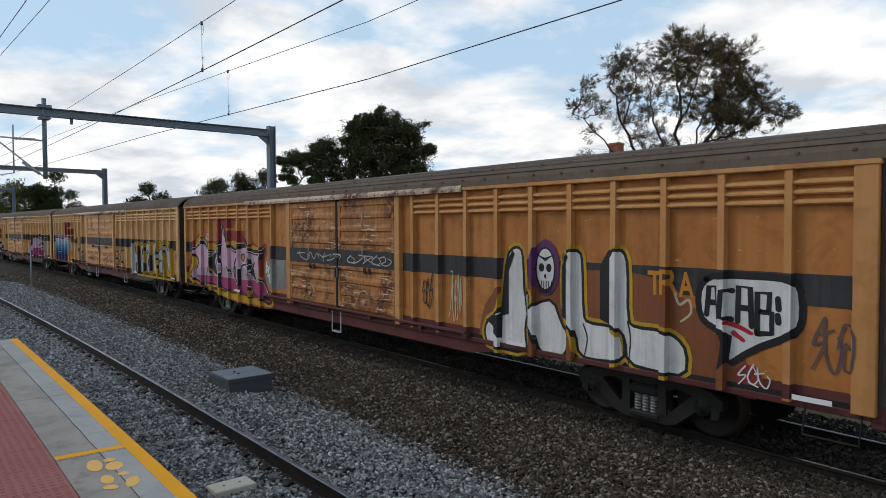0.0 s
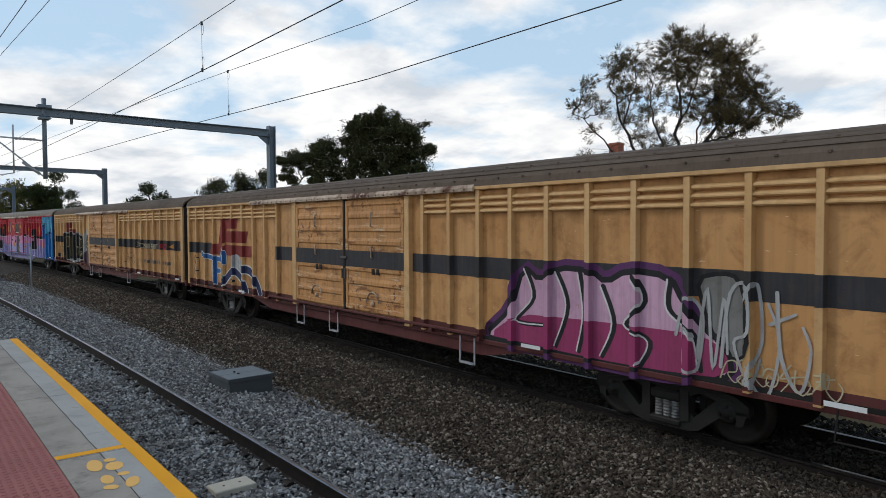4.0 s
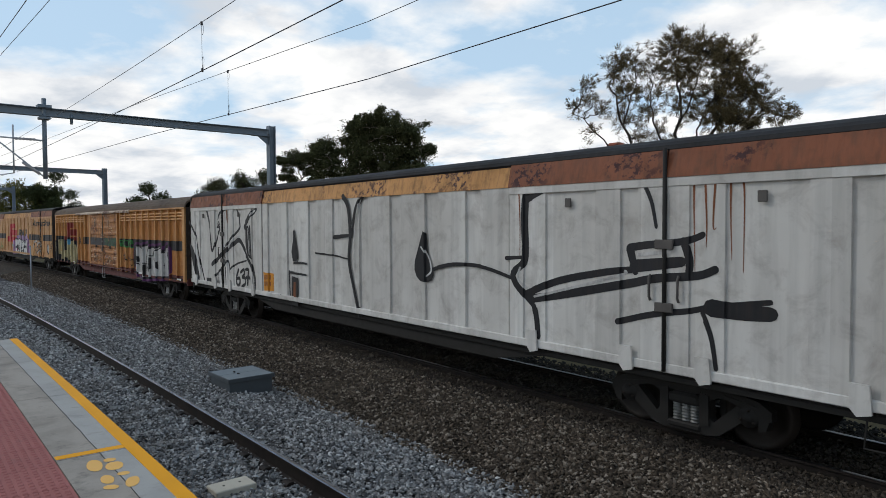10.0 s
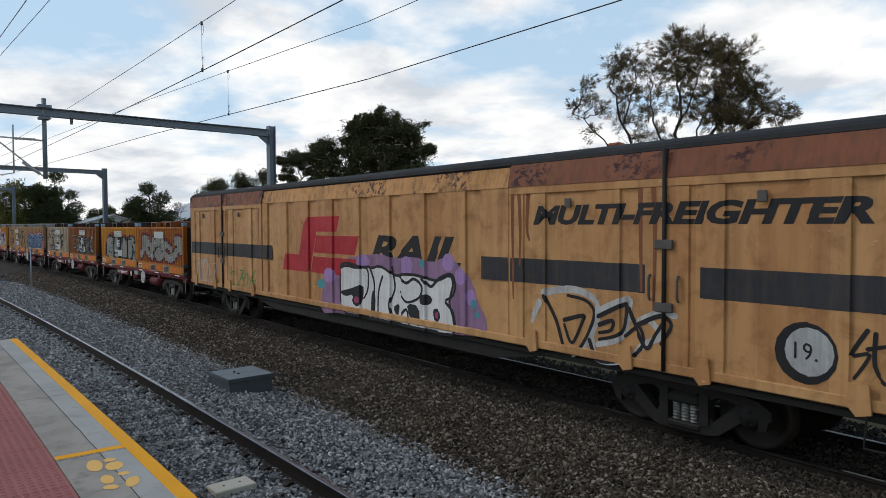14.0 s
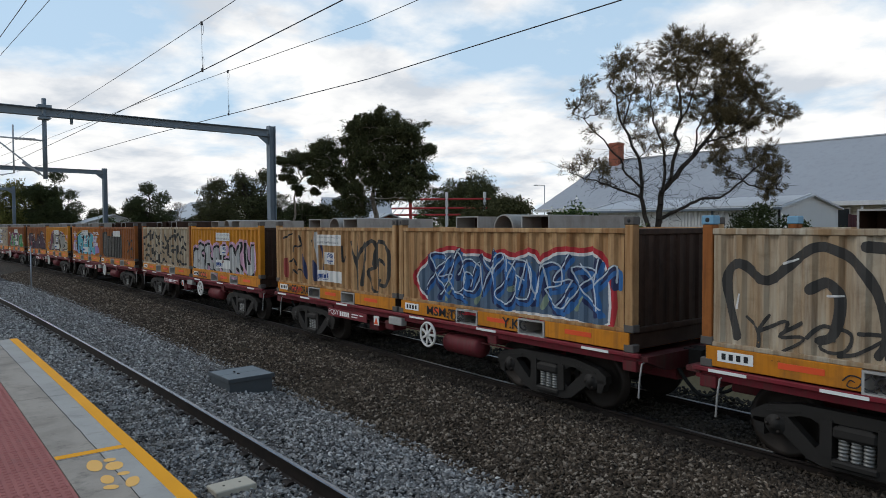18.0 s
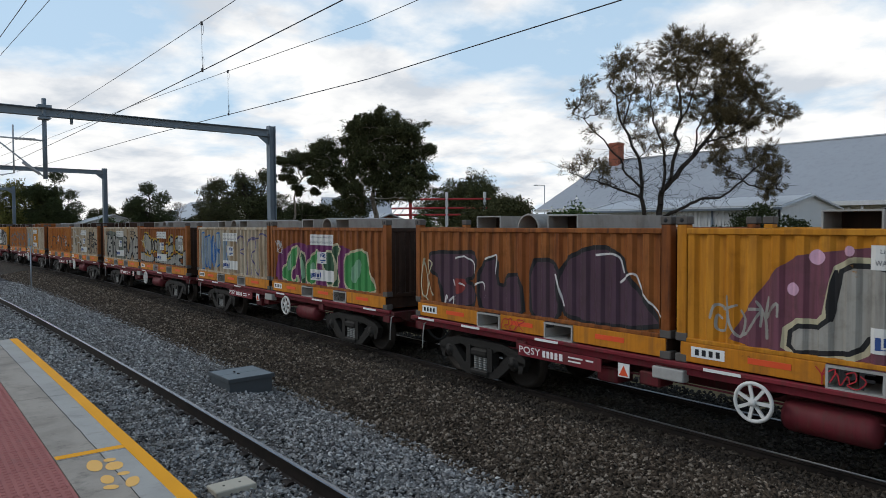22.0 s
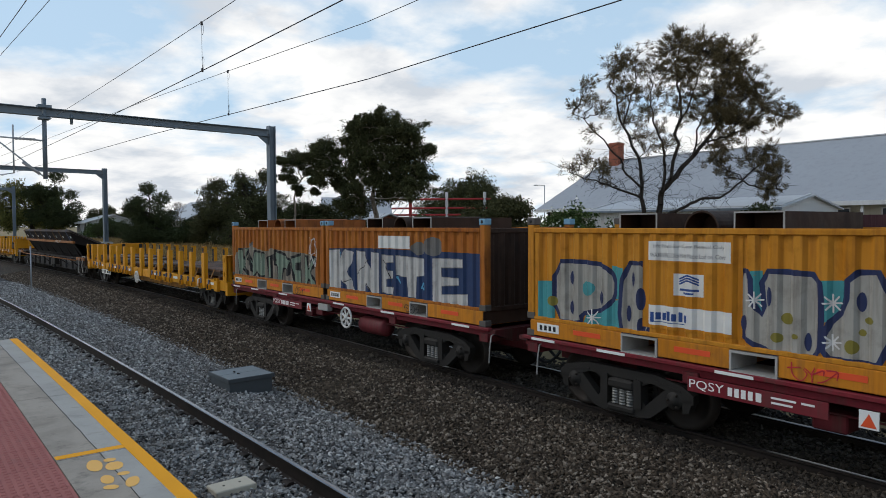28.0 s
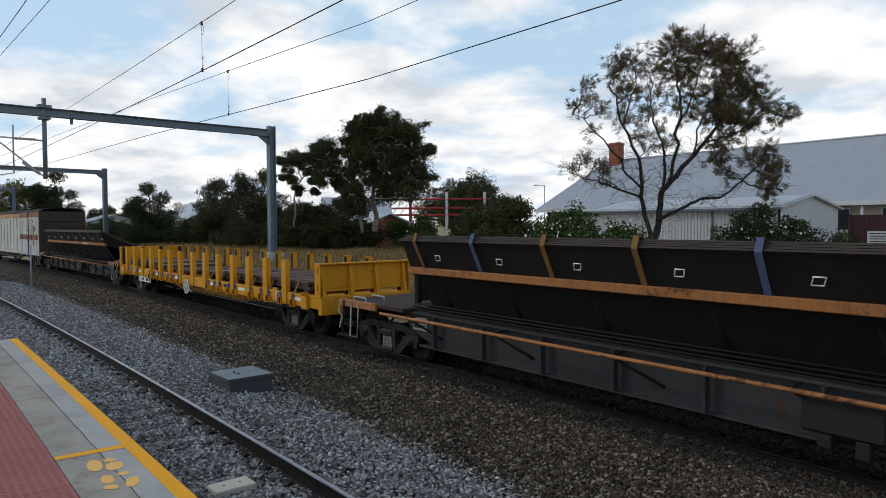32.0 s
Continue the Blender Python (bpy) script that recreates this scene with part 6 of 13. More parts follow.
        for y in (-0.5, 0.4):
            part("board_post", Geo().box(min(s * 7.46, s * 7.62), max(s * 7.46, s * 7.62), y, y + 0.10, 1.17, 1.95, 0.01), "tip_dark", t)
        part("notice", Geo().box(min(s * 7.57, s * 7.575), max(s * 7.57, s * 7.575), -0.34, 0.32, 1.3, 1.82), "c_brown", t, "rusty scratched notice")
        for y in (-1.2, -0.7):
            part("deck_loop", Geo().tube([(s * 8.55, y, 1.17), (s * 8.58, y, 1.25), (s * 9.1, y, 1.25), (s * 9.13, y, 1.17)], 0.018, 6), "pocket", t, "pale worn grab loop")
        part("corner_rail", Geo().tube([(s * 9.45, -1.36, 1.16), (s * 9.45, -1.42, 0.9), (s * 9.3, -1.42, 0.78), (s * 9.45, -1.40, 0.5)], 0.02, 6), "pocket", t, "pale worn grab rail")
        part("deck_edge", Geo().box(min(s * 7.9, s * 9.5), max(s * 7.9, s * 9.5), -1.37, -1.30, 1.02, 1.19, 0.01), "tip_orange", t, "scuffed orange deck edge")
        part("headstock", Geo().box(min(s * 9.38, s * 9.55), max(s * 9.38, s * 9.55), -1.3, 1.3, 0.75, 1.1, 0.015), "deck_rust", t)
        for x in (8.6, 8.95):
            part("ladder", Geo().tube([(s * x, -1.38, 1.15), (s * x, -1.42, 0.36), (s * (x + 0.32), -1.42, 0.36), (s * (x + 0.32), -1.38, 1.15)], 0.018, 6), "pocket" if x < 8.9 else "tip_dark", t)
        part("footboard", Geo().box(min(s * 8.7, s * 9.5), max(s * 8.7, s * 9.5), -1.45, -1.25, 0.32, 0.36, 0.006), "tip_dark", t)
        bogie(t, s * 7.9)
    draw_gear(t, 9.5)
    part("lettering", text_mesh("NOT TO BE LOOSE SHUNTED", 3.6, 0.80, 0.09, -1.03, "pocket"), None, t, "faded white warning words")
    for a, b in ((1.7, 2.0), (2.06, 2.3), (2.36, 2.6), (2.66, 2.75)):
        part("brand_bar", Geo().box(a, b, -1.034, -1.026, 0.76, 0.92), "pocket", t, "faded white marking")
    part("data_plate", Geo().box(-6.9, -6.4, -1.045, -1.03, 0.72, 1.0, 0.004), "pocket", t, "pale data plate")
    for z in (0.88, 0.77):
        part("plate_bar", Geo().box(-6.85, -6.47, -1.05, -1.045, z, z + 0.07), "black", t)
    rolling(t, s_mid, 8.1)
    return t



# ---- paint: graffiti, bands, lettering and placards
def spray(name, colour, chip=(0.30, 0.15, 0.05), wear=0.2, dirt=0.25):
    key = "spray_" + name
    MAT[key] = painted(key, colour, rust=chip, wear=wear, dirt=dirt, rough=0.5)
    return key


BLK, WHT, SIL = spray("black", (0.018, 0.018, 0.02)), spray("white", (0.66, 0.65, 0.63)), spray("silver", (0.44, 0.44, 0.43), dirt=0.4)
SIL2, CREAM, YEL = spray("dull_silver", (0.22, 0.215, 0.20), dirt=0.5), spray("cream", (0.50, 0.45, 0.30)), spray("yellow", (0.50, 0.29, 0.02), dirt=0.45)
PNK, MAG, LIL = spray("pink", (0.60, 0.36, 0.48)), spray("magenta", (0.32, 0.045, 0.13)), spray("lilac", (0.36, 0.22, 0.45))
LAV, RED, DRED = spray("lavender", (0.34, 0.31, 0.56)), spray("red", (0.42, 0.025, 0.035)), spray("oxide_red", (0.24, 0.035, 0.03))
NAVY, BLU, SKY = spray("navy", (0.02, 0.03, 0.09)), spray("blue", (0.03, 0.13, 0.34)), spray("sky_blue", (0.10, 0.33, 0.50))
TEAL, GRN, DGRN = spray("teal", (0.06, 0.28, 0.30)), spray("green", (0.05, 0.25, 0.07)), spray("dark_green", (0.03, 0.09, 0.045))
PUR, OLV, ORG = spray("purple", (0.11, 0.035, 0.12)), spray("olive", (0.085, 0.065, 0.03), dirt=0.4), spray("orange", (0.58, 0.24, 0.03))
CYAN, MRED, BRN = spray("cyan", (0.12, 0.42, 0.48)), spray("mural_red", (0.36, 0.018, 0.03), wear=0.1), spray("brown", (0.22, 0.075, 0.03))
OLDWHT = spray("old_white", (0.50, 0.49, 0.47), dirt=0.5)
MCYAN = spray("mural_cyan", (0.10, 0.43, 0.60), wear=0.1, dirt=0.12)
GREY, MPNK, GGRN = spray("grey", (0.15, 0.145, 0.14), dirt=0.4), spray("mural_pink", (0.62, 0.25, 0.44), wear=0.1), spray("grey_green", (0.22, 0.28, 0.20), dirt=0.4)
MAT["placard"] = plain("placard_white", (0.62, 0.61, 0.58), 0.55, vary=0.2, scale=3)
MAT["ink_blue"] = plain("logo_blue", (0.03, 0.07, 0.22), 0.5)
MAT["ink"] = plain("placard_ink", (0.16, 0.16, 0.17), 0.6)


def smooth_line(pts, n=5):
    """A soft curve through the points."""
    if len(pts) < 3:
        return pts
    p = [pts[0]] + list(pts) + [pts[-1]]
    out = []
    for a, b, c, d in zip(p, p[1:], p[2:], p[3:]):
        for k in range(n):
            t = k / n
            out.append(tuple(0.5 * (2 * b[i] + (c[i] - a[i]) * t + (2 * a[i] - 5 * b[i] + 4 * c[i] - d[i]) * t * t + (3 * b[i] - a[i] - 3 * c[i] + d[i]) * t ** 3) for i in (0, 1)))
    return out + [pts[-1]]


def stroke(pts, w, soft=True, taper=1.0):
    """One brush stroke as a strip of quads with rounded ends."""
    pts = smooth_line(pts) if soft else list(pts)
    bm = bmesh.new()
    rows, m = [], len(pts) - 1
    for k, p in enumerate(pts):
        a, b = pts[max(0, k - 1)], pts[min(m, k + 1)]
        dx, dz = b[0] - a[0], b[1] - a[1]
        L = math.hypot(dx, dz) or 1.0
        h = w / 2 * (1 + (taper - 1) * k / m)
        rows.append(((p[0] - dz / L * h, p[1] + dx / L * h), (p[0] + dz / L * h, p[1] - dx / L * h), (dx / L * h, dz / L * h)))
    v = [[bm.verts.new((q[0], 0, q[1])) for q in r[:2]] for r in rows]
    for a, b in zip(v, v[1:]):
        bm.faces.new((a[0], a[1], b[1], b[0]))
    for k, s in ((0, -1), (m, 1)):
        c, d = pts[k], rows[k][2]
        left, right = rows[k][0], rows[k][1]
        cap = []
        for j in range(1, 4):
            a = math.pi * j / 4
            ox, oz = left[0] - c[0], left[1] - c[1]
            cap.append(bm.verts.new((c[0] + ox * math.cos(a) + s * d[0] * math.sin(a), 0, c[1] + oz * math.cos(a) + s * d[1] * math.sin(a))))
        bm.faces.new([v[k][0]] + cap + [v[k][1]])
    return bm


def dot(x, z, r, rz=None, n=16):
    rz = rz or r
    return flat_polys([[(x + r * math.cos(k * math.tau / n), z + rz * math.sin(k * math.tau / n)) for k in range(n)]])


def poly(pts, soft=0):
    return flat_polys([chaikin(list(pts), soft) if soft else list(pts)])


def glyphs(word, x0, x1, z0, z1, weight, seed, wild=0.06, squeeze=0.1):
    """Each letter on its own, fattened, bent and knocked about a little."""
    rng = random.Random(seed)
    out, n = [], len(word)
    w = (x1 - x0) / n
    for k, ch in enumerate(word):
        dz, dh, tilt = rng.uniform(-wild, wild), rng.uniform(1 - wild, 1 + wild), rng.uniform(-wild, wild)
        a, b, p, q = rng.uniform(0.4, 1.0), rng.uniform(0.4, 1.0), rng.random() * 6, rng.random() * 6
        if ch == " ":
            continue
        slim = 0.3 if ch in "I1il!:." else 1.0
        bm = flat_text(ch, x0 + k * w + w * (squeeze + (1 - slim) * 0.35), z0 + dz, (z1 - z0) * dh, w * (1 - squeeze * 1.2) * slim, weight, 0.0, tilt)
        for v in bm.verts:
            x, z = v.co.x, v.co.z
            v.co.x += wild * a * (z1 - z0) * math.sin(4.2 * (z - z0) / (z1 - z0) + p)
            v.co.z += wild * b * (z1 - z0) * math.sin(3.6 * (x - x0) / w + q)
        out.append(bm)
    return out


def lower_part(bms, z):
    """What lies under a wavy height of flat shapes."""
    for bm in bms:
        bmesh.ops.bisect_plane(bm, geom=bm.verts[:] + bm.edges[:] + bm.faces[:], plane_co=(0, 0, z), plane_no=(0.12, 0, 1), clear_outer=True)
    return bms


SIGNS = [[[(0, 0.2), (0.3, 1.0), (0.55, 0.1), (0.85, 0.9), (1.0, 0.3)]],
         [[(0, 0.5), (0.3, 1.0), (0.9, 0.8), (0.8, 0.1), (0.3, 0.1), (0.35, 0.6), (0.6, 0.5)]],
         [[(0, 0), (0.5, 0.6), (1.0, 1.0), (0.2, 1.05), (0.6, 0.4), (1.05, 0.0)]],
         [[(0.1, 1.1), (0.2, 0.3), (0.7, -0.1), (1.0, 0.4), (0.8, 0.7)], [(-0.1, 0.7), (0.6, 0.85)]],
         [[(0, 0), (0.4, 0.2), (1.0, 0.9)], [(0.5, 1.0), (1.05, 0.97), (1.0, 0.4)]],
         [[(0.5, 1.15), (0.1, 0.4), (0.5, 0.0), (0.9, 0.4), (0.45, 1.1)], [(0.2, 0.1), (0.9, -0.1)]],
         [[(0.5, -0.1), (0.4, 0.5), (0.0, 1.0)], [(0.4, 0.5), (0.55, 1.15)], [(0.42, 0.5), (1.0, 1.0), (1.05, 0.6)]],
         [[(0.75, 1.15), (0.2, 0.5), (0.8, 0.55), (0.25, -0.1)]],
         [[(0, 0.9), (0.4, 1.1), (0.5, 0.5), (0.1, 0.1), (0.6, -0.1), (1.0, 0.5), (0.7, 0.9)]],
         [[(0.0, 0.05), (0.25, 0.9), (0.8, 1.0), (0.9, 0.5), (0.4, 0.35), (0.9, -0.1), (1.2, 0.2)]]]


def signs(n, x0, x1, z0, z1, seed, spread=1.15):
    """Made-up brush signs in a row, overlapping a little."""
    rng = random.Random(seed)
    w, out, last = (x1 - x0) / n, [], None
    for k in range(n):
        pick = rng.choice([i for i in range(len(SIGNS)) if i != last])
        last = pick
        dx, dz, sl, st = rng.uniform(-0.08, 0.08), rng.uniform(-0.06, 0.06), rng.uniform(-0.12, 0.22), rng.uniform(0.85, 1.1)
        out.append([[(x0 + (k + dx + (px * spread + pz * sl)) * w, z0 + (pz * st + dz) * (z1 - z0)) for px, pz in p] for p in SIGNS[pick]])
    return out


def wildstyle(t, side, x0, x1, z0, z1, fill, line, halo=None, n=5, fat=0.26, edge=0.10, seed=1, lift=0.004, second=None):
    """Interlocked strokes that cannot be read as letters."""
    cells = signs(n, x0 + fat / 2, x1 - fat / 2, z0 + fat / 2, z1 - fat / 2, seed)
    if halo:
        lay("graffiti_glow", [stroke(p, fat + edge * 3.2) for c in cells for p in c], halo, t, side, lift)
    for k, c in enumerate(cells):
        up = lift + 0.002 + 0.0018 * k
        lay("graffiti_outline", [stroke(p, fat + edge, True, 0.8) for p in c], line, t, side, up)
        lay("graffiti_fill", [stroke(p, fat, True, 0.75) for p in c], fill, t, side, up + 0.0006, "painted graffiti in interlocked strokes")
        if second:
            lay("graffiti_fade", lower_part([stroke(p, fat, True, 0.75) for p in c], z0 + (z1 - z0) * (0.4 + 0.12 * math.sin(k * 1.9))), second, t, side, up + 0.0011)
        lay("graffiti_shine", [stroke([(p[0][0] - fat * 0.3, p[0][1]), (p[0][0] * 0.55 + p[1][0] * 0.45 - fat * 0.3, p[0][1] * 0.55 + p[1][1] * 0.45)], 0.03) for p in c[:1]], WHT, t, side, up + 0.0015)


def tag(t, side, x, z, w, h, mat, seed, width=0.03, loops=5, lift=0.017):
    """A quick scrawl of looping signs."""
    cells = signs(max(2, loops), x, x + w, z, z + h, seed, 1.25)
    lay("tag", [stroke(p, width, True, 0.7) for c in cells for p in c], mat, t, side, lift, "scrawled tag")


def rail_mark(t, side, x, z, k=1.0, mat=None):
    """The company's mark as plain slanting bars."""
    sh = [[(0.0, 0.0), (0.12, 0.36), (0.80, 0.36), (1.02, 1.0), (1.2, 1.17), (2.5, 1.17), (2.38, 0.86), (1.55, 0.86), (1.22, 0.0)],
          [(1.40, 0.42), (1.55, 0.78), (3.3, 0.78), (3.15, 0.42)], [(1.28, 0.0), (1.38, 0.34), (3.65, 0.34), (3.52, 0.0)]]
    lay("company_mark", [poly([(x + px * k, z + pz * k) for px, pz in s]) for s in sh], mat or DRED, t, side, 0.0045, "dark red slanting company mark")


def lay_each(name, bms, mat, parent, side, lift, label=""):
    """Each flat shape as a part of its own, hairs apart."""
    for k, bm in enumerate(bms):
        lay(name, bm, mat, parent, side, lift + 0.00015 * (k % 10), label)


def shape(t, side, pts, fill, line=None, w=0.05, lift=0.006, soft=2, halo=None, label="painted graffiti letter"):
    """A filled outline with a painted edge and, if wanted, a glow round it."""
    loop = chaikin(list(pts), soft) if soft else list(pts)
    if halo:
        lay("graffiti_glow", stroke(loop + loop[:1], w * 3.2, False), halo, t, side, lift - 0.0012)
    lay("graffiti_letter", flat_polys([loop]), fill, t, side, lift, label)
    if line:
        lay("graffiti_outline", stroke(loop + loop[:1], w, False), line, t, side, lift + 0.0007)


def lines(t, side, rows, mat, w=0.05, lift=0.012, taper=0.7, name="graffiti_line"):
    """Brush lines, each through its points."""
    lay(name, [stroke(p, w, True, taper) for p in rows], mat, t, side, lift, "painted brush lines")


def blobs(t, side, pts, mat, lift=0.012, name="graffiti_spot"):
    """Round spots (x, z, rx, rz)."""
    lay_each(name, [dot(*p) for p in pts], mat, t, side, lift)


VS, FS, CS = VAN_SIDE, FLAT_SIDE, CONT_SIDE

# first van: giant white letters and a speech bubble
t = VANS["a"]
lay("sprayed_cloud", poly([(4.8, 0.61), (4.96, 1.5), (5.41, 1.89), (6.48, 2.19), (8.04, 2.28), (8.78, 2.15), (9.08, 1.87), (9.68, 1.5), (9.9, 1.25), (9.94, 0.8), (8.97, 0.89), (6.97, 0.84)], 2), BRN, t, VS, 0.0036, "rust-red sprayed cloud")
lay("red_patch", poly([(9.76, 1.22), (10.08, 1.17), (10.09, 0.78), (9.69, 0.78)], 1), DRED, t, VS, 0.0042)
shape(t, VS, [(5.6, 2.41), (5.76, 2.56), (5.94, 2.54), (5.99, 2.35), (6.02, 1.69), (6.1, 1.84), (6.2, 1.8), (6.17, 1.56), (6.07, 1.41), (6.03, 1.12), (6.1, 0.77), (5.14, 0.79), (5.04, 0.9), (5.01, 1.1), (5.14, 1.29), (5.41, 1.39), (5.5, 1.55), (5.55, 1.94)], WHT, BLK, 0.05, 0.0066, 1, YEL, "huge white graffiti letter")
shape(t, VS, [(6.33, 1.67), (6.67, 1.74), (6.85, 1.36), (6.97, 1.24), (6.97, 0.97), (6.85, 0.84), (6.49, 0.79), (6.3, 0.97), (6.17, 1.23), (6.07, 1.46)], WHT, BLK, 0.05, 0.0082, 1, None, "huge white graffiti letter")
shape(t, VS, [(6.88, 2.37), (7.02, 2.54), (7.22, 2.53), (7.27, 2.36), (7.29, 1.54), (7.37, 1.44), (7.79, 1.44), (7.99, 1.4), (8.06, 1.25), (8.05, 0.96), (7.64, 0.89), (7.2, 0.9), (7.14, 1.26), (6.91, 1.45)], WHT, BLK, 0.05, 0.0098, 1, YEL, "huge white graffiti letter")
shape(t, VS, [(7.79, 2.44), (7.89, 2.57), (8.04, 2.55), (8.11, 2.35), (8.11, 1.54), (8.24, 1.47), (8.66, 1.48), (8.92, 1.41), (9.07, 1.23), (9.05, 0.9), (8.62, 0.89), (8.1, 0.93), (8.07, 1.29), (7.94, 1.41), (7.79, 1.5)], WHT, BLK, 0.05, 0.0114, 1, YEL, "huge white graffiti letter")
for k, pts in enumerate(([(5.55, 2.24), (5.74, 2.51), (5.79, 2.44), (5.64, 2.14), (5.64, 1.4), (5.44, 1.35)], [(6.85, 2.29), (7.01, 2.51), (7.06, 2.43), (6.97, 2.21), (6.97, 1.41), (6.85, 1.49)], [(7.61, 2.33), (7.76, 2.55), (7.94, 2.58), (7.82, 2.38), (7.8, 1.46), (7.61, 1.52)], [(5.04, 1.25), (5.49, 1.39), (5.47, 0.95), (5.2, 1.17)])):
    lay("graffiti_shade", poly(pts), BLK, t, VS, 0.0128 + 0.0003 * k)
lines(t, VS, [[(6.03, 1.83), (6.1, 1.41), (6.3, 1.06), (6.42, 0.78)], [(7.29, 1.41), (7.37, 1.2), (7.31, 0.91)], [(8.11, 1.54), (8.16, 1.3), (8.13, 0.93)]], BLK, 0.03, 0.0136)
lay("mask_glow", dot(6.5, 2.24, 0.31, 0.46), PUR, t, VS, 0.0142)
lay("mask_outline", dot(6.5, 2.2, 0.22, 0.38), BLK, t, VS, 0.0152)
lay("mask", dot(6.5, 2.22, 0.19, 0.33), WHT, t, VS, 0.0165, "white painted mask")
lay("mask_marks", [dot(6.42, 2.24, 0.06, 0.07), dot(6.58, 2.24, 0.06, 0.07), poly([(6.3, 2.46), (6.5, 2.34), (6.7, 2.46), (6.5, 2.4)]), dot(6.5, 2.1, 0.025, 0.04)] + [stroke([(6.36 + k * 0.055, 2.02), (6.37 + k * 0.05, 1.82)], 0.02) for k in range(6)], BLK, t, VS, 0.0178)
shape(t, VS, [(9.29, 2.2), (9.46, 2.29), (10.37, 2.3), (10.52, 2.23), (10.56, 1.87), (10.5, 1.67), (10.35, 1.58), (9.97, 1.4), (9.59, 1.11), (9.64, 1.55), (9.39, 1.61), (9.24, 1.74), (9.21, 2.03)], WHT, BLK, 0.09, 0.0068, 1, None, "white speech bubble")
lay("bubble_shade", poly([(9.53, 1.08), (9.62, 1.55), (9.69, 1.53), (9.65, 1.21)]), BLK, t, VS, 0.0085)
lay("lettering", [stroke(p, 0.075, False) for p in ([(9.34, 1.77), (9.37, 2.13), (9.48, 2.14), (9.51, 1.76)], [(9.35, 1.93), (9.49, 1.93)], [(9.69, 2.1), (9.58, 2.09), (9.56, 1.76), (9.68, 1.74)], [(9.76, 1.72), (9.77, 2.16), (9.92, 2.15), (9.94, 1.68)], [(9.77, 1.9), (9.93, 1.89)], [(10.01, 1.6), (10.01, 2.1), (10.16, 2.1), (10.15, 1.88), (10.02, 1.87), (10.19, 1.86), (10.19, 1.62), (10.02, 1.6)], [(10.26, 2.04), (10.27, 1.92)], [(10.26, 1.84), (10.27, 1.76)])], BLK, t, VS, 0.0095, "black capital letters")
lines(t, VS, [[(9.64, 1.69), (9.79, 1.65), (9.94, 1.59)], [(9.71, 1.57), (9.84, 1.49)]], RED, 0.07, 0.0095)
lines(t, VS, [[(8.87, 2), (8.94, 1.86), (9.08, 1.93), (9.11, 1.76), (8.96, 1.63)]], CREAM, 0.04, 0.006)
tag(t, VS, 10.6, 1.3, 0.5, 0.5, spray("faint_blue", (0.10, 0.075, 0.09)), 11, 0.03, 3)
tag(t, VS, 9.75, 0.96, 0.4, 0.2, WHT, 12, 0.022, 3)
lay("under_word", glyphs("TRA", 8.42, 9.15, 1.98, 2.3, 0.01, 4, 0.02), ORG, t, VS, 0.0055)
tag(t, VS, 4.0, 1.15, 0.35, 0.8, CREAM, 13, 0.022, 4)
tag(t, VS, 3.15, 1.35, 0.35, 0.5, BLK, 14, 0.03, 3)
lay("end_letter", flat_text("B", 11.16, 1.62, 0.14), BLK, t, VS, 0.004)
tag(t, VS, -2.1, 2.08, 2.0, 0.17, SIL, 15, 0.03, 4)
tag(t, VS, 0.3, 2.08, 1.8, 0.17, SIL, 16, 0.03, 5)
lay("grey_patch", poly([(-4.5, 1.15), (-4.5, 1.95), (-2.8, 2.0), (-2.75, 1.2)], 1), SIL2, t, VS, 0.0045)
rail_mark(t, VS, -9.2, 2.0)
# a pink and magenta piece of interlocked letters on red and yellow clouds
lay("red_cloud", poly([(-11.51, 0.73), (-11.24, 1.42), (-10.98, 1.81), (-10.41, 2.51), (-10.02, 2.67), (-9.66, 2.58), (-9.25, 2.33), (-8.67, 2.47), (-8.25, 2.3), (-7.91, 2.45), (-7.53, 2.58), (-7.18, 2.59), (-6.8, 2.56), (-6.35, 2.39), (-5.86, 2.27), (-5.55, 2.35), (-5.34, 2.47), (-5.06, 2.35), (-4.73, 2.27), (-4.55, 2.41), (-4.37, 2.42), (-4.34, 2.17), (-4.54, 1.9), (-4.6, 1.64), (-4.41, 1.28), (-4.23, 0.94), (-3.95, 0.76), (-3.95, 0.55), (-5.53, 0.52), (-7.26, 0.55), (-9.38, 0.82), (-11.42, 0.91)], 1), DRED, t, VS, 0.0048)
lay("yellow_cloud", poly([(-11.47, 0.96), (-11.07, 1.38), (-10.73, 1.77), (-10.33, 2.46), (-9.95, 2.6), (-9.59, 2.51), (-9.18, 2.26), (-8.6, 2.4), (-8.25, 2.22), (-7.91, 2.32), (-7.18, 2.43), (-6.8, 2.49), (-6.35, 2.31), (-5.63, 2.24), (-5.34, 2.37), (-4.99, 2.28), (-4.61, 2.24), (-4.85, 1.87), (-4.66, 1.37), (-4.35, 1.1), (-3.95, 0.91), (-3.95, 0.61), (-4.52, 0.59), (-7.26, 0.57), (-9.38, 0.84)], 1), YEL, t, VS, 0.0060)
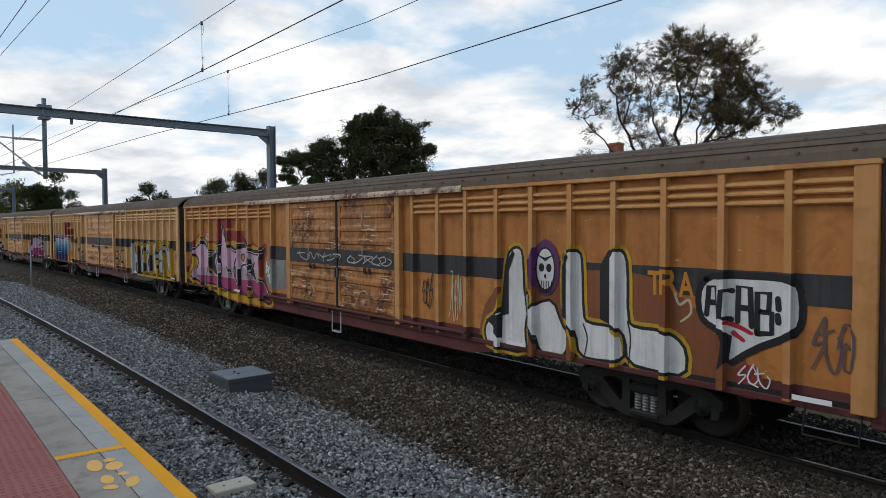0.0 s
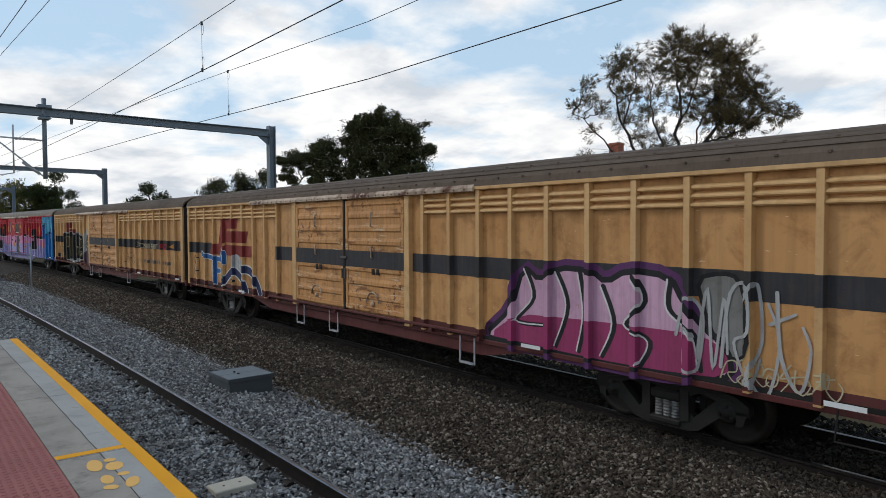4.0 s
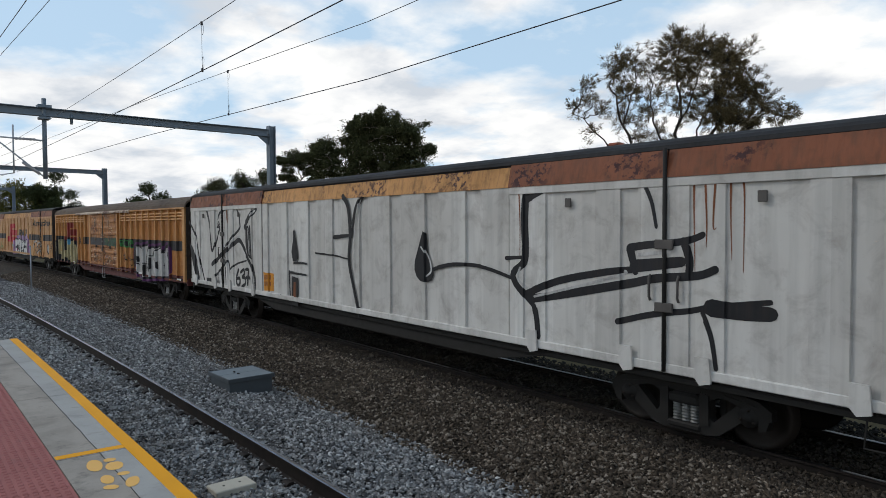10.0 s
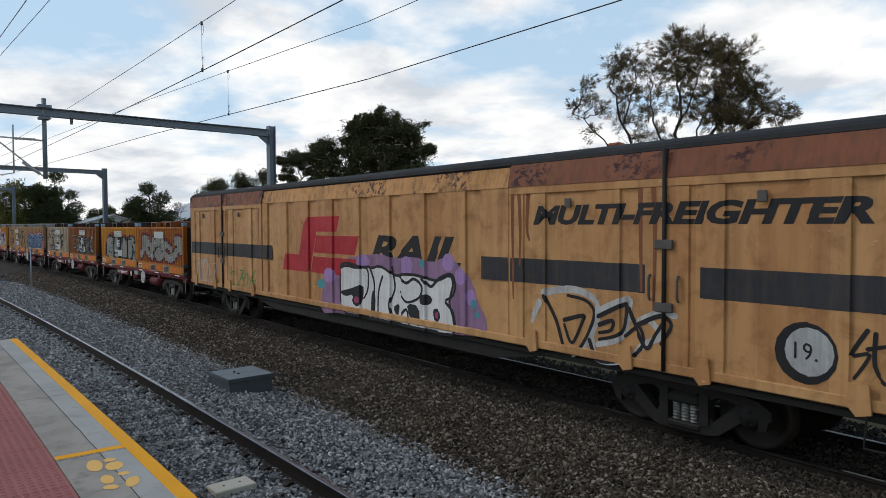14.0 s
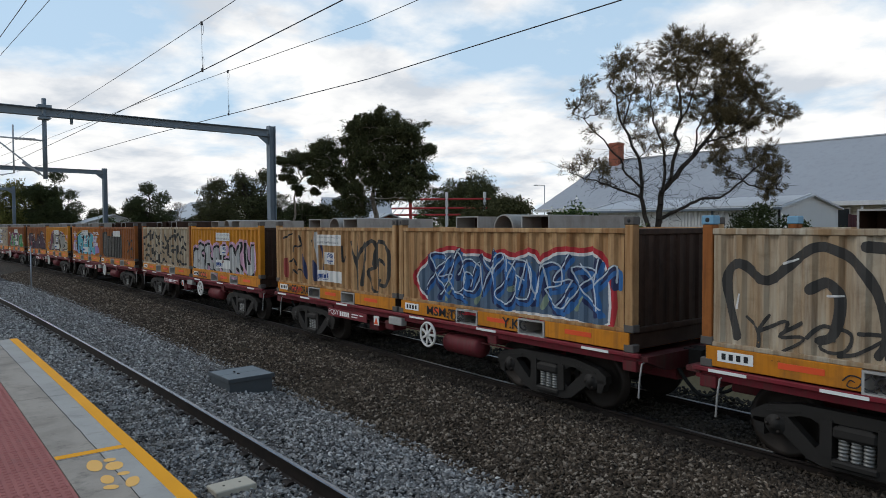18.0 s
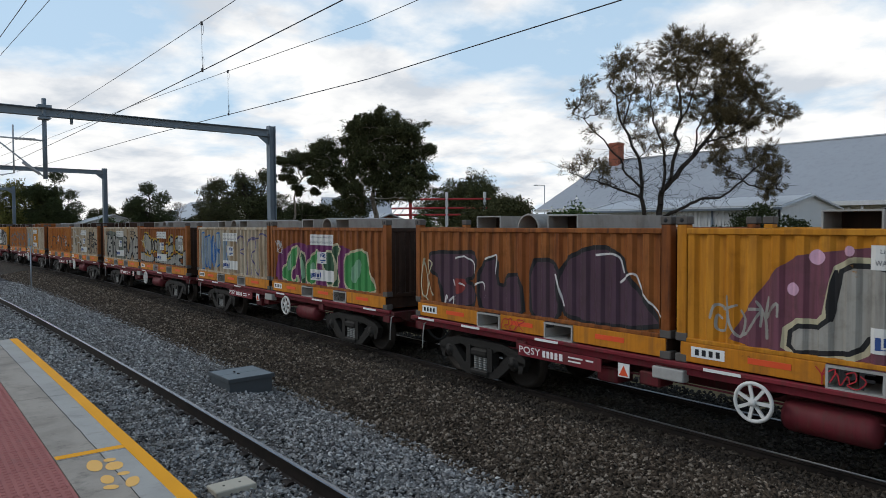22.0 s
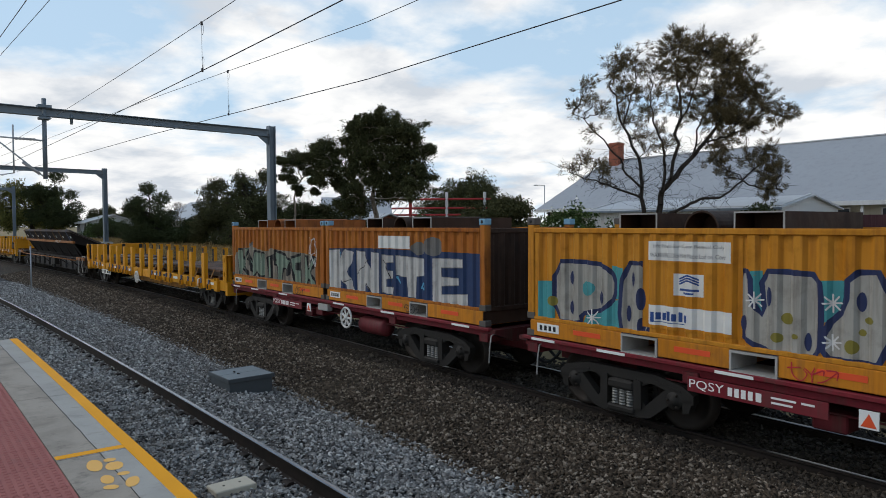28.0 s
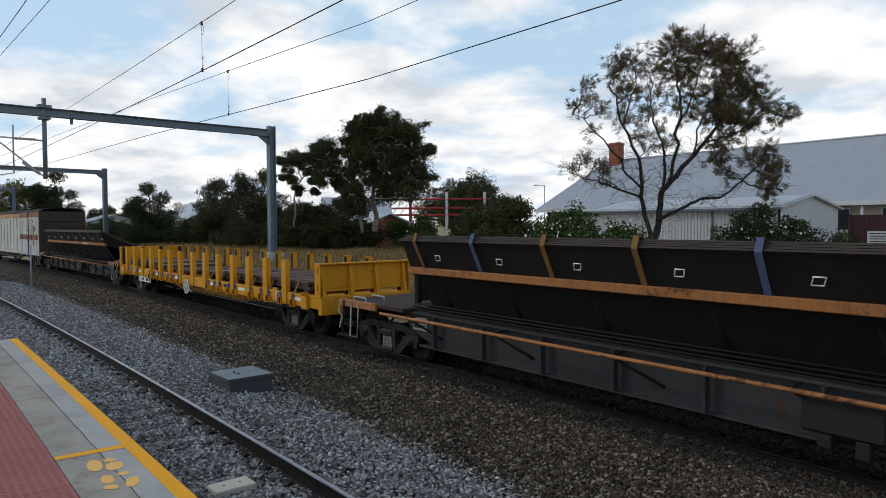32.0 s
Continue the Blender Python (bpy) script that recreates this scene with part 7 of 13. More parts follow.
BODY = [(-11.03, 2), (-10.02, 2.3), (-9.59, 2.39), (-9.11, 2.12), (-8.54, 2.04), (-8.25, 2.13), (-7.96, 2.25), (-7.85, 2.92), (-7.67, 2.91), (-7.58, 2.5), (-7.43, 2.3), (-7.08, 2.28), (-6.66, 2.14), (-6.52, 2.23), (-5.78, 2.34), (-5.55, 2.21), (-5.26, 2.16), (-4.73, 2.17), (-4.46, 2.29), (-4.6, 2.12), (-4.79, 1.87), (-4.88, 1.6), (-4.95, 1.32), (-4.72, 1.36), (-4.41, 1.16), (-4.06, 0.76), (-4.23, 0.69), (-4.59, 0.77), (-5.32, 0.92), (-5.5, 1.13), (-5.73, 0.83), (-6.42, 0.94), (-6.78, 1), (-7.32, 0.87), (-8.01, 0.97), (-9.25, 1.03), (-9.59, 0.89), (-10.73, 1.1), (-11.15, 1.12), (-10.65, 1.47), (-10.41, 1.29), (-10.1, 1.72), (-10.41, 1.9)]
shape(t, VS, BODY, PNK, BLK, 0.10, 0.0075, 1, None, "pink and magenta interlocked graffiti")
lay("graffiti_fade", poly([(-10.57, 1.42), (-9.25, 1.52), (-7.79, 1.59), (-6.34, 1.62), (-4.9, 1.66), (-4.93, 1.33), (-5.47, 1.17), (-6.79, 1.04), (-9.25, 1.07), (-10.73, 1.13)], 1), spray("grey_lilac", (0.40, 0.30, 0.37)), t, VS, 0.0084)
lay("graffiti_fade", poly([(-10.65, 1.2), (-9.25, 1.24), (-7.37, 1.27), (-6.34, 1.26), (-4.95, 1.32), (-4.72, 1.35), (-4.42, 1.14), (-4.1, 0.77), (-4.23, 0.71), (-4.59, 0.78), (-5.32, 0.93), (-5.5, 1.12), (-5.73, 0.84), (-6.42, 0.95), (-7.32, 0.89), (-9.25, 1.05), (-9.59, 0.92)], 1), MAG, t, VS, 0.0090)
for k, pts in enumerate(([(-9.05, 1.71), (-8.79, 1.82), (-8.54, 1.48), (-8.66, 1.18)], [(-6.85, 1.58), (-6.7, 1.67), (-6.73, 1.26), (-6.82, 1.33)], [(-6.65, 1.12), (-6.43, 1.24), (-6.27, 1.18), (-6.51, 1.08)], [(-5.54, 1.08), (-5.38, 0.91), (-5.25, 0.78), (-5.63, 0.78)], [(-5.52, 1.73), (-5.39, 1.79), (-5.47, 1.58)], [(-9.59, 0.96), (-9.41, 1.06), (-9.31, 0.85), (-9.55, 0.87)], [(-6.3, 2.02), (-6.14, 1.84), (-6.01, 1.89), (-5.94, 2.08)])):
    shape(t, VS, pts, YEL, BLK, 0.05, 0.0098 + 0.0003 * k, 1)
lay("graffiti_shade", [poly(p) for p in ([(-7.58, 2.58), (-7.28, 2.35), (-7.03, 2.28), (-7.43, 2.24)], [(-6.09, 2.62), (-5.7, 2.42), (-5.63, 2.24), (-6.02, 2.46)], [(-5.59, 2.07), (-5.33, 1.68), (-5.11, 1.3), (-5.47, 1.52), (-5.62, 1.82)], [(-9.05, 1.94), (-8.3, 2.04), (-8.54, 1.75), (-8.24, 1.25), (-8.79, 1.46)])], BLK, t, VS, 0.0106)
LINES = [[(-10.6, 2.07), (-9.95, 2.33), (-9.45, 2.42), (-9.18, 2.2), (-9.11, 1.8), (-9.31, 1.31), (-9.41, 0.91)], [(-9.11, 2.08), (-8.54, 2.04), (-8.19, 2.2), (-7.85, 2.32)], [(-7.82, 2.92), (-7.75, 2.73), (-7.58, 2.46), (-7.43, 2.27)], [(-8.92, 1.83), (-8.27, 2.06), (-8.36, 1.68), (-8.24, 1.34), (-8.01, 0.95)], [(-7.96, 2.21), (-8.02, 1.88), (-7.9, 1.55), (-8.01, 1.19), (-7.96, 0.95)], [(-7.48, 2.2), (-7.37, 1.85), (-7.22, 1.58), (-7.02, 1.34)], [(-7.08, 2.21), (-6.66, 2.12), (-6.48, 2.32), (-5.98, 2.39)]]
MORE = [[(-6.52, 2.04), (-6.79, 1.76), (-6.85, 1.42), (-6.65, 1.16), (-6.32, 1.13), (-6.3, 1.56), (-6.09, 1.74), (-5.62, 1.72), (-5.54, 1.51), (-5.69, 1.34), (-5.93, 1.43)], [(-5.78, 2.29), (-5.62, 2), (-5.55, 1.72), (-5.24, 1.83), (-5.47, 1.51), (-5.11, 1.28), (-4.92, 1.23)], [(-5.55, 2.17), (-5.23, 2.1), (-4.86, 2.1), (-4.49, 2.27)], [(-4.88, 2), (-4.92, 1.59), (-4.98, 1.29), (-4.72, 1.33), (-4.35, 1.1), (-4.06, 0.75)], [(-5.69, 0.85), (-5.5, 1.13), (-5.3, 0.85)]]
lines(t, VS, LINES + MORE, BLK, 0.085, 0.0118)
lines(t, VS, [[(x - 0.045, z + 0.02) for x, z in p] for p in LINES + MORE], WHT, 0.022, 0.0142, 0.8)
blobs(t, VS, [(-9.29, 2.53, 0.08, 0.06), (-9.18, 2.64, 0.07, 0.04), (-9.14, 2.48, 0.07, 0.04), (-6.79, 1.98, 0.08, 0.07), (-7.67, 2.51, 0.09, 0.07), (-5.37, 1.92, 0.09, 0.08), (-9.45, 2.17, 0.11, 0.08)], spray("pale_teal", (0.35, 0.47, 0.48)), 0.0125)
lines(t, VS, [[(-4.36, 1.9), (-4.42, 1.58), (-4.27, 1.74), (-4.37, 1.79)], [(-4.23, 1.73), (-4.3, 1.48), (-4.12, 1.58), (-4.16, 1.76)], [(-4.06, 1.72), (-4.18, 1.37), (-3.97, 1.32), (-4.07, 1.7)]], WHT, 0.06, 0.008)

# second van
t = VANS["b"]
lay("yellow_cloud", poly([(4.88, 1.99), (5.1, 2.17), (5.37, 2.21), (5.63, 2.25), (5.89, 2.19), (6.1, 2.24), (6.25, 2.29), (6.43, 2.21), (6.6, 2.24), (6.93, 2.18), (7.3, 2.22), (7.5, 2.34), (7.78, 2.36), (8.02, 2.25), (8.28, 2.25), (8.62, 2.32), (8.82, 2.39), (8.94, 2.32), (9.1, 2.31), (9.46, 2.3), (9.67, 2.41), (9.84, 2.4), (10, 2.29), (10.16, 2.27), (10.41, 2.19), (10.51, 2.08), (10.54, 1.66), (10.56, 1.21), (10.57, 0.89), (9.69, 0.87), (8.96, 0.87), (8.12, 0.87), (7.25, 0.87), (6.25, 0.87), (5.82, 0.87), (5.09, 0.97), (4.99, 1.58)], 1), YEL, t, VS, 0.0045)
lay("yellow_cloud", poly(rect(5.9, 10.62, 0.803, 0.88)), YEL, t, (lambda x: -1.3705, []), 0.002, "yellow overspray on the sill")
lay("lilac_wisp", [stroke(p, 0.06) for p in ([(8.15, 2.42), (8.33, 2.4), (8.5, 2.21)], [(9.06, 2.36), (9.21, 2.33), (9.32, 2.37)], [(10.05, 2.34), (10.16, 2.41), (10.33, 2.45)])], LIL, t, VS, 0.0052)
# six balloon letters with a dark edge and a shade behind
BALLOON = [
    [(5.33, 2.24), (5.5, 2.2), (5.58, 2.04), (5.62, 1.77), (5.7, 1.72), (5.83, 1.74), (5.87, 1.96), (5.98, 2.16), (6.13, 2.18), (6.22, 2.03), (6.24, 1.68), (6.25, 1.34), (6.25, 1.03), (6.14, 0.91), (6.01, 1), (5.92, 1.26), (5.85, 1.35), (5.66, 1.32), (5.63, 1.18), (5.66, 0.91), (5.56, 0.78), (5.33, 0.8), (5.16, 0.98), (5.06, 1.35), (5.01, 1.81), (5.1, 2.12)],
    [(6.6, 2.17), (6.82, 2.11), (6.9, 1.95), (6.88, 1.74), (6.79, 1.64), (6.7, 1.61), (6.79, 1.56), (6.93, 1.52), (7.03, 1.38), (7.01, 1.13), (6.88, 0.93), (6.68, 0.88), (6.51, 0.98), (6.42, 1.23), (6.47, 1.53), (6.51, 1.64), (6.4, 1.74), (6.38, 1.95), (6.47, 2.11)],
    [(7.3, 2.2), (7.5, 2.21), (7.64, 2.14), (7.76, 1.97), (7.84, 1.74), (7.87, 1.48), (7.86, 1.21), (7.74, 1.04), (7.55, 0.96), (7.35, 0.98), (7.2, 1.16), (7.14, 1.44), (7.17, 1.6), (7.27, 1.75), (7.42, 1.79), (7.25, 1.79), (7.14, 1.84), (7.12, 2), (7.18, 2.14)],
    [(8.28, 2.27), (8.5, 2.24), (8.63, 2.07), (8.66, 1.84), (8.59, 1.65), (8.46, 1.56), (8.35, 1.56), (8.4, 1.43), (8.46, 1.21), (8.47, 1.03), (8.36, 0.98), (8.2, 1.03), (8.11, 1.2), (8.09, 1.46), (8.11, 1.69), (8.09, 1.96), (8.11, 2.18)],
    [(9.25, 2.3), (9.41, 2.26), (9.51, 2.13), (9.5, 1.96), (9.43, 1.85), (9.29, 1.78), (9.14, 1.72), (9.34, 1.75), (9.45, 1.66), (9.49, 1.46), (9.44, 1.25), (9.3, 1.09), (9.07, 1.03), (8.88, 1.06), (8.79, 1.23), (8.81, 1.41), (8.91, 1.5), (9.21, 1.55), (8.91, 1.53), (8.77, 1.58), (8.74, 1.76), (8.81, 1.9), (8.98, 1.98), (9.17, 2.02), (9.12, 2.14), (9.15, 2.25)],
    [(9.59, 2.16), (9.67, 2.16), (9.81, 2.06), (9.93, 1.93), (9.97, 2.07), (10.07, 2.2), (10.19, 2.27), (10.3, 2.26), (10.34, 2.19), (10.3, 2.06), (10.21, 1.95), (10.15, 1.82), (10.2, 1.65), (10.24, 1.43), (10.22, 1.24), (10.13, 1.14), (10.02, 1.13), (9.9, 1.24), (9.83, 1.44), (9.78, 1.66), (9.78, 1.75), (9.68, 1.86), (9.57, 2), (9.54, 2.12)]]
for k, pts in enumerate(BALLOON):
    up = 0.006 + 0.0015 * k
    lay("graffiti_shade", flat_polys([chaikin([(x + 0.13, max(z - 0.07, 0.87)) for x, z in pts], 2)]), BLK, t, VS, up)
    shape(t, VS, pts, SIL, BLK, 0.045, up + 0.0005, 2, label="silver balloon letter with a black edge")
blobs(t, VS, [(6.68, 1.85, 0.10, 0.14), (7.5, 1.4, 0.11, 0.17), (8.35, 1.83, 0.08, 0.14)], BLK, 0.0165)
blobs(t, VS, [(7.54, 1.36, 0.04, 0.07), (8.37, 1.77, 0.03, 0.07)], YEL, 0.018)
lay("graffiti_shade", [poly([(7.35, 1.92), (7.47, 1.94), (7.52, 1.79), (7.35, 1.83)]), poly([(6.59, 1.59), (6.81, 1.57), (6.71, 1.43)])], BLK, t, VS, 0.0165)
lines(t, VS, [[(6.77, 1.73), (6.88, 1.95), (6.99, 2.08)], [(10.23, 1.53), (10.33, 1.48), (10.4, 1.41)], [(10.17, 1.68), (10.22, 1.78), (10.24, 1.86)]], WHT, 0.03, 0.0185)
lines(t, VS, [[(10.74, 1.89), (10.74, 1.65)], [(10.88, 1.89), (10.76, 1.75), (10.91, 1.61)], [(10.95, 1.83), (10.96, 1.65), (11.02, 1.66), (11.03, 1.81)], [(11.08, 1.64), (11.1, 1.82), (11.19, 1.77), (11.2, 1.62)]], BRN, 0.04, 0.006)
tag(t, VS, 0.8, 1.2, 2.4, 0.45, BLK, 22, 0.02, 7)
tag(t, VS, 2.6, 1.2, 1.4, 0.75, BLK, 26, 0.045, 3)
tag(t, VS, -2.3, 1.15, 1.6, 0.35, BLK, 23, 0.018, 5)
rail_mark(t, VS, -9.3, 2.02)
# faded blue letters on an orange swath, pale letters beside them
lay("orange_swath", poly([(-11.41, 1.25), (-11.04, 1.61), (-10.85, 1.14), (-10.85, 0.85), (-11.41, 0.86)], 1), ORG, t, VS, 0.0046)
lay("orange_swath", poly([(-7.44, 1.89), (-7.32, 1.87), (-7.13, 1.34), (-6.52, 1.1), (-6.38, 0.74), (-7.01, 0.81), (-7.42, 0.89)], 1), ORG, t, VS, 0.0046, "orange sprayed swath")
lay("pink_glow", [stroke(p, 0.17) for p in ([(-10.86, 1.85), (-10.8, 2.23), (-10.18, 2.36), (-9.67, 2.29), (-9.28, 2.25), (-9.01, 2.38), (-8.58, 2.25), (-8.19, 2.2), (-8.04, 2.35), (-7.68, 2.3), (-7.39, 2.19), (-7.37, 1.6)],)], LIL, t, VS, 0.0062)
FADE = [(0.10, 0.04, 0.12), (0.02, 0.03, 0.09), (0.03, 0.12, 0.32), (0.07, 0.28, 0.46), (0.30, 0.48, 0.58), (0.66, 0.65, 0.63)]
for k in range(15):
    u = k / 14 * 4.999
    lo, hi = FADE[int(u)], FADE[int(u) + 1]
    tone = spray("fade_%s" % "abcdefghijklmno"[k], tuple(p + (q - p) * (u - int(u)) for p, q in zip(lo, hi)))
    za, zb = 0.89 + k * 0.0885, 0.89 + (k + 1) * 0.0885
    pull = 0.05 * math.sin(k * 0.9)
    lay("faded_band", poly([(-10.95 + pull, za), (-7.32 + pull, za + 0.02), (-7.33 + pull, zb + 0.02), (-10.95 + pull, zb)]), tone, t, VS, 0.0075)
LINES = [[(-10.82, 2.17), (-10.91, 1.85), (-10.79, 1.5), (-10.89, 1.14), (-10.85, 0.89)], [(-10.82, 2.12), (-10.18, 2.23), (-9.97, 2.07), (-10.07, 1.75), (-10.28, 1.54)], [(-10.13, 2.14), (-9.76, 2.21), (-9.52, 2.1), (-9.47, 1.8), (-9.56, 1.49), (-9.71, 1.36), (-10.02, 1.4)], [(-9.47, 1.96), (-9.42, 1.65), (-9.28, 1.35), (-9.23, 1.04), (-9.34, 0.86)], [(-9.38, 2.22), (-9.28, 2.13), (-8.58, 2.18), (-8.5, 2.16)], [(-8.5, 2.16), (-8.52, 1.81), (-8.41, 1.46), (-8.29, 1.19), (-8.37, 1.03), (-8.56, 0.91)], [(-8.5, 2.23), (-8.11, 2.19), (-7.96, 2.27), (-7.75, 2.12), (-7.67, 1.9), (-7.81, 1.75), (-7.78, 1.54), (-7.85, 1.4), (-7.67, 1.32), (-7.77, 0.92), (-7.93, 0.93)], [(-7.96, 2.27), (-7.61, 2.19), (-7.43, 2.14), (-7.41, 1.33), (-7.47, 1.2), (-7.74, 1.23), (-7.84, 1.28)]]
lines(t, VS, [[(x - 0.02, z + 0.025) for x, z in p] for p in LINES], BLK, 0.07, 0.0095, 0.9)
lines(t, VS, LINES, WHT, 0.032, 0.0125, 0.8)
shape(t, VS, [(-9.13, 1.41), (-9.01, 1.68), (-8.91, 1.45)], WHT, BLK, 0.03, 0.0115, 0)
lines(t, VS, [[(-8.18, 1.13), (-8.1, 1.22), (-8.15, 0.99), (-8.06, 0.97)], [(-7.65, 1.18), (-7.46, 1.17), (-7.61, 1.06), (-7.45, 1.05)], [(-10.68, 1.12), (-10.6, 1)]], MAG, 0.035, 0.0135)
for k, pts in enumerate(([(-7.36, 2.24), (-7.04, 2.29), (-7.01, 1.5), (-7.19, 1.54), (-7.31, 1.97)], [(-7, 2.23), (-6.73, 2.3), (-6.58, 2.22), (-6.52, 1.98), (-6.7, 1.76), (-6.95, 1.7)], [(-6.78, 1.66), (-6.5, 1.76), (-6.38, 1.65), (-6.37, 1.16), (-6.65, 1.19)])):
    shape(t, VS, pts, OLDWHT, SIL2, 0.03, 0.0068 + 0.0016 * k, 2)
lines(t, VS, [[(-7.21, 2.14), (-7.09, 2.18), (-7.08, 1.89)], [(-6.9, 2), (-6.73, 2.08), (-6.64, 1.97)], [(-6.61, 1.45), (-6.53, 1.59), (-6.47, 1.41), (-6.49, 1.17)]], SIL2, 0.035, 0.0125)
lay_each("leaf_shape", [dot(-10.0, 2.5, 0.09, 0.18), dot(-9.75, 2.55, 0.09, 0.16), dot(-8.4, 2.4, 0.1, 0.2), dot(-6.2, 2.3, 0.15, 0.12), dot(-6.0, 2.4, 0.1, 0.16), dot(-5.7, 2.1, 0.25, 0.18)], DGRN, t, VS, 0.0058)
lay("plate", poly([(-10.28, 1.68), (-9.71, 1.71), (-9.71, 1.55), (-10.28, 1.51)]), ORG, t, VS, 0.0155, "orange stencil plate")
lay("plate_bar", [poly(rect(-10.32 + k * 0.07, -10.28 + k * 0.07, 1.66, 1.74)) for k in range(8)], BLK, t, VS, 0.0175)
lay("rail_word", glyphs("RAIL", -5.5, -3.9, 1.98, 2.32, 0.01, 4, 0.0), BLK, t, VS, 0.0095, "black painted word")
tag(t, VS, -5.2, 1.0, 1.8, 1.0, GREY, 24, 0.05, 4)

# third van
t = VANS["c"]
shape(t, VS, [(4.61, 0.94), (5.37, 1.51), (5.65, 2.26), (6.03, 2.01), (6.4, 2.26), (7.09, 2.24), (7.36, 2.07), (7.74, 2.29), (8.45, 2.23), (8.64, 1.9), (8.95, 1.58), (9.27, 1.39), (9.36, 0.96), (8.91, 1), (8.53, 0.9), (7.73, 0.89), (6.61, 0.9), (5.36, 0.93)], PNK, BLK, 0.09, 0.006, 1, PUR, "pink and magenta graffiti letters")
lay("graffiti_fade", poly([(4.73, 0.97), (5.5, 1.43), (6.62, 1.47), (7.73, 1.49), (8.91, 1.49), (9.27, 1.33), (9.3, 0.98), (8.53, 0.93), (7.73, 0.91), (6.61, 0.92), (5.41, 0.96)], 1), MAG, t, VS, 0.0072)
LINES = [[(5.7, 2.2), (5.89, 1.74), (5.5, 1.32), (6.14, 1.3)], [(6.4, 2.18), (6.63, 1.66), (6.38, 1)], [(6.87, 2.17), (6.97, 1.56), (6.85, 0.98)], [(7.31, 2.01), (7.52, 1.47), (7.3, 0.97)], [(7.85, 2.21), (8.05, 1.87), (7.73, 1.49), (8.14, 1.29), (7.98, 0.94)], [(8.45, 2.18), (8.44, 1.77), (8.82, 1.46), (8.91, 1.02)]]
lines(t, VS, LINES, BLK, 0.10, 0.0085)
lines(t, VS, [[(x - 0.05, z) for x, z in p] for p in LINES], WHT, 0.035, 0.0105)
shape(t, VS, [(8.84, 2.23), (9.19, 2.32), (9.42, 2.27), (9.55, 1.84), (9.58, 1.36), (9.36, 1.18), (9.09, 1.48), (8.95, 1.81)], SIL2, BLK, 0.06, 0.0062, 1)

tag(t, VS, 8.5, 1.0, 1.7, 1.1, SIL, 32, 0.05, 5)
tag(t, VS, 9.2, 0.98, 1.4, 0.25, CREAM, 33, 0.02, 8)
rail_mark(t, VS, -9.35, 1.98)
tag(t, VS, -11.0, 1.3, 0.55, 0.6, BLK, 34, 0.025, 3)
lay("white_square", poly(rect(-10.75, -10.5, 1.25, 1.5)), WHT, t, VS, 0.0135)
lay_each("grey_blob", [dot(-8.95, 1.5, 0.3, 0.45), dot(-7.0, 1.75, 0.35, 0.3), dot(-6.6, 1.6, 0.3, 0.25)], SIL, t, VS, 0.006)
ARM = [[(-10.15, 1.98), (-9.9, 1.92), (-8.35, 1.82)], [(-8.75, 1.75), (-8.75, 1.05)], [(-8.75, 1.45), (-8.45, 1.45)], [(-8.35, 1.85), (-8.2, 2.1), (-7.95, 2.0), (-7.95, 1.75)]]
lay("graffiti_outline", [stroke(p, 0.2) for p in ARM], WHT, t, VS, 0.0075)
lay("graffiti_fill", [stroke(p, 0.14) for p in ARM], BLU, t, VS, 0.0095, "blue painted shape")
ARC = [[(-8.1, 1.1), (-7.3, 1.5), (-6.6, 1.3), (-6.2, 0.95)], [(-6.5, 1.6), (-5.9, 1.55), (-5.4, 1.2), (-5.2, 0.95)]]
lay("graffiti_outline", [stroke(p, 0.3) for p in ARC], WHT, t, VS, 0.0115)
lay("graffiti_fill", [stroke(p, 0.22) for p in ARC], NAVY, t, VS, 0.0135)
lay("green_letter", flat_text("E", -8.3, 1.25, 0.55, 0.3, 0.02), GGRN, t, VS, 0.0155)
lay("lettering", flat_text("LSD", -7.5, 1.12, 0.16), BLK, t, VS, 0.0155, "small black letters")

# fourth van
t = VANS["d"]
lay("slogan", [flat_text("ON THE RIGHT", 6.15, 2.0, 0.2, 2.0, 0.004, 0.0)], CREAM, t, VS, 0.006, "cream slogan lettering on the black band")
lay("slogan", [flat_text("TRACK", 8.3, 2.0, 0.22, 1.05, 0.014, 0.15)], RED, t, VS, 0.006, "red slogan lettering on the black band")
lay("track_symbol", [stroke([(5.45, 2.24), (5.9, 2.16)], 0.02, False), stroke([(5.45, 2.04), (5.9, 2.13)], 0.02, False)] + [stroke([(5.5 + k * 0.08, 2.05), (5.5 + k * 0.08, 2.23)], 0.018, False) for k in range(5)], CREAM, t, VS, 0.006)
lay("arrow", poly([(9.62, 2.14), (10.25, 2.28), (10.25, 2.04), (9.62, 2.1)]), ORG, t, VS, 0.006)
lay("writing_bar", [poly(rect(5.9 + k * 0.195, 5.9 + k * 0.195 + 0.13, 1.40, 1.53 + (0.06 if k in (4, 7, 12) else 0))) for k in range(20)], GREY, t, VS, 0.006, "faded dark writing")
tag(t, VS, 3.2, 1.25, 1.9, 0.45, BLK, 41, 0.018, 5)
rail_mark(t, VS, -9.4, 1.98)
lay("grey_cloud", poly([(-9.04, 2.51), (-8.89, 2.63), (-7.71, 2.55), (-7.61, 2.7), (-7.05, 2.67), (-6.97, 2.56), (-6.55, 2.48), (-6.23, 2.56), (-5.87, 2.64), (-5.73, 2.71), (-5.46, 2.6), (-5.26, 2.58), (-4.9, 2.57), (-4.61, 2.49), (-4.46, 2.2), (-4.43, 1.1), (-4.76, 1.06), (-6.06, 0.88), (-7.31, 0.96), (-8.89, 0.95), (-9.05, 1.48)], 1), SIL, t, VS, 0.0052, "silver sprayed cloud")
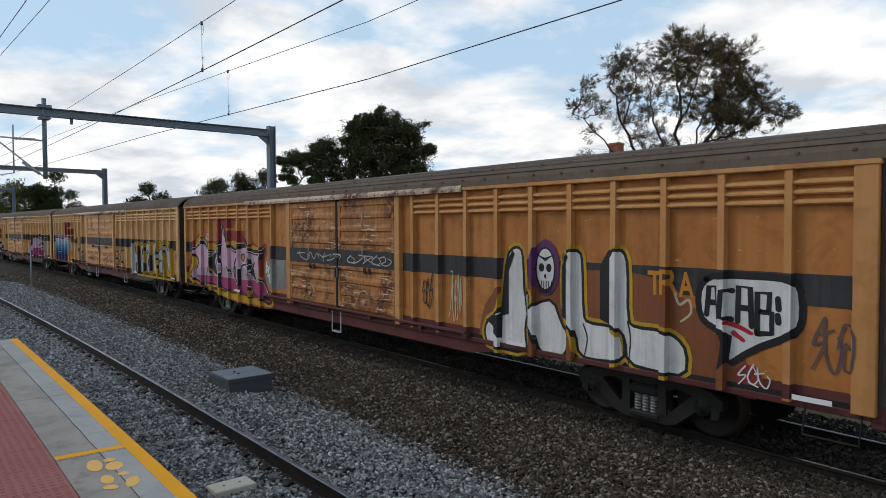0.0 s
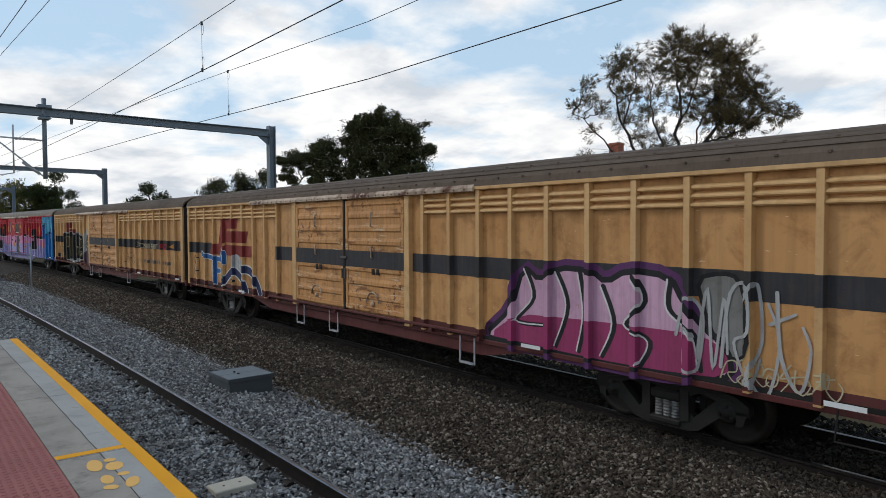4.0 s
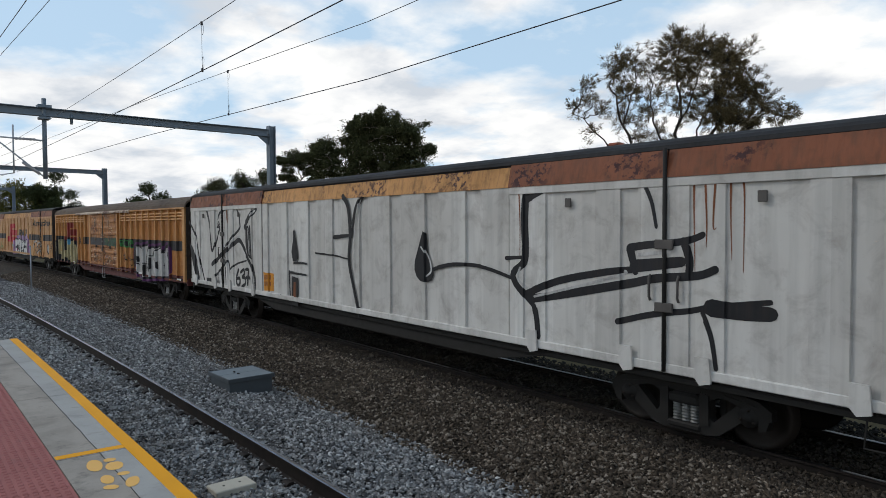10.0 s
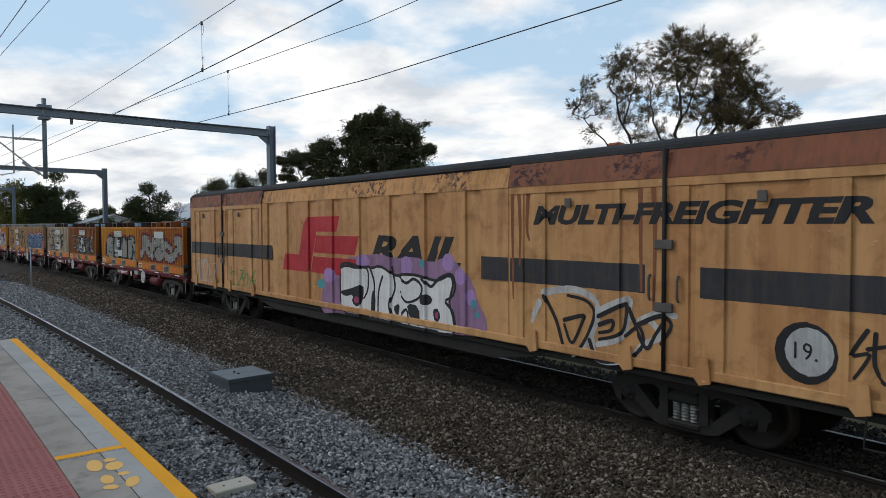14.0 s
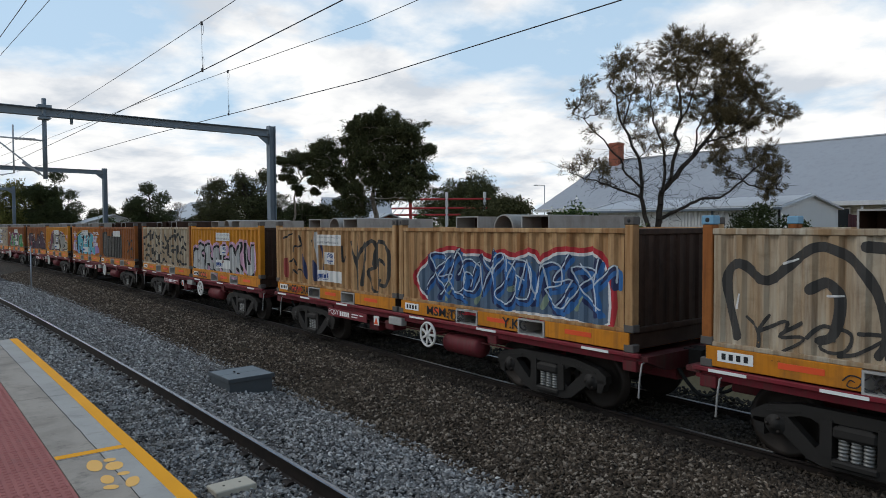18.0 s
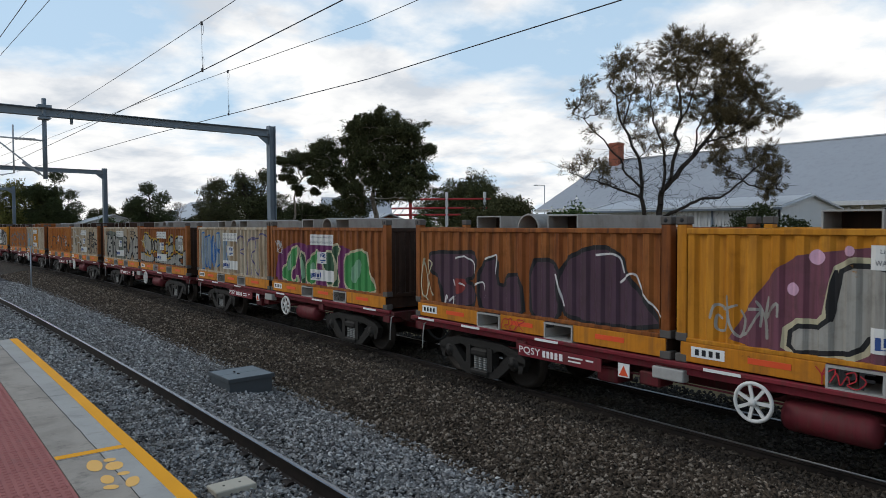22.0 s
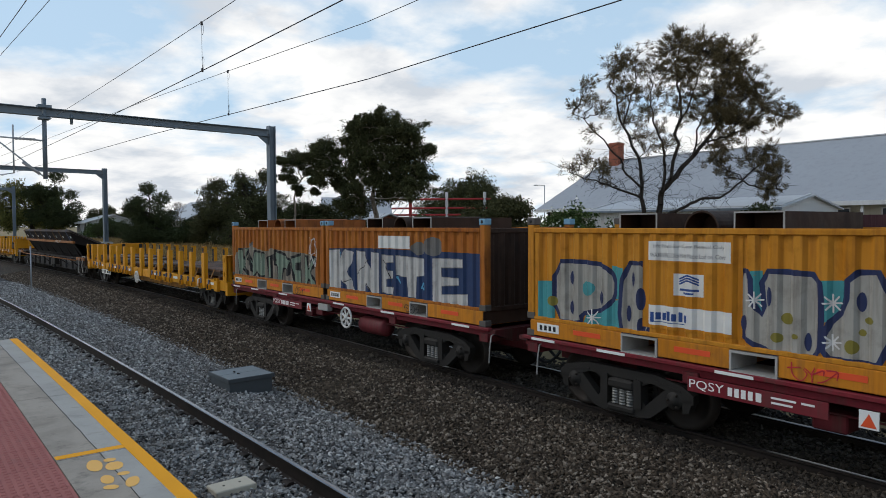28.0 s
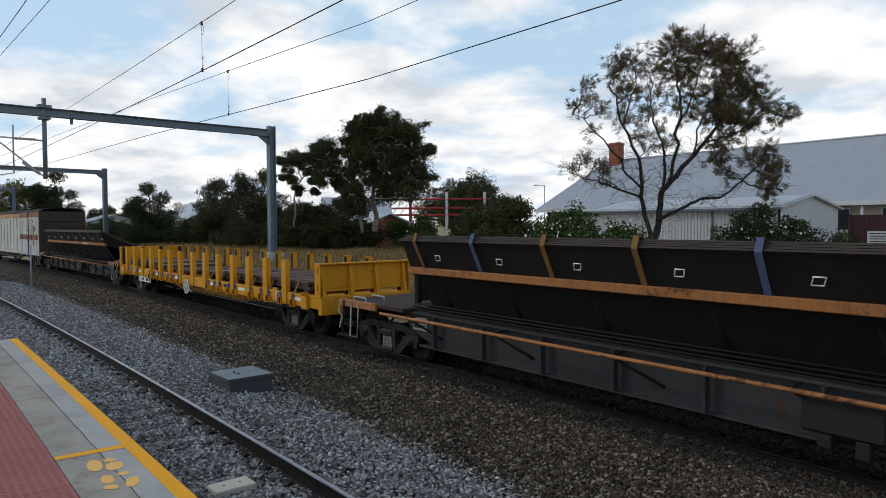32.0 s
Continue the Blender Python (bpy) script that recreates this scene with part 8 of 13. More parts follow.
lay("graffiti_shade", poly([(-8.94, 2.42), (-8.78, 2.57), (-7.8, 2.49), (-7.53, 2.6), (-7.05, 2.61), (-6.92, 2.48), (-6.51, 2.39), (-6.2, 2.5), (-5.73, 2.61), (-5.46, 2.53), (-5.26, 2.43), (-4.96, 2.52), (-4.61, 2.4), (-4.49, 2.14), (-4.47, 1.18), (-4.76, 1.1), (-5.37, 1.21), (-6.14, 0.97), (-6.78, 1.12), (-7.8, 1), (-8.89, 1.04), (-8.86, 2.03)], 1), BLK, t, VS, 0.0064)
for k, pts in enumerate(([(-8.83, 2.41), (-7.91, 2.42), (-7.63, 2.35), (-7.55, 2.12), (-7.66, 1.79), (-7.85, 1.67), (-8.19, 1.66), (-8.19, 1.53), (-7.96, 1.39), (-8.02, 0.96), (-8.87, 0.99), (-8.84, 1.28), (-8.66, 1.45), (-8.66, 2.05), (-8.83, 2.12)], [(-7.49, 2.38), (-6.96, 2.37), (-6.89, 2.01), (-6.92, 1.55), (-6.88, 1.15), (-7.17, 1.14), (-7.22, 1.36), (-7.32, 1.65), (-7.41, 1.34), (-7.68, 1.27), (-7.58, 1.8)], [(-6.9, 2.3), (-6.59, 2.24), (-6.57, 1.89), (-6.49, 1.75), (-6.42, 2.18), (-6.37, 2.16), (-6.36, 1.26), (-6.65, 1.27), (-6.84, 1.71)], [(-6.32, 2.4), (-6.08, 2.55), (-5.67, 2.5), (-5.49, 2.32), (-5.58, 2.13), (-5.95, 2.04), (-5.51, 1.85), (-5.39, 1.6), (-5.45, 1.27), (-5.71, 1.14), (-6.13, 1.22), (-6.3, 1.41), (-6.07, 1.51), (-5.78, 1.41), (-5.85, 1.61), (-6.23, 1.78)], [(-5.37, 2.12), (-5.26, 2.38), (-4.97, 2.43), (-4.73, 2.36), (-4.58, 2.07), (-4.61, 1.78), (-4.83, 1.67), (-5.18, 1.69), (-4.88, 1.53), (-4.6, 1.57), (-4.54, 1.35), (-4.76, 1.13), (-5.12, 1.07), (-5.36, 1.28), (-5.4, 1.73)])):
    shape(t, VS, pts, OLV, BLK, 0.05, 0.0078 + 0.0016 * k, 1, None, "olive-brown graffiti letter")
lines(t, VS, [[(-8.2, 2.12), (-8.2, 2.33), (-7.9, 2.34), (-7.65, 2.19), (-7.7, 1.83), (-8.19, 1.7)], [(-7.41, 1.65), (-7.46, 1.33)], [(-7.32, 2.37), (-7.19, 2.34)], [(-6.61, 1.85), (-6.54, 1.67), (-6.41, 2.05)], [(-5.86, 2.23), (-6.01, 2.32), (-6.15, 2.21), (-6.12, 2.04), (-5.86, 1.92), (-5.51, 1.82), (-5.47, 1.32)], [(-5.25, 1.88), (-5.26, 2.27), (-5.01, 2.42), (-4.72, 2.3), (-4.61, 2.04), (-4.66, 1.76), (-4.88, 1.63), (-5.19, 1.69)], [(-5.25, 1.55), (-5.18, 1.37)], [(-4.74, 1.44), (-4.65, 1.54), (-4.7, 1.2)]], CREAM, 0.028, 0.0165)
lay("face_cloud", poly([(-4.45, 1.0), (-4.5, 1.75), (-4.1, 1.95), (-3.95, 2.5), (-3.5, 2.85), (-2.95, 2.7), (-2.76, 2.2), (-2.76, 0.95)], 2), SIL, t, VS, 0.0065)
lay("face_body", [poly([(-4.0, 0.92), (-3.95, 1.5), (-3.5, 1.72), (-3.0, 1.55), (-2.85, 0.92)], 2)], spray("dull_plum", (0.09, 0.05, 0.07), dirt=0.4), t, VS, 0.0082)
lay_each("face_mark", [dot(-3.4, 1.98, 0.42, 0.34), poly([(-3.75, 2.15), (-3.6, 2.5), (-3.25, 2.45), (-3.05, 2.1)], 1), dot(-4.25, 1.35, 0.17, 0.25)], OLV, t, VS, 0.0088, "brown round head shape")
lay("face_line", [stroke([(-3.7, 1.9), (-3.4, 1.84), (-3.15, 1.92)], 0.035), stroke([(-3.65, 2.12), (-3.2, 2.12)], 0.03), stroke([(-4.35, 1.75), (-4.2, 1.95), (-4.1, 1.7)], 0.03)], CREAM, t, VS, 0.0105)
lay("lettering", flat_text("18", -3.1, 1.05, 0.24), BLK, t, VS, 0.0105, "small black numerals")
shape(t, VS, [(-10.81, 1.94), (-10.66, 1.8), (-10.83, 1.6), (-11, 1.75)], RED, WHT, 0.025, 0.005, 0, None, "red warning diamond")
lay("data_panel", poly([(-10.51, 1.31), (-9.88, 1.34), (-9.88, 1.11), (-10.51, 1.08)]), BLK, t, VS, 0.005)
lay("data_bar", [poly(rect(-10.02 + k * 0.08, -9.97 + k * 0.08, 1.33, 1.39)) for k in range(6)], WHT, t, VS, 0.0065)
lay("stencil", [poly([(-10.36, 1.74), (-9.78, 1.76), (-9.78, 1.64), (-10.36, 1.62)]), poly([(-10.37, 1.54), (-9.84, 1.56), (-9.84, 1.51), (-10.37, 1.49)])], BRN, t, VS, 0.0045)
shape(t, VS, [(-9.43, 1.72), (-9.13, 1.73), (-9.13, 1.46), (-9.43, 1.44)], GREY, BLK, 0.05, 0.0045, 0)
blobs(t, VS, [(-9.28, 1.59, 0.11, 0.08)], CREAM, 0.0062)
lines(t, VS, [[(-7.65, 0.98), (-7.55, 1.08), (-7.5, 0.96), (-7.36, 1.07)], [(-7, 1.01), (-6.91, 1.1), (-6.87, 0.95), (-6.74, 1.05), (-6.61, 0.96)]], BLK, 0.025, 0.0068)
lines(t, VS, [[(-5.92, 0.98), (-5.81, 0.96), (-5.85, 0.85), (-5.71, 0.95), (-5.64, 0.86)]], BLK, 0.03, 0.0068)
tag(t, VS, -2.4, 1.15, 1.8, 0.4, BLK, 43, 0.02, 5)

# mural van: red above, pink and lavender below, black blocks with white edges, orange spots
t = VANS["blue"]
lay_each("mural_pink", [poly([(-8.9, 1.4), (-8.9, 2.2), (-8.3, 2.5), (-7.6, 2.2), (-6.5, 2.2), (-4.6, 2.16), (-2.72, 2.3), (-2.72, 1.4)], 0), poly([(2.3, 1.4), (2.3, 2.2), (4.2, 2.35), (4.8, 2.1), (6.0, 2.1), (8.9, 2.12), (8.95, 1.4)])], MPNK, t, VS, 0.004, "pink band of the mural")
lay_each("mural_pink", [poly([(-2.66, 1.4), (-2.66, 2.3), (-1.5, 2.15), (-0.23, 2.3), (-0.23, 1.4)]), poly([(-0.11, 1.4), (-0.11, 2.3), (1.2, 2.2), (2.25, 2.3), (2.25, 1.4)])], MPNK, t, VS, 0.006)
lay_each("mural_lavender", [poly([(-8.9, 0.82), (-8.9, 1.85), (-7.5, 1.75), (-6.2, 1.5), (-5.4, 1.75), (-4.2, 1.45), (-2.72, 1.6), (-2.72, 0.82)]), poly([(2.3, 0.82), (2.3, 1.75), (4.0, 1.75), (5.0, 1.72), (6.2, 1.5), (7.6, 1.66), (8.95, 1.55), (8.98, 0.82)])], LAV, t, VS, 0.006, "lavender band of the mural")
lay_each("mural_lavender", [poly([(-2.66, 1.03), (-2.66, 1.65), (-1.4, 1.5), (-0.23, 1.65), (-0.23, 1.03)]), poly([(-0.11, 1.03), (-0.11, 1.6), (1.2, 1.75), (2.25, 1.6), (2.25, 1.03)])], LAV, t, VS, 0.008)
lay_each("mural_blue", [poly([(-11.3, 0.82), (-11.3, 2.9), (-9.7, 2.7), (-9.65, 0.82)])], "bluevan", t, VS, 0.004, "blue end of the mural")
lay_each("mural_blue", [poly([(9.0, 0.82), (8.94, 2.1), (8.26, 2.16), (8.26, 3.1), (11.3, 3.1), (11.3, 0.82)])], "bluevan", t, VS, 0.004)
lay_each("mural_sky", [poly([(-11.3, 2.3), (-11.3, 3.12), (-9.1, 3.12), (-9.1, 2.2)]), poly([(8.26, 2.64), (8.26, 3.12), (11.3, 3.12), (11.3, 2.4), (10.75, 3.05), (10.27, 2.2), (9.9, 2.75), (9.46, 2.24), (8.92, 3.1), (8.42, 2.64)])], MCYAN, t, VS, 0.0058)
lay_each("mural_zigzag", [stroke(p, 0.08, False) for p in ([(8.42, 2.64), (8.92, 3.1), (9.46, 2.24), (9.9, 2.75), (10.27, 2.2), (10.75, 3.05), (11.3, 2.4)], [(-11.57, 2.47), (-11.19, 2.92), (-10.83, 1.72), (-10.39, 2.39), (-9.89, 3.17)])], BLK, t, VS, 0.0078)
MURAL = [[(4.97, 2.7), (6.37, 2.75), (6.45, 2.62), (6.45, 1.37), (6.09, 1.36), (4.93, 1.35), (4.81, 1.58), (4.88, 1.88), (5.23, 1.93), (6.09, 1.9), (6.09, 2.28), (5.32, 2.29), (4.98, 2.3)], [(6.44, 2.26), (8.01, 2.26), (8.35, 2.24), (8.35, 2.04), (8.02, 2.09), (6.45, 2.15)], [(8.25, 3.2), (8.44, 3.22), (8.46, 2.29), (8.27, 2.31)], [(3, 3.18), (3.38, 3.17), (3.42, 2.36), (3.54, 2.19), (3.54, 0.88), (3.38, 0.9), (3.38, 2.16), (2.78, 2.22), (2.78, 2.37), (3, 2.38)],
         [(-7.42, 2.8), (-6.24, 2.82), (-6.2, 2.33), (-4.81, 2.36), (-4.82, 3.11), (-4.4, 3.1), (-4.38, 2.35), (-3.95, 2.37), (-3.92, 1.06), (-4.16, 1.01), (-4.19, 2.15), (-4.74, 2.16), (-6.22, 2.18), (-7.44, 2.18)], [(-8.92, 1.92), (-7.32, 1.8), (-6.03, 1.81), (-6.01, 1.19), (-7.32, 1.12), (-7.37, 1.71), (-8.92, 1.8)], [(-9.33, 3), (-9.01, 3.03), (-9.01, 3.19), (-8.92, 3.19), (-8.92, 1.95), (-9.13, 1.84), (-9.13, 1.06), (-9.71, 0.98), (-9.73, 2.1), (-9.8, 2.51), (-9.64, 2.9)]]
lay_each("mural_block", [poly(p) for p in MURAL], BLK, t, VS, 0.010, "black blocks of the mural")
lay_each("mural_block", [poly([(0.01, 3.15), (0.95, 3.11), (0.95, 2.51), (0, 2.52)]), poly([(0.1, 2.22), (1.07, 2.21), (1.1, 0.88), (0.08, 0.92)]), poly([(-2.1, 3.28), (-1.76, 3.27), (-1.75, 0.68), (-2.12, 0.74)])], BLK, t, VS, 0.010)
EDGES = [[(4.85, 2.72), (4.85, 2.35), (4.95, 2.26), (5.37, 2.26), (6, 2.27), (6.07, 2.2), (6.07, 1.9)], [(4.78, 1.9), (4.82, 1.42), (4.9, 1.34), (5.33, 1.31), (6.15, 1.28)], [(6.47, 2.11), (7.02, 2.12)], [(7.16, 2.08), (7.84, 2.07), (8.35, 2.03)], [(8.18, 3.08), (8.2, 2.33)], [(3.04, 3.18), (3, 2.42)], [(2.78, 2.21), (3.4, 2.15), (3.4, 1.35), (3.32, 0.82)], [(-0.07, 3.17), (-0.04, 2.49), (0.91, 2.48)], [(-2.17, 3.2), (-2.14, 2.54)],
         [(-7.5, 2.8), (-7.49, 2.19), (-7, 2.17)], [(-7.55, 2.16), (-5.68, 2.14), (-4.81, 2.13), (-4.22, 2.15), (-4.19, 1.01)], [(-7.38, 1.72), (-7.34, 1.13), (-5.98, 1.14)], [(-9.45, 3.02), (-9.81, 2.71), (-9.8, 1.02)], [(-4.81, 3.11), (-4.8, 2.43)], [(-9.13, 1.89), (-8.92, 1.95)]]
lay_each("mural_edge", [stroke(p, 0.06, False) for p in EDGES], WHT, t, VS, 0.0125, "white edge lines of the mural")
blobs(t, VS, [(4.14, 2.7, 0.24, 0.19), (4.37, 2.38, 0.08, 0.06), (4, 2.37, 0.07, 0.05), (4.21, 2.24, 0.12, 0.09), (2.64, 1.83, 0.24, 0.16), (3.13, 1.81, 0.16, 0.11), (3.01, 1.47, 0.11, 0.08), (7.47, 2.67, 0.3, 0.31), (7.74, 3.01, 0.08, 0.08), (7.51, 3.03, 0.04, 0.04), (8.36, 1.68, 0.25, 0.29), (8.5, 1.2, 0.08, 0.09)] + [(-8.49, 2.77, 0.22, 0.16), (-8.28, 2.64, 0.09, 0.06), (-8.23, 2.84, 0.06, 0.05), (-8.47, 1.47, 0.23, 0.16), (-8.25, 1.63, 0.11, 0.07), (-5.35, 2.82, 0.16, 0.15), (-5.12, 2.79, 0.07, 0.07), (-5.13, 2.91, 0.04, 0.05), (-5.1, 2.62, 0.08, 0.08), (-5.17, 1.66, 0.21, 0.19), (-4.88, 1.93, 0.09, 0.09), (-3.58, 2.72, 0.21, 0.22), (-3.29, 2.76, 0.08, 0.09), (-3.28, 2.54, 0.07, 0.08), (-3.43, 1.64, 0.19, 0.22), (-3.26, 1.93, 0.08, 0.09)], ORG, 0.0145, "mural_spot")
blobs(t, VS, [(-1.03, 2.92, 0.28, 0.16), (-0.71, 2.68, 0.15, 0.09), (-0.64, 2.94, 0.1, 0.06), (1.64, 2.92, 0.24, 0.15), (1.85, 2.54, 0.14, 0.09), (1.9, 2.73, 0.06, 0.05), (-0.83, 1.6, 0.29, 0.17)], ORG, 0.0145, "mural_spot")
lay("mural_sky", poly(rect(8.28, 11.08, 3.13, 3.55)), MCYAN, t, VS, 0.002)
lay("mural_sky", poly(rect(-11.18, -9.7, 3.13, 3.55)), SKY, t, VS, 0.002)
lines(t, VS, [[(10.51, 2.58), (10.71, 2.67), (10.8, 2.52), (10.57, 2.35), (10.83, 2.33)], [(10.89, 2.58), (11.08, 2.64), (11.02, 2.45), (11.16, 2.39)], [(10.51, 2.21), (10.98, 2.3), (10.7, 2.12)]], WHT, 0.04, 0.009)
tag(t, VS, -11.1, 2.2, 0.6, 0.8, SKY, 52, 0.04, 4)
tag(t, VS, -11.1, 1.7, 0.6, 0.6, SKY, 53, 0.04, 3)

# white van: loose black brush drawing with pale insides
t = VANS["white"]
INK = [([(-0.46, 3.6), (-0.23, 3.35), (-0.15, 2.68), (-0.21, 2.12), (0.01, 1.46), (0.22, 0.9)], 0.12), ([(0.34, 3.57), (0.08, 3.28), (-0.09, 2.68)], 0.1), ([(-0.98, 2.65), (-0.24, 2.7)], 0.09), ([(-1.93, 2.25), (-1.03, 2.22), (-0.25, 2.16)], 0.04), ([(2.96, 2.08), (3.6, 2.2), (4.42, 2.19), (5.18, 2.04)], 0.07), ([(5.56, 3.55), (5.49, 3.34), (5.47, 2.92), (5.49, 2.57), (5.45, 2.31), (5.22, 2.13), (5.27, 1.96), (5.5, 1.76), (5.72, 1.55), (5.79, 1.13)], 0.13), ([(5.99, 3.53), (5.71, 3.42), (5.49, 3.33)], 0.11), ([(5.04, 2.37), (5.45, 2.4)], 0.06),
       ([(5.52, 1.8), (6.23, 2.06), (7.14, 2.24), (7.64, 2.3)], 0.11), ([(5.61, 1.72), (6.42, 1.87), (7.55, 2.1), (8.01, 2.2), (8.62, 2.27), (8.87, 2.36)], 0.12), ([(7.55, 2.61), (7.93, 2.66), (8.42, 2.71), (8.69, 2.8)], 0.1), ([(7.55, 2.59), (7.64, 2.27)], 0.12), ([(7.63, 2.35), (8.39, 2.44)], 0.16), ([(7.77, 3.55), (7.92, 3.25), (8, 2.9)], 0.06), ([(8.42, 2.71), (8.5, 2.45), (8.48, 2.25)], 0.1), ([(7.36, 1.54), (7.94, 1.7), (8.5, 1.8), (8.82, 1.88), (9.56, 2)], 0.08), ([(8.82, 1.87), (9.23, 1.85), (9.57, 1.86)], 0.2), ([(8.69, 1.8), (8.82, 1.49), (8.89, 1.1)], 0.07),
       ([(-11.42, 3.07), (-10.81, 2.62), (-10.51, 2.03), (-10.29, 1.55), (-9.94, 0.98)], 0.1), ([(-9.72, 3.5), (-9.48, 3.1), (-9.29, 2.55), (-9.16, 2.11), (-8.92, 2.3), (-8.69, 2.57), (-8.4, 2.81)], 0.11), ([(-8.58, 3.16), (-8.36, 3.36), (-7.84, 3.46)], 0.09), ([(-7.91, 2.3), (-7.35, 2.6), (-6.83, 2.84), (-6.79, 3), (-6.87, 3.27), (-7.02, 3.43)], 0.08), ([(-9.16, 1.66), (-8.35, 1.98), (-7.35, 2.35), (-6.91, 2.49), (-6.66, 2.4), (-6.4, 2.18), (-6.11, 1.93), (-5.88, 1.73), (-5.78, 1.55), (-5.7, 1.29), (-5.8, 0.95)], 0.14), ([(-6.38, 2.89), (-6.12, 3.11), (-5.9, 3.27), (-5.48, 3.42)], 0.16), ([(-5.98, 2.91), (-5.94, 2.43), (-5.89, 1.95)], 0.08), ([(-8.92, 1.3), (-8.24, 1.57), (-7.83, 1.81), (-7.68, 1.69), (-7.63, 1.38)], 0.08), ([(-7.63, 1.55), (-7.08, 1.75), (-6.24, 1.89)], 0.06), ([(-8.63, 1.36), (-8.46, 0.84)], 0.06), ([(-8.3, 1.55), (-8.22, 0.9)], 0.12), ([(-7.98, 1.6), (-7.93, 1.03)], 0.05)]
lay_each("brush_line", [stroke(p, w * 1.15, True, 0.75) for p, w in INK], BLK, t, FS, 0.024, "loose black brush drawing")
lay_each("brush_fill", [poly(p, 1) for p in ([(2.7, 2.92), (2.51, 2.5), (2.34, 2.12), (2.48, 1.83), (2.83, 1.8), (2.99, 2), (2.77, 2.32)], [(-11.42, 2.39), (-10.97, 2.1), (-10.59, 1.53), (-10.32, 1.04), (-10.78, 1.08), (-11.21, 1.76)], [(-8.83, 2.81), (-8.63, 3.09), (-8.4, 3.07), (-8.36, 2.76), (-8.58, 2.9)], [(-6.37, 2.86), (-6.04, 2.97), (-6.01, 2.57), (-5.96, 2.09), (-5.89, 1.92), (-6.18, 2.07), (-6.3, 2.42)])], BLK, t, FS, 0.0255)
lay_each("brush_shine", [stroke(p, w) for p, w in (([(2.6, 2.5), (2.81, 2.28), (2.87, 2.04), (2.71, 1.93)], 0.04), ([(5.38, 2.22), (5.32, 2.05), (5.52, 1.89)], 0.04), ([(5.71, 1.77), (6.7, 2.02), (7.43, 2.22), (7.47, 2.27)], 0.04), ([(7.69, 2.51), (8.22, 2.57)], 0.05), ([(0.25, 3.49), (0.07, 2.92), (0.02, 1.95)], 0.04), ([(-11.12, 2.61), (-10.69, 2.12), (-10.29, 1.36)], 0.04), ([(-8.71, 2.93), (-8.58, 3.07), (-8.44, 2.93)], 0.03), ([(-6.12, 2.84), (-6.07, 2.43), (-6.02, 2.08)], 0.05), ([(-5.97, 3.24), (-5.8, 3.32), (-5.63, 3.38)], 0.06), ([(-7.73, 2.25), (-7.26, 2.51), (-6.78, 2.62)], 0.06))], OLDWHT, t, FS, 0.027)
lay("painted_number", [stroke(p, 0.10) for p in ([(-6.94, 1.58), (-7.09, 1.38), (-7.12, 1.19), (-7, 1.09), (-6.85, 1.17), (-6.87, 1.32), (-7.05, 1.3)], [(-6.77, 1.51), (-6.53, 1.6), (-6.49, 1.46), (-6.65, 1.37), (-6.39, 1.34), (-6.42, 1.18), (-6.68, 1.08)], [(-6.37, 1.61), (-6.09, 1.62), (-6.14, 1.4), (-6.17, 1.18)], [(-6.27, 1.38), (-6.01, 1.38)])], BLK, t, FS, 0.026, "black painted number")
lay("orange_notice", poly([(-5.06, 1.6), (-4.46, 1.59), (-4.46, 1.1), (-5.02, 1.08)]), ORG, t, FS, 0.004)
lay("notice_bar", [poly(p) for p in ([(-4.99, 1.53), (-4.91, 1.53), (-4.91, 1.4), (-4.99, 1.4)], [(-4.86, 1.54), (-4.78, 1.54), (-4.78, 1.41), (-4.86, 1.41)], [(-4.74, 1.54), (-4.66, 1.54), (-4.66, 1.41), (-4.74, 1.41)], [(-4.99, 1.34), (-4.91, 1.34), (-4.91, 1.22), (-4.99, 1.21)], [(-4.86, 1.35), (-4.78, 1.35), (-4.78, 1.23), (-4.86, 1.23)], [(-4.74, 1.35), (-4.66, 1.35), (-4.65, 1.23), (-4.73, 1.23)])], BRN, t, FS, 0.006)
lay("data_panel", poly([(-9.8, 1.17), (-9.26, 1.19), (-9.26, 1.03), (-9.8, 1)]), BLK, t, FS, 0.025)
lay_each("rust_run", [stroke([(x, 3.5), (x + 0.03 * math.sin(k * 2.1), 3.1 - 0.2 * math.sin(k)), (x + 0.02, 2.6 - 0.3 * math.cos(k * 1.7))], 0.035, True, 0.2) for k, x in enumerate((8.55, 8.72, 8.86, 9.05, 9.2, -8.0, -7.8, 5.35))], BRN, t, FS, 0.0235)
lay_each("brush_shape", [poly([(-3.36, 1.99), (-3.04, 3), (-2.88, 2.41), (-2.76, 2)], 1), poly([(-3.27, 1.59), (-2.82, 1.57), (-2.84, 0.83), (-3.3, 0.82)])], BLK, t, FS, 0.0262, "black brush shape")
lay("brush_inside", poly([(-3.17, 1.45), (-2.96, 1.45), (-2.97, 1.03), (-3.2, 1.05)]), BRN, t, FS, 0.0275)
lines(t, FS, [[(-3.13, 1.95), (-2.66, 1.97), (-2.32, 1.96)], [(-3.43, 1.71), (-3.39, 1.18), (-3.33, 0.74)], [(-3.41, 1.69), (-2.88, 1.68), (-2.35, 1.67)], [(-3.91, 1.03), (-3.63, 1.01), (-3.37, 1.03)]], BLK, 0.07, 0.0262, 0.7)

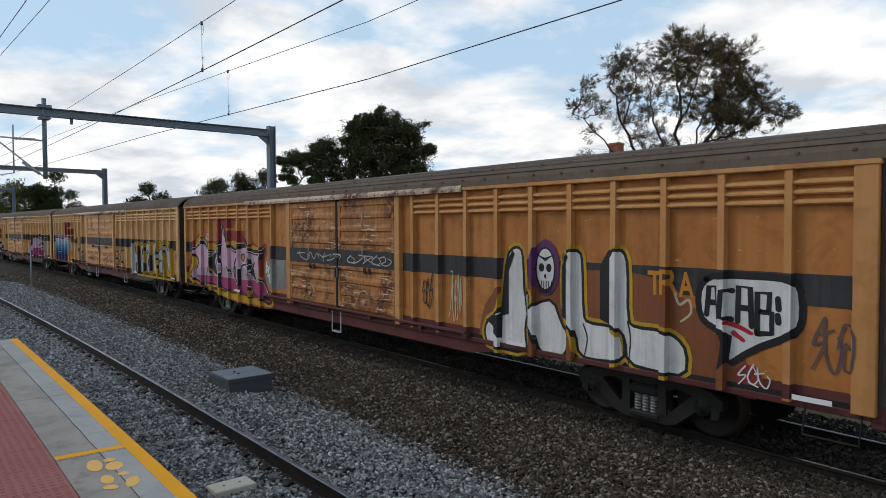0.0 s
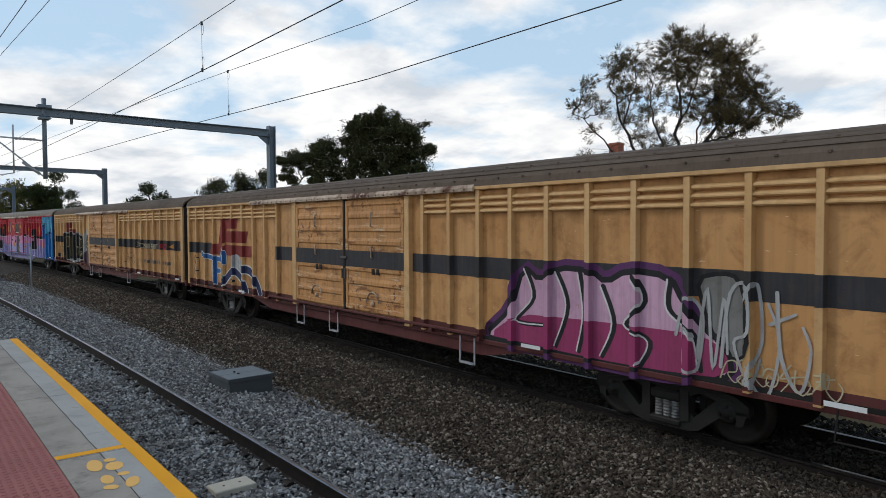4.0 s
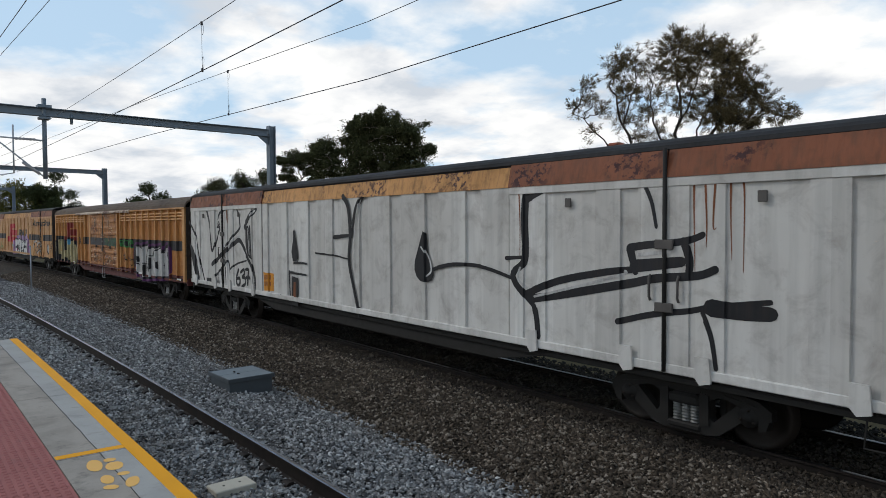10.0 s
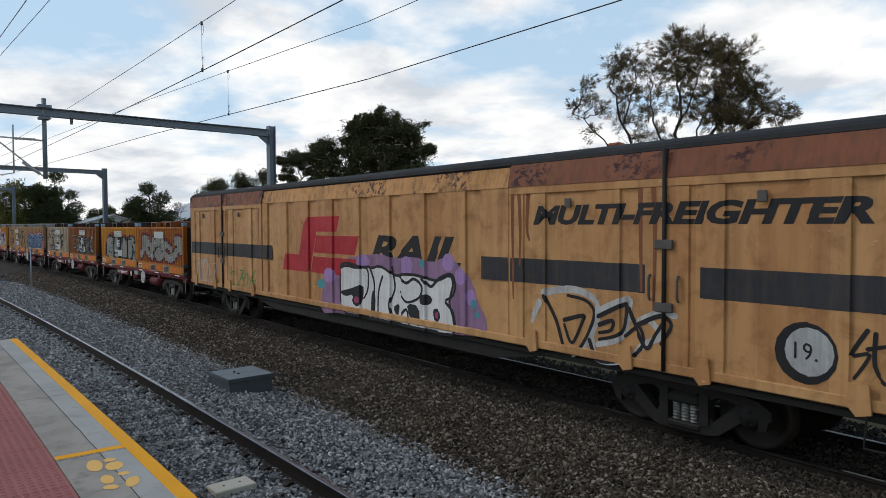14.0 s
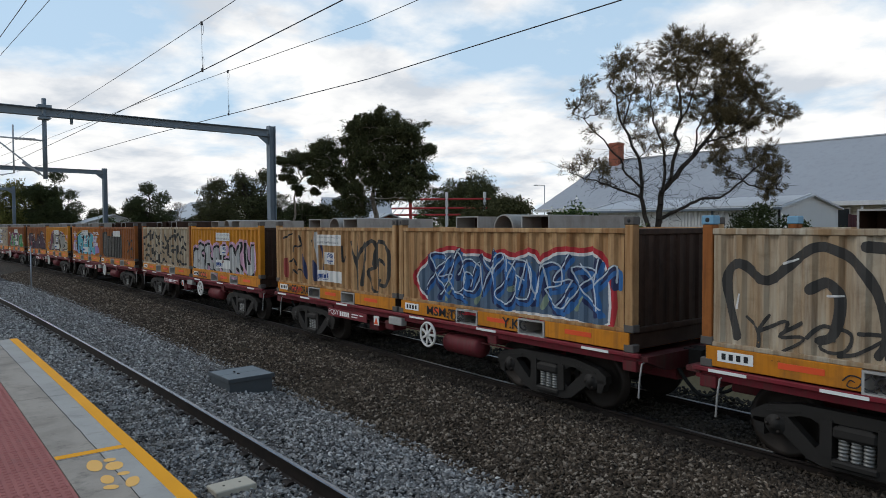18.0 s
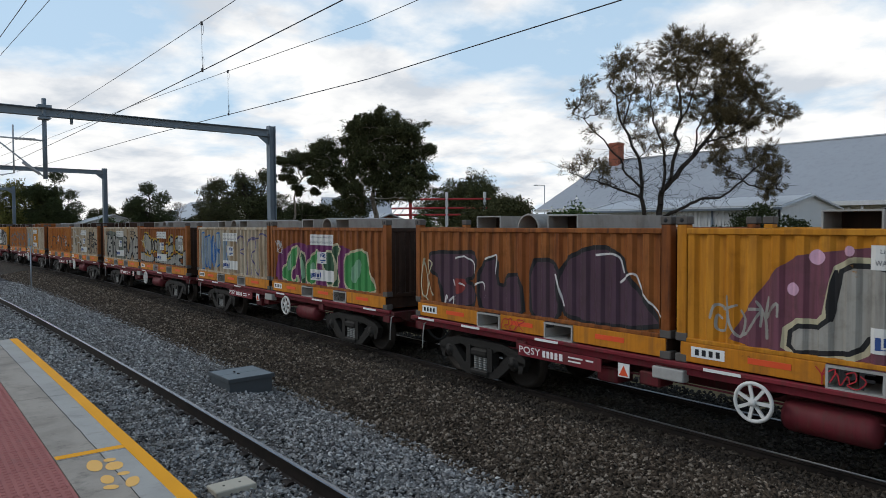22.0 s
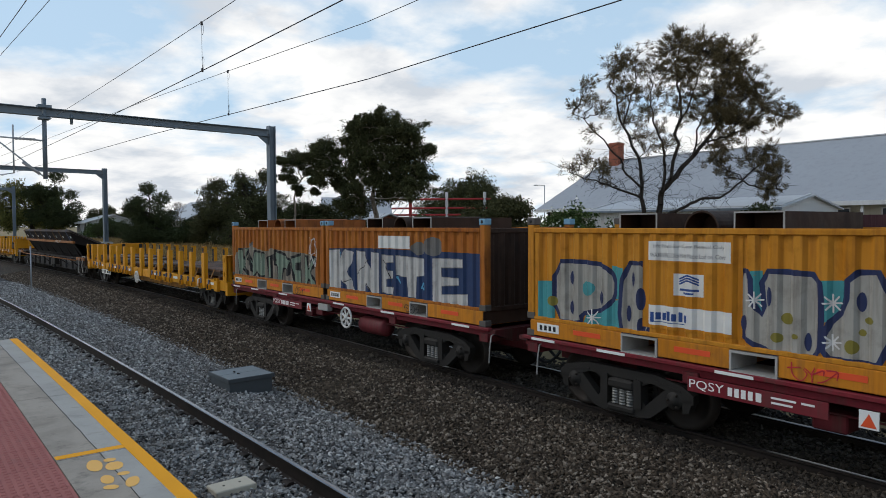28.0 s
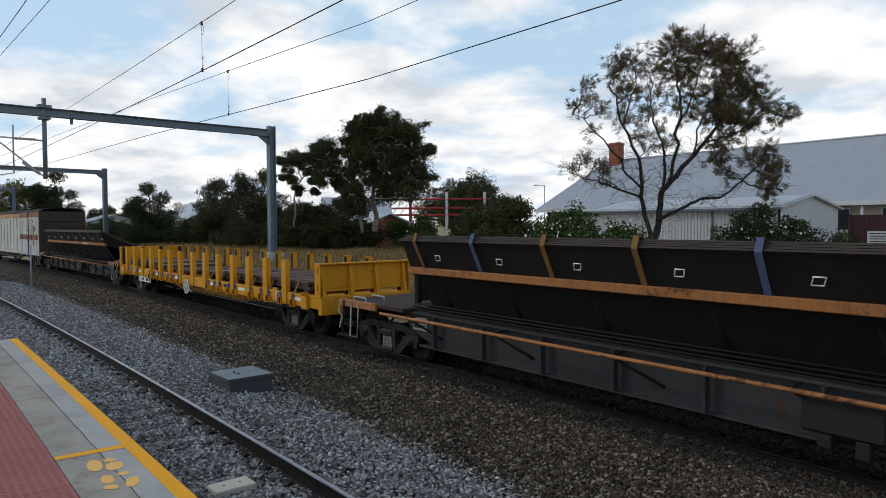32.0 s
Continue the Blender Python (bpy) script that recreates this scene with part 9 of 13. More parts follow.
# sixth louvred van
t = VANS["g"]
PALE = [(4.74, 1.12), (4.82, 2.02), (5.12, 2.12), (5.4, 2.1), (5.78, 2.04), (6.19, 2.1), (6.8, 2.18), (6.87, 1.99), (7.44, 2.11), (7.61, 1.98), (8.18, 2.13), (8.54, 2.09), (8.46, 1.92), (8.73, 1.89), (9.02, 2.16), (9.36, 2.16), (9.53, 2.05), (9.54, 0.95), (8.92, 0.9), (7.91, 0.86), (6.95, 0.77), (6.2, 0.72), (5.68, 0.8), (5.24, 0.99), (4.94, 1.49)]
shape(t, VS, PALE, OLDWHT, BLK, 0.09, 0.0062, 1, PUR, "big merging white letters with black lines")
lay_each("graffiti_shade", [poly(p, 1) for p in ([(4.94, 2.11), (5.12, 2.11), (5.03, 1.5), (4.82, 1), (4.66, 1)], [(5.33, 1.68), (5.53, 1.59), (5.57, 1.36), (5.37, 1.4)], [(6.02, 1.72), (6.15, 1.56), (6.04, 1.58)], [(6.18, 1.29), (6.51, 1.33), (6.41, 0.92), (6.46, 0.76), (6.23, 0.79)], [(6.98, 1.51), (7.11, 1.71), (7.16, 1.34), (7.07, 0.98), (6.98, 1.08)], [(7.44, 1.74), (7.62, 1.49), (7.52, 1.46)], [(7.93, 1.51), (8.02, 1.46), (8.03, 1.14), (7.94, 1.16)], [(8.8, 1.5), (8.86, 1.38), (8.83, 1.21), (8.78, 1.33)], [(9.15, 1.92), (9.32, 1.89), (9.24, 1.67), (9.14, 1.72)], [(8.43, 1.88), (8.75, 1.88), (8.59, 1.73)])], BLK, t, VS, 0.0082)
lines(t, VS, [[(5.57, 2.06), (5.89, 1.98), (6.29, 2.09), (6.8, 2.14)], [(6.8, 2.13), (6.58, 1.81), (6.47, 1.48), (6.56, 1.34), (6.2, 1.37)], [(6.85, 1.91), (7.23, 2.05), (7.52, 2.04), (7.34, 1.73), (7.11, 1.7)], [(7.44, 1.85), (7.52, 1.53), (7.72, 1.27), (7.75, 0.92)], [(7.61, 1.83), (8.12, 2.01), (8.52, 2.05)], [(8.45, 1.81), (8.61, 1.65), (8.66, 1.35), (8.6, 0.99)], [(8.49, 1.91), (8.84, 1.89), (9.08, 2.09), (9.36, 2.08)], [(9.27, 1.67), (9.43, 1.4), (9.5, 1.08)], [(5.12, 2.04), (5.24, 1.52), (5.57, 1.21)]], BLK, 0.06, 0.0092)
lay("lettering", flat_text("EMU.", 6.42, 1.06, 0.2), BLK, t, VS, 0.012, "small black painted word")
tag(t, VS, 0.2, 2.02, 2.0, 0.3, DGRN, 72, 0.09, 7, 0.008)
tag(t, VS, 2.6, 2.0, 2.0, 0.3, GRN, 73, 0.06, 8, 0.008)
tag(t, VS, 3.05, 1.35, 1.4, 0.3, BLK, 74, 0.03, 7)
tag(t, VS, 4.3, 1.1, 0.6, 0.3, BLK, 75, 0.03, 3)
tag(t, VS, -2.0, 1.2, 1.6, 0.4, BLK, 76, 0.018, 6)
rail_mark(t, VS, -9.3, 1.98)
lay("graffiti_shade", poly([(-11.53, 2.02), (-10.74, 2.18), (-10, 2.23), (-9.13, 2.32), (-8.83, 2.11), (-8.45, 2.22), (-8.1, 2.31), (-7.45, 2.2), (-7.01, 2.25), (-6.61, 2.26), (-6.23, 2.09), (-5.99, 2.11), (-5.69, 2.11), (-5.67, 0.73), (-5.97, 0.78), (-7.28, 0.81), (-9.02, 0.79), (-10.61, 0.85), (-11.52, 0.84)], 1), BLK, t, VS, 0.0062)
for k, pts in enumerate(([(-11, 2.07), (-10.12, 2.16), (-10, 1.86), (-10, 1.29), (-10.61, 1.22), (-10.67, 1.72), (-11, 1.69)], [(-11.47, 1.94), (-11.25, 1.96), (-11.25, 1.38), (-11.48, 1.36)], [(-9.82, 2.14), (-9.55, 2.15), (-9.54, 0.94), (-9.86, 1.07)], [(-9.52, 1.56), (-9.1, 1.56), (-9.02, 0.83), (-9.63, 0.86)], [(-9.31, 2.17), (-9.13, 2.22), (-8.92, 1.62), (-8.73, 1.48), (-8.73, 2.12), (-8.45, 2.1), (-8.4, 1.37), (-8.63, 1.02), (-8.92, 1.14), (-9.17, 1.6)], [(-8.36, 2.22), (-8.14, 2.23), (-8.09, 1.54), (-8.35, 1.37)], [(-8.05, 2.01), (-7.68, 2.12), (-7.52, 1.77), (-7.48, 1.2), (-7.36, 0.86), (-8, 0.89), (-8.09, 1.41)], [(-7.37, 1.78), (-7.3, 2), (-7.01, 2.16), (-6.67, 2.19), (-6.29, 1.9), (-6.1, 1.54), (-6.15, 1.09), (-6.33, 0.75), (-7.06, 0.85), (-7.36, 0.93)], [(-6.05, 1.92), (-5.94, 2.03), (-5.69, 2.03), (-5.67, 0.79), (-5.98, 0.95), (-6.04, 1.43)])):
    shape(t, VS, pts, spray("dull_cream", (0.42, 0.36, 0.20), dirt=0.5), None, 0.04, 0.0078 + 0.0006 * k, 1, None, "cream graffiti letter with black shading")
lay_each("graffiti_shade", [poly(p, 1) for p in ([(-6.92, 1.9), (-6.7, 1.92), (-6.68, 1.69), (-6.9, 1.66)], [(-5.81, 1.34), (-5.68, 1.42), (-5.67, 1.18), (-5.78, 1.16)], [(-8.83, 1.95), (-8.73, 2.12), (-8.71, 1.76)])], BLK, t, VS, 0.0135)
lines(t, VS, [[(-6.97, 1.89), (-6.98, 1.62), (-6.8, 1.63)], [(-7.07, 1.13), (-6.86, 1.03), (-6.79, 1.11), (-6.59, 0.94), (-6.33, 0.93)], [(-7.96, 1.12), (-7.79, 1.19), (-7.83, 1.07), (-7.51, 0.83)], [(-5.98, 1.06), (-5.81, 1.1), (-5.75, 0.99)], [(-10.42, 2.06), (-10.06, 2.03), (-10.06, 1.86)]], BLK, 0.035, 0.0135)
lines(t, VS, [[(-6.79, 1.31), (-6.69, 1.39), (-6.53, 1.35), (-6.59, 1.24), (-6.76, 1.25)], [(-6.86, 1.23), (-6.47, 1.39)], [(-6.69, 1.59), (-6.56, 1.66), (-6.47, 1.62), (-6.56, 1.53)], [(-7.04, 1.54), (-6.93, 1.57), (-6.93, 1.49)]], SIL2, 0.03, 0.0135)
lay("blue_smear", [dot(-7.9, 2.02, 0.3, 0.16)], SKY, t, VS, 0.0132)
lay("plate", poly([(-10.36, 1.77), (-9.86, 1.77), (-9.88, 1.45), (-10.38, 1.45)]), ORG, t, VS, 0.0138, "orange stencil plate")
shape(t, VS, [(-9.42, 1.74), (-9.14, 1.75), (-9.14, 1.5), (-9.41, 1.49)], OLDWHT, BLK, 0.03, 0.0138, 0)
lay("rail_word", glyphs("RAIL", -5.5, -3.9, 1.98, 2.32, 0.01, 4, 0.0), BLK, t, VS, 0.0175, "black painted word")

# pale orange plug-door van
t = VANS["multi"]
rail_mark(t, FS, -3.75, 1.75, 1.2, RED)
lay("rail_word", flat_text("RAIL", 0.75, 2.13, 0.56, 3.0, 0.03, 0.3), BLK, t, FS, 0.004, "large black painted word")
lay("type_word", flat_text("MULTI-FREIGHTER", 5.72, 2.95, 0.27, 4.9, 0.018, 0.25), BLK, t, FS, 0.024, "black painted words along the doors")
lay_each("stripe", [poly(rect(4.4, 5.07, 1.98, 2.38)), poly(rect(-11.2, -8.2, 1.98, 2.38)), poly(rect(-8.1, -5.12, 1.98, 2.38)), poly(rect(-5.06, -4.5, 1.98, 2.38))], "van_black", t, FS, 0.0225, "broad black band")
lay_each("stripe", [poly(rect(5.14, 7.83, 1.98, 2.38)), poly(rect(8.65, 11.15, 1.98, 2.38))], "van_black", t, FS, 0.0225)
lay("purple_cloud", poly([(-1.67, 0.75), (-1.51, 1.5), (-1.06, 2.04), (-0.36, 2.17), (0.27, 2.25), (1.07, 2.33), (1.58, 2.23), (2.33, 2.31), (2.91, 2.19), (3.29, 2.32), (3.58, 2.3), (3.85, 2.12), (4.11, 1.88), (4.24, 1.51), (4.48, 1.36), (4.56, 1.03), (4.31, 0.91), (3.52, 0.89), (1.59, 0.89), (-0.77, 0.87)], 1), spray("dull_lilac", (0.27, 0.155, 0.26), dirt=0.4), t, FS, 0.0045, "lilac sprayed cloud")
blobs(t, FS, [(3.44, 2.23, 0.18, 0.17), (3.79, 1.98, 0.15, 0.16), (2.06, 2.1, 0.23, 0.2), (0.33, 2.12, 0.24, 0.17), (4.05, 1.61, 0.14, 0.15), (-1.2, 1.73, 0.26, 0.18)], LIL, 0.0055)
blobs(t, FS, [(-1.59, 1.5, 0.19, 0.12), (2.59, 2.17, 0.08, 0.08), (4.12, 1.49, 0.08, 0.09), (4.21, 1.31, 0.06, 0.07)], TEAL, 0.0062)
shape(t, FS, [(-0.73, 1.91), (-0.36, 2.01), (0.09, 1.96), (0.51, 2.02), (0.74, 1.99), (1.07, 2.06), (1.38, 1.97), (1.59, 1.86), (1.97, 1.93), (2.5, 1.93), (2.91, 1.85), (3.15, 1.87), (3.51, 2.01), (3.6, 1.83), (3.51, 1.61), (3.46, 1.45), (3.59, 1.21), (3.63, 0.94), (3.52, 0.84), (2.34, 0.87), (0.51, 0.89), (-0.7, 0.88)], WHT, BLK, 0.06, 0.0072, 1, None, "white graffiti letters with black lines")
lay_each("graffiti_shade", [poly(p, 1) for p in ([(-0.7, 1.38), (-0.17, 1.48), (0.33, 1.62), (0.33, 1.31), (0.15, 1.06), (-0.13, 1.16), (-0.04, 1.36), (-0.43, 1.27)], [(2.07, 1.34), (2.51, 1.32), (2.53, 0.9), (2.36, 0.93), (2.16, 1.06)], [(2.88, 1.3), (3.15, 1.32), (3.21, 1.11), (2.96, 1.02)], [(2.51, 1.47), (2.63, 1.58), (2.9, 1.52), (2.84, 1.37), (2.55, 1.34)], [(1.49, 1.2), (1.78, 1.32), (1.69, 0.98)], [(0.74, 1.53), (0.91, 1.46), (0.86, 0.87), (0.69, 0.86)])], BLK, t, FS, 0.0086)
lines(t, FS, [[(-0.7, 1.96), (-0.36, 2.06), (0.21, 2), (0.51, 1.93), (0.51, 1.51), (0.33, 1.29)], [(0.68, 1.99), (0.85, 1.67), (0.8, 1.19), (0.71, 0.85)], [(1.18, 1.83), (1.02, 1.48), (0.99, 0.87)], [(1.49, 2.04), (1.59, 1.62), (1.41, 1.27), (1.49, 1.02)], [(1.78, 1.86), (2.06, 1.75), (2.33, 1.85), (2.59, 1.72), (2.51, 1.49), (2.07, 1.36), (1.8, 1.55)], [(2.59, 1.86), (2.84, 1.73), (3.07, 1.87), (3.51, 2.01), (3.65, 1.83), (3.58, 1.61), (3.37, 1.51)], [(3.37, 1.46), (3.59, 1.28), (3.66, 0.95)], [(1.88, 1.09), (2.07, 1.2), (2.16, 0.9)]], BLK, 0.07, 0.0095)
blobs(t, FS, [(0.09, 1.24, 0.11, 0.08), (3.04, 1.18, 0.07, 0.07)], MAG, 0.0105)
lines(t, FS, [[(5.91, 1.85), (6.5, 1.94), (6.94, 1.81), (7, 1.54), (6.79, 1.16), (6.51, 0.93)], [(7, 1.64), (7.47, 1.85), (7.55, 1.79), (7.43, 1.33), (7.01, 1.16)], [(6.86, 1.24), (7.01, 0.95), (7.49, 1), (7.81, 1.26), (8.09, 1.43), (7.86, 1.65)], [(7.73, 1.57), (8.08, 1.74), (8.31, 1.71)], [(5.82, 1.69), (5.65, 1.36)]], OLDWHT, 0.12, 0.0238)
lines(t, FS, [[(5.91, 1.79), (6.16, 1.43), (6.33, 1.01), (6.51, 0.95), (6.72, 1.15), (6.92, 1.58), (6.78, 1.78), (6.4, 1.84)], [(6.33, 1.45), (6.68, 1.55), (6.71, 1.5), (6.49, 1.11), (6.33, 1.38)], [(7.02, 1.58), (7.44, 1.78), (7.5, 1.75), (7.42, 1.38), (7.04, 1.24)], [(7.04, 1.46), (7.28, 1.54), (7.25, 1.4), (7.04, 1.34)], [(6.83, 1.2), (7.01, 0.93), (7.49, 1.01), (7.8, 1.25), (7.73, 1.51), (7.48, 1.34)], [(7.54, 1.74), (7.67, 1.5), (7.86, 1.22), (8, 1.42), (8.14, 1.63)], [(7.73, 1.54), (8.08, 1.69), (8.25, 1.58), (8.09, 1.31)]], BLK, 0.07, 0.0255)
lay_each("rust_run", [stroke([(x, 3.5), (x + 0.04 * math.sin(k * 2.1), 2.9), (x + 0.02, 2.2 - 0.5 * math.cos(k * 1.7))], 0.09, True, 0.4) for k, x in enumerate((5.2, 5.35, 5.55, 7.75, 7.95, -5.3, -8.05, -7.9))], BRN, t, FS, 0.0232)
lay("ring", dot(9.98, 1.46, 0.36, 0.36), BLK, t, FS, 0.025)
lay("ring", dot(10.02, 1.48, 0.28, 0.28), SIL, t, FS, 0.027)
lay("painted_number", flat_text("19.", 9.85, 1.38, 0.2), BLK, t, FS, 0.029)
tag(t, FS, 10.4, 1.3, 0.7, 0.5, BLK, 83, 0.05, 3, 0.025)
tag(t, FS, -10.9, 1.05, 2.0, 0.7, SIL, 84, 0.05, 6, 0.025)
tag(t, FS, -7.5, 1.05, 1.8, 0.5, GRN, 85, 0.04, 5, 0.025)

# cream van at the tail
t = VANS["tail"]
lay_each("stripe", [poly(rect(5.14, 8.1, 2.0, 2.35)), poly(rect(8.3, 11.0, 2.0, 2.35))], BRN, t, FS, 0.0235, "brown band")
lay("company_mark", [poly(rect(9.3, 9.7, 1.6, 3.0)), poly(rect(9.3, 10.3, 2.6, 2.9))], BRN, t, FS, 0.0255)

# containers: shared placards
first = BOXES[0, 1]
plc = lay("placard", poly(rect(-0.63, 0.64, 2.43, 2.70)), "placard", first, CS, 0.012, "white warning placard")
word1 = lay("placard_writing", [flat_text("Lift Points for Cover Removal Only", -0.52, 2.595, 0.062, 1.05), flat_text("WARNING Do Not Place Load on Cover", -0.57, 2.475, 0.062, 1.15)], "ink", first, CS, 0.0145, "grey warning words")
logo = lay("logo_plate", poly(rect(-0.19, 0.24, 1.96, 2.26)), "placard", first, CS, 0.012, "white plate with a blue mark")
mark = lay("logo_mark", [stroke([(-0.12, 2.12 + k * 0.035), (0.02, 2.17 + k * 0.035), (0.16, 2.12 + k * 0.035)], 0.022) for k in range(3)] + [poly(rect(-0.12, 0.17, 2.03, 2.06)), poly(rect(-0.06, 0.11, 1.985, 2.01))], "ink_blue", first, CS, 0.0145)
name = lay("name_plate", poly(rect(-0.62, 0.66, 1.52, 1.80)), "placard", first, CS, 0.012, "torn white name plate")
bars = lay("name_bar", [poly(rect(-0.56 + k * 0.085, -0.50 + k * 0.085, 1.60 - (0.04 if k == 0 else 0), 1.70 + (0.03 if k in (3, 5) else 0))) for k in range(7)] + [poly(rect(-0.56, -0.02, 1.565, 1.575))], "ink_blue", first, CS, 0.0145)
for key, ob in BOXES.items():
    if key == (0, 1):
        continue
    if key in ((11, 1), (11, 0), (5, 1), (3, 1), (4, 0), (8, 1), (2, 0), (0, 0), (9, 1)):
        part("placard_scrap", plc.data, None, ob, "torn white placard", pose(0, 0, 0.0)) if key[1] == 0 and key[0] != 2 else None
        continue
    for o in (plc, word1, logo, mark, name, bars):
        part(o.name.split(".")[0], o.data, None, ob)
for key in ((10, 1), (9, 0)):
    lay("yellow_panel", poly(rect(-0.72, 0.78, 1.47, 2.78)), "c_yellow", BOXES[key], CS, 0.0105, "clean yellow panel left unsprayed")

B = BOXES
DARK = spray("soot", (0.045, 0.043, 0.04), dirt=0.4)
STEEL = spray("weathered_silver", (0.34, 0.325, 0.29), dirt=0.5)
# swirling silver letters on a rust-red cloud
o = B[0, 1]
lay("sprayed_cloud", poly([(-2.4, 1.34), (-2.26, 2.04), (-1.99, 2.36), (-1.65, 2.54), (-1.16, 2.66), (-0.69, 2.57), (-0.47, 2.44), (0.72, 2.48), (1.07, 2.59), (1.56, 2.42), (1.86, 2.56), (2.15, 2.53), (2.55, 2.51), (2.77, 2.46), (2.9, 2.27), (2.94, 1.63), (3, 1.35), (1.72, 1.44), (-0.04, 1.43)], 1), DRED, o, CS, 0.0018, "rust-red sprayed cloud")
lay("graffiti_shade", poly([(-2.22, 1.55), (-2.19, 2.14), (-1.79, 2.48), (-1.16, 2.52), (-0.8, 2.39), (-0.15, 2.49), (0.72, 2.43), (1.24, 2.46), (1.56, 2.37), (2, 2.53), (2.68, 2.39), (2.9, 2.14), (2.94, 1.63), (2.76, 1.28), (1.72, 1.34), (-0.04, 1.37), (-1.92, 1.37)], 1), BLK, o, CS, 0.003)
for k, pts in enumerate(([(-2.12, 1.95), (-2.05, 2.24), (-1.72, 2.45), (-1.34, 2.39), (-1.16, 2.46), (-0.98, 2.36), (-1.01, 2.02), (-0.92, 1.36), (-1.34, 1.35), (-1.85, 1.39), (-2.12, 1.66)], [(-0.78, 2.12), (-0.58, 2.38), (-0.2, 2.43), (0.05, 2.34), (0.16, 2.09), (0.06, 1.76), (-0.09, 1.57), (-0.04, 1.41), (-0.46, 1.41), (-0.74, 1.6)], [(0.72, 2.27), (0.9, 2.4), (1.15, 2.42), (1.26, 2.24), (1.44, 2.31), (1.5, 2.18), (1.51, 1.48), (0.91, 1.45), (0.45, 1.49), (0.59, 1.96)], [(1.58, 2.17), (1.79, 2.33), (2.01, 2.35), (2.22, 2.28), (2.32, 2.08), (2.28, 1.75), (2.16, 1.52), (1.87, 1.37), (1.66, 1.52), (1.55, 1.8)], [(1.95, 2.41), (2.08, 2.48), (2.42, 2.43), (2.68, 2.35), (2.72, 2.26), (2.49, 2.2), (2.81, 2.12), (2.88, 1.88), (2.83, 1.49), (2.69, 1.3), (2.33, 1.35), (2.43, 1.84), (2.32, 2.23)])):
    shape(o, CS, pts, STEEL, BLK, 0.035, 0.0042 + 0.0012 * k, 1, None, "weathered silver graffiti letter")
lines(o, CS, [[(-0.25, 1.9), (-0.36, 2.02), (-0.23, 2.19), (-0.02, 2.13), (0.04, 1.92), (-0.2, 1.71), (-0.51, 1.79), (-0.55, 2.12)], [(2.43, 1.77), (2.69, 1.78), (2.87, 1.91)], [(2.66, 1.78), (2.63, 1.33)], [(-1.72, 1.41), (-1.59, 1.7), (-1.53, 1.47), (-1.34, 1.68), (-1.21, 1.46)]], BLK, 0.035, 0.0115)
lines(o, CS, [[(1.87, 1.49), (2.22, 1.82), (2.62, 1.98), (2.87, 2.09)], [(-1.65, 1.79), (-1.15, 1.92), (-0.92, 1.8)]], TEAL, 0.05, 0.0105)
blobs(o, CS, [(1.95, 1.89, 0.07, 0.07), (-1.12, 2.1, 0.07, 0.06)], BLK, 0.0115)
# front container: the same hand
wildstyle(B[0, 0], CS, -2.6, 2.6, 1.5, 2.5, STEEL, BLK, DRED, 5, 0.36, 0.07, 100, 0.003)
# squared outlines and white scribble on rust
o = B[1, 0]
lay("sprayed_cloud", poly([(-1.24, 2.32), (-0.59, 2.42), (0.37, 2.32), (1.25, 2.37), (1.4, 1.43), (0.29, 1.35), (-1.18, 1.44)], 1), DARK, o, CS, 0.0018)
lay("graffiti_outline", [stroke(p, 0.2, False) for p in ([(-2.29, 1.5), (-2.31, 2.37), (-1.48, 2.4), (-1.46, 1.71), (-1.95, 1.71)], [(-1.11, 1.54), (-1.15, 2.33), (-0.45, 2.34)], [(1.36, 1.5), (1.37, 2.34), (1.58, 2.35), (1.59, 1.51)])], BLK, o, CS, 0.0034)
lay("graffiti_letter", [stroke(p, 0.07, False) for p in ([(-2.29, 1.5), (-2.31, 2.37), (-1.48, 2.4), (-1.46, 1.71), (-1.95, 1.71)], [(-1.96, 2.19), (-1.82, 2.19), (-1.82, 1.93), (-1.95, 1.92), (-1.96, 2.19)], [(-1.11, 1.54), (-1.15, 2.33), (-0.45, 2.34)], [(1.36, 1.48), (1.37, 2.36), (1.62, 2.36), (1.62, 1.5)], [(0.76, 1.48), (0.75, 2.34), (1.04, 2.36), (1.02, 1.52)])], STEEL, o, CS, 0.0052, "squared silver outline letter")
shape(o, CS, [(1.66, 1.6), (1.66, 1.87), (1.68, 2.06), (2.01, 2.42), (2.29, 2.43), (1.9, 1.94), (2.36, 1.48), (2.2, 1.39), (1.79, 1.78), (1.79, 1.52)], STEEL, BLK, 0.06, 0.0046, 0)
tag(o, CS, -1.3, 1.55, 1.5, 0.7, BLK, 104, 0.10, 6, 0.0062)
tag(o, CS, -1.2, 1.55, 1.4, 0.65, WHT, 105, 0.028, 7, 0.0092)
tag(o, CS, 0.5, 1.55, 1.3, 0.65, DARK, 146, 0.12, 5, 0.0062)
tag(o, CS, 0.5, 1.55, 1.3, 0.6, STEEL, 147, 0.03, 6, 0.0092)
lay("dark_sign", poly([(-0.09, 1.93), (0.33, 1.93), (0.33, 1.54), (-0.09, 1.53)]), DARK, o, CS, 0.0125, "small dark sign")
lay("sign_bar", poly([(-0.05, 1.7), (0.29, 1.71), (0.29, 1.65), (-0.04, 1.64)]), YEL, o, CS, 0.0142)
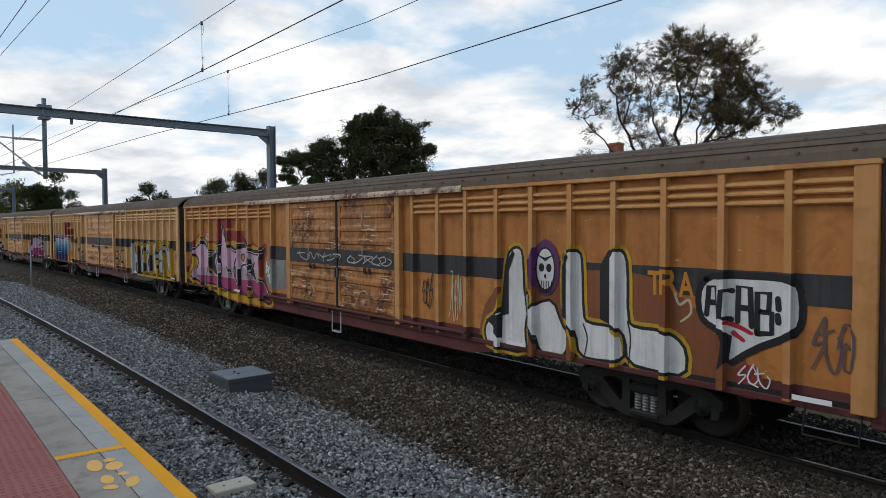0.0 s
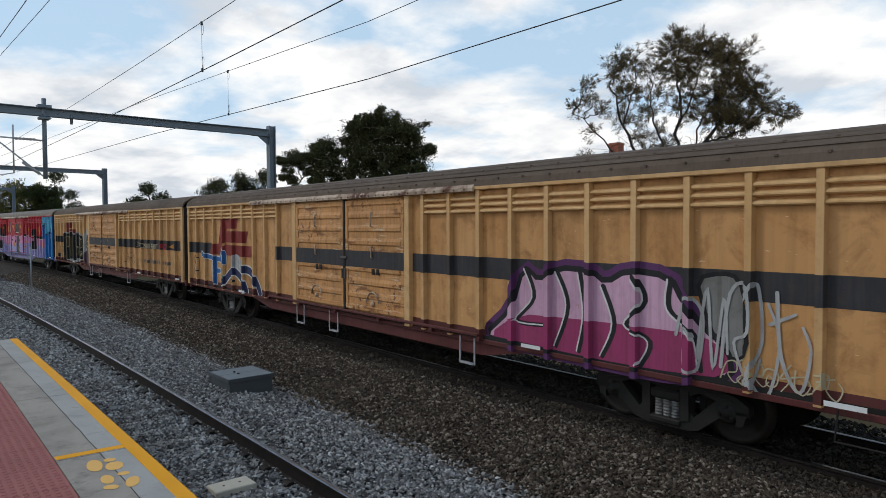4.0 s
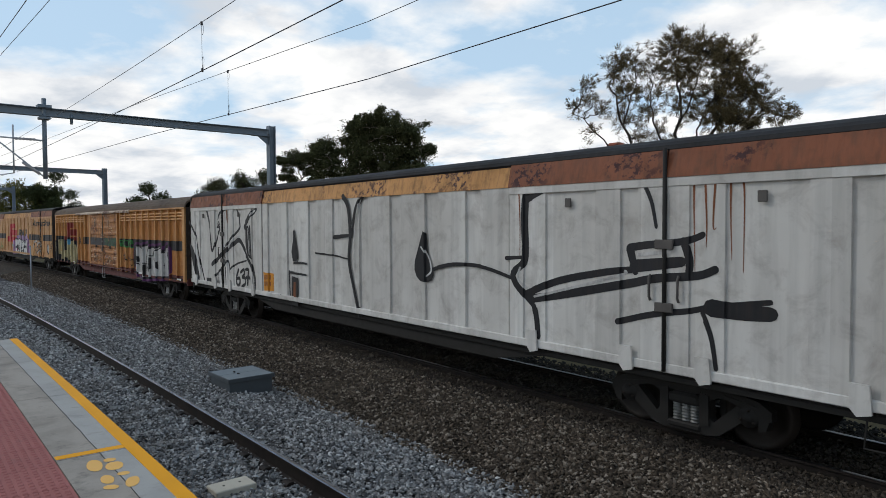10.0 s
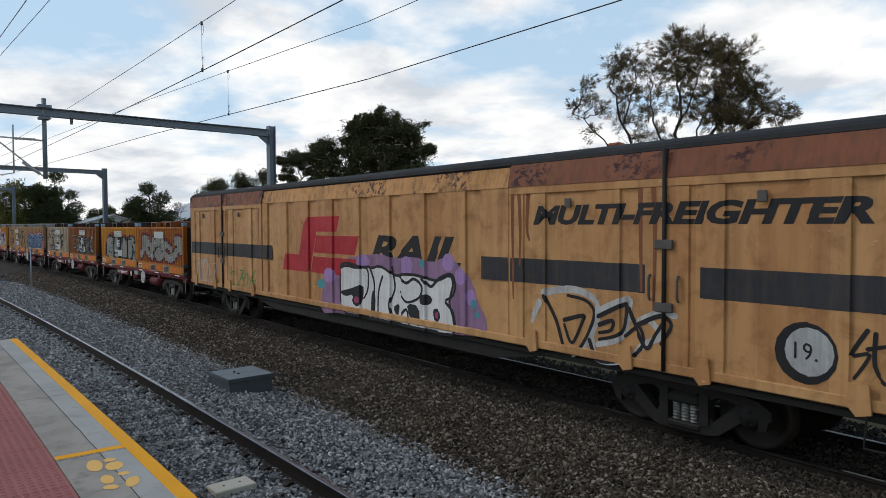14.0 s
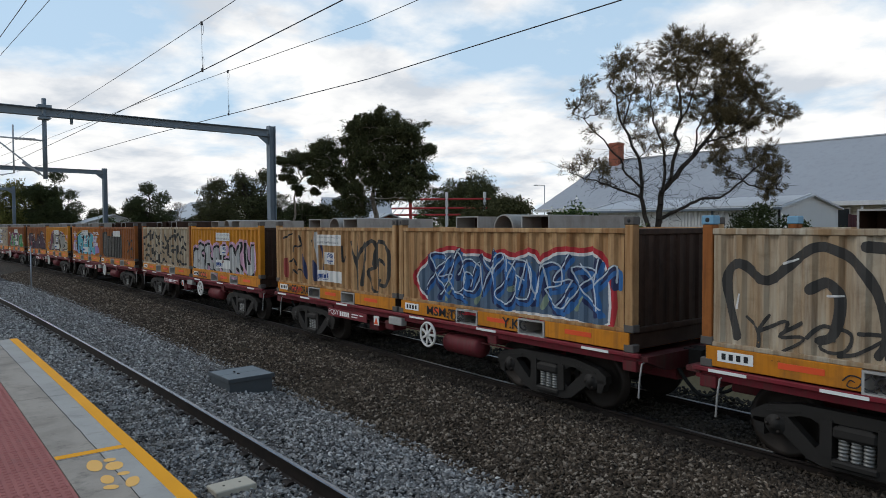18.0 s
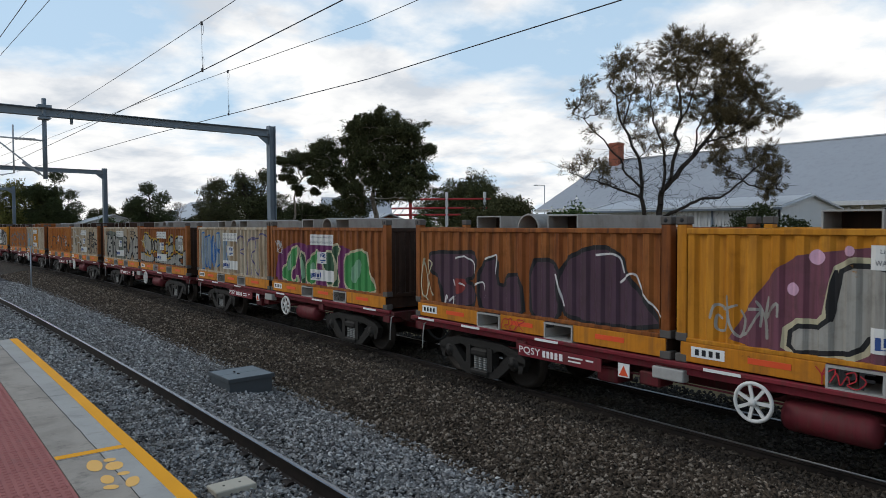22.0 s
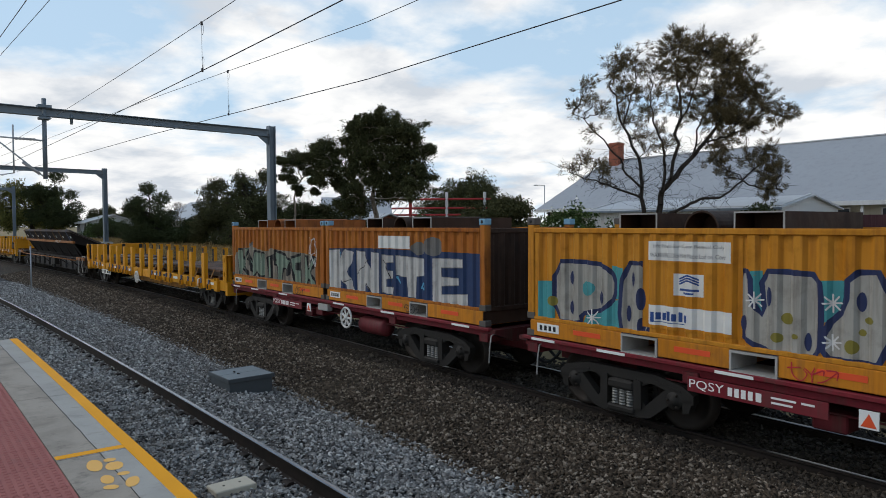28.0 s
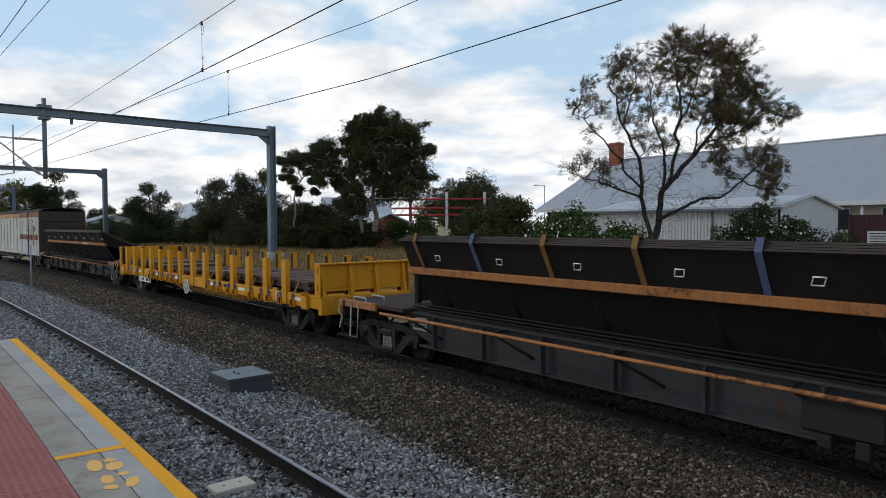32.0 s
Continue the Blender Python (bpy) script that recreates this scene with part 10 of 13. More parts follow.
# big dark loops
o = B[1, 1]
lines(o, CS, [[(-2.53, 1.52), (-2.68, 2.21), (-2.5, 2.44), (-2.15, 2.24), (-1.74, 2.57), (-1.5, 2.67), (-1.18, 2.52), (-0.93, 2.15), (-0.84, 1.69), (-0.92, 1.49)], [(-1.64, 2.17), (-1.45, 2.26), (-1.31, 2.08), (-1.37, 1.68), (-1.54, 1.58)], [(-1.04, 2.68), (-0.58, 2.62), (-0.48, 2.4), (-0.64, 2.17), (-0.57, 1.95)], [(-0.18, 1.91), (0.04, 2.21), (0.27, 2.36), (0.19, 2.08), (0.05, 1.89), (0.34, 1.8)], [(0.53, 2.38), (0.82, 2.16), (1.04, 2.4), (0.98, 1.88), (0.86, 1.35)], [(1.18, 2.33), (1.33, 2.4), (1.38, 2.16), (1.17, 1.9), (1.29, 1.78), (1.45, 1.86)], [(-0.65, 1.71), (-0.49, 1.43), (-0.17, 1.4)]], DARK, 0.13, 0.0035, 0.8)
lines(o, CS, [[(-2.53, 1.87), (-2.5, 2.05)], [(-1.94, 2.46), (-1.79, 2.52)], [(-1.45, 2.11), (-1.28, 2.12)], [(-0.7, 2.39), (-0.54, 2.43)], [(-0.18, 2.19), (-0.11, 2.27)], [(1.35, 2.48), (1.42, 2.53)]], WHT, 0.03, 0.007)
tag(o, CS, -2.5, 1.44, 2.0, 0.3, DARK, 148, 0.05, 5, 0.006)
# blue piece with white edges and a red glow
o = B[2, 0]
BLUE = [(-2.42, 1.91), (-2.21, 2.04), (-1.99, 2.24), (-1.61, 2.37), (-1.22, 2.44), (-0.86, 2.36), (-0.52, 2.39), (-0.26, 2.34), (-0.05, 2.24), (0.17, 2.44), (0.47, 2.32), (0.68, 2.38), (0.93, 2.47), (1.11, 2.25), (1.3, 2.4), (1.62, 2.49), (2.04, 2.45), (2.28, 2.51), (2.51, 2.25), (2.61, 1.82), (2.56, 1.32), (1.85, 1.42), (0.68, 1.43), (-0.43, 1.36), (-1.31, 1.31), (-1.91, 1.32), (-2.06, 1.45), (-2.38, 1.74)]
lay("graffiti_glow", stroke(chaikin(BLUE, 1) + chaikin(BLUE, 1)[:1], 0.22, False), RED, o, CS, 0.0016)
shape(o, CS, BLUE, spray("slate_blue", (0.085, 0.13, 0.19)), WHT, 0.05, 0.0028, 1, None, "blue interlocked graffiti with white edges")
cells = signs(13, -2.1, 2.35, 1.6, 2.28, 108, 1.9)
lay("graffiti_fade", [stroke(p, 0.13) for c in cells for p in c], NAVY, o, CS, 0.0042)
lay("graffiti_fade", [stroke([(x + 0.08, z - 0.03) for x, z in p], 0.07) for c in cells for p in c], BLU, o, CS, 0.0066)
lay("graffiti_shine", [stroke([(x + 0.02, z + 0.06) for x, z in p], 0.026) for c in cells for p in c], spray("ice_blue", (0.48, 0.55, 0.62)), o, CS, 0.0092)
lay("olive_touch", [stroke([(x, 1.62 + 0.2 * math.sin(x * 5)), (x + 0.15, 1.85)], 0.10) for x in (-1.4, -0.5, 0.4, 1.2, 1.9)], GGRN, o, CS, 0.0058)
lay("base_scrawl", flat_text("MSM.TLS", -2.0, 1.13, 0.17, 1.2, 0.004), BLK, o, (lambda x: -1.222, []), 0.008)
lay("base_scrawl", flat_text("Y.KG", 0.25, 1.13, 0.17, 0.6, 0.004), BLK, o, (lambda x: -1.222, []), 0.008)
# thin tags and dark blue bars on tan
o = B[2, 1]
for k, (pts, tone) in enumerate((([(-1.49, 2.16), (-1.38, 2.2), (-1.14, 1.5), (-1.33, 1.51)], NAVY), ([(-0.9, 2.04), (-0.73, 2.03), (-0.58, 1.5), (-0.85, 1.48)], NAVY), ([(-0.5, 2.55), (-0.4, 2.5), (-0.21, 1.75), (-0.31, 1.81)], NAVY), ([(-0.82, 2.77), (-0.53, 2.76), (-0.51, 1.51), (-0.61, 1.48), (-0.7, 2.07)], OLDWHT), ([(-2.61, 2), (-2.27, 2.07), (-2.21, 1.46), (-2.56, 1.51)], DRED))):
    lay("paint_bar", poly(pts, 1), tone, o, CS, 0.0025 + 0.0008 * k)
lines(o, CS, [[(-2.03, 2.4), (-1.97, 2.22), (-1.9, 2.37), (-1.67, 2.36), (-1.53, 2.42)], [(-1.62, 2.65), (-1.5, 2.32), (-1.46, 2.16)], [(-2.17, 1.95), (-1.94, 2.03), (-1.85, 1.86)], [(-2.56, 2.58), (-2.08, 2.71)], [(-0.91, 2.7), (-0.86, 2.41), (-0.98, 2.55)], [(-2.07, 1.64), (-1.94, 1.73), (-1.8, 1.63), (-1.63, 1.76), (-1.45, 1.67)], [(0.66, 2.42), (0.69, 2.05), (0.77, 2.18)]], BLK, 0.06, 0.007)
lay("base_scrawl", flat_text("SAGON DRAW", -2.3, 1.12, 0.2, 1.45, 0.006), BLK, o, (lambda x: -1.222, []), 0.008, "black scrawled words")
tag(o, CS, 1.0, 1.5, 1.6, 1.0, DARK, 110, 0.10, 3, 0.004)
# fat silver letters with a pale pink glow
o = B[3, 0]
for k, pts in enumerate(([(-2.78, 2.09), (-2.57, 2.16), (-2.42, 2.07), (-2.22, 2.33), (-1.89, 2.3), (-1.75, 2.13), (-2.03, 1.98), (-1.7, 1.77), (-1.66, 1.43), (-1.93, 1.32), (-2.89, 1.37), (-2.81, 1.72)], [(-1.69, 2.21), (-1.47, 2.33), (-1.19, 2.3), (-1.05, 2.1), (-1.12, 1.87), (-0.91, 1.73), (-0.83, 1.38), (-1.14, 1.41), (-1.38, 1.68), (-1.43, 1.41), (-1.68, 1.34), (-1.61, 1.83)], [(-0.9, 2.04), (-0.74, 2.25), (-0.46, 2.27), (-0.31, 2.09), (-0.21, 1.75), (-0.31, 1.38), (-0.52, 1.31), (-0.77, 1.38), (-0.89, 1.68)], [(-0.2, 2.03), (-0.1, 2.22), (0.08, 2.3), (0.3, 2.25), (0.31, 2.07), (0.15, 1.99), (0.04, 1.85), (0.15, 1.78), (0.4, 1.87), (0.54, 1.69), (0.53, 1.31), (0.22, 1.32), (-0.09, 1.41), (-0.2, 1.67)], [(0.56, 2.19), (0.75, 2.32), (0.94, 2.27), (1.05, 1.89), (1.33, 2.39), (1.62, 2.4), (1.39, 1.87), (1.73, 1.29), (1.45, 1.3), (1.14, 1.66), (1.06, 1.32), (0.62, 1.32)], [(1.76, 2.36), (2.02, 2.37), (2.07, 1.74), (2.28, 1.77), (2.3, 2.34), (2.53, 2.33), (2.55, 1.4), (1.91, 1.33)])):
    shape(o, CS, pts, SIL, BLK, 0.08, 0.0038 + 0.0014 * k, 1, PNK, "fat silver graffiti letter")
blobs(o, CS, [(-0.57, 1.82, 0.06, 0.05), (-2.27, 1.69, 0.09, 0.07)], BLK, 0.0128)
blobs(o, CS, [(0.04, 1.75, 0.06, 0.06), (-1.08, 1.99, 0.04, 0.04)], BRN, 0.0128)
lay("base_scrawl", flat_text("IKOOL", -2.35, 1.12, 0.19, 0.9, 0.005), BLK, o, (lambda x: -1.222, []), 0.008)
# sharp dark strokes on chalky silver
o = B[3, 1]
lines(o, CS, [[(-2.83, 2.42), (-2.38, 2.5), (-1.96, 2.67), (-1.85, 2.72), (-1.76, 2.59), (-1.5, 2.51), (-1.38, 2.68)], [(-1.93, 2.65), (-1.9, 2.34)], [(-1.19, 2.75), (-1.09, 2.56), (-0.79, 2.26), (-0.64, 2.11), (-0.59, 1.91), (-0.48, 1.82)], [(-0.81, 2.32), (-0.69, 2.55), (-0.51, 2.64)], [(-2.7, 1.55), (-2.32, 1.73), (-1.9, 1.56), (-1.45, 1.43), (-1.08, 1.5), (-0.78, 1.41), (-0.4, 1.43)], [(-2.76, 2.16), (-2.57, 2.17), (-2.7, 1.88)], [(-2.44, 1.92), (-2.17, 2.15), (-1.93, 1.92)], [(-2.38, 2.09), (-1.76, 2.1)], [(-0.06, 2.65), (0.11, 2.44), (0.2, 2.24), (0.12, 2.06), (-0.05, 2.03), (-0.27, 2.09), (-0.32, 1.97), (-0.05, 1.8)], [(0.2, 2.05), (0.33, 1.84), (0.53, 1.75), (0.76, 1.68), (0.91, 1.5), (1.16, 1.4)], [(0.36, 2.32), (0.75, 2.47), (1.24, 2.57), (1.36, 2.41), (1.62, 2.67), (1.73, 2.62), (1.83, 2.43), (1.93, 2.24)], [(1.22, 2.81), (1.26, 2.69)], [(1.21, 2.57), (1.35, 2.27), (1.39, 2.11)], [(1.89, 2.45), (2, 2.52), (2.18, 2.49), (2.32, 2.36), (2.41, 2.22)], [(0.75, 1.95), (1.08, 2), (1.32, 2)], [(0.82, 2.13), (1.02, 2.17)], [(0.95, 1.97), (1.1, 1.79)], [(1.85, 1.9), (1.92, 2.05), (1.93, 2.21)], [(1.94, 2.05), (2.24, 2.14), (2.42, 2.02)], [(1.97, 1.99), (2.09, 1.85)], [(1.46, 1.71), (1.56, 1.56), (1.78, 1.45)], [(1.75, 1.61), (1.93, 1.53), (2.19, 1.48), (2.43, 1.5)], [(-0.27, 1.51), (-0.09, 1.63), (0.12, 1.5)]], DARK, 0.11, 0.0035, 0.6)
lay_each("graffiti_shade", [poly(p, 1) for p in ([(-1.46, 2.72), (-1.3, 2.72), (-1.35, 2.53), (-1.62, 2.37), (-1.72, 2.3), (-1.7, 2.52)], [(-1.3, 2.7), (-1.14, 2.75), (-1.11, 2.33), (-0.96, 2.05), (-1.19, 2.1), (-1.24, 2.45)], [(-1.79, 2.06), (-1.59, 1.98), (-1.37, 2.23), (-1.45, 1.93), (-1.59, 1.72), (-1.7, 1.82)], [(-1.45, 1.67), (-1.32, 1.9), (-1.19, 1.99), (-1.29, 1.73), (-1.44, 1.44)], [(-1.11, 1.98), (-0.96, 1.8), (-0.74, 1.76), (-0.48, 1.86), (-0.59, 1.67), (-0.59, 1.45), (-0.81, 1.42), (-0.91, 1.68)], [(-0.46, 2.32), (-0.32, 2.37), (-0.14, 2.26), (-0.1, 2.18), (-0.27, 2.17), (-0.41, 2.24)], [(0.32, 2.25), (0.38, 2.34), (0.44, 2.18), (0.66, 2.16), (0.52, 2), (0.48, 1.89), (0.33, 1.84), (0.38, 2.03)], [(1.25, 1.99), (1.38, 2.14), (1.6, 2.21), (1.71, 2.08), (1.54, 1.89), (1.49, 1.65), (1.39, 1.74), (1.32, 1.9)], [(2.11, 2.21), (2.24, 2.17), (2.18, 2.09), (2.08, 2.11)])], DARK, o, CS, 0.0062)
# huge sooty blocks over rust
o = B[4, 0]
lay("graffiti_shade", poly([(-2.74, 2.51), (-2.28, 2.67), (-1.78, 2.65), (-1.66, 2.4), (-1.24, 2.46), (-1.13, 2.36), (-0.63, 2.7), (-0.31, 2.59), (0.42, 2.55), (0.91, 2.52), (0.94, 1.28), (-0.42, 1.35), (-1.45, 1.4), (-2.63, 1.4)], 1), DARK, o, CS, 0.0022, "sooty painted blocks")
lay_each("graffiti_fade", [poly(p, 1) for p in ([(-2.28, 2.53), (-1.94, 2.61), (-1.76, 2.32), (-1.77, 1.73), (-1.97, 1.48), (-2.23, 1.45)], [(-1.5, 2.34), (-1.2, 2.39), (-1.09, 1.52), (-1.45, 1.47)], [(-0.95, 2.23), (-0.62, 2.38), (-0.49, 1.86), (-0.58, 1.46), (-0.91, 1.51)])], spray("sooty_grey", (0.11, 0.10, 0.088), dirt=0.5), o, CS, 0.0036)
tag(o, CS, 1.6, 1.55, 1.1, 0.7, DARK, 115, 0.05, 3, 0.004)
lay("base_scrawl", flat_text("KDF", 1.35, 1.13, 0.17, 0.55, 0.006), BLK, o, (lambda x: -1.222, []), 0.008)
# pale blue letters on black, lilac and yellow
o = B[4, 1]
lay("sprayed_cloud", poly([(-2.82, 1.45), (-2.82, 2.0), (-2.1, 2.3), (-1.5, 2.6), (1.2, 2.68), (2.1, 2.2), (2.75, 1.8), (2.8, 1.45)], 1), LIL, o, CS, 0.0018)
lay("sprayed_cloud", poly([(-2.25, 1.43), (-2.2, 2.35), (-1.9, 2.55), (-0.8, 2.72), (0.9, 2.68), (1.55, 2.3), (1.6, 1.43)], 1), YEL, o, CS, 0.0028)
lay("graffiti_shade", poly([(-2.15, 1.44), (-2.05, 2.3), (-1.6, 2.55), (0.0, 2.66), (1.2, 2.55), (1.55, 2.1), (1.5, 1.44)], 1), BLK, o, CS, 0.0036)
for k, pts in enumerate(([(-1.82, 2.21), (-1.6, 2.43), (-1.34, 2.51), (-0.97, 2.41), (-0.85, 2.21), (-0.97, 2.02), (-1.14, 1.97), (-0.96, 1.76), (-0.85, 1.59), (-1.08, 1.62), (-1.32, 1.85), (-1.41, 1.96), (-1.38, 1.65), (-1.28, 1.33), (-1.8, 1.39), (-1.72, 1.81), (-1.81, 2.02)], [(-0.96, 2.21), (-0.71, 2.27), (-0.63, 2.23), (-0.57, 1.39), (-0.83, 1.4), (-0.92, 1.84)], [(-0.47, 2.31), (-0.17, 2.45), (0.03, 2.29), (-0.01, 1.94), (-0.21, 1.86), (-0.2, 1.4), (-0.43, 1.42)], [(-0.27, 2.48), (0.07, 2.59), (0.19, 1.91), (0.25, 1.32), (-0.27, 1.35)], [(0.34, 2.4), (0.71, 2.46), (0.71, 2.23), (0.51, 2.13), (0.51, 1.78), (0.8, 1.77), (0.79, 1.34), (0.37, 1.36)], [(0.91, 2.46), (1.53, 2.57), (1.63, 2.2), (1.38, 1.96), (1.63, 1.72), (1.9, 1.93), (1.97, 1.84), (1.85, 1.36), (1.61, 1.43), (1.24, 1.74), (1.12, 1.3), (0.85, 1.35)])):
    shape(o, CS, pts, CYAN, WHT, 0.022, 0.005 + 0.001 * k, 1, None, "pale blue graffiti letter")
lay("graffiti_fade", [poly(p, 1) for p in ([(-1.69, 1.96), (-1.46, 1.95), (-1.42, 1.66), (-1.32, 1.34), (-1.75, 1.39)], [(-0.88, 1.79), (-0.61, 1.82), (-0.61, 1.42), (-0.82, 1.42)], [(0.93, 1.76), (1.17, 1.78), (1.11, 1.34), (0.9, 1.37)])], SKY, o, CS, 0.0115)
lay("graffiti_star", [stroke(p, 0.09) for p in ([(-1.03, 2.52), (-0.71, 2.39)], [(-0.89, 2.66), (-0.87, 2.29)], [(-0.75, 2.57), (-0.97, 2.33)])], spray("ice_white", (0.52, 0.60, 0.63)), o, CS, 0.0125)
blobs(o, CS, [(-2.42, 2.3, 0.08, 0.07), (-2.22, 2.34, 0.08, 0.07), (-2.17, 2.1, 0.06, 0.05), (-1.73, 2.61, 0.06, 0.06)], LIL, 0.0065)
lay("small_words", [flat_text(w, 1.72, 2.48 - k * 0.19, 0.13, None, 0.012) for k, w in enumerate(("YOU GOTA", "DO BAD", "TO GET", "GOOD!!!"))], WHT, o, CS, 0.016, "small white painted words")
tag(o, CS, -2.75, 2.35, 0.6, 0.25, WHT, 117, 0.03, 3)
tag(o, CS, -2.75, 1.55, 0.7, 0.5, WHT, 118, 0.03, 5)
# plum cloud and silver letters
o = B[5, 0]
lay("sprayed_cloud", poly([(-2.35, 1.3), (-1.98, 1.97), (-1.55, 2.54), (-0.99, 2.63), (-0.29, 2.71), (0.72, 2.61), (1.83, 2.54), (2.23, 2.3), (2.25, 1.39), (0.36, 1.33)], 1), spray("dull_purple", (0.17, 0.06, 0.085), dirt=0.5), o, CS, 0.0018)
for k, pts in enumerate(([(-0.92, 2.47), (-0.42, 2.46), (-0.37, 2.3), (-0.15, 2.04), (-0.01, 1.85), (-0.27, 1.69), (-0.6, 1.72), (-0.74, 1.49), (-1.06, 1.45), (-1.52, 1.4), (-1.49, 1.73), (-1.06, 1.74), (-0.97, 2.18)], [(-0.33, 2.36), (-0.09, 2.37), (0.06, 2.12), (0.36, 1.57), (0.13, 1.61), (-0.07, 1.85), (-0.2, 1.98)], [(0.12, 2.25), (0.34, 2.33), (0.47, 2.15), (0.63, 2.04), (0.64, 1.67), (0.35, 1.76), (0.18, 2.01)], [(-0.2, 2.37), (0.63, 2.35), (0.69, 1.93), (0.56, 1.47), (-0.12, 1.48)], [(0.89, 2.53), (1.3, 2.54), (1.32, 2.25), (1.77, 2.35), (2.19, 2.32), (2.23, 1.94), (2.72, 1.96), (2.77, 1.53), (2.07, 1.51), (1.83, 1.71), (1.48, 1.49), (1.77, 1.34), (1.05, 1.3), (0.92, 1.94)])):
    shape(o, CS, pts, STEEL, BLK, 0.06, 0.0035 + 0.0012 * k, 1, CREAM, "silver graffiti letter with a black edge")
lay_each("graffiti_shade", [poly(p, 1) for p in ([(-1.02, 2.41), (-0.95, 2.41), (-0.98, 1.8), (-1.1, 1.86)], [(-0.02, 2.39), (0.17, 1.88), (0.44, 1.55), (0.33, 1.52), (0.05, 1.87)], [(0.49, 2.35), (0.65, 2.42), (0.66, 1.93), (0.52, 1.8)], [(1.77, 1.86), (2.13, 1.84), (2.25, 1.67), (1.89, 1.69)])], BLK, o, CS, 0.0105)
tag(o, CS, -2.5, 1.55, 0.8, 0.4, STEEL, 149, 0.04, 4, 0.004)
blobs(o, CS, [(-1.46, 2.16, 0.08, 0.08), (-1.19, 2.55, 0.1, 0.09), (-0.84, 2.63, 0.06, 0.06)] + [(2.63, 2.31, 0.11, 0.09), (2.41, 2.04, 0.09, 0.07), (1.45, 2.54, 0.1, 0.08)], PNK, 0.0028)
lay("base_scrawl", flat_text("PF", -0.9, 1.11, 0.2, 0.35, 0.005), BLK, o, (lambda x: -1.222, []), 0.008)
# plum letters with white shine
o = B[5, 1]
PLUM = spray("plum", (0.075, 0.038, 0.058), dirt=0.4)
for k, pts in enumerate(([(-2.6, 2.28), (-2.47, 2.4), (-1.61, 2.41), (-1.19, 2.44), (-1.1, 2.24), (-1.21, 1.95), (-1.44, 1.89), (-1.21, 1.81), (-1.11, 1.55), (-1.3, 1.37), (-2.12, 1.29), (-2.22, 1.86), (-2.54, 2.02)], [(-1.04, 2.23), (-0.5, 2.39), (-0.53, 1.9), (-0.37, 1.84), (-0.31, 2.05), (0.06, 2.08), (0.13, 1.25), (-0.78, 1.32), (-1.07, 1.44)], [(0.26, 2.33), (0.82, 2.37), (1, 2.06), (0.93, 1.29), (0.33, 1.23)], [(0.96, 2.22), (1.24, 2.48), (1.77, 2.62), (2.15, 2.5), (2.27, 2.19), (2.74, 1.69), (2.85, 1.44), (1.1, 1.39), (0.88, 1.82)])):
    shape(o, CS, pts, PLUM, BLK, 0.07, 0.003 + 0.0013 * k, 1, None, "plum graffiti letter")
lines(o, CS, [[(-1.74, 2.29), (-1.46, 2.34), (-1.22, 2.23), (-1.18, 2.03)], [(-0.86, 2.31), (-0.61, 2.39), (-0.53, 2.34), (-0.61, 1.91)], [(-1.15, 1.82), (-0.93, 1.86), (-0.87, 1.45)], [(-1.82, 1.87), (-1.78, 1.77)], [(-1.6, 1.82), (-1.49, 1.78)], [(1.71, 2.47), (2.09, 2.48), (2.21, 2.23)], [(2.15, 2.08), (2.39, 2.22), (2.56, 1.94), (2.87, 1.64)], [(0.88, 2.12), (1.03, 1.63)], [(-2.12, 1.32), (-2.05, 1.55), (-1.96, 1.53), (-2.04, 1.43)], [(-1.9, 1.46), (-1.82, 1.55), (-1.83, 1.39)], [(-1.74, 1.56), (-1.73, 1.38)]], WHT, 0.035, 0.0085)
lay_each("red_touch", [poly(p, 1) for p in ([(-1.82, 1.91), (-1.46, 1.91), (-1.35, 1.81), (-1.67, 1.57), (-1.75, 1.7)],)], DRED, o, CS, 0.0078)
tag(o, CS, -2.85, 1.5, 0.35, 0.7, CREAM, 150, 0.03, 2)
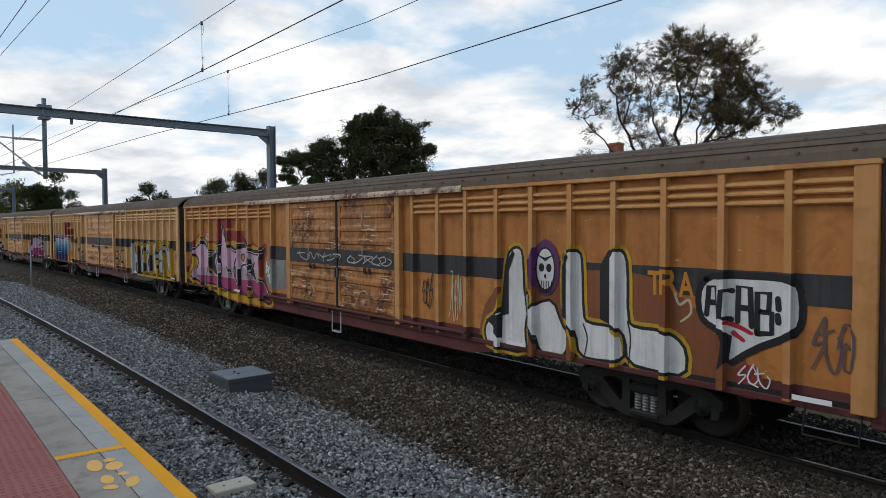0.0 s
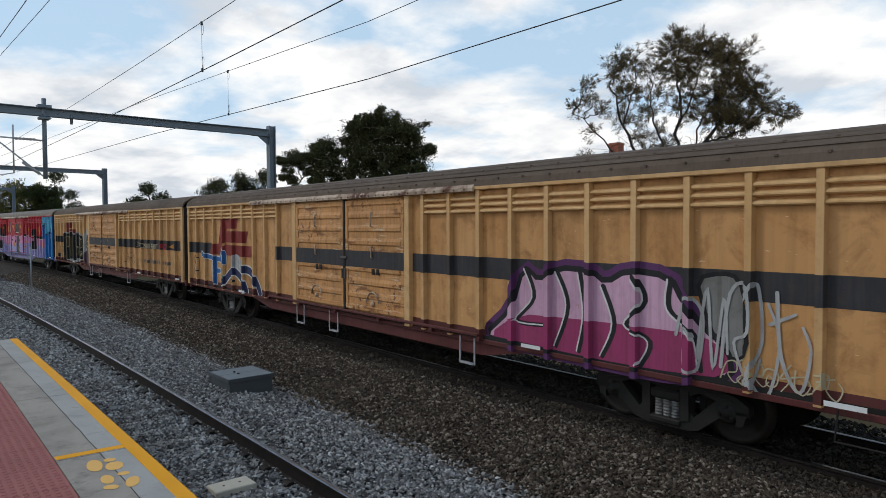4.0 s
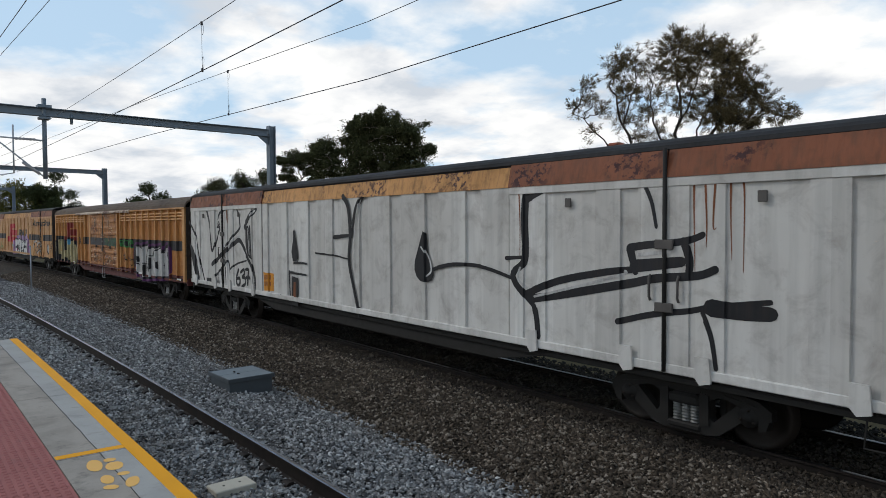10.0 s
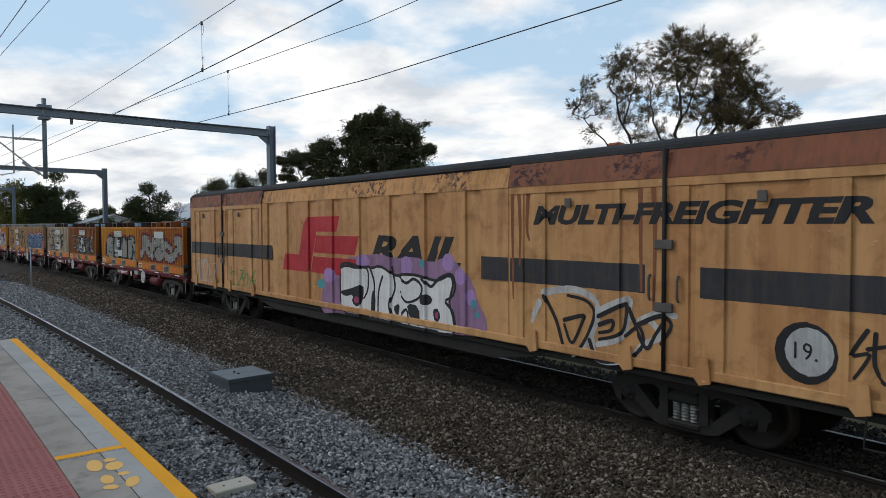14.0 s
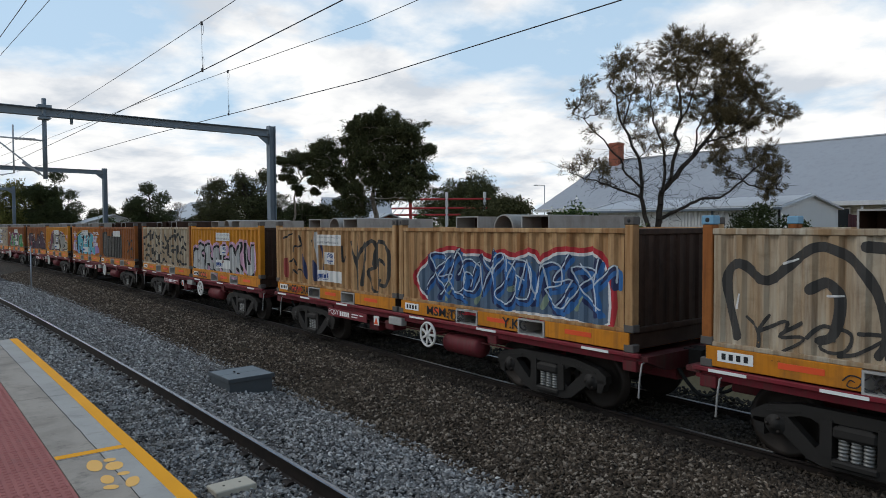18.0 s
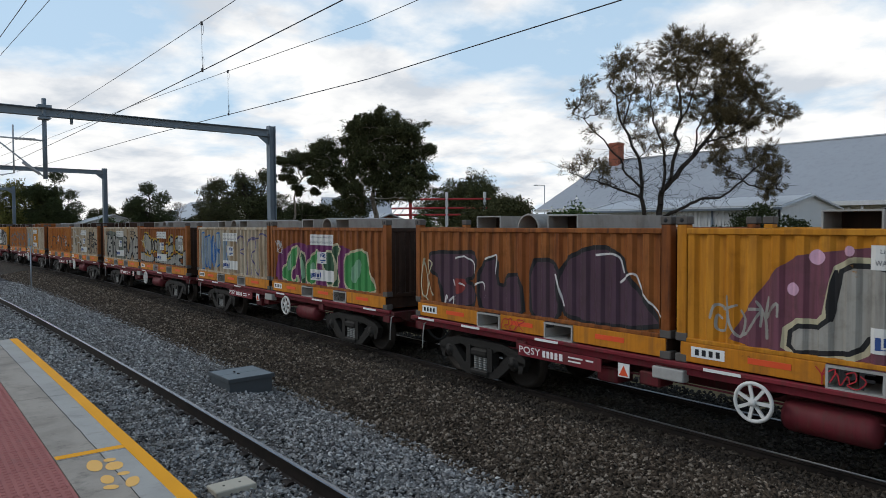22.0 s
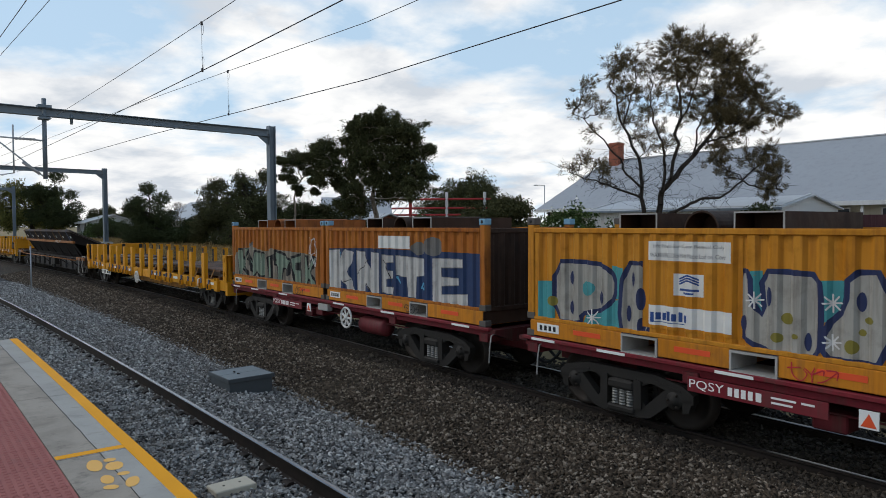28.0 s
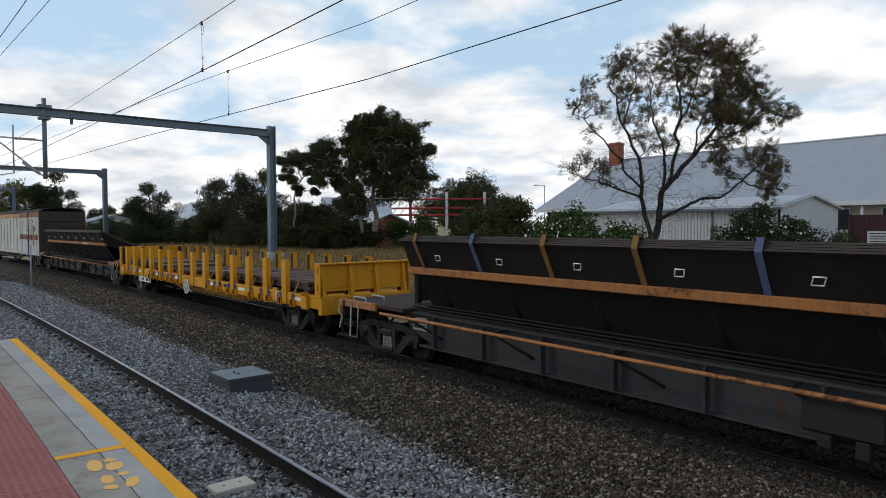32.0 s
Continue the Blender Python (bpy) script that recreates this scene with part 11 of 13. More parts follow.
# green shapes edged in cream on magenta
o = B[6, 0]
lay("sprayed_cloud", poly([(-2.75, 1.33), (-2.71, 1.97), (-2.36, 2.23), (-1.83, 2.4), (-1.31, 2.5), (-0.64, 2.39), (-0, 2.49), (0.93, 2.47), (1.55, 2.3), (2.24, 2.17), (2.26, 1.24), (0.23, 1.36), (-1.66, 1.37)], 1), spray("deep_magenta", (0.15, 0.025, 0.11)), o, CS, 0.0018)
for k, pts in enumerate(([(-2.38, 1.54), (-2.25, 1.76), (-1.96, 1.94), (-1.89, 2.17), (-1.66, 2.32), (-1.36, 2.41), (-1.29, 2.29), (-1.4, 1.92), (-1.65, 1.75), (-1.72, 1.52), (-1.59, 1.4), (-1.35, 1.64), (-1.29, 1.38), (-1.65, 1.35), (-2.12, 1.4)], [(-1.29, 2.21), (-1.03, 2.26), (-0.89, 1.96), (-0.82, 1.57), (-0.93, 1.35), (-1.14, 1.36), (-1.21, 1.8)], [(-0.81, 1.97), (-0.45, 2.2), (-0.22, 2.34), (-0.15, 2.17), (-0.26, 1.9), (-0.2, 1.72), (-0.43, 1.37), (-0.74, 1.38), (-0.87, 1.63)], [(0.51, 2.38), (0.82, 2.51), (0.99, 2.32), (0.7, 2.08), (0.99, 1.4), (0.35, 1.4)], [(1.14, 1.41), (1.14, 2.2), (1.53, 2.32), (2.12, 2.39), (2.21, 2), (2.43, 1.65), (2.55, 1.39), (1.69, 1.37)], [(0, 2.18), (0.42, 2.33), (0.71, 2.12), (0.68, 1.44), (0.23, 1.42)])):
    shape(o, CS, pts, GRN if k % 2 == 0 else DGRN, CREAM, 0.06, 0.0034 + 0.0012 * k, 1, None, "green graffiti shape with a cream edge")
lay("graffiti_fade", [poly(p, 1) for p in ([(-1.86, 2.11), (-1.67, 2.19), (-1.74, 1.76), (-1.96, 1.66)], [(-1.16, 2.09), (-1.04, 2.1), (-0.95, 1.57), (-1.08, 1.48)], [(-0.63, 1.87), (-0.39, 2.02), (-0.38, 1.51), (-0.63, 1.54)], [(1.53, 2.05), (1.93, 2.17), (1.8, 1.59), (1.46, 1.56)])], spray("mint", (0.20, 0.38, 0.24)), o, CS, 0.0115)
tag(o, CS, -2.75, 2.2, 0.5, 0.3, WHT, 151, 0.02, 4)
# blue-edged letters on chalk, thin violet outlines beside them
o = B[6, 1]
for k, pts in enumerate(([(-2.69, 2.18), (-2.65, 2.53), (-2.49, 2.72), (-2.32, 2.65), (-2.28, 2.41), (-2.24, 1.49), (-2.48, 1.39), (-2.68, 1.44)], [(-2.27, 2.48), (-2.13, 2.59), (-2, 2.49), (-1.95, 1.81), (-1.99, 1.53), (-2.23, 1.49)], [(-1.99, 2.56), (-1.8, 2.63), (-1.67, 2.5), (-1.65, 1.57), (-1.77, 1.42), (-1.95, 1.53)], [(-1.6, 2.57), (-1.41, 2.64), (-1.35, 2.39), (-1.3, 1.62), (-1.51, 1.46), (-1.62, 1.84)], [(-1.28, 2.52), (-1.11, 2.71), (-0.84, 2.66), (-0.79, 2.29), (-0.98, 2.09), (-1.16, 2.21), (-0.87, 1.92), (-0.92, 1.67), (-1.15, 1.51), (-1.27, 1.88)], [(-0.62, 2.61), (-0.22, 2.63), (-0.22, 2.34), (-0.41, 2.27), (-0.21, 1.94), (-0.2, 1.54), (-0.6, 1.54)])):
    shape(o, CS, pts, spray("chalk_blue", (0.27, 0.32, 0.34), dirt=0.4), BLU, 0.055, 0.003 + 0.0012 * k, 1, None, "grey-blue graffiti letter with a blue edge")
lines(o, CS, [[(0.59, 1.36), (0.52, 2.23), (0.76, 2.61), (1.09, 2.52), (1.16, 2.26), (0.83, 2.13), (1.09, 1.96), (1.03, 1.39)], [(1.29, 1.41), (1.41, 2.27), (1.61, 2.54), (1.94, 2.54), (2.06, 2.3), (1.73, 2), (2.17, 1.42)], [(2.28, 1.52), (2.25, 2.57), (2.69, 2.65), (2.85, 2.34), (2.85, 1.58)], [(1.77, 2.51), (2.28, 2.57)], [(1.59, 1.46), (1.71, 2.02)]], spray("faded_violet", (0.12, 0.10, 0.19)), 0.06, 0.004)
# silver letters with yellow glow
o = B[7, 0]
for k, pts in enumerate(([(-3.03, 1.79), (-2.76, 1.79), (-2.4, 1.81), (-2.12, 1.73), (-1.79, 1.69), (-1.44, 1.79), (-1.05, 1.71), (-1.02, 1.43), (-1.79, 1.4), (-2.99, 1.43)], [(-1.02, 1.66), (-0.6, 1.61), (-0.18, 1.57), (0.21, 1.72), (0.58, 1.73), (1.1, 1.63), (1.26, 1.57), (1.22, 1.38), (0.58, 1.4), (-0.18, 1.42), (-0.99, 1.44)], [(0.97, 1.62), (1.25, 1.76), (1.69, 1.86), (1.71, 1.67), (1.68, 1.5), (1.26, 1.38), (0.63, 1.42)], [(1.71, 1.85), (2.16, 1.89), (2.45, 1.82), (2.39, 1.68), (2.11, 1.71), (2.1, 1.57), (2.52, 1.46), (2.52, 1.73), (2.6, 1.99), (2.93, 2), (2.94, 1.42), (2.33, 1.4), (1.49, 1.38), (1.71, 1.52)])):
    shape(o, CS, pts, STEEL, BLK, 0.05, 0.0034 + 0.0008 * k, 1, None, "silver graffiti letter with a black edge")
for k, pts in enumerate(([(-2.4, 2.5), (-2.19, 2.63), (-1.79, 2.56), (-1.47, 2.33), (-1.29, 2.2), (-1.32, 1.92), (-1.57, 1.73), (-1.82, 1.66), (-1.89, 1.9), (-2.05, 1.94), (-2.05, 1.71), (-2.29, 1.85), (-2.44, 2.19)], [(-1.32, 2.41), (-1.03, 2.33), (-0.99, 1.87), (-1.26, 1.9), (-1.32, 2.15)], [(-1, 2.38), (-0.71, 2.34), (-0.63, 1.88), (-0.82, 1.95), (-1, 2.22)], [(-0.58, 2.37), (-0.31, 2.36), (-0.18, 2.07), (-0.08, 1.84), (0.21, 1.82), (0.21, 1.7), (-0.49, 1.62), (-0.6, 1.84), (-0.47, 2.02)], [(0.44, 2.07), (0.62, 2.22), (0.8, 2.21), (0.84, 1.96), (0.58, 1.9), (0.47, 1.99)], [(0.96, 2.36), (1.04, 2.52), (1.21, 2.54), (1.33, 2.45), (1.33, 2.32), (1.23, 2.24), (1.07, 2.24)], [(0.86, 2.14), (1.25, 2.2), (1.46, 2.23), (1.48, 1.97), (1.21, 1.87), (0.97, 1.7), (0.58, 1.69), (0.84, 1.92)], [(1.79, 2.49), (2.15, 2.47), (2.52, 2.42), (2.56, 1.93), (2.42, 1.89), (1.99, 1.95), (1.74, 2), (1.72, 2.25)])):
    shape(o, CS, pts, STEEL, BLK, 0.055, 0.0068 + 0.0006 * k, 1, YEL, "silver graffiti letter with a yellow glow")
lay("small_words", [flat_text("DTP", 2.1, 2.35, 0.2, 0.5, 0.01), flat_text("2019", 2.1, 2.0, 0.2, 0.5, 0.01)], WHT, o, CS, 0.014)
tag(o, CS, -2.75, 2.05, 0.6, 0.3, CREAM, 152, 0.03, 3)
lay("base_scrawl", flat_text("PF", -0.85, 1.11, 0.2, 0.3, 0.005), BLK, o, (lambda x: -1.222, []), 0.008)
# fat silver letters on grey
o = B[7, 1]
lay("sprayed_cloud", poly([(-2.41, 1.36), (-2.49, 1.83), (-2.38, 2.43), (-2.19, 2.65), (-1.84, 2.72), (-1.29, 2.67), (-0.35, 2.59), (0.41, 2.57), (0.9, 2.37), (0.93, 1.1), (-0.77, 1.22)], 1), spray("grey_green_cloud", (0.14, 0.15, 0.125), dirt=0.4), o, CS, 0.0018)
for k, pts in enumerate(([(-2.19, 2.38), (-1.84, 2.55), (-1.66, 2.47), (-1.49, 2.17), (-1.44, 1.93), (-1.59, 1.42), (-1.88, 1.31), (-2.17, 1.46), (-2.26, 1.98)], [(-1.33, 2.43), (-0.89, 2.51), (-0.83, 2.23), (-1.12, 2.09), (-0.83, 1.89), (-0.82, 1.32), (-1.26, 1.36)], [(0.42, 2.43), (0.92, 2.49), (1.07, 2.2), (0.92, 1.47), (0.49, 1.51)], [(0.95, 1.99), (1.07, 2.45), (1.18, 2.28), (1.18, 1.85), (1.41, 1.5), (1.65, 2.47), (1.87, 2.39), (1.93, 1.89), (1.72, 1.4), (0.95, 1.45)], [(1.99, 2.06), (2.15, 2.44), (2.52, 2.54), (2.87, 2.28), (2.92, 1.81), (2.8, 1.49), (2.43, 1.38), (2.09, 1.49)], [(-0.84, 2.41), (-0.39, 2.52), (-0.32, 1.53), (-0.76, 1.55)])):
    shape(o, CS, pts, STEEL, BLK, 0.06, 0.0034 + 0.0012 * k, 1, None, "fat silver graffiti letter")
lay_each("graffiti_shade", [poly(p) for p in ([(-2.1, 1.94), (-1.68, 1.92), (-1.7, 1.82), (-2.1, 1.84)], [(-2.1, 1.74), (-1.7, 1.74), (-1.72, 1.63), (-2.1, 1.65)], [(0.62, 2.22), (0.98, 2.21), (0.98, 2.12), (0.62, 2.12)], [(0.62, 2.01), (0.98, 2.01), (0.98, 1.91), (0.62, 1.9)])], BLK, o, CS, 0.0112)
blobs(o, CS, [(-1.71, 2.28, 0.07, 0.07), (-1.56, 2.1, 0.06, 0.06)] + [(2.43, 1.99, 0.07, 0.06), (2.69, 2, 0.05, 0.05), (2.69, 1.73, 0.06, 0.04), (2.31, 1.69, 0.05, 0.04)], BLK, 0.0112)
lay("small_words", flat_text("SADIE", -2.7, 2.5, 0.16, 0.55, 0.008), BLK, o, CS, 0.005)
lay("small_words", flat_text("COVID 19", 1.6, 2.55, 0.14, 0.8, 0.005), BLK, o, CS, 0.014)
# scrawls on a chalky side
o = B[8, 0]
tag(o, CS, 0.7, 1.5, 2.0, 0.45, BLK, 127, 0.045, 8, 0.004)
tag(o, CS, 0.8, 1.95, 1.9, 0.3, BLK, 128, 0.045, 7, 0.006)
lay("small_words", [flat_text("BEAM", 1.2, 2.42, 0.2, 0.95, 0.01), flat_text("STASH", 1.2, 2.18, 0.2, 1.0, 0.01)], BLK, o, CS, 0.008, "black scrawled words")
lines(o, CS, [[(-2.94, 2.27), (-2.66, 2.32), (-2.31, 2.07), (-1.97, 1.73)], [(-2.36, 2.67), (-1.92, 2.61), (-1.62, 2.41), (-1.13, 2.36), (-0.93, 2.17), (-0.92, 1.98)], [(-0.86, 2.25), (-0.69, 2.58), (-0.28, 2.71)], [(-0.86, 2.44), (-0.74, 2.19), (-0.5, 2.17), (-0.38, 1.9), (-0.42, 1.65)], [(-2.83, 1.82), (-2.39, 1.63), (-2.23, 1.72)], [(-1.47, 2.01), (-0.87, 2), (-0.55, 1.7), (-0.55, 1.45)]], OLDWHT, 0.06, 0.004)
lay_each("paint_patch", [poly(p, 1) for p in ([(-2.06, 2.24), (-1.69, 2.26), (-1.68, 1.76), (-1.82, 1.68)], [(-0.87, 2.13), (-0.5, 2.09), (-0.44, 1.66), (-0.8, 1.67)])], OLV, o, CS, 0.0025)
# thin dark drawing with pale stars on rust
o = B[8, 1]
lines(o, CS, [[(-0.34, 1.69), (-0.19, 2.21), (0.25, 2.33), (0.53, 1.95), (0.32, 1.45)], [(0.73, 1.49), (0.66, 2.15), (0.99, 2.36), (1.24, 2)], [(1.05, 1.71), (1.24, 2.18), (1.66, 2.34), (1.94, 2.04), (1.89, 1.6), (1.43, 1.42), (1.12, 1.57)], [(1.54, 1.75), (1.6, 1.98), (1.83, 1.95), (1.78, 1.77), (1.57, 1.75)], [(-2.22, 1.55), (-1.66, 2.26), (-0.97, 2.18), (-0.65, 1.67)]], DARK, 0.07, 0.003)
lay("graffiti_star", [stroke([(cx - r * math.cos(a), cz - r * math.sin(a)), (cx + r * math.cos(a), cz + r * math.sin(a))], 0.022) for cx, cz, r in ((-0.2, 2.1, 0.3), (1.75, 1.98, 0.36)) for a in (0.2, 0.8, 1.4, 2.0, 2.6)], OLDWHT, o, CS, 0.0055)
lay_each("paint_patch", [poly(p, 1) for p in ([(2.32, 1.86), (2.58, 1.9), (2.61, 1.71), (2.38, 1.69)],)], BLK, o, CS, 0.003)
tag(B[9, 0], CS, -2.6, 1.5, 1.6, 1.0, SKY, 131, 0.04, 5, 0.004)
tag(B[9, 1], CS, -2.5, 1.5, 4.8, 0.9, GREY, 132, 0.09, 8, 0.004)
# silver letters with dark hooks on yellow
o = B[10, 0]
lay("graffiti_shade", poly([(-2.94, 1.42), (-2.87, 2.08), (-2.52, 2.51), (-1.95, 2.57), (-1.02, 2.63), (-0.74, 2.56), (0.57, 2.7), (1.05, 2.64), (1.31, 2.72), (1.68, 2.53), (2.33, 2.5), (2.73, 2.35), (2.75, 1.28), (1.07, 1.36), (-1.41, 1.41)], 1), DARK, o, CS, 0.0018)
for k, pts in enumerate(([(-2.87, 1.88), (-2.68, 2.26), (-2.38, 2.49), (-1.94, 2.46), (-1.88, 2.03), (-2.05, 1.5), (-2.38, 1.34), (-2.87, 1.46)], [(-1.92, 2.38), (-0.92, 2.54), (-0.92, 2.15), (-1.49, 2.1), (-1.39, 1.57), (-1.81, 1.43), (-2.03, 1.87)], [(-0.83, 2.42), (-0.05, 2.6), (0.57, 2.55), (0.51, 1.48), (-0.62, 1.53), (-0.9, 1.95)], [(0.63, 1.5), (0.66, 2.55), (0.99, 2.63), (1.08, 1.56)], [(1.08, 1.96), (1.2, 2.3), (1.62, 2.45), (2.02, 2.47), (2.02, 2.29), (1.5, 2.19), (2.03, 1.92), (2.04, 1.44), (1.4, 1.47), (1.15, 1.63)], [(2.18, 2.37), (2.63, 2.4), (2.69, 2.01), (2.7, 1.38), (2.25, 1.36)])):
    shape(o, CS, pts, STEEL, None, 0.05, 0.0034 + 0.0012 * k, 1, None, "silver graffiti letter with dark hooks")
lines(o, CS, [[(-2.38, 1.48), (-2.23, 1.85), (-2.4, 2.29), (-2.06, 2.48)], [(-1.41, 2.25), (-0.92, 2.26)], [(-0.92, 2.59), (-0.83, 2.28), (-0.46, 2.14), (-0.64, 2.37)], [(0.43, 2.13), (0.64, 2.35), (0.96, 2.4), (0.86, 1.95), (0.58, 1.89)], [(1.2, 1.85), (1.38, 2.26), (1.62, 2.34)], [(1.26, 1.59), (1.51, 1.82), (1.81, 1.66)], [(1.31, 2.65), (1.5, 2.4), (1.85, 2.48)]], BLK, 0.11, 0.0108)
lines(o, CS, [[(-1.51, 1.99), (-1.31, 2.01), (-1.36, 1.75)], [(-1.11, 1.98), (-0.78, 2), (-0.92, 1.51)], [(-0.64, 1.9), (-0.46, 1.87), (-0.59, 1.78)], [(1.63, 2.15), (1.86, 2.16)], [(1.71, 2.13), (1.66, 1.87)]], BLK, 0.035, 0.0108)
# silver letters with teal shade each side of a clean panel
o = B[10, 1]
OLIVE = spray("olive", (0.20, 0.17, 0.03))
lay_each("graffiti_shade", [poly(p) for p in ([(-2.78, 2), (-2.43, 2.02), (-2.43, 1.37), (-2.78, 1.35)], [(-1.72, 1.65), (-1.1, 1.83), (-1.1, 1.37), (-1.86, 1.34)], [(-1.28, 2.32), (-1.05, 2.29), (-1.07, 1.83), (-1.23, 1.82)], [(1.72, 2.28), (2.03, 2.3), (1.96, 1.9), (1.72, 1.77)], [(0.89, 2.35), (1.03, 2.36), (1.07, 1.77), (0.87, 1.96)])], TEAL, o, CS, 0.0030)
for k, pts in enumerate(([(-2.43, 2.34), (-1.83, 2.36), (-1.39, 2.32), (-1.2, 2.14), (-1.2, 1.86), (-1.39, 1.65), (-1.66, 1.58), (-1.86, 1.54), (-1.86, 1.37), (-2.43, 1.39)], [(-1.05, 2.37), (-0.63, 2.38), (-0.6, 1.87), (-0.59, 1.39), (-0.82, 1.36), (-0.89, 1.35), (-1.12, 1.36)], [(0.72, 2.34), (0.89, 2.35), (0.91, 1.96), (1.07, 1.77), (1.01, 2.36), (1.39, 2.36), (1.71, 2.34), (1.75, 1.97), (1.73, 1.35), (1.37, 1.36), (1.06, 1.38), (0.73, 1.55)], [(2.02, 2.39), (2.44, 2.41), (2.45, 1.4), (2.03, 1.39), (1.76, 1.39), (1.78, 1.75), (2.01, 2)])):
    shape(o, CS, pts, STEEL, NAVY, 0.07, 0.0040 + 0.0012 * k, 1, None, "silver graffiti letter with teal shade")
lay("graffiti_hole", poly([(-1.84, 2.05), (-1.61, 2.05), (-1.57, 1.94), (-1.66, 1.83), (-1.84, 1.83)], 1), TEAL, o, CS, 0.0095)
blobs(o, CS, [(-2.04, 2.09, 0.06, 0.11), (-1.45, 1.82, 0.05, 0.11), (-2.04, 1.62, 0.06, 0.11), (-0.87, 2.14, 0.04, 0.11), (-0.96, 1.63, 0.04, 0.12), (1.13, 2.05, 0.04, 0.12), (1.59, 1.55, 0.04, 0.11), (0.81, 1.69, 0.05, 0.10), (2.16, 2.07, 0.05, 0.11), (-0.74, 1.86, 0.07, 0.16), (-0.73, 1.47, 0.06, 0.12)], NAVY, 0.0098)
blobs(o, CS, [(1.23, 1.56, 0.07, 0.06), (1.35, 1.8, 0.08, 0.07), (2.17, 1.73, 0.04, 0.04), (2.24, 1.87, 0.05, 0.04), (2.07, 1.56, 0.07, 0.08), (-2.46, 1.69, 0.10, 0.08), (1.45, 1.6, 0.04, 0.03)], OLIVE, 0.0098)
lay("star", [stroke([(x - r * math.cos(a), z - r * math.sin(a)), (x + r * math.cos(a), z + r * math.sin(a))], 0.02) for x, z, r in ((0.95, 1.99, 0.10), (-1.62, 1.5, 0.13), (1.86, 2.03, 0.10), (1.86, 1.58, 0.09)) for a in (0.1, 0.9, 1.6, 2.4)], WHT, o, CS, 0.012)
# white letters on dark blue
o = B[11, 0]
lay("graffiti_shade", poly([(-2.92, 2.36), (-1.1, 2.41), (1.05, 2.41), (2.86, 2.4), (2.9, 1.37), (1.07, 1.36), (-1.09, 1.33), (-2.89, 1.33)]), spray("ink_blue", (0.018, 0.04, 0.11)), o, CS, 0.0022, "dark blue painted ground")
for k, pts in enumerate(([(-2.85, 2.32), (-2.38, 2.35), (-2.35, 2.04), (-2.14, 2.36), (-1.64, 2.3), (-1.98, 1.82), (-1.59, 1.38), (-1.91, 1.38), (-2.29, 1.62), (-2.37, 1.37), (-2.84, 1.39)], [(-1.58, 2.34), (-1.18, 2.32), (-0.96, 1.91), (-0.96, 2.33), (-0.62, 2.31), (-0.61, 1.41), (-0.95, 1.39), (-1.18, 1.65), (-1.22, 1.39), (-1.56, 1.39)], [(-0.46, 2.28), (0.02, 2.27), (0.02, 2.13), (-0.26, 2.11), (-0.26, 1.94), (-0.02, 1.93), (-0.01, 1.78), (-0.26, 1.75), (-0.26, 1.58), (0.03, 1.58), (-0.01, 1.42), (-0.46, 1.44)], [(0.1, 2.28), (0.88, 2.26), (1.13, 2.24), (1.13, 1.9), (0.88, 1.87), (0.85, 1.41), (0.52, 1.43), (0.46, 1.83), (0.11, 1.86)], [(1.39, 2.27), (2.37, 2.28), (2.37, 2.12), (1.71, 2.09), (1.72, 1.91), (2.2, 1.91), (2.2, 1.77), (1.72, 1.73), (1.72, 1.56), (2.47, 1.62), (2.47, 1.4), (1.41, 1.36)])):
    shape(o, CS, pts, OLDWHT, SIL2, 0.015, 0.0034 + 0.0012 * k, 0, None, "white block graffiti letter")
lines(o, CS, [[(-1.55, 1.79), (-1.27, 1.97), (-1.01, 2.15)], [(-0.43, 2.15), (-0.2, 1.91), (-0.05, 1.5)], [(-2.19, 1.56), (-1.84, 1.64)], [(-1.09, 1.6), (-0.96, 1.4)]], BLK, 0.02, 0.0105)
lines(o, CS, [[(1.01, 1.64), (1.06, 1.74)], [(1.07, 1.62), (1.13, 1.73)], [(0.13, 1.81), (0.24, 1.68)], [(-2.36, 2.27), (-2.27, 2.19)]], SKY, 0.05, 0.0105)
lay("grey_puff", [dot(0.9, 2.45, 0.25, 0.14), dot(1.4, 2.5, 0.3, 0.2)], GREY, o, CS, 0.0026)
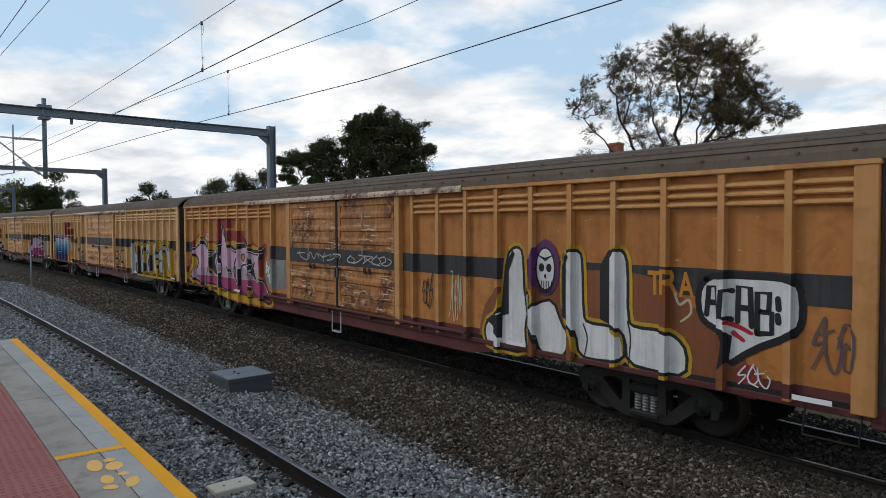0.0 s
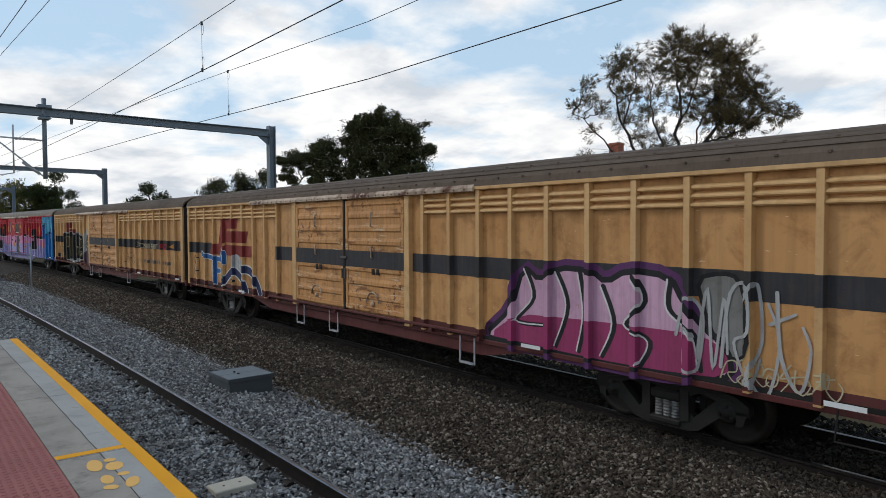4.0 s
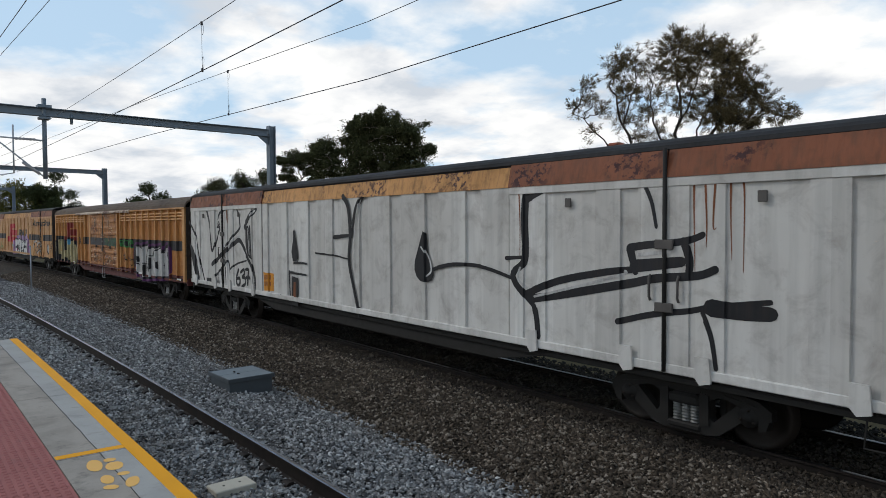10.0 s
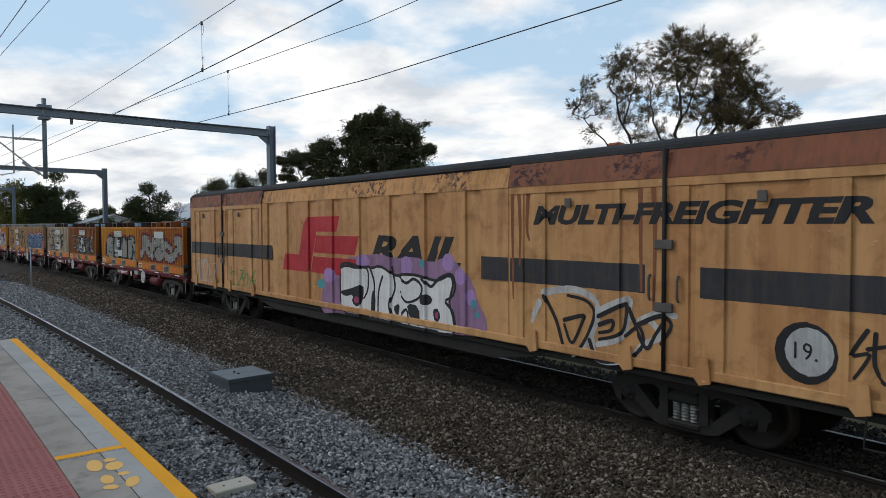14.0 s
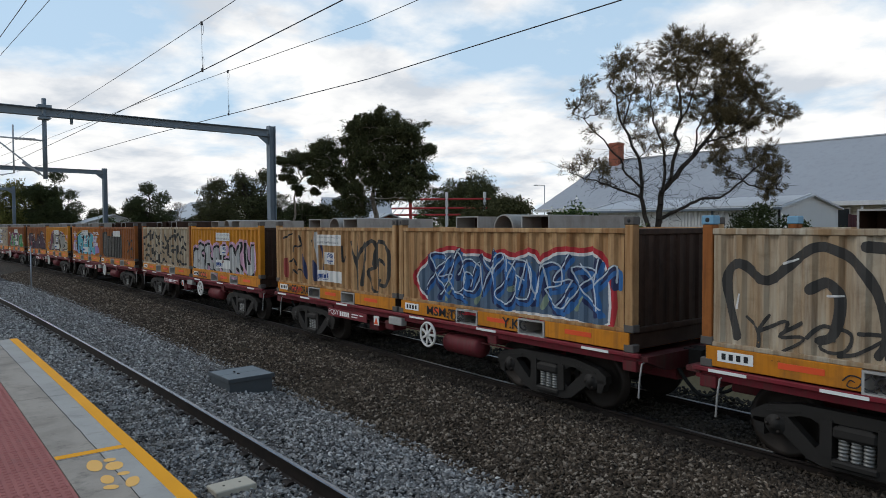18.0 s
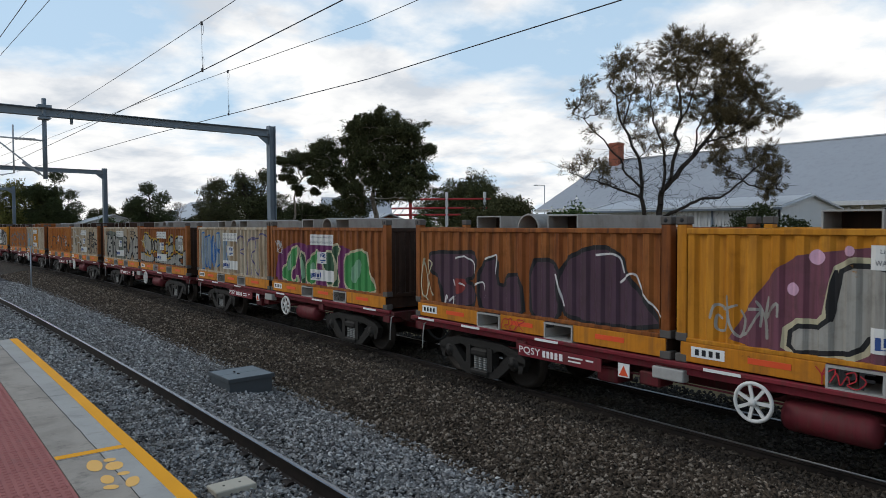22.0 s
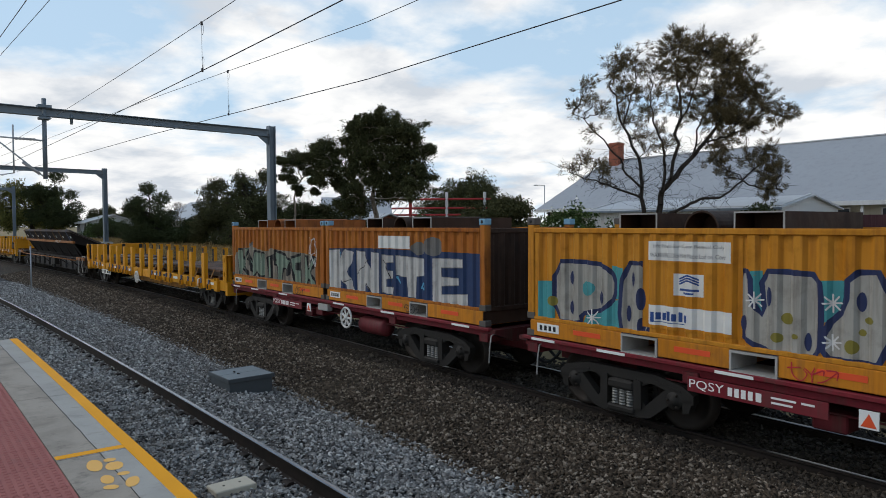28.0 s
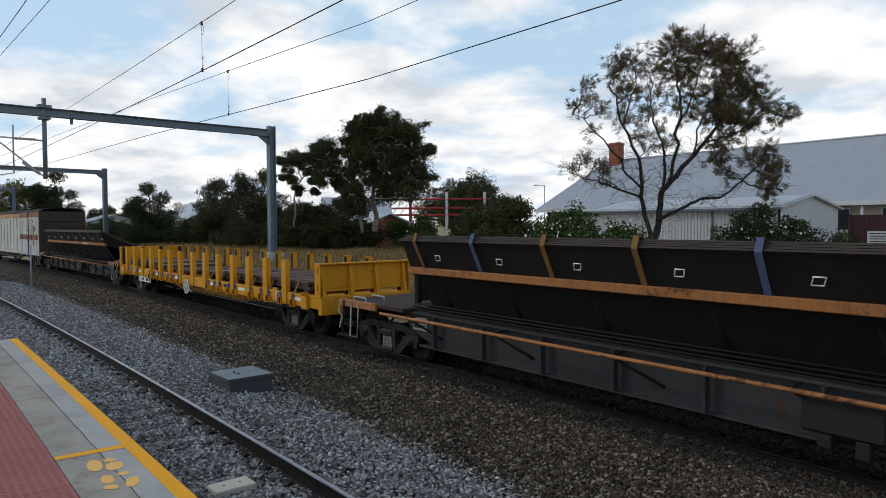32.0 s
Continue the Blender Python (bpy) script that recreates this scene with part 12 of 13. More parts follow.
# grey-green letters with black shade
o = B[11, 1]
lay("graffiti_glow", poly([(-2.98, 1.31), (-2.92, 1.82), (-2.68, 2.18), (-2.11, 2.26), (-1.69, 2.25), (-1.59, 2.42), (-1.39, 2.26), (-0.4, 2.16), (-0.24, 2.29), (0.07, 2.25), (1.04, 2.22), (1.23, 2.21), (1.96, 2.2), (2.45, 2.12), (2.47, 1.28), (0.79, 1.36), (-0.74, 1.33)], 1), spray("pale_grey_wash", (0.26, 0.23, 0.185), dirt=0.4), o, CS, 0.0018)
for k, pts in enumerate(([(-2.65, 2.2), (-2.2, 2.2), (-2.17, 1.88), (-2.03, 2.23), (-1.79, 2.24), (-2.09, 1.74), (-1.68, 1.33), (-1.95, 1.33), (-2.2, 1.6), (-2.26, 1.36), (-2.49, 1.39)], [(-1.67, 2.07), (-1.49, 1.72), (-1.33, 2.17), (-0.92, 2.15), (-0.86, 1.82), (-0.79, 2.14), (-0.55, 2.1), (-0.61, 1.45), (-0.99, 1.41), (-1.18, 1.63), (-1.37, 1.37), (-1.61, 1.59)], [(-0.43, 2), (-0.16, 2.06), (-0.14, 1.43), (-0.38, 1.4)], [(0.09, 2.22), (0.65, 2.15), (1.04, 1.98), (0.92, 1.7), (0.67, 1.74), (0.54, 1.26), (0.32, 1.29), (0.31, 1.77), (0.09, 1.82)], [(1.12, 2.05), (1.75, 2.17), (1.75, 1.92), (1.41, 1.89), (1.41, 1.76), (1.75, 1.74), (1.76, 1.37), (1.31, 1.37)], [(1.91, 2.13), (2.09, 2.12), (2.12, 1.8), (2.41, 2.12), (2.59, 2.11), (2.29, 1.71), (2.56, 1.35), (2.37, 1.32), (2.12, 1.51), (2.1, 1.33), (1.92, 1.35)])):
    shape(o, CS, pts, spray("sage", (0.19, 0.25, 0.19), dirt=0.4), BLK, 0.075, 0.0034 + 0.0013 * k, 0, None, "grey-green graffiti letter with black shade")
lay_each("graffiti_shade", [poly(p) for p in ([(-2.16, 1.66), (-2, 1.68), (-1.63, 1.35), (-1.77, 1.32)], [(-1.9, 1.9), (-1.77, 2.12), (-1.69, 1.91), (-1.44, 1.65), (-1.53, 1.6)], [(-0.16, 2.09), (0.11, 2.14), (0.15, 1.91), (-0.12, 1.96)], [(0.79, 1.57), (1.05, 1.86), (1.17, 1.97), (1.05, 1.6), (0.92, 1.52)], [(1.41, 1.86), (1.75, 1.9), (1.75, 1.77), (1.41, 1.78)])], BLK, o, CS, 0.0122)
blobs(o, CS, [(-1.64, 2.35, 0.06, 0.05), (-1.54, 2.4, 0.06, 0.05), (-2.86, 1.82, 0.06, 0.05), (-2.87, 1.64, 0.06, 0.05)], GREY, 0.0035)
tag(o, CS, 2.1, 1.9, 0.5, 0.6, WHT, 153, 0.025, 3)

rng = random.Random(8)
for key, ob in BOXES.items():
    tag(ob, (lambda x: -1.222, []), rng.uniform(-2.2, 1.6), 1.11, 0.5, 0.16, rng.choice((BLK, RED, BLK)), 200 + key[0] * 2 + key[1], 0.018, 3, 0.008)

stake_wagon(-171.03)
tilt_wagon(-191.0)
stake_wagon(-211.03)
tilt_wagon(-230.5)

# ---- greenery
def leaf_mesh(name, clumps, size, count, seed, mat, squash=0.8, slim=0.45, droop=0.0, shell=0.45):
    """Many small leaves in clumps (x, y, z, radius): uneven outline, gaps between the clumps."""
    rng = np.random.default_rng(seed)
    c = np.array(clumps, float)
    w = c[:, 3] ** 2
    pick = rng.choice(len(c), count, p=w / w.sum())
    d = rng.normal(size=(count, 3))
    d /= np.linalg.norm(d, axis=1, keepdims=True)
    rad = c[pick, 3] * (shell + (1.08 - shell) * rng.random(count) ** 0.6)
    # lumps on each clump
    rad *= 0.82 + 0.3 * np.sin(d[:, 0] * 5.1 + pick) * np.sin(d[:, 1] * 4.3 + 2 * pick) + 0.12 * np.sin(d[:, 2] * 9 + pick)
    p = c[pick, :3] + d * rad[:, None] * np.array([1, 1, squash])
    a = rng.normal(size=(count, 3)) * np.array([1, 1, 0.7])
    a[:, 2] -= droop
    a /= np.linalg.norm(a, axis=1, keepdims=True)
    b = np.cross(a, rng.normal(size=(count, 3)))
    b /= np.linalg.norm(b, axis=1, keepdims=True) + 1e-9
    s = size * (0.5 + rng.random(count))[:, None]
    v = np.stack([p - a * s, p + b * s * slim, p + a * s, p - b * s * slim], 1).reshape(-1, 3)
    me = bpy.data.meshes.new(name)
    me.vertices.add(len(v))
    me.vertices.foreach_set("co", v.reshape(-1))
    me.loops.add(count * 4)
    me.loops.foreach_set("vertex_index", np.arange(count * 4, dtype=np.int32))
    me.polygons.add(count)
    me.polygons.foreach_set("loop_start", np.arange(0, count * 4, 4, dtype=np.int32))
    me.update(calc_edges=True)
    me.materials.append(MAT[mat])
    return me


def limb(g, pts, r0, r1, n=7):
    m = len(pts) - 1
    for k, (p, q) in enumerate(zip(pts, pts[1:])):
        g.rod(p, q, r0 + (r1 - r0) * k / m, n, r0 + (r1 - r0) * (k + 1) / m, caps=k in (0, m - 1))


def wander(rng, a, b, n=5, amount=0.08):
    a, b = Vector(a), Vector(b)
    L = (b - a).length * amount
    return [a.lerp(b, k / n) + (Vector((rng.gauss(0, L), rng.gauss(0, L), rng.gauss(0, L * 0.6))) if 0 < k < n else Vector()) for k in range(n + 1)]


MAT.update({
    "leaf_gum": leafy("gum_leaves", (0.028, 0.034, 0.016), (0.105, 0.108, 0.05)),
    "leaf_dark": leafy("dark_leaves", (0.026, 0.036, 0.016), (0.07, 0.082, 0.036)),
    "leaf_oak": leafy("sheoak_needles", (0.055, 0.042, 0.022), (0.19, 0.15, 0.08)),
    "leaf_bush": leafy("bush_leaves", (0.02, 0.036, 0.012), (0.095, 0.135, 0.045)),
    "leaf_yellow": leafy("sunlit_leaves", (0.035, 0.045, 0.012), (0.22, 0.21, 0.06)),
    "leaf_olive": leafy("olive_leaves", (0.038, 0.042, 0.018), (0.10, 0.098, 0.046)),
    "petal": plain("white_petals", (0.75, 0.74, 0.68), 0.6, vary=0.05, bump=0),
    "bark_dark": bark("dark_bark", (0.022, 0.018, 0.016), (0.06, 0.05, 0.042)),
    "bark_pale": bark("pale_gum_bark", (0.10, 0.08, 0.065), (0.34, 0.30, 0.25)),
    "straw": leafy("dry_grass", (0.15, 0.10, 0.045), (0.47, 0.34, 0.16), 0.9),
    "shed_white": sheet_steel("pale_corrugated_steel", (0.55, 0.56, 0.57)), "shed_roof": sheet_steel("grey_roof_steel", (0.34, 0.35, 0.37), 0.5), "shed_roof_low": sheet_steel("pale_roof_steel", (0.45, 0.46, 0.48), 0.45),
    "wall_plum": sheet_steel("plum_painted_wall", (0.10, 0.045, 0.05), 0.8), "wall_cream": sheet_steel("cream_wall", (0.50, 0.47, 0.40), 0.8), "wall_grey": sheet_steel("grey_weatherboard", (0.40, 0.41, 0.42), 0.8),
    "red_steel": plain("red_painted_steel", (0.32, 0.035, 0.035), 0.55), "glass": plain("dark_window_glass", (0.02, 0.024, 0.028), 0.12, 0, 0.05, 2, 0, 0.5),
    "brick": plain("red_brick", (0.27, 0.095, 0.06), 0.9, 0, 0.3, 12, 0.4),
})


def clump_tree(name, label, x, y, clumps, leaves, size, mat, trunk_r, bark_mat, seed, height=None, category="tree", droop=0.2, slim=0.5, shell=0.45, z=BANK_Z):
    """clumps are (dx, dy, height, radius) from the foot of the trunk."""
    rng = random.Random(seed)
    t = thing(name, label, category, Matrix.Translation((x, y, z)))
    g = Geo()
    top = max(c[2] for c in clumps)
    fork = Vector((0.1, 0, top * 0.33))
    limb(g, wander(rng, (0, 0, -0.2), fork, 5, 0.04), trunk_r, trunk_r * 0.72, 9)
    for c in clumps:
        tip = Vector((c[0], c[1], c[2]))
        mid = fork.lerp(tip, 0.5) + Vector((0, 0, 0.12 * (tip - fork).length))
        pts = wander(rng, fork, mid, 3, 0.06)[:-1] + wander(rng, mid, tip, 4, 0.08)
        limb(g, pts, trunk_r * 0.42, 0.02, 6)
        for _ in range(4):
            e = tip + Vector((rng.gauss(0, 1), rng.gauss(0, 1), rng.gauss(0.1, 0.6))) * c[3] * 0.6
            limb(g, wander(rng, mid.lerp(tip, 0.5), e, 3, 0.1), trunk_r * 0.13, 0.008, 5)
    part("trunk", g, bark_mat, t)
    part("crown", leaf_mesh("crown", clumps, size, leaves, seed, mat, slim=slim, droop=droop, shell=shell), None, t)
    return t


def puffs(seed, n, rx, ry, z0, z1, r0, r1):
    """Loose clumps filling a mound."""
    rng = random.Random(seed)
    out = []
    for k in range(n):
        a, u = rng.random() * math.tau, rng.random() ** 0.5
        h = z0 + (z1 - z0) * rng.random() * (1 - 0.55 * u * u)
        out.append((rx * u * math.cos(a), ry * u * math.sin(a), h, r0 + (r1 - r0) * rng.random()))
    return out


def shrub(name, label, x, y, rx, ry, h, leaves, mat, seed, flowers=0, size=0.1, z=BANK_Z):
    rng = random.Random(seed)
    t = thing(name, label, "shrub", Matrix.Translation((x, y, z)))
    cl = puffs(seed, 26, rx * 0.8, ry * 0.8, 0.35, h * 0.86, 0.45, 0.95)
    g = Geo()
    for c in cl[::2]:
        limb(g, wander(rng, (c[0] * 0.15, c[1] * 0.15, -0.1), c[:3], 4, 0.1), 0.05, 0.012, 5)
    part("stems", g, "bark_dark", t)
    part("foliage", leaf_mesh("foliage", cl, size, leaves, seed, mat, slim=0.5, shell=0.3), None, t)
    if flowers:
        tagged(part("blossom", leaf_mesh("blossom", [(c[0], c[1] - 0.25, c[2] + 0.1, c[3] * 1.04) for c in cl], 0.05, flowers, seed + 5, "petal", slim=0.9, shell=0.97), None, t, "clusters of white blossom"), kind="stuff")
    return t


# both near trees are laid out across the line of sight from the platform: (across, up) in metres from the foot
ACROSS = Matrix.Rotation(radians(52.93), 4, "Z")


def needle_mesh(name, sprays, per, length, width, seed, mat, spread=0.55, sag=0.0):
    """Fine needles fanning out of twig ends; a spray is (place, direction)."""
    rng = np.random.default_rng(seed)
    p = np.repeat(np.array([tuple(k[0]) for k in sprays], float), per, 0)
    d = np.repeat(np.array([tuple(k[1]) for k in sprays], float), per, 0)
    n = len(p)
    d = d + rng.normal(size=(n, 3)) * spread
    d[:, 2] -= sag
    d /= np.linalg.norm(d, axis=1, keepdims=True)
    p = p + rng.normal(size=(n, 3)) * length * 0.35
    side = np.cross(d, rng.normal(size=(n, 3)))
    side *= (width * (0.6 + 0.8 * rng.random(n)) / np.linalg.norm(side, axis=1))[:, None]
    long = (length * (0.5 + rng.random(n)))[:, None]
    v = np.stack([p - side * 0.5, p + side * 0.5, p + d * long * 0.6 + side * 0.5, p + d * long, p + d * long * 0.6 - side * 0.5], 1).reshape(-1, 3)
    me = bpy.data.meshes.new(name)
    me.vertices.add(len(v))
    me.vertices.foreach_set("co", v.reshape(-1))
    me.loops.add(n * 5)
    me.loops.foreach_set("vertex_index", np.arange(n * 5, dtype=np.int32))
    me.polygons.add(n)
    me.polygons.foreach_set("loop_start", np.arange(0, n * 5, 5, dtype=np.int32))
    me.update(calc_edges=True)
    me.materials.append(MAT[mat])
    return me


def grown(tree, boughs, clumps, seed, bark_mat, thin, twigs_per, twig_r, lean=0.15, strays=3):
    """Limbs along the boughs (radius, points), side arms to every clump (across, up, radius), twigs on the arms. Returns the twig ends with their directions."""
    rng = random.Random(seed)
    g, joints = Geo(), []
    for rad, pts in boughs:
        fine = []
        pts = [Vector((x, rng.gauss(0, lean) * min(1.0, z * 0.3), z)) for x, z in pts]
        for a, b in zip(pts, pts[1:]):
            fine += wander(rng, a, b, 3, 0.05)[:-1]
        fine.append(pts[-1])
        limb(g, fine, rad * 0.68, rad * 0.68 * thin, 8)
        joints += [(p, rad * (1 - (1 - thin) * k / len(fine))) for k, p in enumerate(fine) if p.z > 1.2]
    part("trunk", g, bark_mat, tree)
    g, ends = Geo(), []
    for x, z, r in clumps:
        tip = Vector((x, rng.gauss(0, 1.0), z))
        root, rad = min(joints, key=lambda k: (k[0] - tip).length + 0.6 * max(0.0, k[0].z + 0.3 - tip.z))
        arm = wander(rng, root, tip, 5, 0.07)
        limb(g, arm, min(0.035, rad * 0.45), 0.010, 5)
        for _ in range(max(4, int(twigs_per * r * r))):
            st = arm[rng.choice((3, 4, 5))]
            out = Vector((rng.gauss(0, 0.72), rng.gauss(0, 0.72), rng.gauss(0.08, 0.6))) * r
            twig = wander(rng, st, tip + out, 3, 0.1)
            limb(g, twig, twig_r, 0.005, 4)
            d = (twig[3] - twig[2]).normalized()
            ends += [(twig[3], d), (twig[2].lerp(twig[3], 0.45), (d + out.normalized() * 0.4).normalized())]
    for p, q in joints[::2]:
        if p.z < 5.5:
            for _ in range(strays):
                limb(g, wander(rng, p, p + Vector((rng.gauss(0, 0.6), rng.gauss(0, 0.5), rng.gauss(0.15, 0.45))), 4, 0.12), 0.011, 0.004, 4)
    part("branch_work", g, bark_mat, tree)
    return ends


# the gum tree behind the gantry
gum = thing("gum_tree", "tall dark-green gum tree with pale forking trunk", "tree", Matrix.Translation((-32.7, 19.7, BANK_Z)) @ ACROSS)
GUM_BOUGHS = [(0.24, [(0.24, 1.27), (0.3, 2.21), (0.11, 2.99), (0.24, 4.09), (0.49, 5.02), (0.74, 5.96), (1.05, 6.9)]),
          (0.13, [(-0.45, 1.21), (-0.58, 2.21), (-0.33, 3.3), (-0.42, 4.24), (-0.64, 5.18), (-0.83, 6.12), (-0.76, 6.84)]),
          (0.1, [(0.24, 4.09), (-0.2, 5.02), (-0.04, 6.12), (-0.04, 7.37)]),
          (0.09, [(0.49, 5.02), (1.36, 5.49), (2.05, 5.9), (2.55, 6.12)]),
          (0.08, [(0.24, 4.09), (1.05, 4.15), (1.83, 4.55), (2.55, 4.84)]),
          (0.08, [(-0.42, 4.24), (-1.29, 4.71), (-2.01, 4.96), (-2.55, 5.65), (-2.33, 6.59)])]
GUM_CLUMPS = [(0.14, 7.17, 0.66), (0.84, 7.27, 0.6), (-0.66, 6.87, 0.6), (1.64, 6.97, 0.6), (2.24, 6.57, 0.56), (-1.16, 6.27, 0.5), (0.04, 6.37, 0.8), (1.04, 6.37, 0.8), (2.04, 5.77, 0.76), (2.84, 5.67, 0.5), (3.24, 5.77, 0.24), (-0.96, 5.67, 0.6), (-0.16, 5.57, 0.7), (0.84, 5.47, 0.7), (1.64, 4.97, 0.7), (2.64, 4.87, 0.6), (3.04, 4.27, 0.44), (0.64, 4.67, 0.6), (-0.36, 4.77, 0.6), (-1.16, 4.57, 0.5), (0.04, 3.97, 0.6), (1.04, 3.87, 0.56), (2.04, 4.07, 0.7), (2.74, 3.67, 0.44), (1.44, 3.37, 0.6), (2.24, 3.27, 0.44), (0.64, 3.17, 0.5), (-0.76, 3.17, 0.6), (-1.36, 2.97, 0.44), (-1.06, 2.47, 0.5), (-0.36, 2.67, 0.4), (-0.96, 3.77, 0.4), (-2.36, 6.07, 0.5), (-2.76, 5.57, 0.5), (-2.06, 5.57, 0.44), (-2.96, 4.97, 0.5), (-2.26, 4.97, 0.5), (-1.96, 4.37, 0.44), (-2.66, 4.47, 0.4), (-2.86, 3.97, 0.3), (-1.76, 3.87, 0.36), (-3.26, 5.27, 0.24)]
ends = grown(gum, GUM_BOUGHS, GUM_CLUMPS, 21, "bark_pale", 0.2, 16, 0.010, 0.2)
part("crown", leaf_mesh("crown", [(*p, 0.30) for p, d in ends] + [(x, 0.5 * math.sin(5 * x + z), z, r * 1.5) for x, z, r in GUM_CLUMPS], 0.062, 150000, 21, "leaf_gum", slim=0.36, droop=0.6, shell=0.15), None, gum, "dense dark-green foliage in rounded masses")
sapling = thing("gum_sapling", "slender young gum with pale crooked stem", "tree", Matrix.Translation((-36.6, 18.2, BANK_Z)) @ ACROSS)
SAP_BOUGHS = [(0.09, [(-1.2, 1.53), (-1.07, 2.59), (-1.1, 3.41), (-0.7, 4.31), (-0.87, 4.9), (-1.13, 5.4)]),
          (0.05, [(-0.7, 4.31), (-0.3, 4.8), (-0.04, 5.04)]),
          (0.04, [(-0.97, 3.41), (-0.37, 3.65), (-0.01, 3.65)])]
SAP_CLUMPS = [(-1.13, 5.57, 0.56), (-1.46, 5.17, 0.36), (-0.7, 5.23, 0.33), (-1.2, 4.24, 0.36), (-0.8, 3.75, 0.26), (-0.24, 4.77, 0.3), (0.03, 3.65, 0.2), (-1.53, 4.44, 0.23)]
ends = grown(sapling, SAP_BOUGHS, SAP_CLUMPS, 23, "bark_pale", 0.3, 16, 0.01, 0.1)
part("crown", leaf_mesh("crown", [(*p, 0.22) for p, d in ends] + [(x, 0.0, z, r * 1.25) for x, z, r in SAP_CLUMPS], 0.062, 20000, 24, "leaf_gum", slim=0.36, droop=0.6, shell=0.15), None, sapling)

# the she-oak before the shed: fine dark limbs, brush-like tufts, thin on one side
oak = thing("sheoak_tree", "thin-leaved brownish she-oak with dark bare limbs", "tree", Matrix.Translation((-19.9, 27.0, BANK_Z)) @ ACROSS)
OAK_BOUGHS = [(0.24, [(0.49, 0.55), (0.55, 1.8), (0.65, 2.91), (1.1, 3.65), (1.55, 4.24), (2.16, 4.87), (2.69, 5.4), (3.22, 6.14), (3.86, 6.78), (4.44, 7.42)]),
          (0.12, [(0.68, 2.99), (0.84, 4.05), (0.81, 4.85), (0.52, 5.69), (0.25, 6.46), (0.15, 7.36), (0.07, 8.37)]),
          (0.13, [(1.05, 3.6), (1.21, 4.85), (1.42, 6.25), (1.47, 7.31), (1.34, 8.37), (1.42, 9.43), (1.63, 10.49)]),
          (0.17, [(0.31, 0.55), (-0.09, 2.01), (-0.3, 2.86), (-0.25, 3.87), (-0.41, 4.66), (-0.78, 5.51), (-1.15, 6.25), (-1.42, 7.26), (-1.79, 8.11)]),
          (0.08, [(-0.3, 2.86), (-0.91, 3.1), (-1.57, 3.36), (-2.24, 3.63), (-2.9, 3.71), (-3.51, 3.97), (-3.77, 4.29)]),
          (0.08, [(-0.33, 3.34), (-0.91, 3.97), (-1.28, 4.66), (-1.81, 5.35), (-2.45, 5.99), (-2.98, 6.52), (-3.51, 6.78)]),
          (0.12, [(0.6, 1.85), (1.31, 2.2), (2, 2.57), (2.67, 2.81), (3.38, 2.83), (4.04, 3.28), (4.65, 3.87), (5.29, 4.45), (5.55, 5.14)]),
          (0.06, [(4.44, 3.6), (5.32, 3.23), (5.98, 3.2)]),
          (0.08, [(2.69, 5.4), (3.38, 5.61), (4.18, 5.88), (4.92, 6.14), (5.5, 6.41)]),
          (0.07, [(1.42, 6.25), (1.9, 7.1), (2.29, 8.16), (2.69, 9.17), (3.12, 9.96)]),
          (0.06, [(-1.15, 6.25), (-0.89, 7.31), (-0.51, 8.37), (-0.62, 9.17)]),
          (0.07, [(2.16, 4.87), (2.32, 5.99), (2.82, 7.05), (3.38, 8.11), (3.78, 9.03)])]
OAK_DENSE = [(1.74, 10.15, 0.72), (1.02, 9.8, 0.48), (2.53, 9.56, 0.69), (3.27, 9.8, 0.58), (3.8, 9.38, 0.48), (1.84, 8.9, 0.66), (2.8, 8.64, 0.74), (3.73, 8.37, 0.69), (4.44, 8.11, 0.69),
             (5.08, 7.79, 0.53), (2.22, 7.73, 0.58), (3.17, 7.47, 0.69), (4.12, 7.31, 0.74), (5.08, 7.05, 0.64), (5.5, 6.46, 0.48), (4.81, 6.38, 0.61), (3.86, 6.38, 0.64), (2.96, 6.38, 0.53),
             (2.16, 6.67, 0.42), (4.12, 5.72, 0.45), (3.06, 5.08, 0.4), (3.65, 4.66, 0.42), (4.41, 4.55, 0.4), (4.15, 3.92, 0.34), (5.34, 4.98, 0.4), (6, 4.66, 0.4), (6.4, 4.18, 0.32),
             (5.61, 3.92, 0.4), (6.27, 3.5, 0.32), (5.45, 3.23, 0.34), (6, 2.97, 0.26), (1.37, 8.29, 0.37), (-0.12, 8.11, 0.4), (0.04, 6.83, 0.42), (-0.22, 5.88, 0.37)]
OAK_THIN = [(-1.81, 8.42, 0.53), (-1.55, 8.85, 0.34), (-1.02, 9.35, 0.42), (-0.36, 9.09, 0.48), (0.2, 8.69, 0.42), (-1.15, 8, 0.42), (-3.03, 7.73, 0.37), (-2.61, 7.34, 0.32), (-3.4, 6.94, 0.37),
             (-2.24, 6.81, 0.32), (-1.28, 7.34, 0.37), (-0.65, 7.07, 0.42), (-0.89, 6.41, 0.37), (0.57, 5.88, 0.34), (0.44, 7.6, 0.37), (0.97, 8.95, 0.37), (-3.14, 4.55, 0.34), (-3.53, 4.18, 0.32),
             (-2.61, 4.29, 0.26), (0.97, 6.81, 0.34), (0.94, 5.35, 0.32), (-2.21, 3.89, 0.26), (-1.55, 3.63, 0.24), (-2.77, 5.77, 0.26), (0.15, 5.11, 0.24), (-1.84, 4.45, 0.24)]
ends = grown(oak, OAK_BOUGHS, OAK_DENSE, 33, "bark_dark", 0.25, 150, 0.008, 0.15, 9)
part("crown", needle_mesh("crown", ends, 24, 0.16, 0.015, 34, "leaf_oak", 0.5, 0.02), None, oak, "brush-like brownish needles")
rng = random.Random(36)
g, thin_ends = Geo(), []
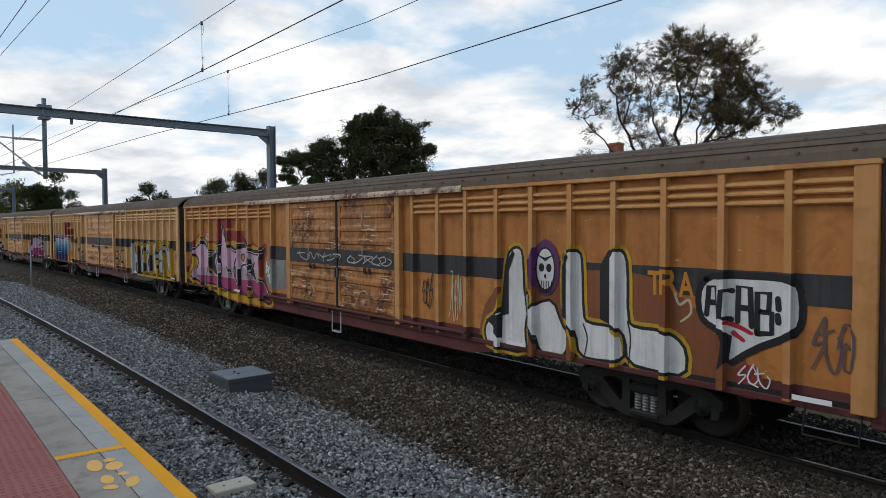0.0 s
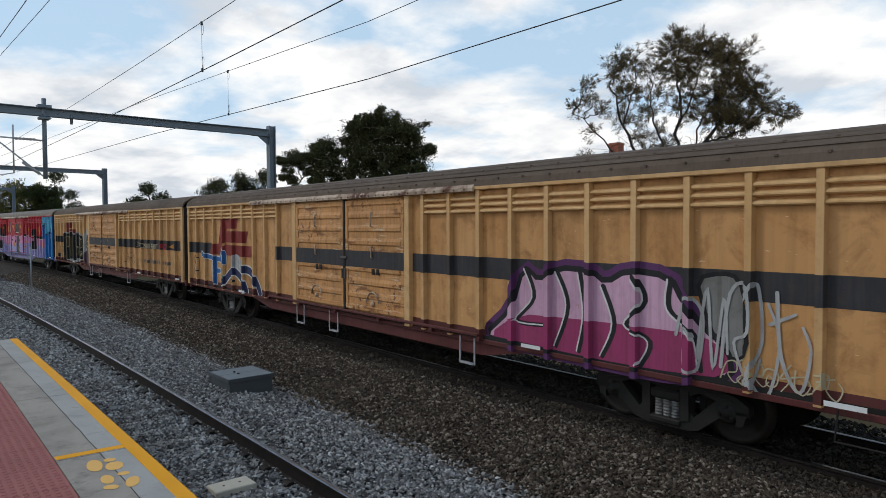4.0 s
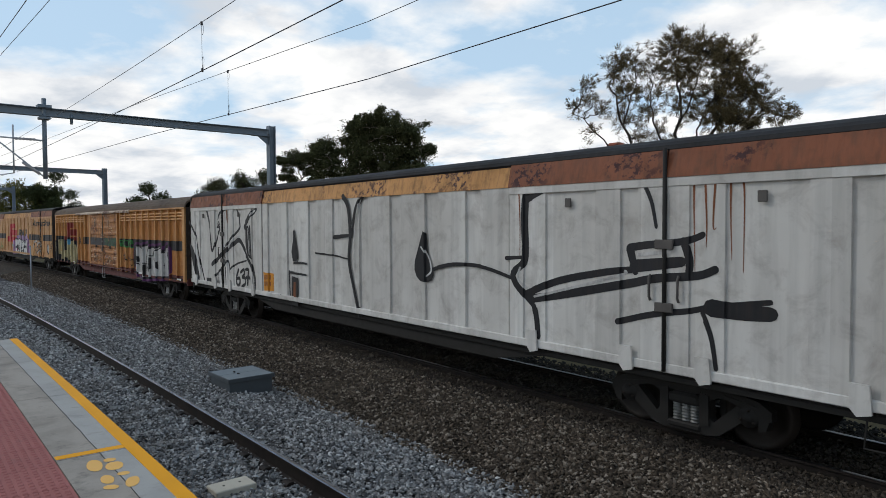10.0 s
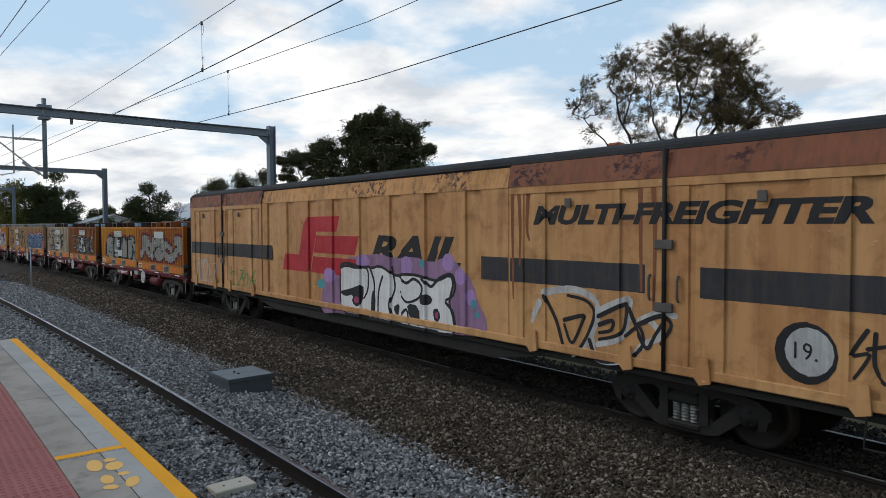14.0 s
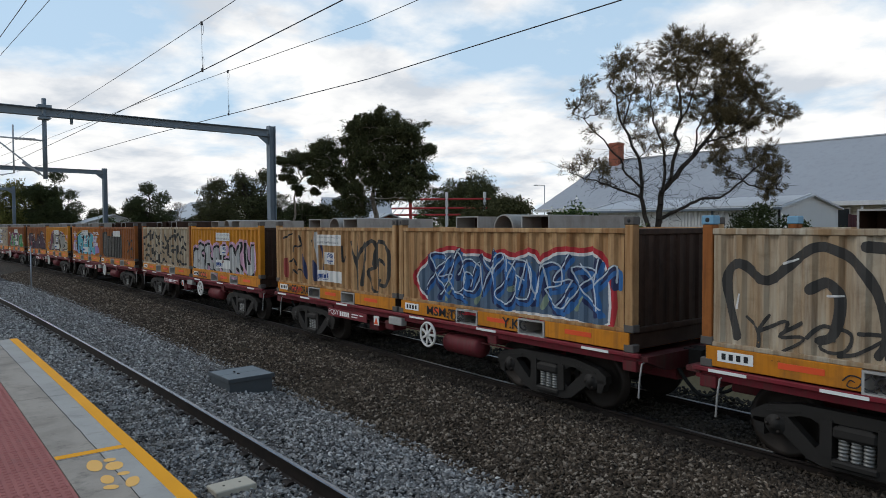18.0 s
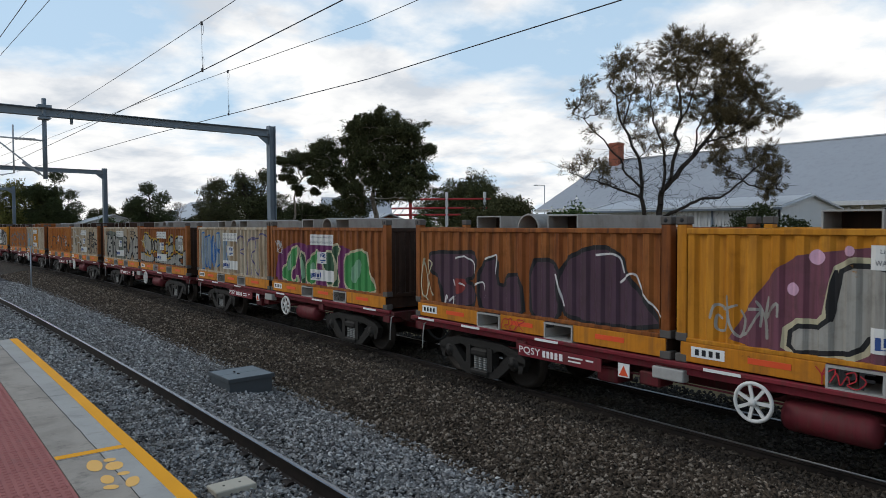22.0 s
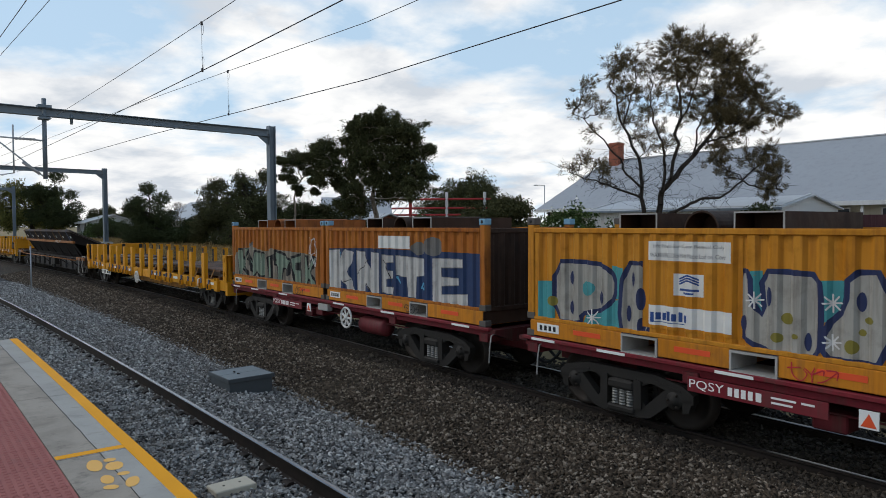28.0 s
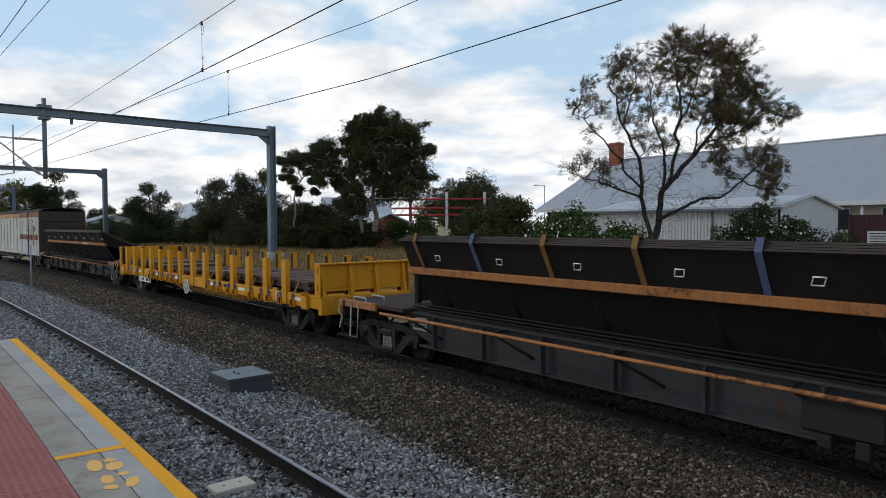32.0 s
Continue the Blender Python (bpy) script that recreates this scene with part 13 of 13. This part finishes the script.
for x, z, r in OAK_THIN:
    tip = Vector((x, rng.gauss(0, 0.8), z))
    root = min((Vector((px, 0, pz)) for _, pts in OAK_BOUGHS for px, pz in pts if pz > 1.5), key=lambda k: (k - tip).length + 0.6 * max(0.0, k.z + 0.3 - tip.z))
    arm = wander(rng, root, tip, 5, 0.07)
    limb(g, arm, 0.03, 0.01, 5)
    for _ in range(int(170 * r * r) + 8):
        twig = wander(rng, arm[rng.choice((3, 4, 5))], tip + Vector((rng.gauss(0, 0.75), rng.gauss(0, 0.75), rng.gauss(0.1, 0.62))) * r, 3, 0.1)
        limb(g, twig, 0.008, 0.004, 4)
        thin_ends.append((twig[3], (twig[3] - twig[2]).normalized()))
part("branch_work", g, "bark_dark", oak)
part("thin_crown", needle_mesh("thin_crown", thin_ends, 24, 0.15, 0.014, 37, "leaf_oak", 0.5, 0.0), None, oak, "sparse wispy needles")

# trees and shrubs along the verge
clump_tree("broadleaf_tree", "broad tree with sunlit yellow-green leaves far down the line", -110.5, 11.9, puffs(41, 26, 5.6, 5.0, 1.6, 9.6, 1.2, 1.9), 41600, 0.105, "leaf_yellow", 0.25, "bark_dark", 41)
clump_tree("broadleaf_tree", "dark round-headed tree beside the line", -104.5, 13.6, puffs(42, 22, 3.4, 3.0, 1.6, 9.4, 1.0, 1.6), 32000, 0.098, "leaf_dark", 0.22, "bark_dark", 42)
clump_tree("broadleaf_tree", "low dark tree in the distance", -104, 21, puffs(43, 14, 4, 3, 1.4, 5.2, 0.9, 1.4), 19200, 0.098, "leaf_olive", 0.2, "bark_dark", 43)
clump_tree("broadleaf_tree", "low dark tree in the distance", -122, 13.5, puffs(44, 16, 5, 4, 1.4, 8.0, 1.0, 1.6), 22400, 0.112, "leaf_yellow", 0.2, "bark_dark", 44)
clump_tree("cypress_tree", "dense dark conical tree beside a house", -59.2, 14.9, puffs(45, 34, 1.9, 1.7, 0.5, 5.3, 0.6, 0.95), 38400, 0.060, "leaf_dark", 0.16, "bark_dark", 45)
clump_tree("broadleaf_tree", "olive-green tree behind the grass verge", -52.2, 17.6, puffs(46, 30, 2.6, 1.8, 0.5, 4.8, 0.6, 0.95), 35200, 0.060, "leaf_olive", 0.16, "bark_dark", 46)
clump_tree("broadleaf_tree", "tall dark bushy tree behind the grass verge", -44.6, 17.9, puffs(47, 36, 2.2, 1.8, 0.5, 6.6, 0.6, 0.95), 41600, 0.056, "leaf_gum", 0.16, "bark_dark", 47)
clump_tree("broadleaf_tree", "dense dark tree with bare lower limbs", -38.8, 18.4, puffs(48, 26, 2.0, 1.4, 0.5, 3.6, 0.5, 0.85), 32000, 0.053, "leaf_dark", 0.12, "bark_pale", 48)
clump_tree("broadleaf_tree", "dense dark tree with bare lower limbs", -40.5, 21.4, puffs(49, 20, 1.8, 1.2, 0.5, 3.2, 0.5, 0.8), 24000, 0.053, "leaf_dark", 0.12, "bark_pale", 49)
clump_tree("broadleaf_tree", "round dark tree in the distance", -58.5, 47.0, puffs(50, 40, 4.0, 4.0, 2.0, 7.3, 1.2, 1.9), 80000, 0.083, "leaf_gum", 0.3, "bark_dark", 50)
for k, (x, y, rx, h) in enumerate(((-48.5, 18.2, 2.0, 2.2), (-56, 17.0, 2.2, 2.2), (-66, 16.6, 2.8, 2.2), (-74, 17.5, 3.0, 2.4), (-84, 17, 3.2, 2.6), (-92, 17.5, 3.4, 2.6), (-42, 18.4, 1.6, 2.0), (-36.4, 21.3, 1.4, 1.6))):
    shrub("shrub", "dark rounded shrub on the verge", x, y, rx, rx * 0.7, h * 1.15, 12000, ("leaf_olive", "leaf_dark", "leaf_bush")[k % 3], 60 + k, 0, 0.075)
shrub("shrub", "dense dark shrub at the foot of a young gum", -38.4, 19.6, 2.4, 1.5, 3.3, 26000, "leaf_olive", 77, 0, 0.06)
shrub("shrub", "dense dark shrub beside the tracks", -47.0, 19.5, 2.6, 1.6, 3.6, 26000, "leaf_dark", 78, 0, 0.06)
shrub("flowering_shrub", "green shrub with a few white flowers", -34.6, 23.9, 2.2, 1.5, 2.6, 18000, "leaf_bush", 71, 60, 0.07)
shrub("shrub", "tall feathery dark shrub", -24.0, 21.3, 2.3, 1.6, 3.7, 60000, "leaf_olive", 72, 0, 0.052)
shrub("shrub", "tall feathery dark shrub", -27.6, 23.2, 2.2, 1.6, 3.6, 50000, "leaf_olive", 73, 0, 0.052)
shrub("flowering_shrub", "broad green shrub covered in white blossom", -16.6, 18.9, 2.1, 1.5, 2.35, 30000, "leaf_bush", 74, 480, 0.055)
shrub("shrub", "low leafy shrub at the foot of a fence", -17.6, 22.4, 1.2, 0.9, 1.3, 3000, "leaf_bush", 76, 0, 0.1)
shrub("flowering_shrub", "dense dark shrub with a few white flowers", -15.3, 30.2, 3.3, 1.5, 2.8, 24000, "leaf_dark", 75, 170, 0.055)
# a leafless tree
t = thing("bare_tree", "small leafless tree with fine grey twigs", "tree", Matrix.Translation((-60.2, 17.3, BANK_Z)))
g = Geo()
rng = random.Random(5)


def twigs(p, d, length, r, depth):
    q = p + d * length
    g.rod(p, q, r, 5, r * 0.6, caps=False)
    if depth < 5:
        for _ in range(3):
            twigs(q, (d + Vector((rng.gauss(0, 0.45), rng.gauss(0, 0.45), rng.gauss(0.1, 0.25)))).normalized(), length * 0.72, r * 0.6, depth + 1)


twigs(Vector((0, 0, -0.1)), Vector((0, 0, 1)), 1.25, 0.09, 0)
part("trunk", g, "bark_pale", t)

# ---- dry grass on the bank
def grass(name, count, x0, x1, q0, q1, hgt, seed):
    rng = np.random.default_rng(seed)
    xs = x1 - (x1 - x0) * rng.random(count) ** 1.5
    qs = q0 + (q1 - q0) * rng.random(count)
    gq = np.array([p[0] for p in GROUND])
    gz = np.array([p[1] for p in GROUND])
    zs = np.interp(qs, gq, gz)
    ys = qs - np.array([bend(x) for x in xs])
    patch = 0.55 + 0.45 * np.sin(xs * 0.7 + np.sin(qs * 0.9) * 2) * np.sin(qs * 0.8 + xs * 0.23)
    h = hgt * (0.35 + 0.9 * rng.random(count)) * (0.5 + 0.6 * patch)
    a = rng.random(count) * 6.283
    w = 0.006 + 0.008 * rng.random(count)
    lx, ly = rng.normal(0, 0.25, count) * h, rng.normal(0, 0.25, count) * h
    b = np.stack([xs, ys, zs - 0.02], -1)
    s = np.stack([np.cos(a) * w, np.sin(a) * w, np.zeros(count)], -1)
    m = b + np.stack([lx * 0.3, ly * 0.3, h * 0.55], -1)
    tip = b + np.stack([lx, ly, h], -1)
    v = np.stack([b - s, b + s, m + s * 0.8, tip, m - s * 0.8], 1).reshape(-1, 3)
    me = bpy.data.meshes.new(name)
    me.vertices.add(len(v))
    me.vertices.foreach_set("co", v.reshape(-1))
    me.loops.add(count * 5)
    me.loops.foreach_set("vertex_index", np.arange(count * 5, dtype=np.int32))
    me.polygons.add(count)
    me.polygons.foreach_set("loop_start", np.arange(0, count * 5, 5, dtype=np.int32))
    me.update(calc_edges=True)
    me.materials.append(MAT["straw"])
    return tagged(new(name, me), "tall straw-coloured dry grass on the bank", "grass", kind="stuff")


grass("dry_grass", 190000, -85, -2, 12.3, 26, 0.40, 91)

# ---- sheds and houses behind the verge
def ribbed_wall(x0, x1, y, z0, z1, pitch=0.19, depth=0.035):
    pts, x = [], x0
    while x < x1:
        pts += [(x, y), (x + pitch * 0.3, y), (x + pitch * 0.4, y - depth), (x + pitch * 0.6, y - depth), (x + pitch * 0.7, y)]
        x += pitch
    return Geo().prism(pts + [(x1, y), (x1, y + 0.05), (x0, y + 0.05)], "z", z0, z1)


def roof_slab(p, q, thick=0.08):
    """Two eave corners p and two ridge corners q."""
    v = [Vector(k) for k in (*p, *reversed(q))]
    n = (v[1] - v[0]).cross(v[2] - v[1]).normalized()
    if n.z < 0:
        n = -n
    lo = [k - n * thick for k in v]
    return Geo().add([tuple(k) for k in v + lo], [(0, 1, 2, 3), (7, 6, 5, 4), (0, 4, 5, 1), (1, 5, 6, 2), (2, 6, 7, 3), (3, 7, 4, 0)])


low = thing("low_shed", "low pale corrugated-steel shed with a shallow roof", "shed")
part("wall", ribbed_wall(-27.8, -16.2, 32.0, BANK_Z - 0.2, 3.78), "shed_white", low)
part("wall", Geo().box(-27.8, -16.2, 37.9, 38.0, BANK_Z - 0.2, 3.78), "shed_white", low)
part("end_wall", Geo().prism([(32.0, BANK_Z - 0.2), (38, BANK_Z - 0.2), (38, 3.78), (35, 4.4), (32.0, 3.78)], "x", -16.25, -16.15), "shed_white", low)
part("end_wall", Geo().prism([(32.0, BANK_Z - 0.2), (38, BANK_Z - 0.2), (38, 3.78), (35, 4.4), (32.0, 3.78)], "x", -27.85, -27.75), "shed_white", low)
part("roof", roof_slab(((-28.0, 31.75, 3.68), (-15.95, 31.75, 3.68)), ((-28.0, 35, 4.33), (-15.95, 35, 4.33))), "shed_roof_low", low)
part("roof", roof_slab(((-28.0, 38.2, 3.68), (-15.95, 38.2, 3.68)), ((-28.0, 35, 4.33), (-15.95, 35, 4.33))), "shed_roof_low", low)
part("gutter", Geo().box(-28.0, -15.95, 31.66, 31.76, 3.56, 3.68, 0.01), "galv_blue", low)
part("downpipe", Geo().rod((-19.6, 31.93, BANK_Z), (-19.6, 31.93, 3.7), 0.05, 8), "galv_blue", low)

big = thing("goods_shed", "large grey corrugated-roofed shed with a brick chimney", "shed")
part("wall", Geo().box(-45.4, 14, 46.6, 46.9, BANK_Z - 0.2, 4.3), "wall_cream", big)
part("end_wall", Geo().prism([(46.6, BANK_Z - 0.2), (64, BANK_Z - 0.2), (64, 4.3), (55.3, 9.1), (46.6, 4.3)], "x", -45.4, -45.1), "wall_cream", big)
part("wall", Geo().box(-45.4, 14, 63.7, 64, BANK_Z - 0.2, 4.3), "wall_cream", big)
part("roof", roof_slab(((-46.0, 45.6, 4.25), (15, 45.6, 4.25)), ((-45.8, 55.3, 9.25), (15, 55.3, 9.25)), 0.12), "shed_roof", big)
part("roof", roof_slab(((-46.0, 65.0, 4.25), (15, 65.0, 4.25)), ((-45.8, 55.3, 9.25), (15, 55.3, 9.25)), 0.12), "shed_roof", big)
part("ridge_cap", Geo().box(-45.9, 15, 55.15, 55.45, 9.22, 9.32, 0.02), "shed_white", big)
part("fascia", Geo().box(-46, 15, 45.45, 45.6, 4.0, 4.28, 0.01), "shed_white", big, "white fascia board")
chim = part("chimney", Geo().box(-44.3, -43.2, 54.0, 54.9, 8.0, 10.85, 0.02), "brick", big, "red brick chimney")
part("chimney_cap", Geo().box(-44.36, -43.14, 53.94, 54.96, 10.62, 10.74, 0.02), "brick", chim)
for k in range(9):
    x = -24 + k * 3.4
    w = part("window", Geo().box(x, x + 1.5, 46.5, 46.62, 2.5, 3.8), "glass", big, "dark window in a pale frame")
    part("window_frame", Geo().box(x - 0.08, x + 1.58, 46.46, 46.5, 3.8, 3.9).box(x - 0.08, x + 1.58, 46.46, 46.5, 2.42, 2.5).box(x - 0.08, x, 46.46, 46.5, 2.5, 3.8).box(x + 1.5, x + 1.58, 46.46, 46.5, 2.5, 3.8).box(x + 0.7, x + 0.78, 46.46, 46.5, 2.5, 3.8), "shed_white", w)
    part("veranda_post", Geo().box(x - 0.9, x - 0.75, 45.6, 45.75, BANK_Z, 4.1, 0.01), "shed_white", big)
fence = thing("yard_fence", "plum-coloured steel yard fence with a white notice", "fence")
for k in range(8):
    part("panel", ribbed_wall(-14.1 + k * 2.4, -14.1 + k * 2.4 + 2.34, 34.5, BANK_Z - 0.1, 3.3, 0.24, 0.03), "wall_plum", fence)
    part("post", Geo().box(-14.19 + k * 2.4, -14.1 + k * 2.4, 34.44, 34.56, BANK_Z - 0.1, 3.35), "wall_plum", fence)
sign = part("notice", Geo().box(-13.35, -12.2, 34.40, 34.44, 1.95, 2.55, 0.005), "whitemark", fence, "white notice board")
for k in range(4):
    part("writing_bar", Geo().box(-13.25, -12.33 - 0.1 * (k % 2), 34.392, 34.399, 2.42 - k * 0.12, 2.46 - k * 0.12), "wall_plum", sign)


def cottage(label, x, y, w, d, eave, ridge, wall, roof, turn_deg=0.0):
    t = thing("house", label, "house", Matrix.Translation((x, y, BANK_Z - 0.2)) @ Matrix.Rotation(radians(turn_deg), 4, "Z"))
    for sy in (-1, 1):
        part("wall", Geo().box(-w / 2, w / 2, min(sy * d / 2, sy * (d / 2 - 0.2)), max(sy * d / 2, sy * (d / 2 - 0.2)), 0, eave), wall, t)
        part("roof", roof_slab(((-w / 2 - 0.4, sy * (d / 2 + 0.4), eave - 0.1), (w / 2 + 0.4, sy * (d / 2 + 0.4), eave - 0.1)), ((-w / 2 - 0.4, 0, ridge), (w / 2 + 0.4, 0, ridge))), roof, t)
    for sx in (-1, 1):
        part("gable_wall", Geo().prism([(-d / 2, 0), (d / 2, 0), (d / 2, eave), (0, ridge - 0.15), (-d / 2, eave)], "x", min(sx * w / 2, sx * (w / 2 - 0.2)), max(sx * w / 2, sx * (w / 2 - 0.2))), wall, t)
    for k in range(2):
        x0 = -w / 4 + k * w / 2
        win = part("window", Geo().box(x0 - 0.5, x0 + 0.5, -d / 2 - 0.03, -d / 2 + 0.02, 1.0, 2.2), "glass", t)
        part("window_frame", Geo().box(x0 - 0.58, x0 + 0.58, -d / 2 - 0.05, -d / 2 - 0.03, 2.2, 2.3).box(x0 - 0.58, x0 + 0.58, -d / 2 - 0.05, -d / 2 - 0.03, 0.92, 1.0).box(x0 - 0.04, x0 + 0.04, -d / 2 - 0.05, -d / 2 - 0.03, 1.0, 2.2), "shed_white", win)
    part("fascia", Geo().box(-w / 2 - 0.4, w / 2 + 0.4, -d / 2 - 0.45, -d / 2 - 0.4, eave - 0.25, eave - 0.08), "shed_white", t)
    return t


cottage("cream cottage with a grey iron roof behind trees", -66.0, 21.6, 9, 6, 2.5, 4.2, "wall_cream", "shed_roof_low")
cottage("pale grey gabled house behind trees", -51.6, 29.6, 5, 7, 2.4, 4.2, "wall_grey", "shed_roof_low", 62)
cottage("small white-roofed house in the distance", -100, 19.5, 8, 6, 2.4, 3.3, "wall_grey", "shed_roof_low")
cottage("low brick outhouse behind the verge", -40.5, 24.5, 4, 3, 2.0, 2.6, "brick", "shed_roof_low")

# red steel racks beyond the shrubs
rack = thing("pipe_rack", "red painted steel pipe rack beyond the shrubs", "rack", Matrix.Translation((-51.5, 34.9, BANK_Z)))
for z in (3.9, 3.1, 2.5):
    part("rail", Geo().rod((-2, -2.0, z), (5.2, 5.4, z), 0.09, 8), "red_steel", rack)
for u in (0.3, 0.62, 0.95):
    part("upright", Geo().box(-2 + 7.2 * u - 0.1, -2 + 7.2 * u + 0.1, -2 + 7.4 * u - 0.1, -2 + 7.4 * u + 0.1, -0.1, 4.5, 0.01), "shed_white" if u > 0.5 else "red_steel", rack)
for k in range(6):
    part("brace", Geo().rod((-3.2 + k * 0.5, -3.4 + k * 0.5, 2.0), (-2.4 + k * 0.5, -2.4 + k * 0.5, 3.6), 0.035, 6), "galv", rack)

# overhead wires: two contact wires with their messengers, and two feeders
def run(q, z, xs=None):
    """A wire along the line: offset and height as functions of x."""
    xs = xs or [-100 + 4 * k for k in range(36)]
    return [tuple(spot(x, q(x), z(x))) for x in xs]


def veer(x):
    """The second wire swings across the track towards its anchor."""
    return float(np.interp(x, [-100, -25, -14.6, -12, -8.8, -6.3, 10], [-1.2, 3.49, 4.15, 4.43, 4.81, 4.92, 4.93]))


def main_q(x):
    return 3.08 + 0.02 * max(-90.0, x)


wire("contact_wire", "thin dark contact wire over the platform track", run(main_q, lambda x: 4.9), 0.006)
wire("messenger_wire", "thin dark messenger wire above the contact wire", run(main_q, lambda x: 5.5 + 0.0001 * (x + 14) ** 2), 0.0045)
wire("contact_wire", "thin dark contact wire drawing aside at an overlap", run(veer, lambda x: 4.9), 0.006)
wire("messenger_wire", "thin dark messenger wire drawing aside at an overlap", run(veer, lambda x: 5.66), 0.0045)
wire("feeder_wire", "thin dark feeder wire beside the overhead line", run(lambda x: 1.34 + 0.036 * (x + 11.8), lambda x: 6.2, [-40 + 4 * k for k in range(14)]), 0.006)
wire("feeder_wire", "thin dark feeder wire beside the overhead line", run(lambda x: 1.60 + 0.05 * (x + 11.6), lambda x: 6.2, [-36 + 4 * k for k in range(13)]), 0.005)
for x, q, zt in ((-8.8, main_q(-8.8), 5.5), (-12.0, veer(-12.0), 5.66)):
    y = q - bend(x)
    d = solid("dropper", Geo().rod((x, y, 4.9), (x, y, zt), 0.0025, 5).box(x - 0.012, x + 0.012, y - 0.012, y + 0.012, 4.885, 4.93).box(x - 0.012, x + 0.012, y - 0.012, y + 0.012, zt - 0.03, zt + 0.015), "wire", "thin dropper clipped between two wires", "dropper", "droppers", "structure")
    for z0, k in ((4.93, 1), (zt - 0.16, -1)):
        part("loop", Geo().tube([(x + 0.035 * (1 - math.cos(a)), y, z0 + 0.07 + 0.07 * math.sin(a)) for a in [k * math.tau / 12 for k in range(13)]], 0.0025, 4), "wire", d)

lamp_post = thing("street_lamp", "distant grey street lamp with a short arm", "street lamp", Matrix.Translation((-59.0, 60.0, BANK_Z)))
part("pole", Geo().rod((0, 0, -0.1), (0, 0, 6.3), 0.07, 8, 0.05), "galv", lamp_post)
part("arm", Geo().rod((0, 0, 6.3), (-0.75, -0.5, 6.35), 0.04, 6), "galv", lamp_post)
part("lamp_head", Geo().box(-1.15, -0.7, -0.72, -0.42, 6.28, 6.4, 0.03), "galv", lamp_post)


def motions():
    times = [k * 0.5 for k in range(65)]
    place = {}
    for ob, s, half in MOVERS:
        place[ob] = s
        walk(ob, [(t, along(s + way(t), half)) for t in times])
    # the wheels roll while their wagon is within sight
    for w, dx in WHEELS:
        s = place[w.parent.parent]
        seen = [k / 30 for k in range(961) if -60 < s + way(k / 30) < 14]
        if not seen:
            continue
        rows = sorted(set([0.0] + seen + [32.0]))
        walk(w, [(t, pose(dx, 0, 0.46, 0, math.degrees(way(min(max(t, seen[0]), seen[-1])) / 0.455), 0)) for t in rows])


motions()
